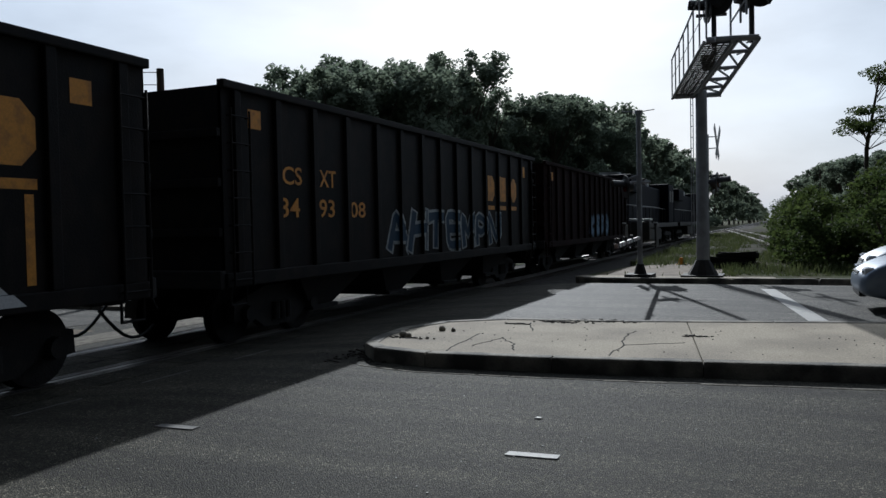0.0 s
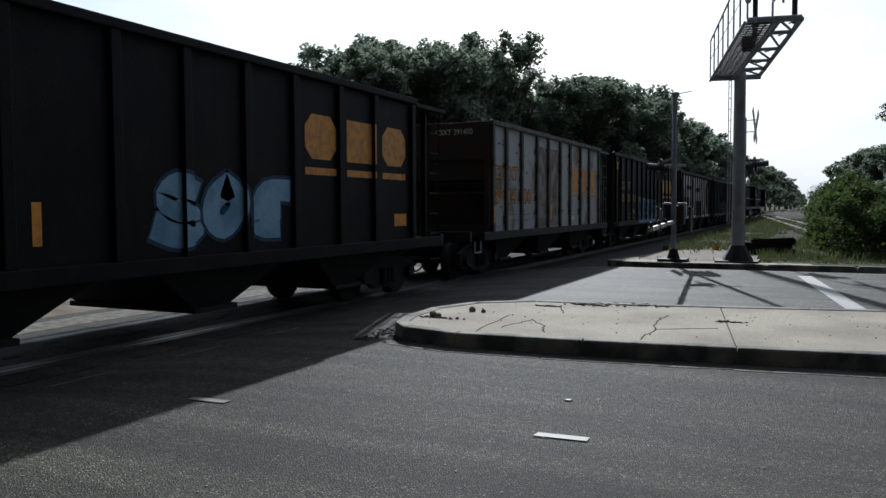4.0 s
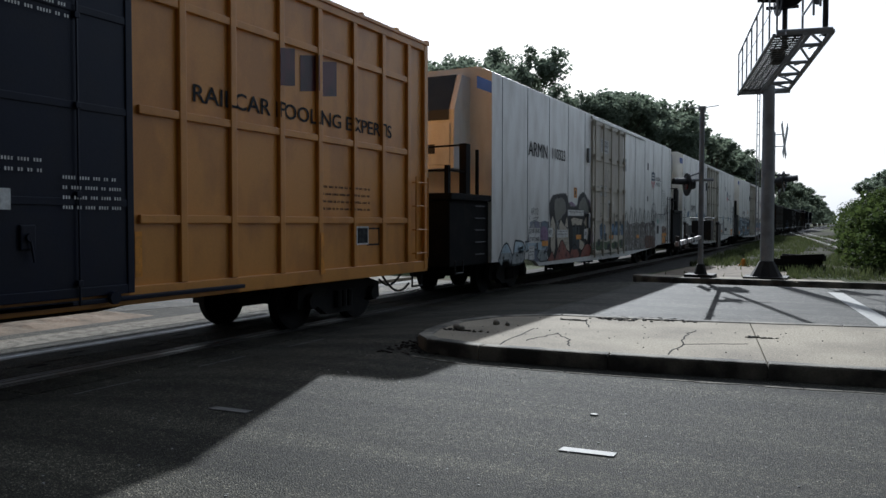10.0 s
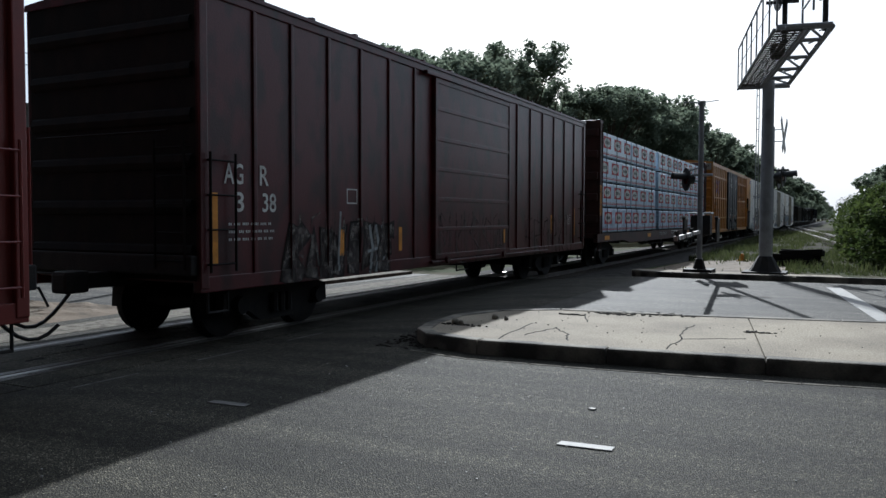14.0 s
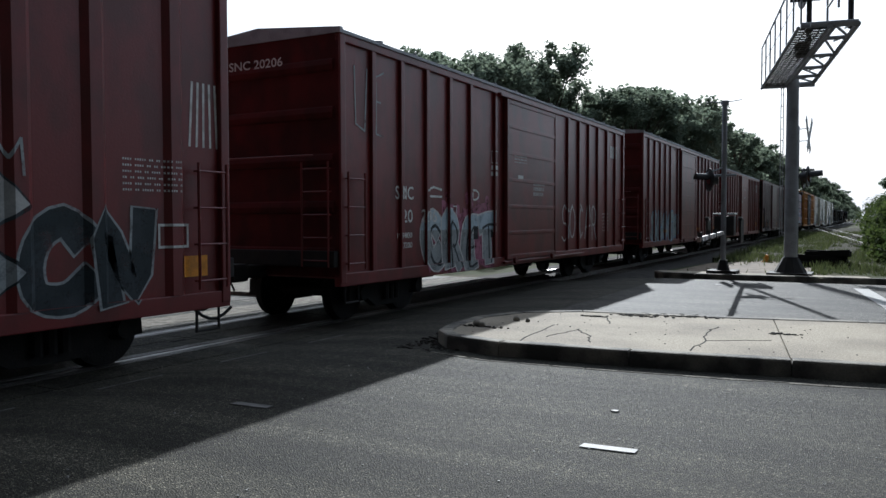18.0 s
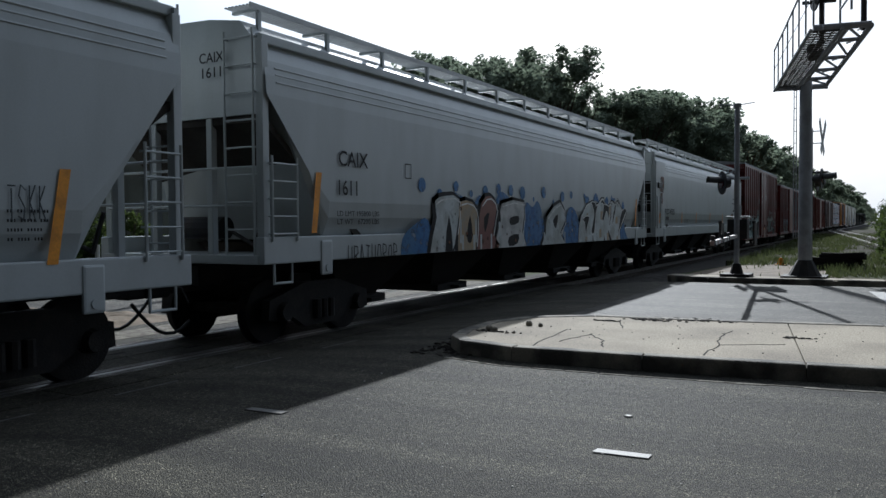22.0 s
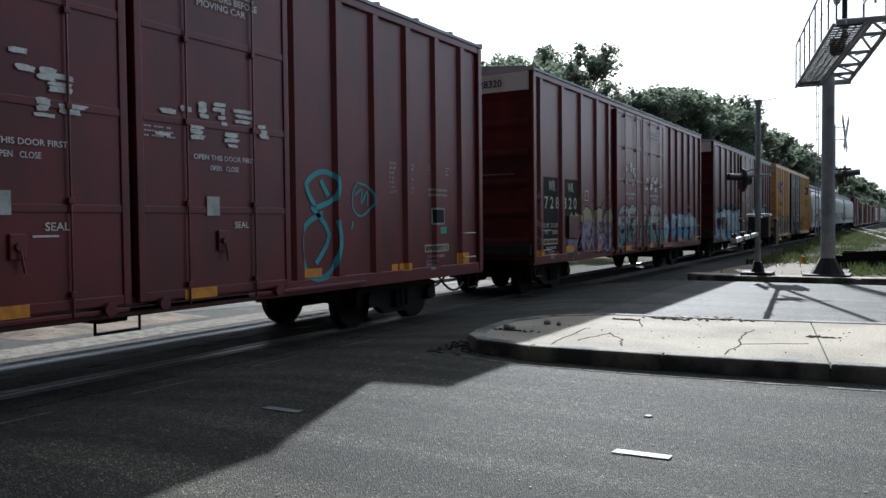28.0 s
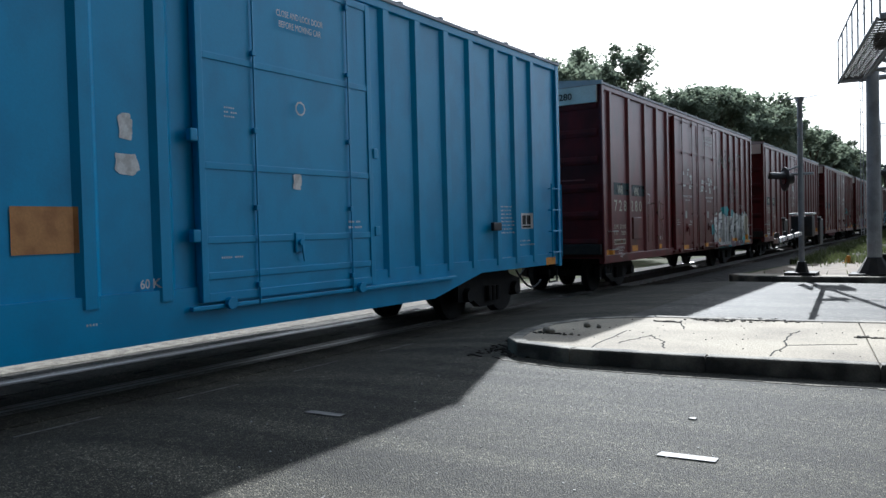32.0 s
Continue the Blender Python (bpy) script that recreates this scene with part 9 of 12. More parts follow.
spikes = [[(-6.25, 1.55), (-6.1, 1.75), (-5.85, 1.5), (-5.85, 1.2), (-5.85, 0.85), (-6, 0.6), (-6.15, 0.65), (-6.25, 0.9)], [(-5.8, 1.55), (-5.65, 1.35), (-5.4, 1.65), (-5.05, 1.45), (-4.85, 1.75), (-4.7, 1.35), (-4.6, 0.7), (-5.05, 0.8), (-5.25, 1.05), (-5.65, 0.8), (-5.75, 1.2)], [(-4.35, 0.85), (-4.3, 1.35), (-3.95, 1.15), (-3.2, 0.95), (-3.05, 0.75), (-3.45, 0.7), (-3.95, 0.85)], [(-3.3, 1.55), (-2.65, 1.9), (-2.45, 1.8), (-2.75, 1.3), (-2.85, 0.95), (-3.1, 1.05), (-3, 1.4)], [(-4.5, 1.65), (-4.25, 1.7), (-3.3, 1.65), (-3.45, 1.45), (-4.35, 1.45)]]
sprayed(c, sp, spikes, BEIGE, 0.0056, "beige speckled sprayed field", edge=COALBLACK, soft=False)
sprayed(c, sp, [[(-5.9, 1.45), (-5.6, 1.6), (-5.5, 1.2), (-5.8, 1.1)], [(-4.2, 1.5), (-3.9, 1.45), (-3.95, 1.15), (-4.2, 1.2)]], GREYWASH, 0.0068, "grey sprayed field")
dots = []
while len(dots) < 150:
    p = (R.uniform(-6.4, -2.5), R.uniform(0.65, 1.9))
    if any(inside(p, q) for q in spikes):
        dots.append(disc(p[0], p[1], R.uniform(0.012, 0.026), 6))
drape("graffiti_dots", dots, SLATE, c, sp, 0.0074, "dark sprayed dots")
sprayed(c, sp, [[(-6.4, 0.5), (-6.3, 0.65), (-6.1, 0.75), (-5.9, 0.55), (-5.65, 0.8), (-5.3, 1.05), (-4.9, 0.8), (-4.6, 0.65), (-4.55, 0.5)], [(-4.55, 0.5), (-4.45, 0.75), (-4.1, 0.9), (-3.65, 0.6), (-3.85, 0.5)], [(-3.55, 0.5), (-3.3, 0.75), (-2.85, 0.9), (-2.45, 0.75), (-2.6, 0.5), (-3.15, 0.4)]], REDSPRAY, 0.0082, "rust red sprayed hills", edge=COALBLACK)
patches(c, sp, [(-7.9, -7.08, 1.02, 1.4), (-4.79, -3.26, 1.74, 1.91), (-5.73, -4.77, 1.12, 1.34), (-6.44, -6.1, 1.15, 1.4), (-3.2, -2.85, 1.05, 1.35), (-7.9, -7.5, 0.6, 0.95)], WHITEP, "stencil_board", "white stencil board", 0.012)
letters_on(c, sp, [("LD LMT 195600", -7.88, -7.12, 1.27, 1.38), ("LT WT  90400", -7.88, -7.14, 1.06, 1.17), ("RP", -6.4, -6.18, 1.22, 1.34), ("25 K", -3.16, -2.92, 1.15, 1.25)], BLACKP, 0.0145)
drape("small_print", word_bars(-4.7, -3.35, 1.79, 1.87, 1, R) + word_bars(-5.7, -4.8, 1.15, 1.31, 2, R) + word_bars(-7.86, -7.55, 0.65, 0.9, 3, R), BLACKP, c, sp, 0.0145)
patches(c, sp, [(-4.35, -3.65, 0.75, 1.42)], SLATE, "repaint_patch", "dark sprayed square", 0.009)
drape("repaint_patch", [ragged(1.5 + 0.9 * i, 2.6 + 0.9 * i, 0.42, 1.55, R, 0.15) for i in range(6)], GRIMEWASH, c, sp, 0.0025, "dull grey overpaint")
wisps = []
for k in range(8):
    u, top = 1.65 + 0.72 * k, R.uniform(1.9, 2.2)
    for w in (0.0, 0.1):
        wisps += stroke([(u + w, 1.3), (u + 0.12 + w, 1.75), (u + 0.3, top - w), (u + 0.52 - w, top - 0.08), (u + 0.6 - w, 1.7), (u + 0.5, 1.35)], 0.028)
    wisps += stroke([(u + 0.3, 1.9), (u + 0.36, 1.6), (u + 0.28, 1.4)], 0.022)
drape("tag", wisps, GRIMEWASH, c, sp, 0.0075, "grey sprayed outlines of loose letters")
drape("tag", [[(a + 0.03, b - 0.025) for a, b in q] for q in wisps[::3]], SLATE, c, sp, 0.0071)
drape("tag", stroke([(6.6 + 0.46 * math.cos(a * 0.3), 1.88 + 0.46 * math.sin(a * 0.3)) for a in range(22)], 0.05) + stroke([(6.6 + 0.36 * math.cos(a * 0.3), 1.88 + 0.36 * math.sin(a * 0.3)) for a in range(22)], 0.025), GREYWASH, c, sp, 0.011, "round sprayed tag")
scrawl(c, sp, 6.35, 6.85, 1.65, 2.1, 2, SLATE, 46, 0.03)
drape("tag", [q for k in range(5) for q in stroke([(7.55 + 0.32 * k + 0.24 * math.cos(a * 0.39), 1.62 + 0.3 * math.sin(a * 0.39)) for a in range(10)], 0.035)], SLATE, c, sp, 0.011, "bubble-shaped sprayed outlines")
scrawl(c, sp, 8.75, 9.75, 1.95, 2.2, 4, BLACKP, 47, 0.035)
drape("smoke_stain", [ragged(u, u + R.uniform(0.4, 0.62), 0.52, R.uniform(0.85, 1.02), R, 0.1) for u in (-2.4, -2.1, -1.75, -1.4, -1.05, -0.7, -0.35, 0.0, 0.35, 0.7, 1.0)], MOSS, c, sp, 0.0065, "dull green sprayed field")
drape("smoke_stain", [ragged(u, u + R.uniform(0.2, 0.45), z, z + R.uniform(0.12, 0.3), R, 0.35) for u, z in ((-2.3, 0.6), (-1.9, 0.8), (-1.1, 0.95), (-0.35, 0.95), (0.55, 1.1), (1.1, 0.7), (-0.75, 0.6), (0.2, 0.62), (0.85, 1.45))], SLATE, c, sp, 0.0072, "dark sprayed blots")
drape("smoke_stain", [ragged(-1.62, -0.95, 1.0, 1.5, R, 0.15), ragged(-0.2, 0.75, 1.1, 1.62, R, 0.12), ragged(1.0, 1.4, 1.1, 1.5, R, 0.2)], PALEBLUE, c, sp, 0.006, "washed blue sprayed field")
letters_on(c, sp, [("P-SEAL", -0.1, 0.5, 1.44, 1.54), ("ASD   YSD", -0.1, 0.62, 1.72, 1.82), ("OPEN CLOSE", -0.62, -0.26, 2.12, 2.19)], BLACKP, 0.009)
drape("notice", [rect(-0.68, -0.2, 1.6, 2.28)], WHITEP, c, sp, 0.007, "white door notice")
drape("rust_patch", [ragged(7.7, 9.3, 0.55, 1.4, R, 0.25), ragged(5.0, 7.0, 0.5, 1.0, R, 0.3)], RUSTBROWN, c, sp, 0.004, "rust stain")
drape("notice", [rect(7.0, 8.25, 0.6, 1.7)], WHITEP, c, sp, 0.01, "white repaint panel")
drape("notice", [rect(7.21, 7.65, 1.08, 1.42), rect(6.2, 6.75, 1.45, 1.62)], BLACKP, c, sp, 0.012)
patches(c, sp, [(7.36, 7.56, 1.52, 1.68)], GREENP, "sticker", lift=0.012)
hand(c, sp, -7.75, -7.2, 1.74, 1.9, "ARID", BLACKP, 0.016, 48, 0.006)
drape("tag", stroke([(-7.6, 1.65), (-7.2, 1.68), (-7.4, 1.6)], 0.014) + stroke([(-7.9, 1.62), (-7.78, 1.72)], 0.014) + stroke([(-7.9, 1.72), (-7.8, 1.62)], 0.014), BLACKP, c, sp, 0.006, "thin black tag")
scrawl(c, sp, -1.3, -0.4, 2.5, 3.3, 2, BLACKP, 45, 0.015)

# yellow box car 640767 with two black doors
c, h = new_car("box_car", "yellow box car with a grid of ribs and two black doors", "box wagon", -127.05, -146.19)
P1 = [-8.85, -7.98, -7.09, -6.15, -5.25, -4.3, -3.4, 3.4, 4.27, 5.25, 6.15, 7.1, 7.98, 8.85]
hr = [(a, b, z) for a, b in ((-8.85, -2.7), (2.75, 8.9)) for z in (4.1, 2.8, 1.57)]
sp = boxcar(c, h, YELLOW, 4.88, 0.62, P1, hribs=hr, door=[(-2.55, 0.02, BLACKDOOR, "plug"), (0.06, 2.6, BLACKDOOR, "plug")], end_ribs=7, end_mat=YELLOW, end_sign=(PALEPANEL, 0.42), roof_mat=YELLOW)
letters_on(c, sp, [("next", -8.62, -8.05, 3.55, 3.72), ("load", -8.62, -8.05, 3.36, 3.53), ("any", -6.02, -5.62, 3.52, 3.66), ("road", -6.02, -5.5, 3.34, 3.5), ("TB", -8.73, -8.21, 2.3, 2.54), ("OX", -7.87, -7.28, 2.3, 2.54),
                   ("64", -8.73, -8.22, 1.87, 2.11), ("07", -7.83, -7.33, 1.87, 2.11), ("67", -6.92, -6.38, 1.87, 2.11), ("RAILCAR POOLING EXPERTS", 3.6, 8.3, 3.0, 3.22)], BLACKP)
def cross_mark(c, sp, u0, u1, z0, z1):
    m, n = (u0 + u1) / 2, (z0 + z1) / 2
    drape("company_mark", ribbon([(u0, z1), (m - 0.1, n + 0.1), (m - 0.1, n - 0.1), (u0, z0)], 0.16) + ribbon([(m + 0.1, n + 0.12), (u1, z1 - 0.06)], 0.13) + ribbon([(m + 0.12, n - 0.15), (u1, z0)], 0.14), BLUEP, c, sp, 0.006, "crossed arrow mark in blue and red")
    drape("company_mark", ribbon([(u0, z1 - 0.14), (m - 0.1, n), (u0, z0 + 0.14)], 0.14) + ribbon([(u1 - 0.03, z1 - 0.16), (m + 0.12, n), (u1 - 0.03, z0 + 0.16)], 0.12), REDP, c, sp, 0.0045)
cross_mark(c, sp, -7.6, -6.4, 3.1, 3.93)
for a in (5.2, 5.72, 6.24):
    drape("company_mark", [[(a, 3.44), (a + 0.4, 3.5), (a + 0.4, 4.03), (a, 3.96)]], DARKBROWN, c, sp, 0.006, "dark red block mark")
patches(c, sp, [(7.1, 7.55, 1.17, 1.47)], BLACKP, "notice", "black notice in a white frame", 0.004)
drape("notice", frame_polys(7.1, 7.55, 1.17, 1.47, 0.025), WHITEP, c, sp, 0.006)
each_patch(c, sp, [(6.12, 6.25, 0.75, 1.38), (2.7, 2.8, 0.92, 1.43)], AMBER, "reflector", "amber reflective strip", 0.012)
drape("notice", frame_polys(-6.78, -6.48, 2.38, 2.6, 0.015) + word_bars(-6.7, -6.56, 2.44, 2.54, 1, R) + frame_polys(7.5, 7.9, 1.15, 1.45, 0.03), BLACKP, c, sp)
each_patch(c, sp, [(-8.78, -8.6, 1.0, 1.45), (-5.4, -5.28, 1.0, 1.45), (-3.08, -2.94, 1.0, 1.42), (0.14, 0.26, 1.35, 1.79), (-8.71, -8.21, 0.78, 0.95)], AMBER, "reflector", "amber reflective strip", 0.008)
drape("small_print", word_bars(-8.6, -7.4, 1.3, 1.5, 2, R) + word_bars(6.2, 7.6, 1.65, 2.1, 4, R) + word_bars(-8.0, -7.4, 0.78, 0.92, 2, R), BLACKP, c, sp)
letters_on(c, sp, [(line, -1.2 - 0.033 * len(line), -1.2 + 0.033 * len(line), 4.24 - 0.1 * k, 4.31 - 0.1 * k) for k, line in enumerate(("CLOSE THIS DOOR", "BEFORE CLOSING", "MAIN DOOR"))]
           + [(line, -1.2 - 0.033 * len(line), -1.2 + 0.033 * len(line), 3.84 - 0.1 * k, 3.91 - 0.1 * k) for k, line in enumerate(("CIERRE ESTA PUERTA", "ANTES DE CERRAR", "LA PUERTA PRINCIPAL"))]
           + [(line, 1.3 - 0.03 * len(line), 1.3 + 0.03 * len(line), 4.24 - 0.1 * k, 4.31 - 0.1 * k) for k, line in enumerate(("CLOSE AND LOCK", "BOTH DOORS BEFORE", "MOVING CAR"))], WHITEP, 0.036)
drape("door_print", word_bars(0.8, 1.8, 3.5, 3.92, 4, R) + word_bars(-2.4, -1.8, 1.3, 1.95, 5, R) + word_bars(1.7, 2.4, 1.6, 2.0, 4, R) + word_bars(-1.4, -0.8, 2.0, 2.2, 2, R) + word_bars(0.9, 1.5, 1.95, 2.15, 2, R)
      + [rect(-1.35, -1.15, 1.7, 1.9), rect(1.0, 1.15, 1.65, 1.85)], WHITEP, c, sp, 0.036)
drape("door_sticker", [rect(-1.75, -1.58, 1.55, 1.75), rect(0.65, 0.78, 1.6, 1.75)], REDP, c, sp, 0.036)

end_words(c, [("TBOX 640767", 0.15, 1.4, 4.6, 4.74)], BLACKP)

# centre-beam flat with wrapped lumber
c, h = new_car("lumber_flat_car", "brown bulkhead flat car loaded with white-wrapped lumber packs", "flat wagon", -148.36, -170.92)
FLATBROWN = mat("flat car brown paint", (0.07, 0.025, 0.02), 0.6, second=(0.035, 0.018, 0.015), amount=0.7, scale=1.5, streak=0.4, bump=0.15)
WRAP = mat("white lumber wrap", (0.6, 0.73, 0.88), 0.36, second=(0.38, 0.5, 0.64), amount=0.6, scale=1.6, fine=5, bump=1.0, grain=0.05)
CREASED = mat("creased white lumber wrap", (0.58, 0.71, 0.88), 0.34, second=(0.34, 0.45, 0.6), amount=0.7, scale=2.2, fine=4, bump=0.0, grain=0.04)
n, l = CREASED.node_tree.nodes, CREASED.node_tree.links
tc, mp, fold, bp = n.new("ShaderNodeTexCoord"), n.new("ShaderNodeMapping"), n.new("ShaderNodeTexNoise"), n.new("ShaderNodeBump")
mp.vector_type = "TEXTURE"
mp.inputs["Rotation"].default_value, mp.inputs["Scale"].default_value = (0.75, 0, 0), (1.0, 1.1, 0.3)
fold.inputs["Scale"].default_value, fold.inputs["Detail"].default_value, fold.inputs["Distortion"].default_value = 1.1, 2, 1.6
bp.inputs["Strength"].default_value, bp.inputs["Distance"].default_value = 1.0, 0.2
l.new(tc.outputs["Object"], mp.inputs["Vector"])
l.new(mp.outputs["Vector"], fold.inputs["Vector"])
l.new(fold.outputs["Fac"], bp.inputs["Height"])
l.new(bp.outputs["Normal"], n["Principled BSDF"].inputs["Normal"])
STRAP = mat("black strap", (0.02, 0.02, 0.02), 0.5, bump=0.0)
bm = bmesh.new()
box(bm, -1.5, 1.5, -h, h, 0.85, 1.0, 0.01)
part("deck", bm, FLATBROWN, c)
for s in (-1, 1):
    bm = bmesh.new()
    prism(bm, [(-h, 1.0), (-h, 0.72), (-h + 3.6, 0.72), (-h + 4.4, 0.6), (h - 4.4, 0.6), (h - 3.6, 0.72), (h, 0.72), (h, 1.0)], "x", *sorted((s * 1.53, s * 1.4)))
    part("side_sill", bm, FLATBROWN, c)
    bm = bmesh.new()
    box(bm, -1.55, 1.55, *sorted((s * (h - 0.12), s * (h - 0.5))), 1.0, 4.72, 0.03)
    bh = part("bulkhead", bm, FLATBROWN, c)
    for z in (1.5, 2.2, 2.9, 3.6, 4.3):
        bm = bmesh.new()
        box(bm, -1.5, 1.5, *sorted((s * (h - 0.12), s * (h - 0.02))), z - 0.12, z + 0.12, 0.03)
        part("bulkhead_rib", bm, FLATBROWN, bh)
    ladder(c, 1.56, s * (h - 0.25), 1.0, 4.6, 0.3, 9, FLATBROWN)
    stirrup(c, s * (h - 0.3), 0.72, FLATBROWN, 1.5)
bm = bmesh.new()
box(bm, -0.12, 0.12, -h + 0.4, h - 0.4, 1.0, 4.55, 0.02)
part("center_beam", bm, FLATBROWN, c)
bm = bmesh.new()
box(bm, -0.3, 0.3, -h, h, 0.55, 0.86)
for i in range(11):
    y = -h * 0.7 + h * 1.4 * i / 10
    box(bm, -1.4, 1.4, y - 0.06, y + 0.06, 0.6, 0.86)
part("underframe", bm, TRUCK, c)
rigging(c, 0, 0.48)
running_gear(c, h, h - 2.4)
COLS = [(-10.9, -6.75), (-6.65, -2.35), (-1.75, 2.5), (2.6, 7.02), (7.1, 10.75)]
ROWS = [(1.03, 1.85), (1.9, 2.7), (2.75, 3.52), (3.57, 4.38)]
for (u0, u1) in COLS:
    for ri, (z0, z1) in enumerate(ROWS):
        for s in (1, -1):
            bm = bmesh.new()
            j = R.uniform(-0.03, 0.03)
            box(bm, *sorted((s * 0.16, s * (1.5 + (0.04 if ri == 0 else 0.0)))), u0 + j, u1 + j, z0, z1, 0.05)
            p = part("lumber_pack", bm, CREASED if ri == 0 or (ri == 1 and u0 > 2) else WRAP, c, "lumber pack in white printed wrap")
            if s < 0:
                continue
            spk = (1.5 + (0.04 if ri == 0 else 0.0), [])
            n = 3
            w = (u1 - u0) / n
            off = R.uniform(-0.25, 0.25)
            rects, ovals, marks = [], [], []
            for k in range(-1, n + 1):
                a = u0 + (k + 0.5) * w + off - 0.47
                lo, hi = max(a, u0 + 0.03), min(a + 0.94, u1 - 0.03)
                zc = z0 + (z1 - z0) * 0.6
                if hi - lo > 0.15:
                    rects.append(rect(lo, hi, zc - 0.2, zc + 0.2))
                    ov = [(min(max(a + 0.47 + 0.4 * math.cos(t * 0.449), lo), hi), zc + 0.16 * math.sin(t * 0.449)) for t in range(14)]
                    ovals.append(ov)
                    for q in range(6):
                        b = a + 0.2 + q * 0.092
                        if lo < b < hi - 0.07:
                            marks.append(rect(b, b + 0.055, zc - 0.05, zc + 0.05))
            rects += [rect(u0 + 0.04, u1 - 0.04, z0 + 0.08, z0 + 0.11), rect(u0 + 0.04, u1 - 0.04, z0 + 0.13, z0 + 0.145)]
            drape("printed_band", rects, REDP, p, spk, 0.004, "red printed panels")
            for ov in ovals:
                drape("printed_oval", [ov], WHITEP, p, spk, 0.006)
            tagged(drape("printed_word", marks, BLACKP, p, spk, 0.008), kind="stuff")
            for k in (0.18, 0.5, 0.82):
                bm = bmesh.new()
                box(bm, spk[0] - 0.02, spk[0] + 0.012, u0 + k * (u1 - u0) - 0.015, u0 + k * (u1 - u0) + 0.015, z0 + 0.01, z1 + 0.004)
                part("strap", bm, STRAP, p)
    for zr in (1.015, 1.875, 2.725, 3.545):
        for k in (0.1, 0.37, 0.63, 0.9):
            bm = bmesh.new()
            box(bm, 0.2, 1.48, u0 + k * (u1 - u0) - 0.05, u0 + k * (u1 - u0) + 0.05, zr - 0.025, zr + 0.025)
            part("timber_bearer", bm, TIE, c)
each_patch(c, (1.53, []), [(-10.4, -9.8, 0.78, 0.92), (-3.9, -3.3, 0.75, 0.9), (5.2, 5.7, 0.75, 0.9)], AMBER, "reflector")
drape("small_print", word_bars(-1.5, 0.0, 0.75, 0.9, 2, R) + word_bars(1.0, 2.2, 0.75, 0.95, 2, R), WHITEP, c, (1.53, []))
patches(c, (1.55, []), [(-11.15, -11.02, 1.6, 2.6), (-10.95, -10.85, 1.6, 2.6)], AMBER, "reflector")

# dark brown box car 338
c, h = new_car("box_car", "sooty dark brown box car with smeared pale graffiti", "box wagon", -172.77, -188.56)
P5 = [-7.0, -6.2, -5.3, -4.4, -3.5, -2.6, 2.5, 3.4, 4.3, 5.2, 6.1, 7.0]
# black ends: the shade on the end walls is put into their paint
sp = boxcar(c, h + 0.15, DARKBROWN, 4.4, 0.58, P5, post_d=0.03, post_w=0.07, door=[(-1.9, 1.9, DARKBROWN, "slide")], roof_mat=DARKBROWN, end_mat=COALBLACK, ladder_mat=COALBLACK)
letters_on(c, sp, [("AG", -7.59, -7.23, 1.95, 2.22), ("R", -6.9, -6.72, 1.95, 2.22), ("3", -7.38, -7.22, 1.59, 1.85), ("38", -6.85, -6.56, 1.59, 1.85)], WHITEP)
each_patch(c, sp, [(-5.0, -4.88, 0.92, 1.33), (-3.16, -3.05, 0.93, 1.35), (1.5, 1.6, 0.95, 1.3), (5.0, 5.1, 1.1, 1.6), (7.0, 7.1, 1.0, 1.8)], AMBER, "reflector", "amber reflective strip")
each_patch(c, sp, [(-7.85, -7.74, 0.93, 1.83)], AMBER, "reflector", "amber reflective strip", 0.042)
drape("notice", frame_polys(-4.8, -4.5, 1.74, 1.98, 0.02), WHITEP, c, sp)
SMEAR = worn(mat("dusty smear", (0.1, 0.085, 0.08), 0.8, second=(0.03, 0.01, 0.01), amount=0.95, scale=3, lo=0.4, hi=0.55, bump=0.0), 0.5, 0.3, 5.0)
SMEARPALE = worn(mat("chalky faded spray paint", (0.23, 0.21, 0.19), 0.8, second=(0.05, 0.03, 0.03), amount=0.95, scale=4, streak=0.3, lo=0.42, hi=0.6, bump=0.0), 0.5, 0.3, 5.0)
throwup(c, sp, -6.35, -3.4, 0.5, 1.5, "KNMIWE", [SMEARPALE], COALBLACK, 51, 0.03, 0.34, sharp=True, label="faded smeared graffiti lettering")
scrawl(c, sp, -6.2, -3.5, 0.6, 1.55, 7, SMEARPALE, 54, 0.03, "faded smeared tag")
drape("tag", [q for u in (-4.15, -3.95, -3.75) for q in stroke([(u, 0.62), (u + 0.12, 1.0), (u + 0.02, 1.38)], 0.07)] + stroke([(-4.2, 0.95), (-3.6, 1.05)], 0.05) + stroke([(-5.05, 0.7), (-4.98, 1.6)], 0.05), SILVERSPRAY, c, sp, 0.007, "white smeared strokes")
for a, b, n, sd in ((-1.8, 1.6, 5, 52), (3.0, 6.9, 6, 53)):
    scrawl(c, sp, a, b, 0.5, 1.5, n, SMEAR, sd, 0.05, "faded smeared tag")
    scrawl(c, sp, a, b, 0.6, 1.6, n + 4, SMEAR, sd + 20, 0.018, "faded smeared tag")
drape("small_print", word_bars(-7.5, -6.6, 1.15, 1.45, 3, R) + word_bars(6.45, 6.8, 1.3, 1.6, 5, R), WHITEP, c, sp)
end_words(c, [("AGR 338", -0.4, 0.4, 4.05, 4.18)], WHITEP)

# three red fifty-foot box cars with sliding doors
def red_boxcar(front, rear, paint, label, wide=1.5, eave=4.32):
    c, h = new_car("box_car", label, "box wagon", front, rear)
    k = h - 0.95
    P = [-k, -k + 0.88, -k + 1.76, -k + 2.64, -k + 3.52, -2.15, 2.45, 3.35, 4.2, 5.05, k - 0.9, k]
    return c, boxcar(c, h, paint, eave, 0.5, P, door=[(-1.7, 1.35, paint, "slide")], end_ribs=5)


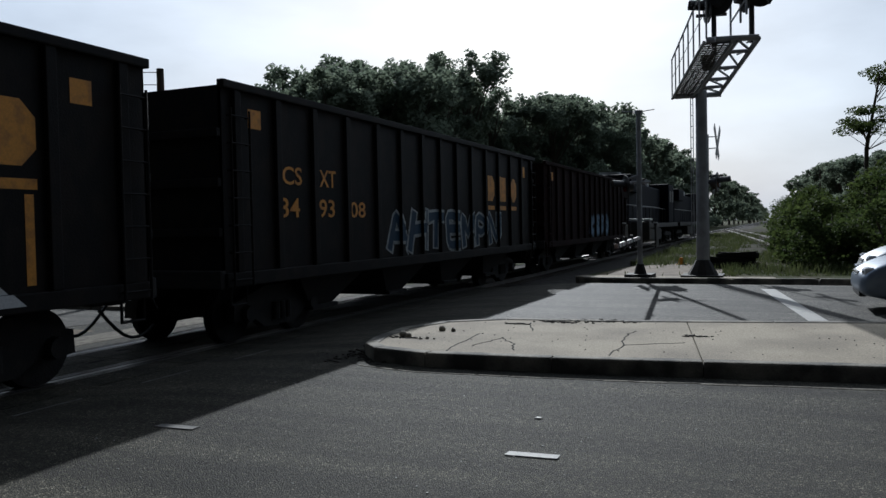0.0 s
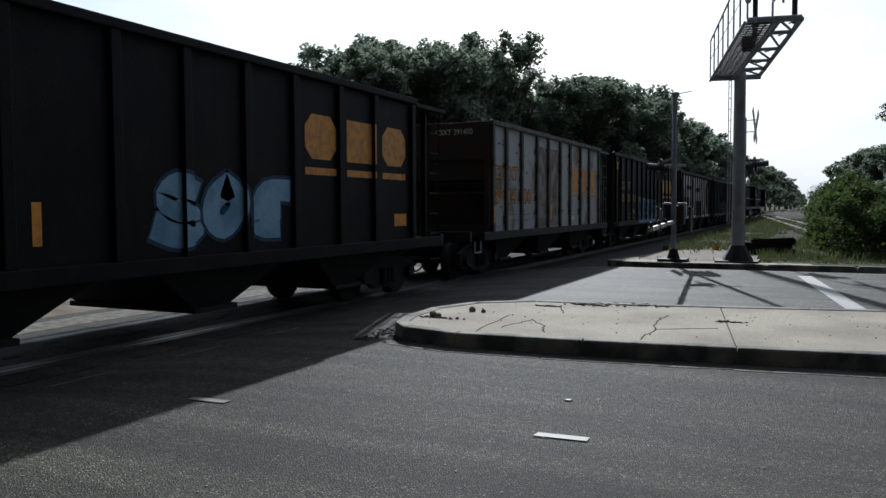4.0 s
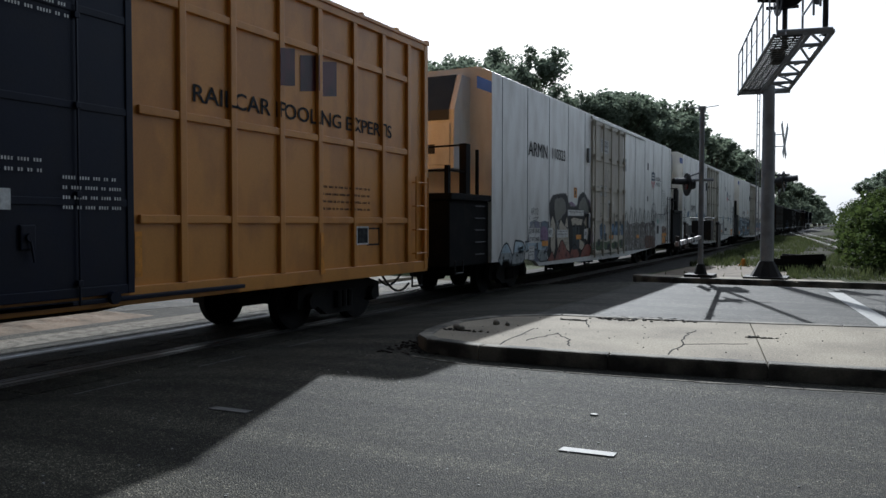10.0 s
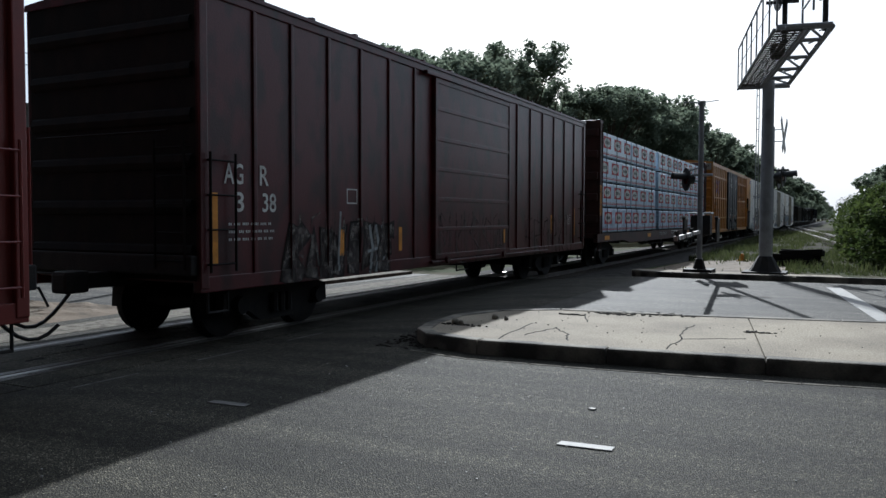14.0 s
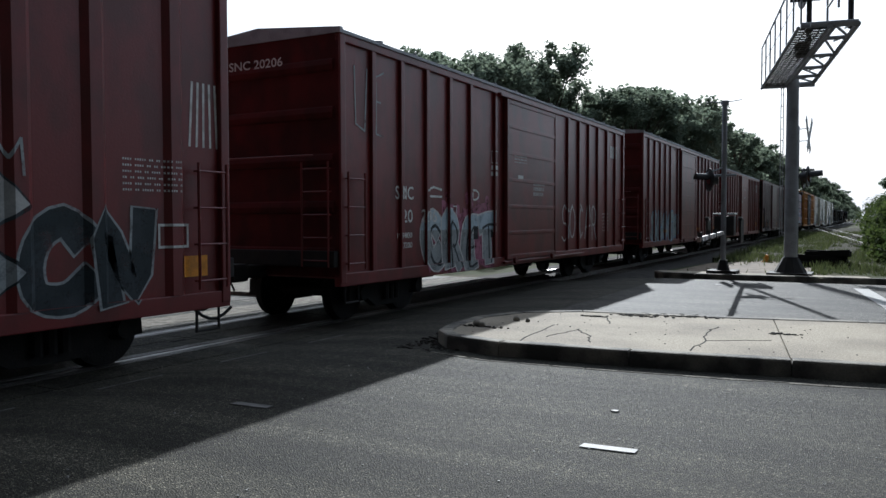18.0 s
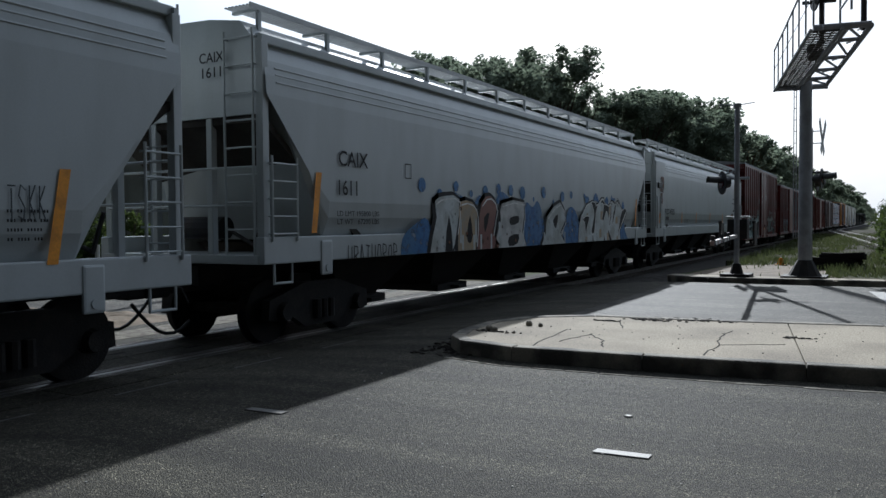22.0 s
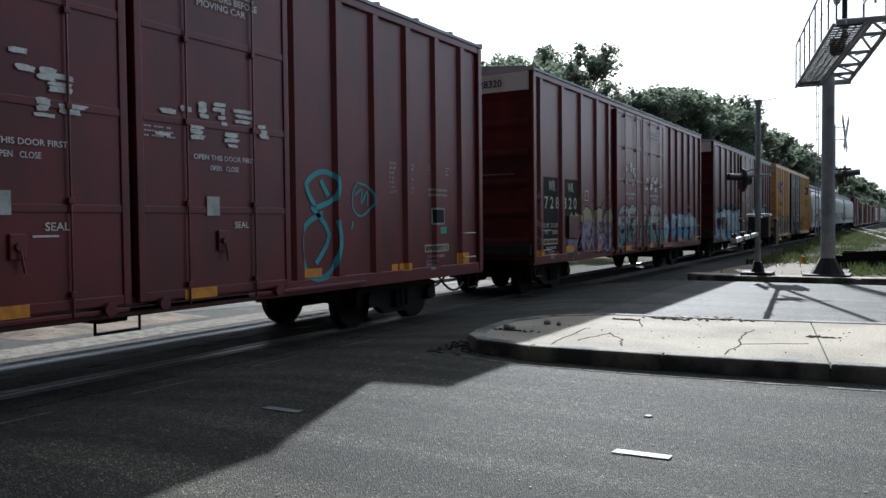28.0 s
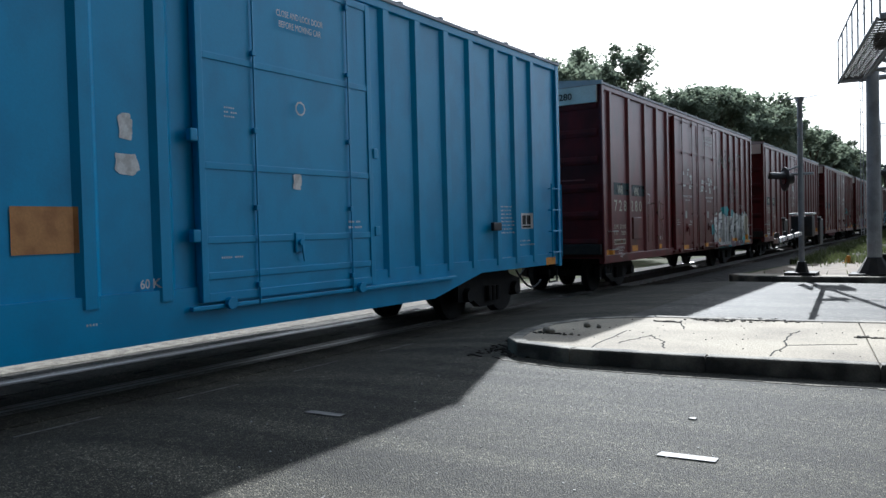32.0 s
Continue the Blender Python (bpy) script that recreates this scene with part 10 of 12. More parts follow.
c, sp = red_boxcar(-190.95, -206.02, BRICKRED, "brick red fifty-foot box car with white letters high on the side")
letters_on(c, sp, [("S", -6.3, -6.05, 2.45, 2.7), ("51", -6.42, -6.06, 2.0, 2.24), ("159000", -6.5, -6.02, 1.53, 1.62), ("61000", -6.42, -6.02, 1.4, 1.49)], WHITEP)
each_shape("company_mark", [[(a, 3.37), (a + 0.38, 3.37), (a + 0.38, 3.9), (a, 3.9), (a, 3.72), (a + 0.2, 3.72), (a + 0.2, 3.55), (a, 3.55)] for a in (3.4, 4.3, 5.25, 6.17)], WHITEP, c, sp, 0.004, "white block letters of a leasing company's mark")
drape("notice", frame_polys(-4.6, -4.28, 2.08, 2.37, 0.02), WHITEP, c, sp)
letters_on(c, sp, [("PLATE", -4.57, -4.32, 2.28, 2.33), ("C", -4.5, -4.4, 2.13, 2.23)], WHITEP, 0.005)
each_patch(c, sp, [(-2.75, -2.47, 2.35, 2.44), (-2.75, -2.47, 2.6, 2.67), (-2.75, -2.47, 2.75, 2.84), (-1.5, -1.2, 2.55, 2.65)], WHITEP, "sticker")
each_patch(c, sp, [(-4.77, -4.3, 1.02, 1.15), (-1.56, -1.12, 1.12, 1.24), (0.6, 1.0, 1.12, 1.24), (3.4, 3.7, 1.1, 1.2), (6.09, 6.55, 1.05, 1.27), (-7.2, -6.9, 1.0, 1.2)], AMBER, "reflector", "amber reflective strip")
drape("repaint_patch", [rect(-3.05, -2.3, 1.05, 1.5), rect(-3.7, -3.4, 1.1, 1.3)], BLACKP, c, sp, 0.003)
drape("chalk_mark", stroke([(2.6, 1.9), (2.9, 1.7), (2.6, 1.5), (2.95, 1.45)], 0.05) + stroke([(3.3, 1.8), (3.5, 1.5), (3.7, 1.85)], 0.05), MOSS, c, sp)
drape("small_print", word_bars(-0.8, 0.3, 3.3, 3.4, 1, R) + word_bars(-0.6, 0.2, 2.75, 2.9, 2, R) + word_bars(-0.6, 0.3, 2.35, 2.42, 1, R) + word_bars(6.1, 6.6, 1.4, 1.7, 6, R) + word_bars(5.2, 5.7, 1.75, 1.9, 3, R), WHITEP, c, sp, 0.006)

c, sp = red_boxcar(-208.3, -224.2, OXRED, "oxide red fifty-foot box car with pale graffiti", eave=4.6)
throwup(c, sp, -6.6, -2.0, 0.6, 1.9, "SLOEN", [SILVERSPRAY], ICEBLUE, 61)
drape("notice", frame_polys(6.0, 6.5, 1.3, 1.6, 0.03) + word_bars(5.2, 5.8, 1.0, 1.5, 4, R), WHITEP, c, sp)
each_patch(c, sp, [(6.7, 7.1, 0.95, 1.15), (-4.5, -4.1, 1.0, 1.12), (2.2, 2.6, 1.0, 1.12)], AMBER, "reflector", "amber reflective strip")

c, sp = red_boxcar(-226.62, -242.22, OXRED, "oxide red box car with silver and pink graffiti", eave=4.36)
letters_on(c, sp, [("SNC", -6.15, -5.55, 1.87, 2.1), ("20", -5.93, -5.58, 1.47, 1.7), ("206", -5.27, -4.7, 1.47, 1.71), ("194800", -6.1, -5.6, 1.2, 1.3), ("73200", -6.0, -5.6, 1.03, 1.13)], WHITEP)
throwup(c, sp, -5.3, -2.15, 0.42, 1.78, "CRET", [SILVERSPRAY, SILVERSPRAY, PALEICE], WHITEP, 62, 0.03, 0.42, halo=PINK, shade=SLATE, lean=0.0)
patches(c, sp, [(-3.25, -2.95, 1.12, 1.36), (-2.5, -2.22, 1.14, 1.52)], BLACKP, "notice", "", 0.0075)
hand(c, sp, 1.95, 5.1, 0.95, 1.9, "SOCAR", WHITEP, 0.045, 63)
scrawl(c, sp, -7.4, -6.4, 2.9, 3.9, 2, SILVERSPRAY, 64, 0.03)
drape("tag", stroke([(-5.1, 2.05), (-4.8, 2.12), (-4.5, 2.08)], 0.04) + stroke([(-5.0, 1.95), (-4.5, 1.95)], 0.04) + stroke([(-3.1 + 0.2 * math.cos(a * 0.6), 2.02 + 0.1 * math.sin(a * 0.6)) for a in range(12)], 0.04), WHITEP, c, sp)
each_shape("company_mark", [rect(6.4, 6.55, 3.42, 3.78), rect(6.62, 6.85, 3.42, 3.78), rect(6.92, 7.05, 3.42, 3.78)], WHITEP, c, sp, 0.004, "small white block mark")
drape("notice", frame_polys(-4.14, -3.88, 1.54, 1.79, 0.02) + frame_polys(-2.3, -1.98, 2.72, 2.98, 0.015), WHITEP, c, sp)
each_patch(c, sp, [(-2.3, -2.0, 2.58, 2.67), (-2.32, -2.02, 2.45, 2.54), (-1.1, -0.8, 2.42, 2.52)], WHITEP, "sticker")
letters_on(c, sp, [("CLOSE AND LOCK", -0.18, 0.56, 2.32, 2.4), ("DOORS BEFORE", -0.18, 0.5, 2.2, 2.28), ("MOVING CAR", -0.18, 0.45, 2.08, 2.16)], WHITEP, 0.006)
drape("small_print", word_bars(-1.3, -0.6, 2.75, 2.95, 3, R) + word_bars(5.6, 6.0, 1.1, 1.7, 6, R), WHITEP, c, sp, 0.006)
end_words(c, [("SNC 20206", -0.5, 0.6, 3.9, 4.04)], WHITEP)

# tall oxide red box car 560878
c, h = new_car("box_car", "oxide red box car with white numbers and dripping silver graffiti", "box wagon", -244.52, -260.04)
P6 = [-6.94, -6.12, -5.31, -4.5, -3.7, -2.9, -2.1, 2.0, 2.64, 3.42, 4.22, 5.02, 5.85, 6.9]
sp = boxcar(c, h, OXRED, 4.9, 0.45, P6, bulge_posts=True, post_w=0.16, door=[(-1.2, 1.8, OXRED, "plug")], end_ribs=6, end_sign=(OXRED, 0.3))
letters_on(c, sp, [("NO", -6.79, -6.36, 2.24, 2.54), ("KL", -5.99, -5.65, 2.23, 2.53), ("56", -6.82, -6.44, 1.69, 2.0), ("08", -6.03, -5.66, 1.69, 1.99), ("78", -5.18, -4.84, 1.7, 1.99), ("LD LMT", -6.86, -6.3, 1.48, 1.57), ("LT WT", -6.86, -6.4, 1.33, 1.42)], WHITEP)
DRIPPALE = worn(mat("pale teal spray paint", (0.42, 0.54, 0.55), 0.5, second=(0.2, 0.28, 0.3), amount=0.8, scale=2.4, streak=0.5, bump=0.0), 0.3, 0.25, 5.0)
TEALGREY = worn(mat("faded teal-grey spray paint", (0.17, 0.22, 0.22), 0.5, second=(0.05, 0.075, 0.08), amount=0.9, scale=2.2, streak=0.4, bump=0.0), 0.38, 0.3, 5.0)
DRIP = [[(-6.85, 0.75), (-6.75, 1.2), (-6.35, 1.7), (-5.8, 1.7), (-5.35, 1.65), (-4.65, 1.7), (-4.45, 1.85), (-4.1, 1.85), (-3.75, 1.7), (-3.4, 1.85), (-3, 1.75), (-2.65, 1.95), (-2.05, 2), (-1.75, 1.75), (-1.6, 1.35), (-1.65, 0.75), (-1.75, 0.5), (-3.1, 0.55), (-4.85, 0.55), (-5.55, 0.5), (-6.45, 0.6)]]
drape("graffiti_cloud", [rounded(a, 2) for a in DRIP], TEALGREY, c, sp, 0.0025, "faded teal-grey sprayed ground")
each_shape("graffiti_letter", [rounded(a, 3) for a in ([(-6.1, 0.65), (-6.15, 1.0), (-5.8, 0.97), (-5.35, 0.98), (-5.2, 0.75), (-5.5, 0.55)], [(-6.05, 1.65), (-5.4, 1.63), (-5.3, 1.25), (-5.7, 1.15), (-6.1, 1.3)], [(-5.05, 0.6), (-5.15, 1.1), (-5.1, 1.6), (-4.95, 1.6), (-4.9, 0.9), (-4.55, 0.85), (-4.5, 0.55)], [(-4.65, 1.7), (-4.5, 0.7), (-4.1, 0.6), (-4.1, 1.75), (-4.35, 1.8)], [(-3.75, 1.6), (-3.6, 1.7), (-3.4, 1.6), (-3.45, 0.7), (-3.65, 0.6), (-3.8, 1.0)], [(-3.05, 1.65), (-2.7, 1.85), (-2.5, 1.6), (-2.55, 0.7), (-2.95, 0.65), (-3.1, 1.2)], [(-2.4, 1.85), (-1.85, 1.85), (-1.85, 1.6), (-2.4, 1.55)])], DRIPPALE, c, sp, 0.0036, "pale teal letters")
each_shape("graffiti_void", [rounded(a, 2) for a in [[(-6.45, 1.65), (-6.25, 1.7), (-6.15, 1.5), (-6.2, 1.15), (-6.35, 1.05), (-6.45, 1.35)], [(-6.15, 1.2), (-5.75, 1.05), (-5.4, 1.2), (-5.25, 1.2), (-5.4, 1.05), (-5.75, 1), (-6, 1.05)], [(-4.95, 1.6), (-4.75, 1.65), (-4.75, 1.1), (-4.85, 0.8), (-4.95, 1.1)], [(-4, 1.75), (-3.75, 1.7), (-3.85, 1.3), (-3.65, 0.9), (-3.85, 0.65), (-4.05, 1)], [(-3.3, 1.7), (-3.1, 1.75), (-3.2, 1.2), (-3, 0.8), (-3.1, 0.65), (-3.35, 0.95)], [(-2.5, 1.5), (-1.75, 1.5), (-1.75, 1.25), (-2.2, 1.15), (-2.3, 0.75), (-2.5, 1.05)]]], SLATE, c, sp, 0.0046, "dark sprayed gaps between the letters")
drape("spray_line", [p for l in ([(-6.7, 1.0), (-6.55, 1.3), (-6.35, 1.32)], [(-5.25, 1.35), (-5.05, 1.1), (-5.05, 0.8), (-5.3, 0.58)], [(-4.45, 1.65), (-4.4, 1.2)], [(-4.7, 0.6), (-4.45, 0.55), (-4.3, 0.9)], [(-4.25, 1.0), (-4.1, 1.3)], [(-5.0, 1.0), (-4.7, 1.02)], [(-3.1, 1.0), (-2.8, 1.02)], [(-2.75, 1.6), (-2.7, 0.95), (-2.55, 0.7)]) for p in ribbon(flowing(l), 0.05)], SLATE, c, sp, 0.0056)
drape("tag", stroke([(-6.9, 1.3), (-6.5, 1.72), (-5.4, 1.74), (-4.75, 1.74), (-4.5, 1.9), (-4.1, 1.87), (-3.98, 1.7), (-3.85, 1.86), (-3.1, 1.86), (-3.0, 1.7), (-2.6, 2.02), (-2.0, 2.02), (-1.75, 1.8), (-1.7, 0.6)], 0.04), CHALKY, c, sp, 0.0085, "silver sprayed outline")
patches(c, sp, [(-6.1, -5.4, 1.3, 1.6)], COALBLACK, "number_board", lift=0.011)
letters_on(c, sp, [("214200", -6.0, -5.5, 1.48, 1.57), ("71800", -5.95, -5.55, 1.33, 1.42)], WHITEP, 0.013)
letters_on(c, sp, [("S", -5.83, -5.6, 2.03, 2.2), ("FD", -5.4, -4.87, 2.05, 2.28), ("RAK", -4.54, -4.08, 2.08, 2.27), ("OS..", -3.95, -3.45, 2.02, 2.17), ("SLUMP", -2.99, -1.95, 2.05, 2.25)], SILVERSPRAY, 0.006, "tag")
throwup(c, sp, 1.85, 5.0, 0.66, 1.98, "SMMK", [SILVERSPRAY, SILVERSPRAY, CHALKY], SLATE, 73, 0.035, 0.36, lean=0.0, sharp=True)
throwup(c, sp, 4.95, 6.6, 0.52, 1.75, "CN", [SLATE], SILVERSPRAY, 74, 0.03, 0.3)
scrawl(c, sp, 2.9, 5.1, 1.95, 2.3, 6, SILVERSPRAY, 75, 0.03)
drape("tag", [q for i in range(6) for q in stroke([(7.2 + 0.09 * i, 3.15), (7.15 + 0.11 * i, 2.4)], 0.035)], WHITEP, c, sp, 0.004, "white spray drips")
each_patch(c, sp, [(-7.72, -7.3, 0.94, 1.2), (-6.97, -6.46, 0.73, 0.93), (-4.61, -4.14, 0.98, 1.12), (2.75, 3.21, 0.98, 1.12), (4.29, 4.77, 1.01, 1.14), (0.0, 0.4, 1.0, 1.12), (7.0, 7.4, 0.85, 1.1)], AMBER, "reflector", "amber reflective strip", 0.014)
drape("notice", frame_polys(6.66, 7.11, 1.2, 1.48, 0.03) + frame_polys(-4.5, -4.3, 1.75, 1.95, 0.015), WHITEP, c, sp, 0.01)
each_patch(c, sp, [(-2.0, -1.75, 3.15, 3.22), (-2.0, -1.75, 2.98, 3.05), (-1.5, -1.2, 2.85, 2.95), (-1.5, -1.2, 2.7, 2.8), (-1.0, -0.75, 2.75, 2.85), (-1.0, -0.75, 2.6, 2.7), (-1.0, -0.75, 3.1, 3.2)], WHITEP, "sticker")
scrawl(c, sp, -0.75, 0.0, 1.28, 1.62, 4, SILVERSPRAY, 76, 0.03)
letters_on(c, sp, [("CLOSE AND LOCK", 0.38, 1.17, 3.16, 3.23), ("DOORS BEFORE", 0.45, 1.1, 3.06, 3.13), ("MOVING CAR", 0.5, 1.05, 2.96, 3.03)], WHITEP, 0.036)
drape("small_print", word_bars(6.2, 7.0, 1.8, 2.2, 6, R), WHITEP, c, sp)

# three pale covered hoppers
c, h = new_car("covered_hopper", "pale grey covered grain hopper with rust runs", "hopper wagon", -261.51, -280.31)
sp = covered_hopper(c, h, GREYHOP, cut=False)
letters_on(c, sp, [("PLCX 47625", -8.19, -6.7, 1.82, 2.04)], BLACKP)
drape("rust_patch", [ragged(-8.84, -8.3, 2.6, 3.2, R, 0.2), ragged(-8.8, -8.5, 2.2, 2.6, R, 0.2), ragged(6.0, 6.9, 1.7, 1.95, R, 0.3)] + stroke([(-8.5, 3.1), (-8.6, 1.5)], 0.03) + stroke([(-7.9, 2.3), (-7.7, 1.6)], 0.02), RUSTBROWN, c, sp, 0.004, "rust runs")
drape("black_scrape", [ragged(6.3, 7.6, 2.45, 2.5, R), ragged(6.5, 7.8, 2.7, 2.74, R), ragged(6.9, 8.0, 2.2, 2.28, R), ragged(6.6, 7.1, 2.05, 2.15, R)], BLACKP, c, sp)
for strip_of in [[(a, 1.5), (a + 0.12, 1.5), (a + 0.22, 1.92), (a + 0.1, 1.92)] for a in (-9.05, -5.53, -2.81, 0.2, 3.4, 6.1, 8.3)]:
    drape("reflector", [strip_of], AMBER, c, sp, 0.005, "slanted orange reflective strip")
drape("small_print", [rect(-8.0, -7.6, 1.62, 1.74)] + word_bars(-8.2, -6.9, 1.3, 1.45, 2, R) + frame_polys(5.6, 6.0, 1.45, 1.75, 0.03) + word_bars(-5.0, -4.2, 1.45, 1.65, 3, R), BLACKP, c, sp)
bm = bmesh.new()
box(bm, SIDE - 0.02, SIDE + 0.06, -9.2, -8.75, 2.75, 2.95, 0.03)
part("vent_box", bm, BLACKPAINT, c)

c, h = new_car("covered_hopper", "pale grey covered hopper with white and brown graffiti on blue clouds", "hopper wagon", -281.69, -300.27)
sp = covered_hopper(c, h, GREYHOP)
letters_on(c, sp, [("CAIX", -7.79, -7.04, 2.4, 2.63), ("1611", -7.8, -7.33, 1.97, 2.2), ("LD LMT 195800 LBS", -7.84, -6.75, 1.66, 1.74), ("LT WT   67200 LBS", -7.84, -6.75, 1.54, 1.62)], BLACKP)
CHALK = worn(mat("chalky spray paint", (0.5, 0.54, 0.54), 0.6, second=(0.3, 0.31, 0.28), amount=0.7, scale=2.0, bump=0.0), 0.3, 0.25, 5.0)
drape("graffiti_cloud", [rounded(a, 3) for a in ([(-6.0, 0.88), (-6.05, 1.3), (-5.6, 1.55), (-5.2, 1.6), (-5.0, 0.88)], [(-4.6, 1.9), (-4.3, 2.12), (-3.9, 2.05), (-3.7, 1.9)], [(-3.4, 1.9), (-3.2, 2.1), (-2.9, 2.0)], [(-2.4, 1.95), (-2.2, 2.2), (-1.8, 2.1), (-1.5, 1.95)], [(-1.2, 0.9), (-1.15, 1.5), (-0.9, 2.0), (-0.5, 1.9), (-0.2, 2.05), (0.1, 1.7), (0.3, 0.9)], [(1.5, 0.9), (1.6, 1.6), (2.0, 1.95), (2.5, 1.7), (2.7, 0.9)])] + [disc(-5.4 + 0.62 * i, R.uniform(2.02, 2.26), R.uniform(0.05, 0.15), 12) for i in range(13)], SKYBLUE, c, sp, 0.0028, "blue sprayed cloud with drops")
drape("graffiti_cloud", [rounded(a, 2) for a in [[(3, 2.3), (3.1, 2.3), (3.2, 2.25), (3.35, 2.25), (3.45, 2.15), (3.25, 2.05), (3.1, 2.1)], [(3.75, 2.15), (3.95, 2.35), (4.15, 2.3), (4.25, 2.1), (4, 2.15)], [(4.8, 2.15), (5, 2.3), (5.15, 2.15), (5.05, 2.05)], [(5.35, 2.1), (5.45, 2.35), (5.55, 2.25), (5.8, 2.25), (5.6, 2.05)], [(6.45, 2), (6.6, 2.2), (6.75, 2), (6.65, 1.9)], [(6.3, 1.3), (6.65, 1.6), (6.8, 1.3), (7.1, 1.05), (7.1, 0.85), (6.25, 0.85)]]], SKYBLUE, c, sp, 0.003, "blue sprayed puffs")
for shape_of, paint in zip([[(-4.95, 1.95), (-4.55, 2.05), (-4.05, 2), (-4.15, 1.4), (-4.4, 0.95), (-5.1, 0.85), (-5.05, 1.3), (-4.9, 1.65)], [(-4, 1.95), (-3.5, 1.95), (-3.3, 1.7), (-3.35, 1.15), (-3.45, 0.85), (-4, 0.85), (-4.1, 1.15), (-4.05, 1.6)], [(-3.1, 1.95), (-2.7, 2.1), (-2.4, 1.85), (-2.6, 1.35), (-2.25, 1.1), (-2.7, 0.85), (-3.25, 0.85), (-3.25, 1.35)], [(-2.15, 1.95), (-1, 2), (-1.1, 1.35), (-0.95, 0.9), (-2.35, 0.85), (-2.45, 1.2), (-2.2, 1.6)], [(0.4, 1.7), (1.25, 2.05), (1.6, 1.6), (1.25, 1.3), (1.65, 0.85), (0.05, 0.85), (0.3, 1.3)]], (CHALK, TANSPRAY, RUSTSPRAY, CHALKY, CHALK)):
    blocks(c, sp, [shape_of], [(9, paint)], INK, 0.06, 0.004, shift=(-0.07, 0.01))
    drape("graffiti_shine", ribbon([(a + 0.05, b - 0.06) for a, b in rounded(shape_of, 2)[:7]], 0.03), WHITEP, c, sp, 0.0058)
    drape("spray_line", [p for a, b in shape_of if b < 1.2 for p in ribbon([(a * 0.85 + 0.15 * shape_of[0][0] + 0.1, b + 0.45), (a * 0.85 + 0.15 * shape_of[0][0] + 0.1, b + 0.04)], 0.07)], CHALK, c, sp, 0.0056, "pale paint runs")
each_shape("graffiti_void", [rounded(a, 2) for a in ([(-4.6, 1.0), (-4.45, 1.7), (-4.3, 1.0)], [(-3.75, 1.3), (-3.6, 1.7), (-3.5, 1.3), (-3.62, 1.15)], [(-3.0, 1.65), (-2.75, 1.75), (-2.95, 1.35)], [(-1.75, 1.65), (-1.3, 1.7), (-1.3, 1.55), (-1.7, 1.5)], [(-1.8, 1.25), (-1.3, 1.3), (-1.35, 1.1), (-1.8, 1.05)], [(0.75, 1.6), (1.1, 1.75), (0.95, 1.4)])], INK, c, sp, 0.0066)
drape("graffiti_dots", [disc(-4.9 + 0.23 * i, R.uniform(1.0, 1.9), R.uniform(0.02, 0.06), 7) for i in range(17)], RUSTBROWN, c, sp, 0.007)
SWAY = [[(2.7, 1.55), (2.9, 1.75), (3.25, 2), (3.5, 2.05), (3.75, 2.1), (3.9, 2), (4.25, 2.05), (4.4, 2.15), (4.7, 2.2), (4.85, 1.95), (5.3, 2.05), (5.45, 2.15), (5.8, 2.05), (6.05, 2.2), (6.3, 2), (6.6, 1.85), (6.95, 1.85), (6.6, 1.6), (6.2, 1.25), (6.25, 0.85), (4.7, 0.8), (3, 0.85), (2.6, 0.9)]]
drape("graffiti_outline", [p for a in SWAY for p in [rounded(a, 2)] + ribbon(rounded(a, 2) + rounded(a, 2)[:2], 0.14)], INK, c, sp, 0.004)
drape("graffiti_outline", [p for a in SWAY for p in ribbon(rounded(a, 2) + rounded(a, 2)[:2], 0.05)], WHITEP, c, sp, 0.0046, "white inner line")
drape("graffiti_letter", [rounded(a, 2) for a in SWAY], CHALK, c, sp, 0.0052, "chalky sprayed letters run together")
for a in [[(2.9, 1.6), (3.1, 1.7), (3.45, 1.7), (3.25, 1.4), (3.15, 1.2), (3.05, 1.55)], [(3.6, 2.1), (3.9, 2.1), (4.05, 2), (4.2, 2.05), (4, 1.8), (3.85, 1.25), (3.6, 1.3), (3.85, 1.75), (3.7, 2)], [(4.4, 2.1), (4.65, 2.2), (4.8, 2.05), (5.2, 2), (5.1, 1.55), (5.05, 1.8), (4.9, 1.85), (4.7, 1.6), (4.55, 1.65), (4.7, 2.05)], [(5.4, 2.15), (5.45, 2.05), (5.35, 1.6), (5.2, 1.45), (5.35, 1.9)], [(5.8, 2.05), (6, 2.25), (6.25, 2.05), (6.1, 2.1), (5.95, 2.15), (5.8, 1.85), (5.5, 1.45), (5.6, 1.8)], [(3.75, 1.25), (3.85, 0.9), (3.95, 0.9), (3.7, 0.85)], [(3.2, 1.1), (3.3, 0.85), (3.05, 0.85)], [(4.75, 1.2), (4.9, 0.8), (4.7, 0.85)], [(5.1, 1.35), (5.4, 1.1), (5.6, 0.85), (5.3, 0.85)], [(6.5, 1.9), (6.95, 1.9), (6.15, 1.25), (6.2, 0.85), (6.15, 0.85), (6.1, 1.3)]]:
    each_shape("graffiti_void", [rounded(a, 2)], INK, c, sp, 0.0066)
    drape("graffiti_shine", ribbon(rounded(a, 2), 0.025), WHITEP, c, sp, 0.0072)
drape("grime", [ragged(a, a + R.uniform(0.12, 0.3), z, z + R.uniform(0.1, 0.4), R) for a, z in ((3.2, 1.6), (3.7, 1.3), (4.4, 1.6), (4.3, 1.1), (5.2, 1.7), (5.8, 1.5), (5.9, 1.0), (3.1, 1.0), (5.0, 1.0))], TANSPRAY, c, sp, 0.006, "tan sprayed shading")
scrawl(c, sp, -7.6, -6.2, 0.9, 1.22, 9, INK, 83, 0.018)
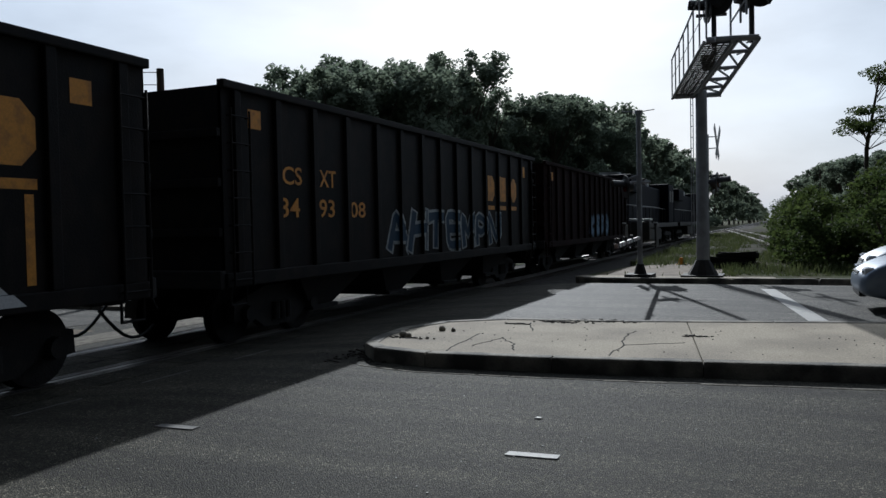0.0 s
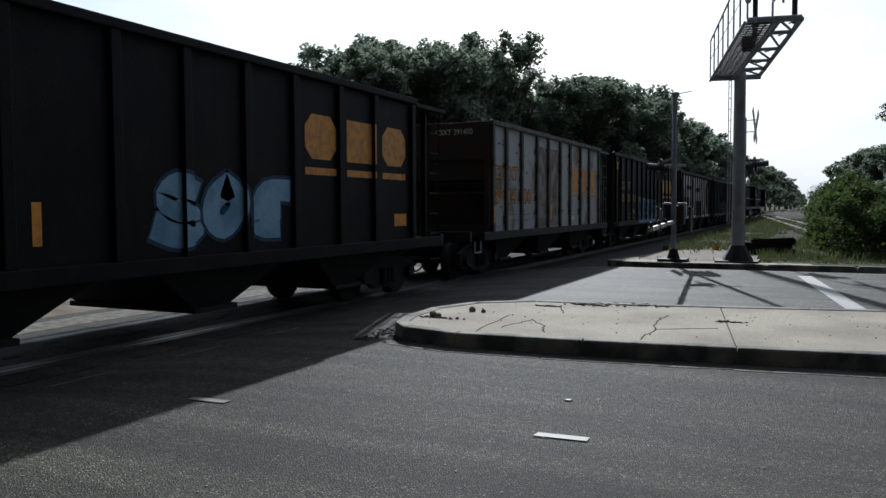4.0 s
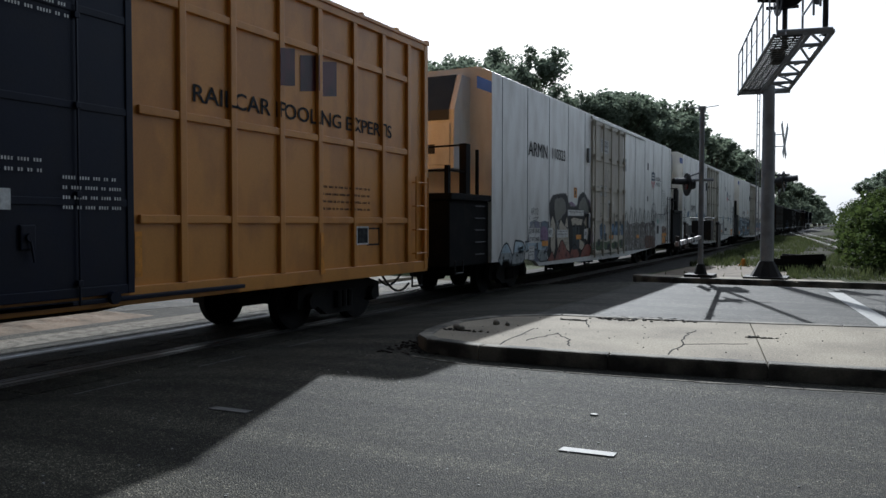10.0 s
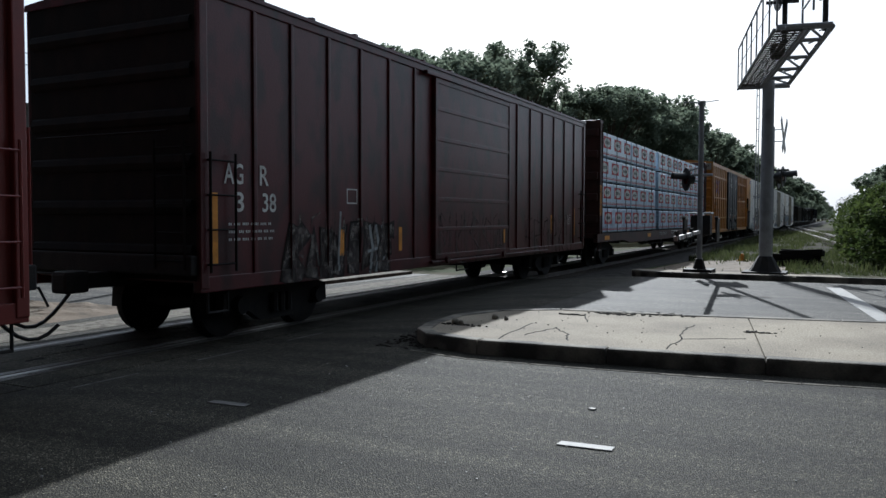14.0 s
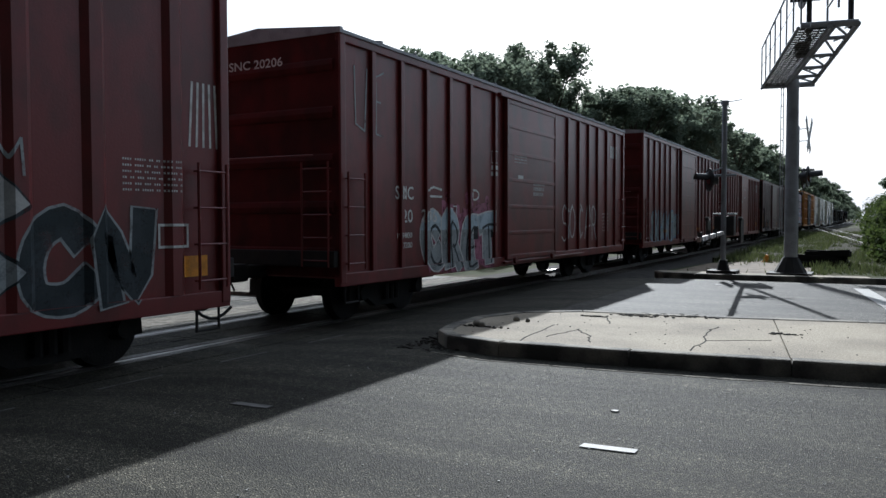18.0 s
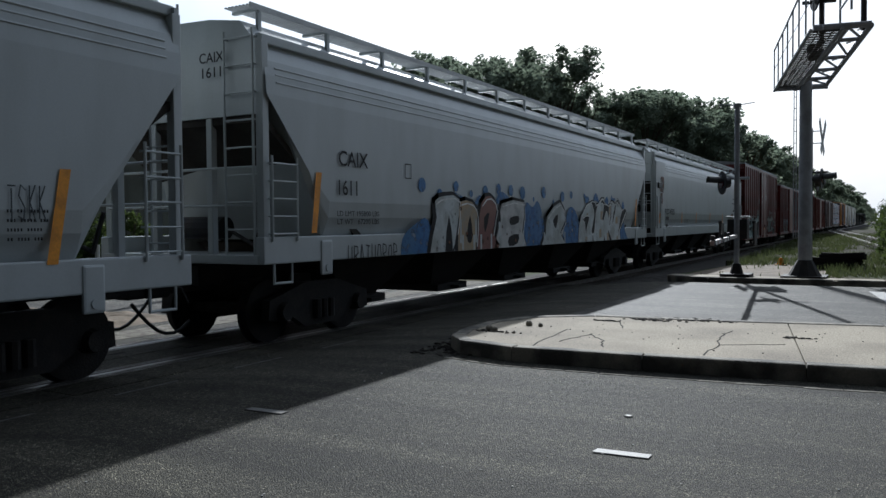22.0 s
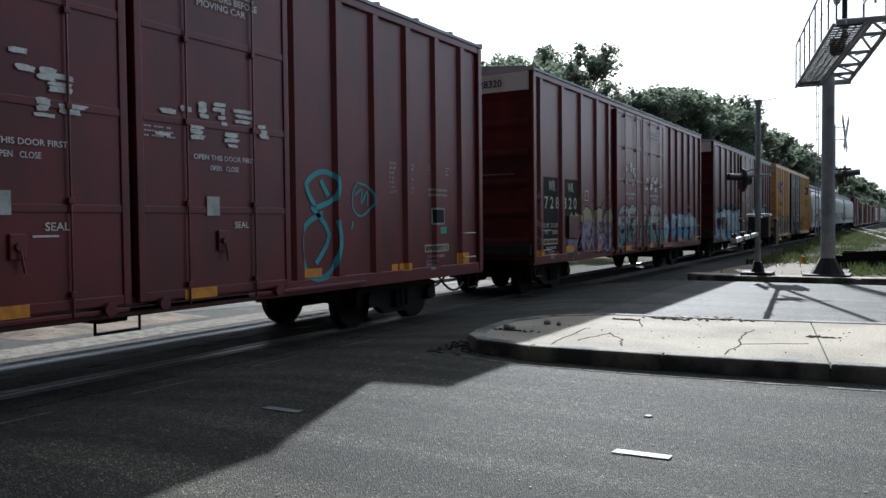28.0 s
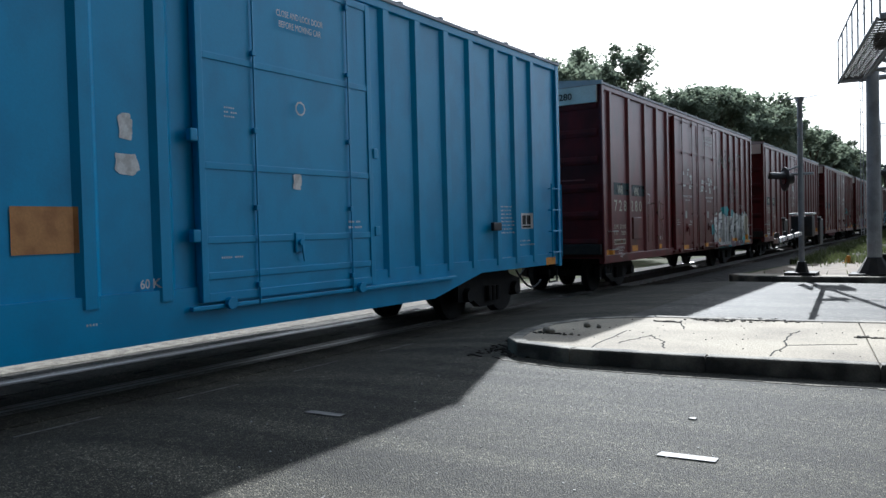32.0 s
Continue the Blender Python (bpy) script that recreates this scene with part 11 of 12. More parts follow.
for strip_of in [[(a, 1.42), (a + 0.12, 1.42), (a + 0.25, 2.28), (a + 0.12, 2.28)] for a in (-8.43, 7.9)]:
    drape("reflector", [strip_of], AMBER, c, sp, 0.005, "slanted orange reflective strip")
drape("notice", frame_polys(-5.95, -5.75, 2.3, 2.55, 0.015), BLACKP, c, sp)
end_words(c, [("CAIX", 0.5, 0.95, 3.72, 3.86), ("1611", 0.55, 0.9, 3.52, 3.66)], BLACKP)

c, h = new_car("covered_hopper", "pale grey covered hopper with coral, blue and chequered graffiti", "hopper wagon", -301.69, -320.27)
sp = covered_hopper(c, h, GREYHOP, sill=0.85)
letters_on(c, sp, [("UTCX", -7.75, -6.85, 2.08, 2.33), ("58889", -7.75, -6.7, 1.64, 1.87), ("LD LMT 198600 LBS", -7.6, -6.56, 1.4, 1.49), ("LT WT  64400 LBS", -7.6, -6.6, 1.26, 1.35)], BLACKP)
def chequer(c, sp, pts):
    (a, b, d, e) = pts  # corners: low left, low right, top right, top left
    def at(s, t):
        lo = (a[0] + (b[0] - a[0]) * s, a[1] + (b[1] - a[1]) * s)
        hi = (e[0] + (d[0] - e[0]) * s, e[1] + (d[1] - e[1]) * s)
        return (lo[0] + (hi[0] - lo[0]) * t, lo[1] + (hi[1] - lo[1]) * t)
    drape("graffiti_outline", [list(pts)], INK, c, sp, 0.003, "black flag ground")
    n, m = 4, 4
    for i in range(n):
        for j in range(m):
            if (i + j) % 2 == 0 and (j < 2 or n * m < 9):
                drape("flag_square", [[at(i / n, j / m), at((i + 1) / n, j / m), at((i + 1) / n, (j + 1) / m), at(i / n, (j + 1) / m)]], WHITEP, c, sp, 0.0045)
    drape("graffiti_shine", stroke([pts[3], pts[0]], 0.06) + stroke([pts[2], pts[3]], 0.03), REDP, c, sp, 0.006)
chequer(c, sp, [(-5.68, 0.84), (-4.0, 0.72), (-3.9, 2.05), (-5.4, 1.95)])
chequer(c, sp, [(0.1, 0.85), (1.55, 0.95), (1.5, 2.03), (0.2, 1.85)])
letters_on(c, sp, [("H", -5.3, -4.98, 1.5, 1.75), ("O", -4.6, -4.3, 1.6, 1.85), ("2", -4.98, -4.65, 1.22, 1.45)], WHITEP, 0.0047, "flag_letter")
JAHB = [[(-3.5, 2.25), (-3.15, 2.25), (-3.3, 1.9), (-3.45, 1.55), (-3.6, 1.2), (-3.7, 0.95), (-3.95, 0.9), (-4.1, 1), (-4.25, 1.2), (-4.25, 1.45), (-4.25, 1.6), (-4, 1.55), (-3.95, 1.25), (-3.85, 1.25), (-3.7, 1.6), (-3.6, 1.95)], [(-2.95, 2.2), (-2.65, 2.25), (-2.45, 2.15), (-2.45, 1.75), (-2.45, 1.2), (-2.2, 1.1), (-2.2, 0.95), (-2.55, 1), (-2.75, 1.15), (-2.75, 1.45), (-3, 1.4), (-3.1, 1.2), (-3, 1.1), (-3, 0.95), (-3.4, 1), (-3.4, 1.15), (-3.25, 1.45), (-3.1, 1.85)], [(-1.7, 2.3), (-1.4, 2.2), (-1.5, 1.85), (-1.6, 1.6), (-1.4, 1.6), (-1.3, 1.9), (-1.1, 2.3), (-0.8, 2.15), (-0.95, 1.8), (-1.1, 1.45), (-1.2, 1.15), (-1.15, 0.95), (-1.6, 0.9), (-1.65, 1.15), (-1.55, 1.4), (-1.75, 1.35), (-1.85, 1.15), (-1.75, 1.05), (-1.75, 0.9), (-2.2, 0.95), (-2.25, 1.15), (-2.1, 1.4), (-1.95, 1.8)], [(-0.6, 2.25), (-0.2, 2.3), (0.2, 2.2), (0.25, 1.95), (0.15, 1.65), (-0.1, 1.5), (0.05, 1.4), (0, 1.15), (-0.3, 0.95), (-0.8, 0.9), (-0.95, 1.05), (-0.8, 1.45), (-0.75, 1.85)]]
blocks(c, sp, JAHB, [], PALEGREEN, 0.13, 0.0036, shift=(-0.16, 0.02))
blocks(c, sp, JAHB, [(1.0, ICEBLUE), (1.16, BRIGHTBLUE), (1.45, BRIGHTBLUE), (1.53, CHALKY), (1.6, INK), (1.72, YELLOWSPRAY), (1.88, PEACH), (2.6, CORAL)], INK, 0.07, 0.0046, shift=(-0.18, 0.02))
drape("graffiti_shine", [[(-3.65, 2.15), (-3.7, 1.75), (-3.9, 1.35), (-4, 1.65), (-3.85, 2)], [(-2.95, 2.15), (-3.15, 1.8), (-3.3, 1.5), (-3.4, 1.55), (-3.2, 2)], [(-1.8, 2.2), (-2, 1.8), (-2.2, 1.4), (-2.25, 1.6), (-2.1, 2)], [(-1.15, 2.15), (-1.35, 1.85), (-1.45, 1.75), (-1.4, 2)], [(-4.35, 1.5), (-4.35, 1.2), (-4.2, 1), (-4.45, 1.1), (-4.55, 1.35)], [(-2.75, 1.1), (-2.65, 0.95), (-2.85, 0.85), (-2.9, 1)]], PURPLE, c, sp, 0.0056, "purple sides of the letters")
drape("graffiti_shine", [p for a in JAHB for p in ribbon(rounded(a, 2)[:5], 0.02)], INK, c, sp, 0.0068)
each_shape("graffiti_void", [[(-2.75, 1.85), (-2.7, 1.55), (-2.95, 1.5)], [(-0.3, 2), (-0.2, 1.85), (-0.45, 1.65), (-0.5, 1.8)], [(-0.45, 1.35), (-0.35, 1.3), (-0.55, 1.15), (-0.65, 1.2)]], INK, c, sp, 0.0066)
for strip_of in [[(a, 1.3), (a + 0.1, 1.3), (a + 0.2, 1.75), (a + 0.1, 1.75)] for a in (2.9, 6.0, -8.3)]:
    drape("reflector", [strip_of], REDP, c, sp, 0.005, "slanted red reflective strip")
drape("notice", frame_polys(-5.53, -5.25, 1.92, 2.17, 0.02) + frame_polys(6.5, 6.75, 1.33, 1.55, 0.03) + [rect(6.53, 6.72, 1.36, 1.52)] + word_bars(3.4, 4.2, 1.35, 1.6, 3, R) + word_bars(7.2, 7.6, 1.35, 1.7, 4, R), BLACKP, c, sp)
drape("reflector", [[(7.58, 1.17), (7.7, 1.17), (7.86, 2.1), (7.74, 2.1)]], AMBER, c, sp, 0.005, "slanted orange reflective strip")
scrawl(c, sp, 7.2, 7.6, 1.6, 1.92, 4, SLATE, 95, 0.015)
end_words(c, [("UTCX 58889", -0.4, 0.7, 3.6, 3.74)], BLACKP)

# yellow box car 666575
c, h = new_car("box_car", "yellow box car with two navy doors and grey graffiti", "box wagon", -321.99, -340.85)
P7 = [-8.7, -7.88, -7.1, -6.2, -5.2, -4.44, -3.59, 3.42, 4.25, 5.17, 6.1, 6.83, 7.7, 8.48]
sp = boxcar(c, h, TANYELLOW, 4.93, 0.45, P7, door=[(-2.45, 0.05, BLACKDOOR, "plug"), (0.1, 2.5, BLACKDOOR, "plug")], end_ribs=7, end_mat=TANYELLOW, end_sign=(PALEPANEL, 0.42), roof_mat=TANYELLOW, bulge_posts=True, post_w=0.14)
letters_on(c, sp, [("next", -8.49, -7.95, 3.66, 3.84), ("load", -8.49, -7.93, 3.46, 3.63), ("any", -5.92, -5.5, 3.68, 3.82), ("road", -5.94, -5.38, 3.5, 3.65), ("TB", -7.7, -7.14, 2.44, 2.7), ("OX", -6.86, -6.25, 2.44, 2.69),
                   ("6", -8.24, -8.0, 1.92, 2.19), ("66", -7.75, -7.18, 1.92, 2.2), ("57", -6.87, -6.32, 1.92, 2.19), ("5", -6.09, -5.81, 1.92, 2.19), ("Railcar Pooling", 6.23, 8.23, 2.92, 3.13), ("Experts", 6.84, 7.84, 2.6, 2.8)], BLACKP)
cross_mark(c, sp, -7.55, -6.3, 3.15, 4.0)
drape("small_print", word_bars(6.85, 7.85, 2.3, 2.46, 1, R) + word_bars(-7.7, -6.4, 1.15, 1.4, 2, R), BLACKP, c, sp)
patches(c, sp, [(6.17, 8.46, 3.5, 4.06)], BLACKP, "company_mark", "black board with white block letters")
each_shape("company_mark", [rect(6.28 + 0.74 * i, 6.84 + 0.74 * i, 3.62, 3.94) for i in range(3)], WHITEP, c, sp, 0.006)
throwup(c, sp, -8.7, -2.7, 0.47, 1.92, "VESINMC", [TANSPRAY], INK, 101, 0.04, 0.46, line=PALEICE, shade=FADEDTEAL, lean=0.16)
drape("spray_line", [p for k in range(9) for p in ribbon(flowing([(-8.4 + 0.66 * k, 0.5), (-8.2 + 0.66 * k, 0.95 + 0.2 * (k % 3)), (-8.0 + 0.66 * k, 1.1), (-7.9 + 0.66 * k, 1.5 + 0.1 * (k % 2))]), 0.05)], FADEDTEAL, c, sp, 0.0105, "teal sprayed contours")
throwup(c, sp, 2.65, 5.7, 0.6, 1.85, "BAUE", [TANSPRAY], INK, 102, 0.035, 0.42, line=PALEICE, shade=FADEDTEAL)
hand(c, sp, 5.8, 8.9, 0.75, 1.75, "KASLIRT", COALBLACK, 0.04, 103)
scrawl(c, sp, -5.0, -3.5, 3.95, 4.5, 3, RUSTBROWN, 104, 0.02)
each_patch(c, sp, [(-8.67, -8.05, 1.1, 1.34), (0.1, 0.24, 1.27, 1.76), (5.0, 5.15, 1.0, 1.5), (-6.3, -6.2, 0.95, 1.3), (-2.9, -2.8, 1.1, 1.6), (-8.75, -8.6, 1.3, 1.8)], AMBER, "reflector", "amber reflective strip", 0.014)
drape("notice", frame_polys(6.95, 7.46, 0.98, 1.34, 0.04) + [rect(7.05, 7.2, 1.05, 1.25)], WHITEP, c, sp, 0.01)
drape("notice", frame_polys(-4.9, -4.66, 2.17, 2.41, 0.015), BLACKP, c, sp)
drape("door_print", word_bars(-1.7, -0.6, 3.7, 4.2, 4, R) + word_bars(0.6, 1.5, 3.75, 4.15, 4, R) + word_bars(0.3, 1.2, 2.9, 3.1, 3, R) + frame_polys(-0.3, 0.0, 3.0, 3.3, 0.02) + [rect(0.95, 1.15, 1.75, 1.95), rect(-1.1, -0.9, 1.75, 1.95)] + word_bars(-1.2, -0.7, 2.0, 2.25, 2, R) + word_bars(0.8, 1.4, 2.0, 2.25, 2, R)
      + word_bars(-2.35, -1.9, 1.1, 1.3, 2, R) + word_bars(1.5, 2.1, 1.1, 1.3, 2, R), WHITEP, c, sp, 0.036)

end_words(c, [("TBOX 666575", 0.1, 1.4, 4.62, 4.77)], BLACKP)

# maroon fifty-foot box cars
CREAMP = mat("yellowed white lettering", (0.5, 0.46, 0.37), 0.6, second=(0.3, 0.26, 0.2), amount=0.5, scale=9, bump=0.0)
def maroon_boxcar(front, rear, paint, label, number=None, board=True, o=0.0, single=False):
    c, h = new_car("box_car", label, "box wagon", front, rear)
    P = [-7.54 + o, -6.28 + o, -5.04 + o, -3.9, -2.95, 2.6, 3.5, 4.4, 5.3, 6.2, 7.1] + ([-2.1, 1.65] if single else [])
    sp = boxcar(c, h, paint, 4.85, 0.58, P, bulge_posts=True, post_w=0.15, door=[(-1.75, 1.3, paint, "plug")] if single else [(-2.5, -0.1, paint, "plug"), (0.0, 2.35, paint, "plug")], end_ribs=6, end_sign=(PALEPANEL, 0.45) if board else None, irons=True)
    bm = bmesh.new()
    box(bm, SIDE - 0.06, SIDE - 0.01, -5.9, -5.25, 1.12, 1.68, 0.015)
    part("tack_plate", bm, paint, c)
    if number:
        a, b = number
        letters_on(c, sp, [("WR", -7.03 + o, -6.66 + o, 2.24, 2.48), ("WK", -5.87 + o, -5.5 + o, 2.24, 2.46), (" ".join(a), -7.27 + o, -6.44 + o, 1.83, 2.11), (" ".join(b), -6.13 + o, -5.3 + o, 1.83, 2.11), ("LD LMT", -7.4 + o, -7.0 + o, 1.4, 1.5), ("LT WT", -7.4 + o, -7.05 + o, 1.24, 1.34),
                           ("212200", -6.92 + o, -6.5 + o, 1.4, 1.5), ("73800", -6.87 + o, -6.5 + o, 1.24, 1.34)], CREAMP, 0.006)
        letters_on(c, sp, [("2 INCH HF COMP SHOES", -7.2 + o, -6.6 + o, 0.9, 0.96), ("LIFT JACK", -7.05 + o, -6.72 + o, 0.82, 0.875), ("AND PULL", -7.05 + o, -6.73 + o, 0.75, 0.805), ("HERE", -7.05 + o, -6.87 + o, 0.69, 0.74)], WHITEP, 0.006)
        drape("small_print", frame_polys(-4.72, -4.47, 2.06, 2.31, 0.015), WHITEP, c, sp, 0.005)
        drape("stencil_board", [rect(-7.35 + o, -6.53 + o, 1.01, 1.14)], CREAMP, c, sp, 0.005, "cream bordered stencil board")
        drape("stencil_board", [rect(-7.32 + o, -6.56 + o, 1.035, 1.115)], RUSTBROWN, c, sp, 0.0062, "brown stencil field")
        end_words(c, [("WRWK " + a + b, -0.6, 0.9, 4.5, 4.66)], BLACKP)
    if single:
        letters_on(c, sp, [("OPEN  CLOSE", -0.3, 0.2, 2.19, 2.27), ("SECURITY", -1.5, -1.2, 2.56, 2.63), ("DEVICE ONLY", -1.5, -1.12, 2.46, 2.53), ("ASE", -0.28, -0.13, 1.58, 1.65), ("SEAL", 0.22, 0.42, 1.1, 1.18)], WHITEP, 0.014)
        drape("sticker", [rect(-0.27, -0.09, 1.72, 1.96)], CHALKY, c, sp, 0.016, "white seal stickers")
        drape("door_print", stroke([(-0.12, 2.14), (-0.24, 2.02)], 0.025) + stroke([(0.05, 2.14), (0.16, 2.02)], 0.025) + word_bars(-1.55, -0.95, 1.15, 1.4, 3, R), WHITEP, c, sp, 0.014)
        drape("sticker", [ragged(a, a + w, z, z + 0.04, R, 0.25) for a, z, w in ((-1.35, 2.95, 0.18), (-0.64, 2.93, 0.14), (-0.44, 2.91, 0.13), (-0.66, 2.78, 0.15), (-0.46, 2.75, 0.15), (-0.22, 2.69, 0.18), (0.1, 2.48, 0.16), (0.1, 2.3, 0.15), (-0.82, 2.8, 0.1), (-0.8, 2.45, 0.16), (-0.62, 2.42, 0.16), (-0.6, 2.58, 0.2), (-1.45, 2.66, 0.2))] + [rect(-0.62, -0.57, 2.4, 2.66)], CHALKY, c, sp, 0.016, "torn white paper stickers")
        drape("sticker", [ragged(-2.12, -1.95, z, z + 0.05, R, 0.25) for z in (2.2, 2.35, 2.5, 2.65, 2.8, 2.95, 3.1, 3.3)], CHALKY, c, sp, 0.012, "torn white paper stickers")
    else:
        letters_on(c, sp, [("CLOSE AND LOCK", 0.7, 1.75, 4.24, 4.32), ("BOTH DOORS BEFORE", 0.65, 1.8, 4.13, 4.21), ("MOVING CAR", 0.85, 1.6, 4.02, 4.1), ("CLOSE THIS DOOR FIRST", -1.76, -0.78, 2.28, 2.34), ("OPEN   CLOSE", -1.5, -1.05, 2.16, 2.22),
                           ("OPEN THIS DOOR FIRST", 0.76, 1.72, 2.28, 2.34), ("OPEN   CLOSE", 1.0, 1.45, 2.16, 2.22), ("SEAL", -1.03, -0.78, 1.49, 1.57), ("SEAL", 1.37, 1.6, 1.49, 1.57), ("60 K", -3.71, -3.45, 1.05, 1.14)], WHITEP, 0.014)
        drape("door_print", stroke([(-1.15, 1.44), (-0.9, 1.44)], 0.02) + word_bars(-2.4, -2.05, 1.4, 1.6, 3, R) + word_bars(0.1, 0.5, 2.45, 2.6, 3, R), WHITEP, c, sp, 0.014)
        drape("sticker", [rect(-1.53, -1.35, 1.64, 1.86), rect(0.94, 1.13, 1.64, 1.86)], CHALKY, c, sp, 0.016, "white seal stickers")
        for a, z in [(-1.75, 2.95), (-1.3, 3.1), (-1.3, 2.95), (-1.05, 2.9), (-0.95, 2.8), (-1.75, 2.6), (-1.1, 2.55), (-0.85, 2.6), (0.3, 2.75), (0.6, 2.8), (0.85, 2.75), (1.05, 2.85), (1.15, 2.7), (1.4, 2.75), (0.25, 2.5), (0.7, 2.5), (1.25, 2.45), (1.8, 2.6)]:
            n, w = R.randrange(1, 4), R.uniform(0.14, 0.32)
            drape("sticker", [ragged(a + R.uniform(-0.03, 0.03), a + w * R.uniform(0.6, 1.0), z + 0.06 * k, z + 0.06 * k + R.uniform(0.035, 0.065), R, 0.35) for k in range(n)], WHITEP, c, sp, 0.016, "torn white paper stickers")
    each_patch(c, sp, [(-7.75, -7.3, 0.78, 0.9), (-6.0, -5.5, 0.8, 0.95), (-3.9, -3.5, 0.8, 0.92), (-1.7, -1.2, 0.7, 0.82), (0.6, 1.07, 0.7, 0.82), (2.7, 3.1, 0.8, 0.92), (4.82, 5.0, 0.77, 0.88), (5.04, 5.32, 0.76, 0.88), (6.91, 7.37, 0.77, 0.98)], AMBER, "reflector", "amber reflective strip", 0.012)
    drape("notice", [rect(6.05, 6.5, 1.5, 1.79)], SILVERSPRAY, c, sp, 0.004, "black notice with a pale border")
    each_shape("notice", [rect(6.08, 6.27, 1.53, 1.76), rect(6.29, 6.47, 1.53, 1.76)], INK, c, sp, 0.0056, "black notice with a pale border")
    patches(c, sp, [(6.36, 6.56, 1.34, 1.46)], GREENP, "sticker", lift=0.005)
    if not single:
        table = (("EX H", "16-11"), ("EX W", "10-8"), ("E W", "9-7"), ("I L", "50-6"), ("I W", "9-6"), ("I H", "13-1"), ("CU FT", "5255"))
        letters_on(c, sp, [(w, 4.8, 4.83 + 0.035 * len(w), 2.465 - 0.076 * k, 2.51 - 0.076 * k) for k, (w, _) in enumerate(table)] + [(v, 5.38, 5.38 + 0.026 * len(v), 2.465 - 0.076 * k, 2.51 - 0.076 * k) for k, (_, v) in enumerate(table)]
                   + [("EMPTY CG ABOVE RAIL", 5.97, 6.6, 2.075, 2.12), ("FLOOR HT ABOVE RAIL", 5.97, 6.6, 1.99, 2.035), ("2 INCH HF COMP SHOES", 5.88, 6.5, 0.93, 0.98), ("LIFT JACK", 5.87, 6.16, 0.85, 0.9), ("AND PULL", 5.87, 6.14, 0.79, 0.84), ("HERE", 5.95, 6.1, 0.73, 0.78)], CHALKY, 0.006)
        drape("small_print", word_bars(5.97, 6.03, 2.33, 2.5, 3, R) + word_bars(6.55, 6.66, 2.33, 2.5, 3, R), CHALKY, c, sp, 0.006)
        drape("stencil_board", [rect(5.83, 6.63, 1.03, 1.16)], CREAMP, c, sp, 0.005, "cream bordered stencil board")
        drape("stencil_board", [rect(5.86, 6.6, 1.055, 1.135)], RUSTBROWN, c, sp, 0.0062, "brown stencil field")
    return c, sp


c, sp = maroon_boxcar(-342.93, -358.8, MAROON, "maroon box car covered in ice-blue graffiti beside its door", single=True)
BURNER = [[(1, 1.85), (1.1, 2.1), (1.4, 2.3), (1.9, 2.35), (2.2, 2.5), (2.15, 2.25), (2.65, 2.1), (3.25, 2.1), (3.9, 2.25), (4.15, 2.5), (4.25, 2.2), (4.75, 2.2), (5.05, 2.4), (5.2, 2.25), (5.7, 2.2), (5.9, 2.4), (6.5, 2.25), (6.65, 1.9), (7.05, 1.45), (7.3, 0.9), (7.05, 0.6), (2.65, 0.5), (1.15, 0.5), (1.2, 0.85), (1, 1.2), (1.35, 1.15), (1.4, 1.4), (1.05, 1.6)]]
drape("graffiti_cloud", [rounded(a, 2) for a in BURNER], NAVYDEEP, c, sp, 0.0025, "deep navy sprayed ground")
drape("tag", [p for a in BURNER for p in ribbon(rounded(a, 2)[:44], 0.035)], ICEBLUE, c, sp, 0.0034, "pale blue sprayed edge")
blocks(c, sp, [[(1.4, 2.05), (1.65, 2.15), (2.3, 2.1), (2.65, 1.9), (2.7, 1.55), (2.5, 1.3), (2.25, 1.25), (2.3, 1.55), (2.15, 1.75), (1.55, 1.65), (1.4, 1.6)], [(1.85, 1.75), (2.1, 1.75), (2.05, 0.8), (1.85, 0.75), (1.5, 0.8), (1.7, 1.15)], [(2.25, 1.1), (2.6, 1.1), (3.1, 0.75), (2.65, 0.75)], [(2.8, 1.9), (3.15, 2), (3, 1.3), (3.3, 0.8), (2.95, 0.75), (2.7, 1.1)], [(6.15, 2.1), (6.5, 2), (6.45, 1.4), (6.4, 0.9), (6.05, 0.95), (6.2, 1.55)], [(1.15, 1.05), (1.35, 1.05), (1.45, 0.8), (1.15, 0.75)]], [(0.95, ICEBLUE), (1.7, PALEICE), (9, PALEICE)], INK, 0.03, 0.0042)
blocks(c, sp, [[(3.25, 1.9), (3.5, 2), (3.25, 1.55), (3.1, 1.35)], [(3.55, 2), (3.9, 2.15), (4.15, 1.95), (4.05, 1.4), (4.3, 1.2), (4, 0.85), (3.45, 0.8), (3.15, 1.15), (3.6, 1.55)], [(4.3, 2.05), (5, 2.2), (5.45, 2.1), (5.35, 1.85), (4.8, 1.85), (4.65, 1.6), (5.3, 1.55), (4.9, 1.15), (5, 0.85), (4.5, 0.8), (4.3, 1.05), (4.6, 1.4)], [(5.6, 2.1), (5.95, 2.2), (6.2, 1.55), (5.95, 0.95), (5.6, 1.05), (5.75, 1.55)]], [(1.0, ICEBLUE), (1.45, STEELBLUE), (9, STEELBLUE)], INK, 0.03, 0.0048)
each_shape("graffiti_void", [rounded(a, 2) for a in ([(2.1, 1.68), (2.26, 1.62), (2.32, 1.45), (2.12, 1.35)], [(3.75, 1.1), (3.95, 1.25), (3.9, 0.95)], [(1.85, 1.55), (1.7, 1.35), (1.6, 0.95), (1.75, 1.1)])], NAVYDEEP, c, sp, 0.0072)
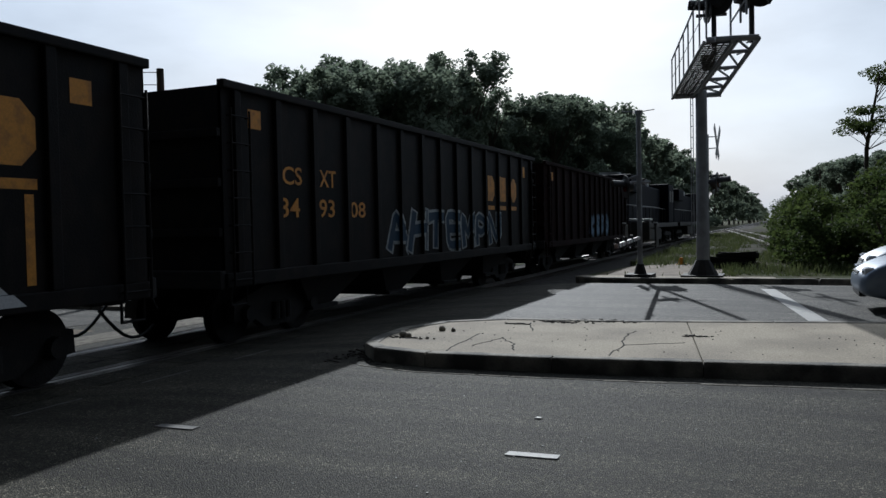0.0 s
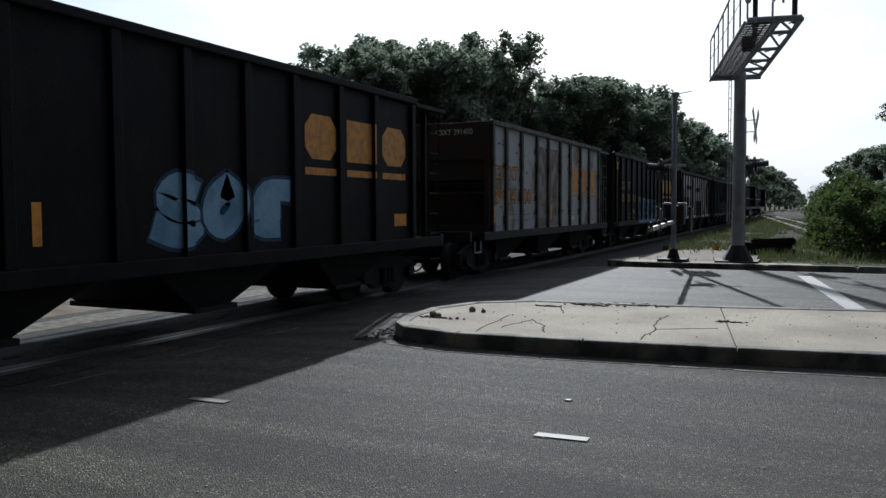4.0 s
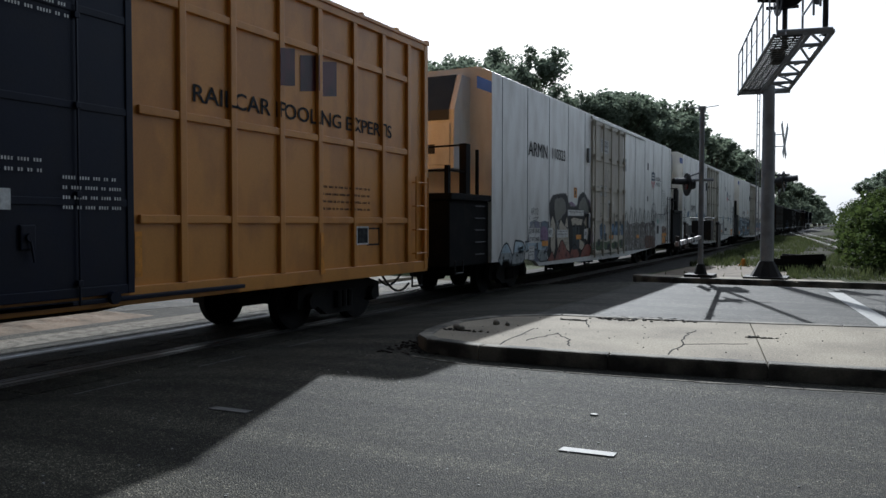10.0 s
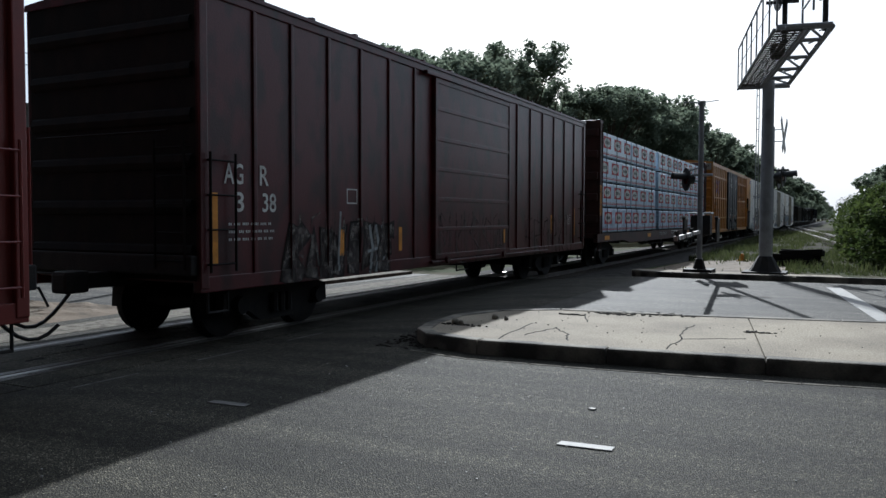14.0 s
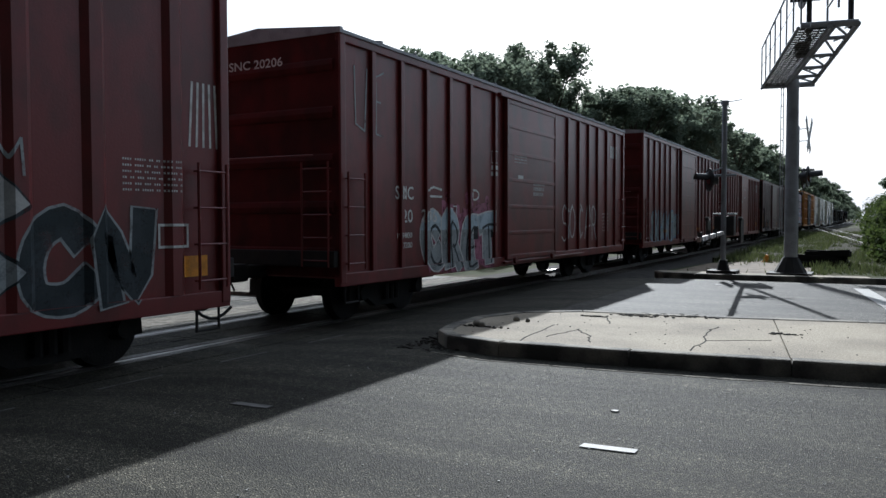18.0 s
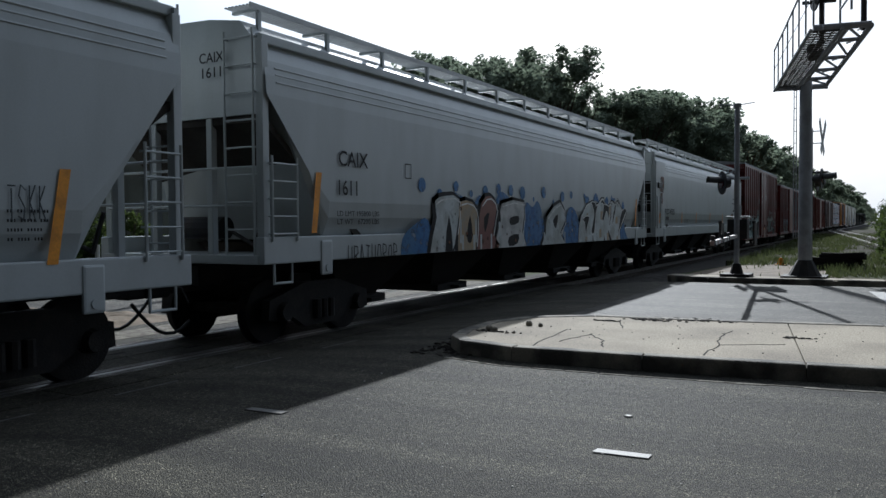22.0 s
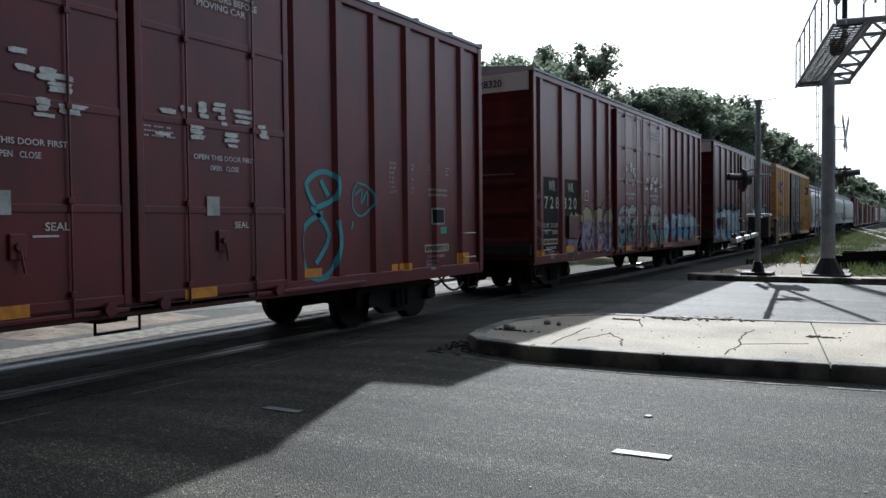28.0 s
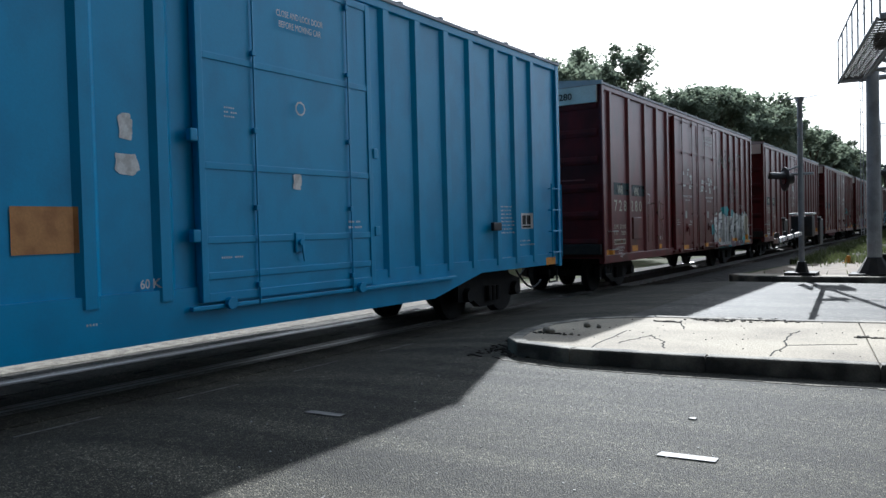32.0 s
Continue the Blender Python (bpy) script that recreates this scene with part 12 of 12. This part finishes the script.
drape("spray_line", [p for l in ([(1.36, 1.6), (1.3, 1.95), (1.6, 2.2), (2.3, 2.16), (2.7, 1.92), (2.76, 1.5), (2.5, 1.28), (2.75, 1.05), (3.1, 0.72)], [(1.8, 1.8), (1.66, 1.1), (1.48, 0.8)], [(2.12, 1.8), (2.1, 1.3), (2.06, 0.8)], [(2.8, 1.92), (2.72, 1.1), (3.0, 0.72)], [(3.22, 2.02), (3.04, 1.3), (3.36, 0.8)], [(3.5, 2.0), (3.28, 1.5), (3.1, 1.15), (3.42, 0.8)], [(4.2, 2.0), (4.05, 1.42), (4.32, 1.2), (4.02, 0.8)], [(4.3, 2.05), (4.6, 1.4), (4.3, 1.02)], [(4.85, 1.8), (4.68, 1.6), (5.32, 1.5), (4.96, 1.15), (5.04, 0.82)], [(5.5, 2.1), (5.68, 1.55), (5.54, 1.0)], [(5.95, 2.2), (6.24, 1.54), (6.02, 0.95)]) for p in ribbon(flowing(l), 0.045)], INK, c, sp, 0.0066, "black sprayed contours")
drape("graffiti_shine", [p for l in ([(1.5, 1.98), (1.75, 2.08), (2.25, 2.02), (2.55, 1.8)], [(3.02, 1.9), (2.9, 1.4)], [(3.62, 1.9), (3.9, 2.05)], [(4.5, 1.98), (5.1, 2.1)], [(5.7, 2.05), (5.9, 2.1)]) for p in ribbon(flowing(l), 0.03)], WHITEP, c, sp, 0.007)
drape("graffiti_dots", [disc(u, z, r, 8) for u, z, r in ((3.6, 1.2, 0.05), (3.7, 1.05, 0.03), (1.9, 0.85, 0.04), (4.65, 1.7, 0.06), (5.1, 1.9, 0.05))], NAVYDEEP, c, sp, 0.0076)
each_shape("graffiti_shape", [rounded(a, 2) for a in [[(1.15, 0.7), (2.65, 0.7), (7.05, 0.85), (7.25, 0.6), (2.65, 0.5), (1.1, 0.5)]]], FADEDTEAL, c, sp, 0.008, "faded teal sprayed sill")
drape("spray_line", ribbon([(1.2, 0.62), (3.5, 0.66), (6.2, 0.7)], 0.03) + ribbon([(1.3, 0.72), (4.5, 0.76), (7.0, 0.84)], 0.025), SILVERSPRAY, c, sp, 0.0098)
drape("tag", stroke([(5.6, 2.34), (6.1, 2.33), (6.5, 2.2), (6.46, 1.75)], 0.035) + stroke([(6.66, 1.85), (7.0, 1.7), (7.35, 1.6), (7.7, 1.42)], 0.03), BEIGE, c, sp, 0.008, "beige sprayed line")
patches(c, sp, [(6.5, 6.7, 1.7, 1.87), (4.82, 5.0, 0.6, 0.76)], GREENP, "sticker", lift=0.01)
patches(c, sp, [(6.27, 6.8, 1.0, 1.18), (6.0, 6.5, 0.7, 0.82), (7.1, 7.3, 1.05, 1.45)], AMBER, "reflector", "amber notice strip", 0.0105)
letters_on(c, sp, [("THIS CAR", 6.34, 6.74, 1.13, 1.17), ("EXCESS", 6.36, 6.72, 1.075, 1.115), ("HEIGHT", 6.36, 6.7, 1.02, 1.06)], BLACKP, 0.013)
drape("graffiti_cloud", [rounded([(-7.4, 0.55), (-7.5, 1.5), (-6.9, 2.1), (-6.0, 2.0), (-5.2, 2.3), (-4.5, 2.1), (-3.6, 2.35), (-3.0, 2.1), (-2.5, 2.5), (-2.2, 2.0), (-1.7, 1.7), (-1.3, 1.2), (-1.5, 0.6), (-4.0, 0.5)], 3)], NAVYDEEP, c, sp, 0.0025, "deep navy sprayed ground")
throwup(c, sp, -7.3, -1.5, 0.55, 2.15, "MESKO", [ICEBLUE, PALEICE, PALEICE], INK, 112, 0.04, 0.5, line=WHITEP)
hand(c, sp, -1.0, -0.5, 1.28, 1.74, "JT", CHALKY, 0.04, 113, 0.018)
hand(c, sp, -0.05, 0.75, 1.3, 1.62, "WASP", CHALKY, 0.028, 114, 0.018)
drape("tag", ribbon(flowing([(-1.9, 1.8), (-1.2, 1.5), (-0.4, 1.25), (0.3, 1.4), (1.0, 1.75)]), 0.025) + ribbon(flowing([(-1.2, 0.85), (-0.4, 1.02), (0.2, 1.0), (0.9, 0.85)]), 0.03), GREYWASH, c, sp, 0.017)
drape("small_print", word_bars(-1.9, -1.6, 2.6, 3.4, 6, R), SILVERSPRAY, c, sp, 0.017)
c, sp = maroon_boxcar(-361.07, -377.07, WRRED, "faded maroon box car with many-coloured graffiti and black number board", ("728", "320"))
patches(c, sp, [(-7.4, -6.5, 0.85, 2.55), (-6.2, -5.2, 1.15, 2.55)], COALBLACK, "number_board", "black repainted board", 0.003)
throwup(c, sp, -5.9, -2.6, 0.65, 1.95, "NRES", [LILAC, LILAC, TANSPRAY], INK, 121, 0.035, 0.42, halo=TANHALO)
drape("grime", [ragged(-8.0, -7.55, 1.0, 1.6, R, 0.35), ragged(-7.95, -7.6, 1.85, 2.2, R, 0.35)], TANHALO, c, sp, 0.004, "tan smears")
throwup(c, sp, -2.5, 2.4, 0.7, 2.1, "SPIEL", [FADEDTEAL, SILVERSPRAY], INK, 122, 0.035, 0.42, line=PALEICE)
throwup(c, sp, 2.5, 7.2, 0.7, 1.85, "OSEKR", [ICEBLUE, PALEICE], DEEPBLUE, 123, 0.05, 0.4, line=WHITEP)
c, sp = maroon_boxcar(-379.42, -395.13, WRRED, "faded maroon box car with orange and turquoise scrawls", ("728", "260"))
bm = bmesh.new()
prism(bm, [(-6.4, 0.6), (-5.9, 0.42), (-3.6, 0.42), (-2.7, 0.52), (-2.4, 0.6)], "x", SIDE - 0.13, SIDE - 0.02)
# the drop takes the darkened copy of the car paint
part("sill_drop", bm, sooty(WRRED), c, "darkened deeper stretch of the side sill")
for a, b, z in ((-3.55, -3.2, 0.2), (-3.0, -2.55, 0.24), (-2.4, -1.9, 0.32)):
    bm = bmesh.new()
    box(bm, 1.1, 1.45, a, b, z, 0.5, 0.05)
    part("equipment_box", bm, TRUCK, c)
patches(c, sp, [(-7.35, -6.5, 2.2, 2.55), (-6.1, -5.2, 2.2, 2.5)], NAVY, "number_board", "dark repainted board", 0.003)
scrawl(c, sp, -7.4, -6.6, 1.55, 1.82, 4, DOORPALE, 131, 0.05)
for lines, w, paint in (([[(-3.64, 1.8), (-3.68, 2.04), (-3.52, 2.2), (-3.34, 2.2), (-3.2, 2.1), (-3.18, 1.88), (-3.24, 1.78)], [(-3.4, 1.8), (-3.34, 2.06)], [(-3.48, 2), (-3.44, 1.88), (-3.4, 1.8)], [(-3.68, 1.76), (-3.8, 1.84), (-3.84, 1.5), (-3.76, 1.72)], [(-3.8, 1.44), (-3.76, 1.6), (-3.66, 1.68), (-3.48, 1.6), (-3.36, 1.44)], [(-3.2, 1.8), (-3.02, 1.74), (-3.08, 1.56), (-3.28, 1.52), (-3.4, 1.48)], [(-3.46, 1.2), (-3.64, 0.84), (-3.8, 1.06), (-3.8, 1.4)], [(-3.36, 1.2), (-3.44, 0.9), (-3.24, 0.96), (-3.08, 1.32), (-3.12, 1.52)], [(-3.5, 1.56), (-3.36, 1.36), (-3.48, 1.28), (-3.36, 1.2)]], 0.028, PEACHTAG), ([[(2.96, 1.8), (2.8, 2.08), (3.12, 2.26), (3.44, 2.18), (3.4, 1.9), (3.02, 1.76)], [(3.12, 1.68), (2.78, 1.52), (2.68, 1.24), (2.84, 0.8), (3.28, 0.84), (3.48, 1.22), (3.44, 1.56)], [(2.92, 1.76), (3.28, 1.38), (3, 1)], [(3.12, 2.12), (3.26, 1.94)]], 0.075, TEALP), ([[(3.96, 2.14), (4.26, 2.06), (4.32, 1.82), (4.04, 1.64), (3.84, 1.76), (3.84, 2), (3.96, 2.14)], [(3.9, 1.96), (4.06, 2.04), (4.04, 1.82), (4.2, 2.02), (4.2, 1.8)], [(3.84, 1.56), (3.8, 1.46)]], 0.03, TEALP)):
    for l in lines:
        drape("tag", ribbon(flowing(l), w), paint, c, sp, 0.008, "looped sprayed tag")
drape("tag", stroke([(-6.2, 2.0), (-5.9, 1.6), (-6.1, 1.2), (-5.8, 0.8)], 0.1), RUSTBROWN, c, sp)
c, sp = maroon_boxcar(-397.71, -413.64, WRRED, "faded maroon box car without graffiti", ("728", "331"), o=0.11)
patches(c, sp, [(-7.12, -6.45, 2.2, 2.54), (-6.0, -5.32, 2.18, 2.52)], TEALBOARD, "number_board", "dark repainted board", 0.003)
patches(c, sp, [(-7.35, -7.15, 0.78, 0.9)], REDP, "sticker", lift=0.013)
patches(c, sp, [(-8.0, -7.85, 0.8, 0.92)], DOORPALE, "stencil_board", "", 0.06)
c, sp = maroon_boxcar(-416.01, -431.96, WRRED, "faded maroon box car with white and turquoise graffiti and chalked words", ("728", "280"), o=0.16)
patches(c, sp, [(-7.14, -6.2, 2.24, 2.54), (-5.94, -4.98, 2.23, 2.52)], TEALBOARD, "number_board", "dark repainted board", 0.003)
drape("graffiti_cloud", [ragged(u, u + w, z, z + g, R, 0.4) for u, w, z, g in ((1.55, 0.45, 1.05, 0.4), (3.2, 0.3, 1.7, 0.35), (3.75, 0.5, 1.5, 0.55), (4.7, 0.45, 1.55, 0.4), (6.2, 0.3, 1.5, 0.4), (2.3, 1.5, 0.45, 0.3), (4.0, 1.2, 0.5, 0.3), (5.6, 0.8, 0.5, 0.3), (6.9, 0.5, 0.6, 0.5))], TEALP, c, sp, 0.0026, "turquoise spray puffs")
drape("graffiti_cloud", [ragged(1.9 + 0.8 * i, 2.9 + 0.8 * i, 0.6, 1.7, R, 0.25) for i in range(6)], PLUM, c, sp, 0.003, "plum spray paint between the letters")
throwup(c, sp, 1.75, 7.0, 0.52, 1.92, "SEMPOWK", [CHALKY, WHITEP], INK, 141, 0.035, 0.38, sharp=True, shade=GREYWASH)
sprayed(c, sp, [[(6.75, 1.8), (7.0, 1.7), (7.16, 1.64), (7.28, 1.22), (7.14, 0.97), (6.9, 1.02), (6.7, 1.3)]], BEIGE, 0.0075, "cream sprayed field", soft=False)
sprayed(c, sp, [[(7.05, 0.78), (7.2, 0.98), (7.56, 1.29), (7.56, 0.95), (7.35, 0.78)]], WHITEP, 0.0078, "white sprayed field", edge=COALBLACK, soft=False)
sprayed(c, sp, [disc(7.33, 1.62, 0.08, 8), disc(7.48, 1.58, 0.035, 6), [(7.24, 1.5), (7.35, 1.47), (7.47, 1.5), (7.42, 1.3), (7.35, 1.22), (7.28, 1.3)], [(7.33, 0.76), (7.55, 0.92), (7.6, 0.7), (7.3, 0.7)], [(6.3, 0.7), (6.8, 0.95), (6.9, 0.7)]], TEALP, 0.0076, "turquoise sprayed blot")
letters_on(c, sp, [("LINK", 7.22, 7.5, 2.13, 2.25), ("EASOL", 7.2, 7.55, 1.97, 2.09)], SILVERSPRAY, 0.006, "tag")
drape("tag", stroke([(7.54, 1.93), (7.38, 1.92), (7.4, 1.88), (7.18, 1.86), (7.28, 1.92)], 0.02), SILVERSPRAY, c, sp, 0.006, "chalked arrow")
patches(c, sp, [(6.6, 7.5, 0.66, 0.76)], AMBER, "reflector", "amber reflective strip", 0.016)
hand(c, sp, 2.9, 6.2, 3.4, 4.05, "ABOLT", WHITESMEAR, 0.1, 143, 0.004)
hand(c, sp, 3.45, 5.9, 2.2, 2.95, "STDR", WHITESMEAR, 0.09, 144, 0.004)
scrawl(c, sp, -4.9, -3.2, 1.0, 2.1, 4, RUSTBROWN, 142, 0.05)

# bright blue sixty-foot box car
c, h = new_car("box_car", "bright blue box car with a deep side sill and plug doors", "box wagon", -434.3, -453.1)
P8 = [-8.4, -7.6, -6.8, -6.0, -5.2, -4.4, -3.6, -2.3, -1.33, -0.46, 3.47, 4.27, 5.08, 5.86, 6.73, 7.45, 8.17]
sp = boxcar(c, h, BLUECAR, 4.88, 0.62, P8, door=[(-0.05, 3.0, BLUECAR, "wide")], belly=(4.6, 6.1, 0.4), bulge_posts=True, post_w=0.15, end_ribs=7, roof_mat=GALV)
letters_on(c, sp, [("CLOSE AND LOCK DOOR", 1.16, 1.99, 4.15, 4.23), ("BEFORE MOVING CAR", 1.2, 1.95, 4.02, 4.1), ("60 K", -0.78, -0.55, 0.97, 1.07)], WHITEP, 0.042)
drape("door_print", stroke([(1.53 + 0.08 * math.cos(a * 0.7), 3.06 + 0.08 * math.sin(a * 0.7)) for a in range(10)], 0.02) + word_bars(0.3, 0.5, 2.8, 2.95, 3, R) + word_bars(2.4, 2.7, 1.5, 1.65, 2, R) + word_bars(0.2, 0.5, 1.2, 1.26, 1, R), WHITEP, c, sp, 0.042)
drape("sticker", [ragged(-0.95, -0.78, 2.5, 2.75, R), ragged(-1.0, -0.72, 2.15, 2.35, R), ragged(1.4, 1.55, 2.05, 2.25, R)], WHITEP, c, sp, 0.006, "torn white paper")
drape("patch_board", [rect(-2.06, -1.43, 1.37, 1.81)], AMBERWOOD, c, sp, 0.012, "plywood board bolted to the side")
drape("data_table", word_bars(6.9, 7.35, 1.35, 1.9, 8, R) + word_bars(7.6, 8.1, 1.1, 1.25, 2, R) + word_bars(-1.4, -0.9, 0.62, 0.68, 1, R) + word_bars(6.9, 7.3, 0.9, 0.95, 1, R), WHITEP, c, sp)
drape("notice", [rect(7.69, 8.09, 1.47, 1.77)], WHITEP, c, sp, 0.004)
drape("notice", [rect(7.73, 7.88, 1.55, 1.73), rect(7.91, 8.05, 1.55, 1.73), rect(7.73, 8.05, 1.49, 1.53)], BLACKP, c, sp, 0.006)
each_patch(c, sp, [(8.67, 9.11, 0.72, 0.87)], AMBER, "reflector", "amber warning plate", 0.04)
for u in (-0.12, 3.05):
    for z in (1.5, 2.6):
        bm = bmesh.new()
        box(bm, SIDE, SIDE + 0.08, u - 0.05, u + 0.05, z - 0.07, z + 0.07, 0.015)
        part("latch_box", bm, BLUECAR, c)
bm = bmesh.new()
box(bm, SIDE, SIDE + 0.07, 6.4, 6.7, 1.45, 1.6, 0.02)
part("tack_plate", bm, BLACKPAINT, c)


# ---- motion ----
def motions():
    """The whole train rolls on at about 14 m/s, gathering a little speed."""
    for car, y in TRAIN:
        walk(car, [(t, pose(TRACK_X, y + 13.9917 * t + 0.00684 * (t - 16) ** 2, 0)) for t in range(0, 33, 4)])


motions()
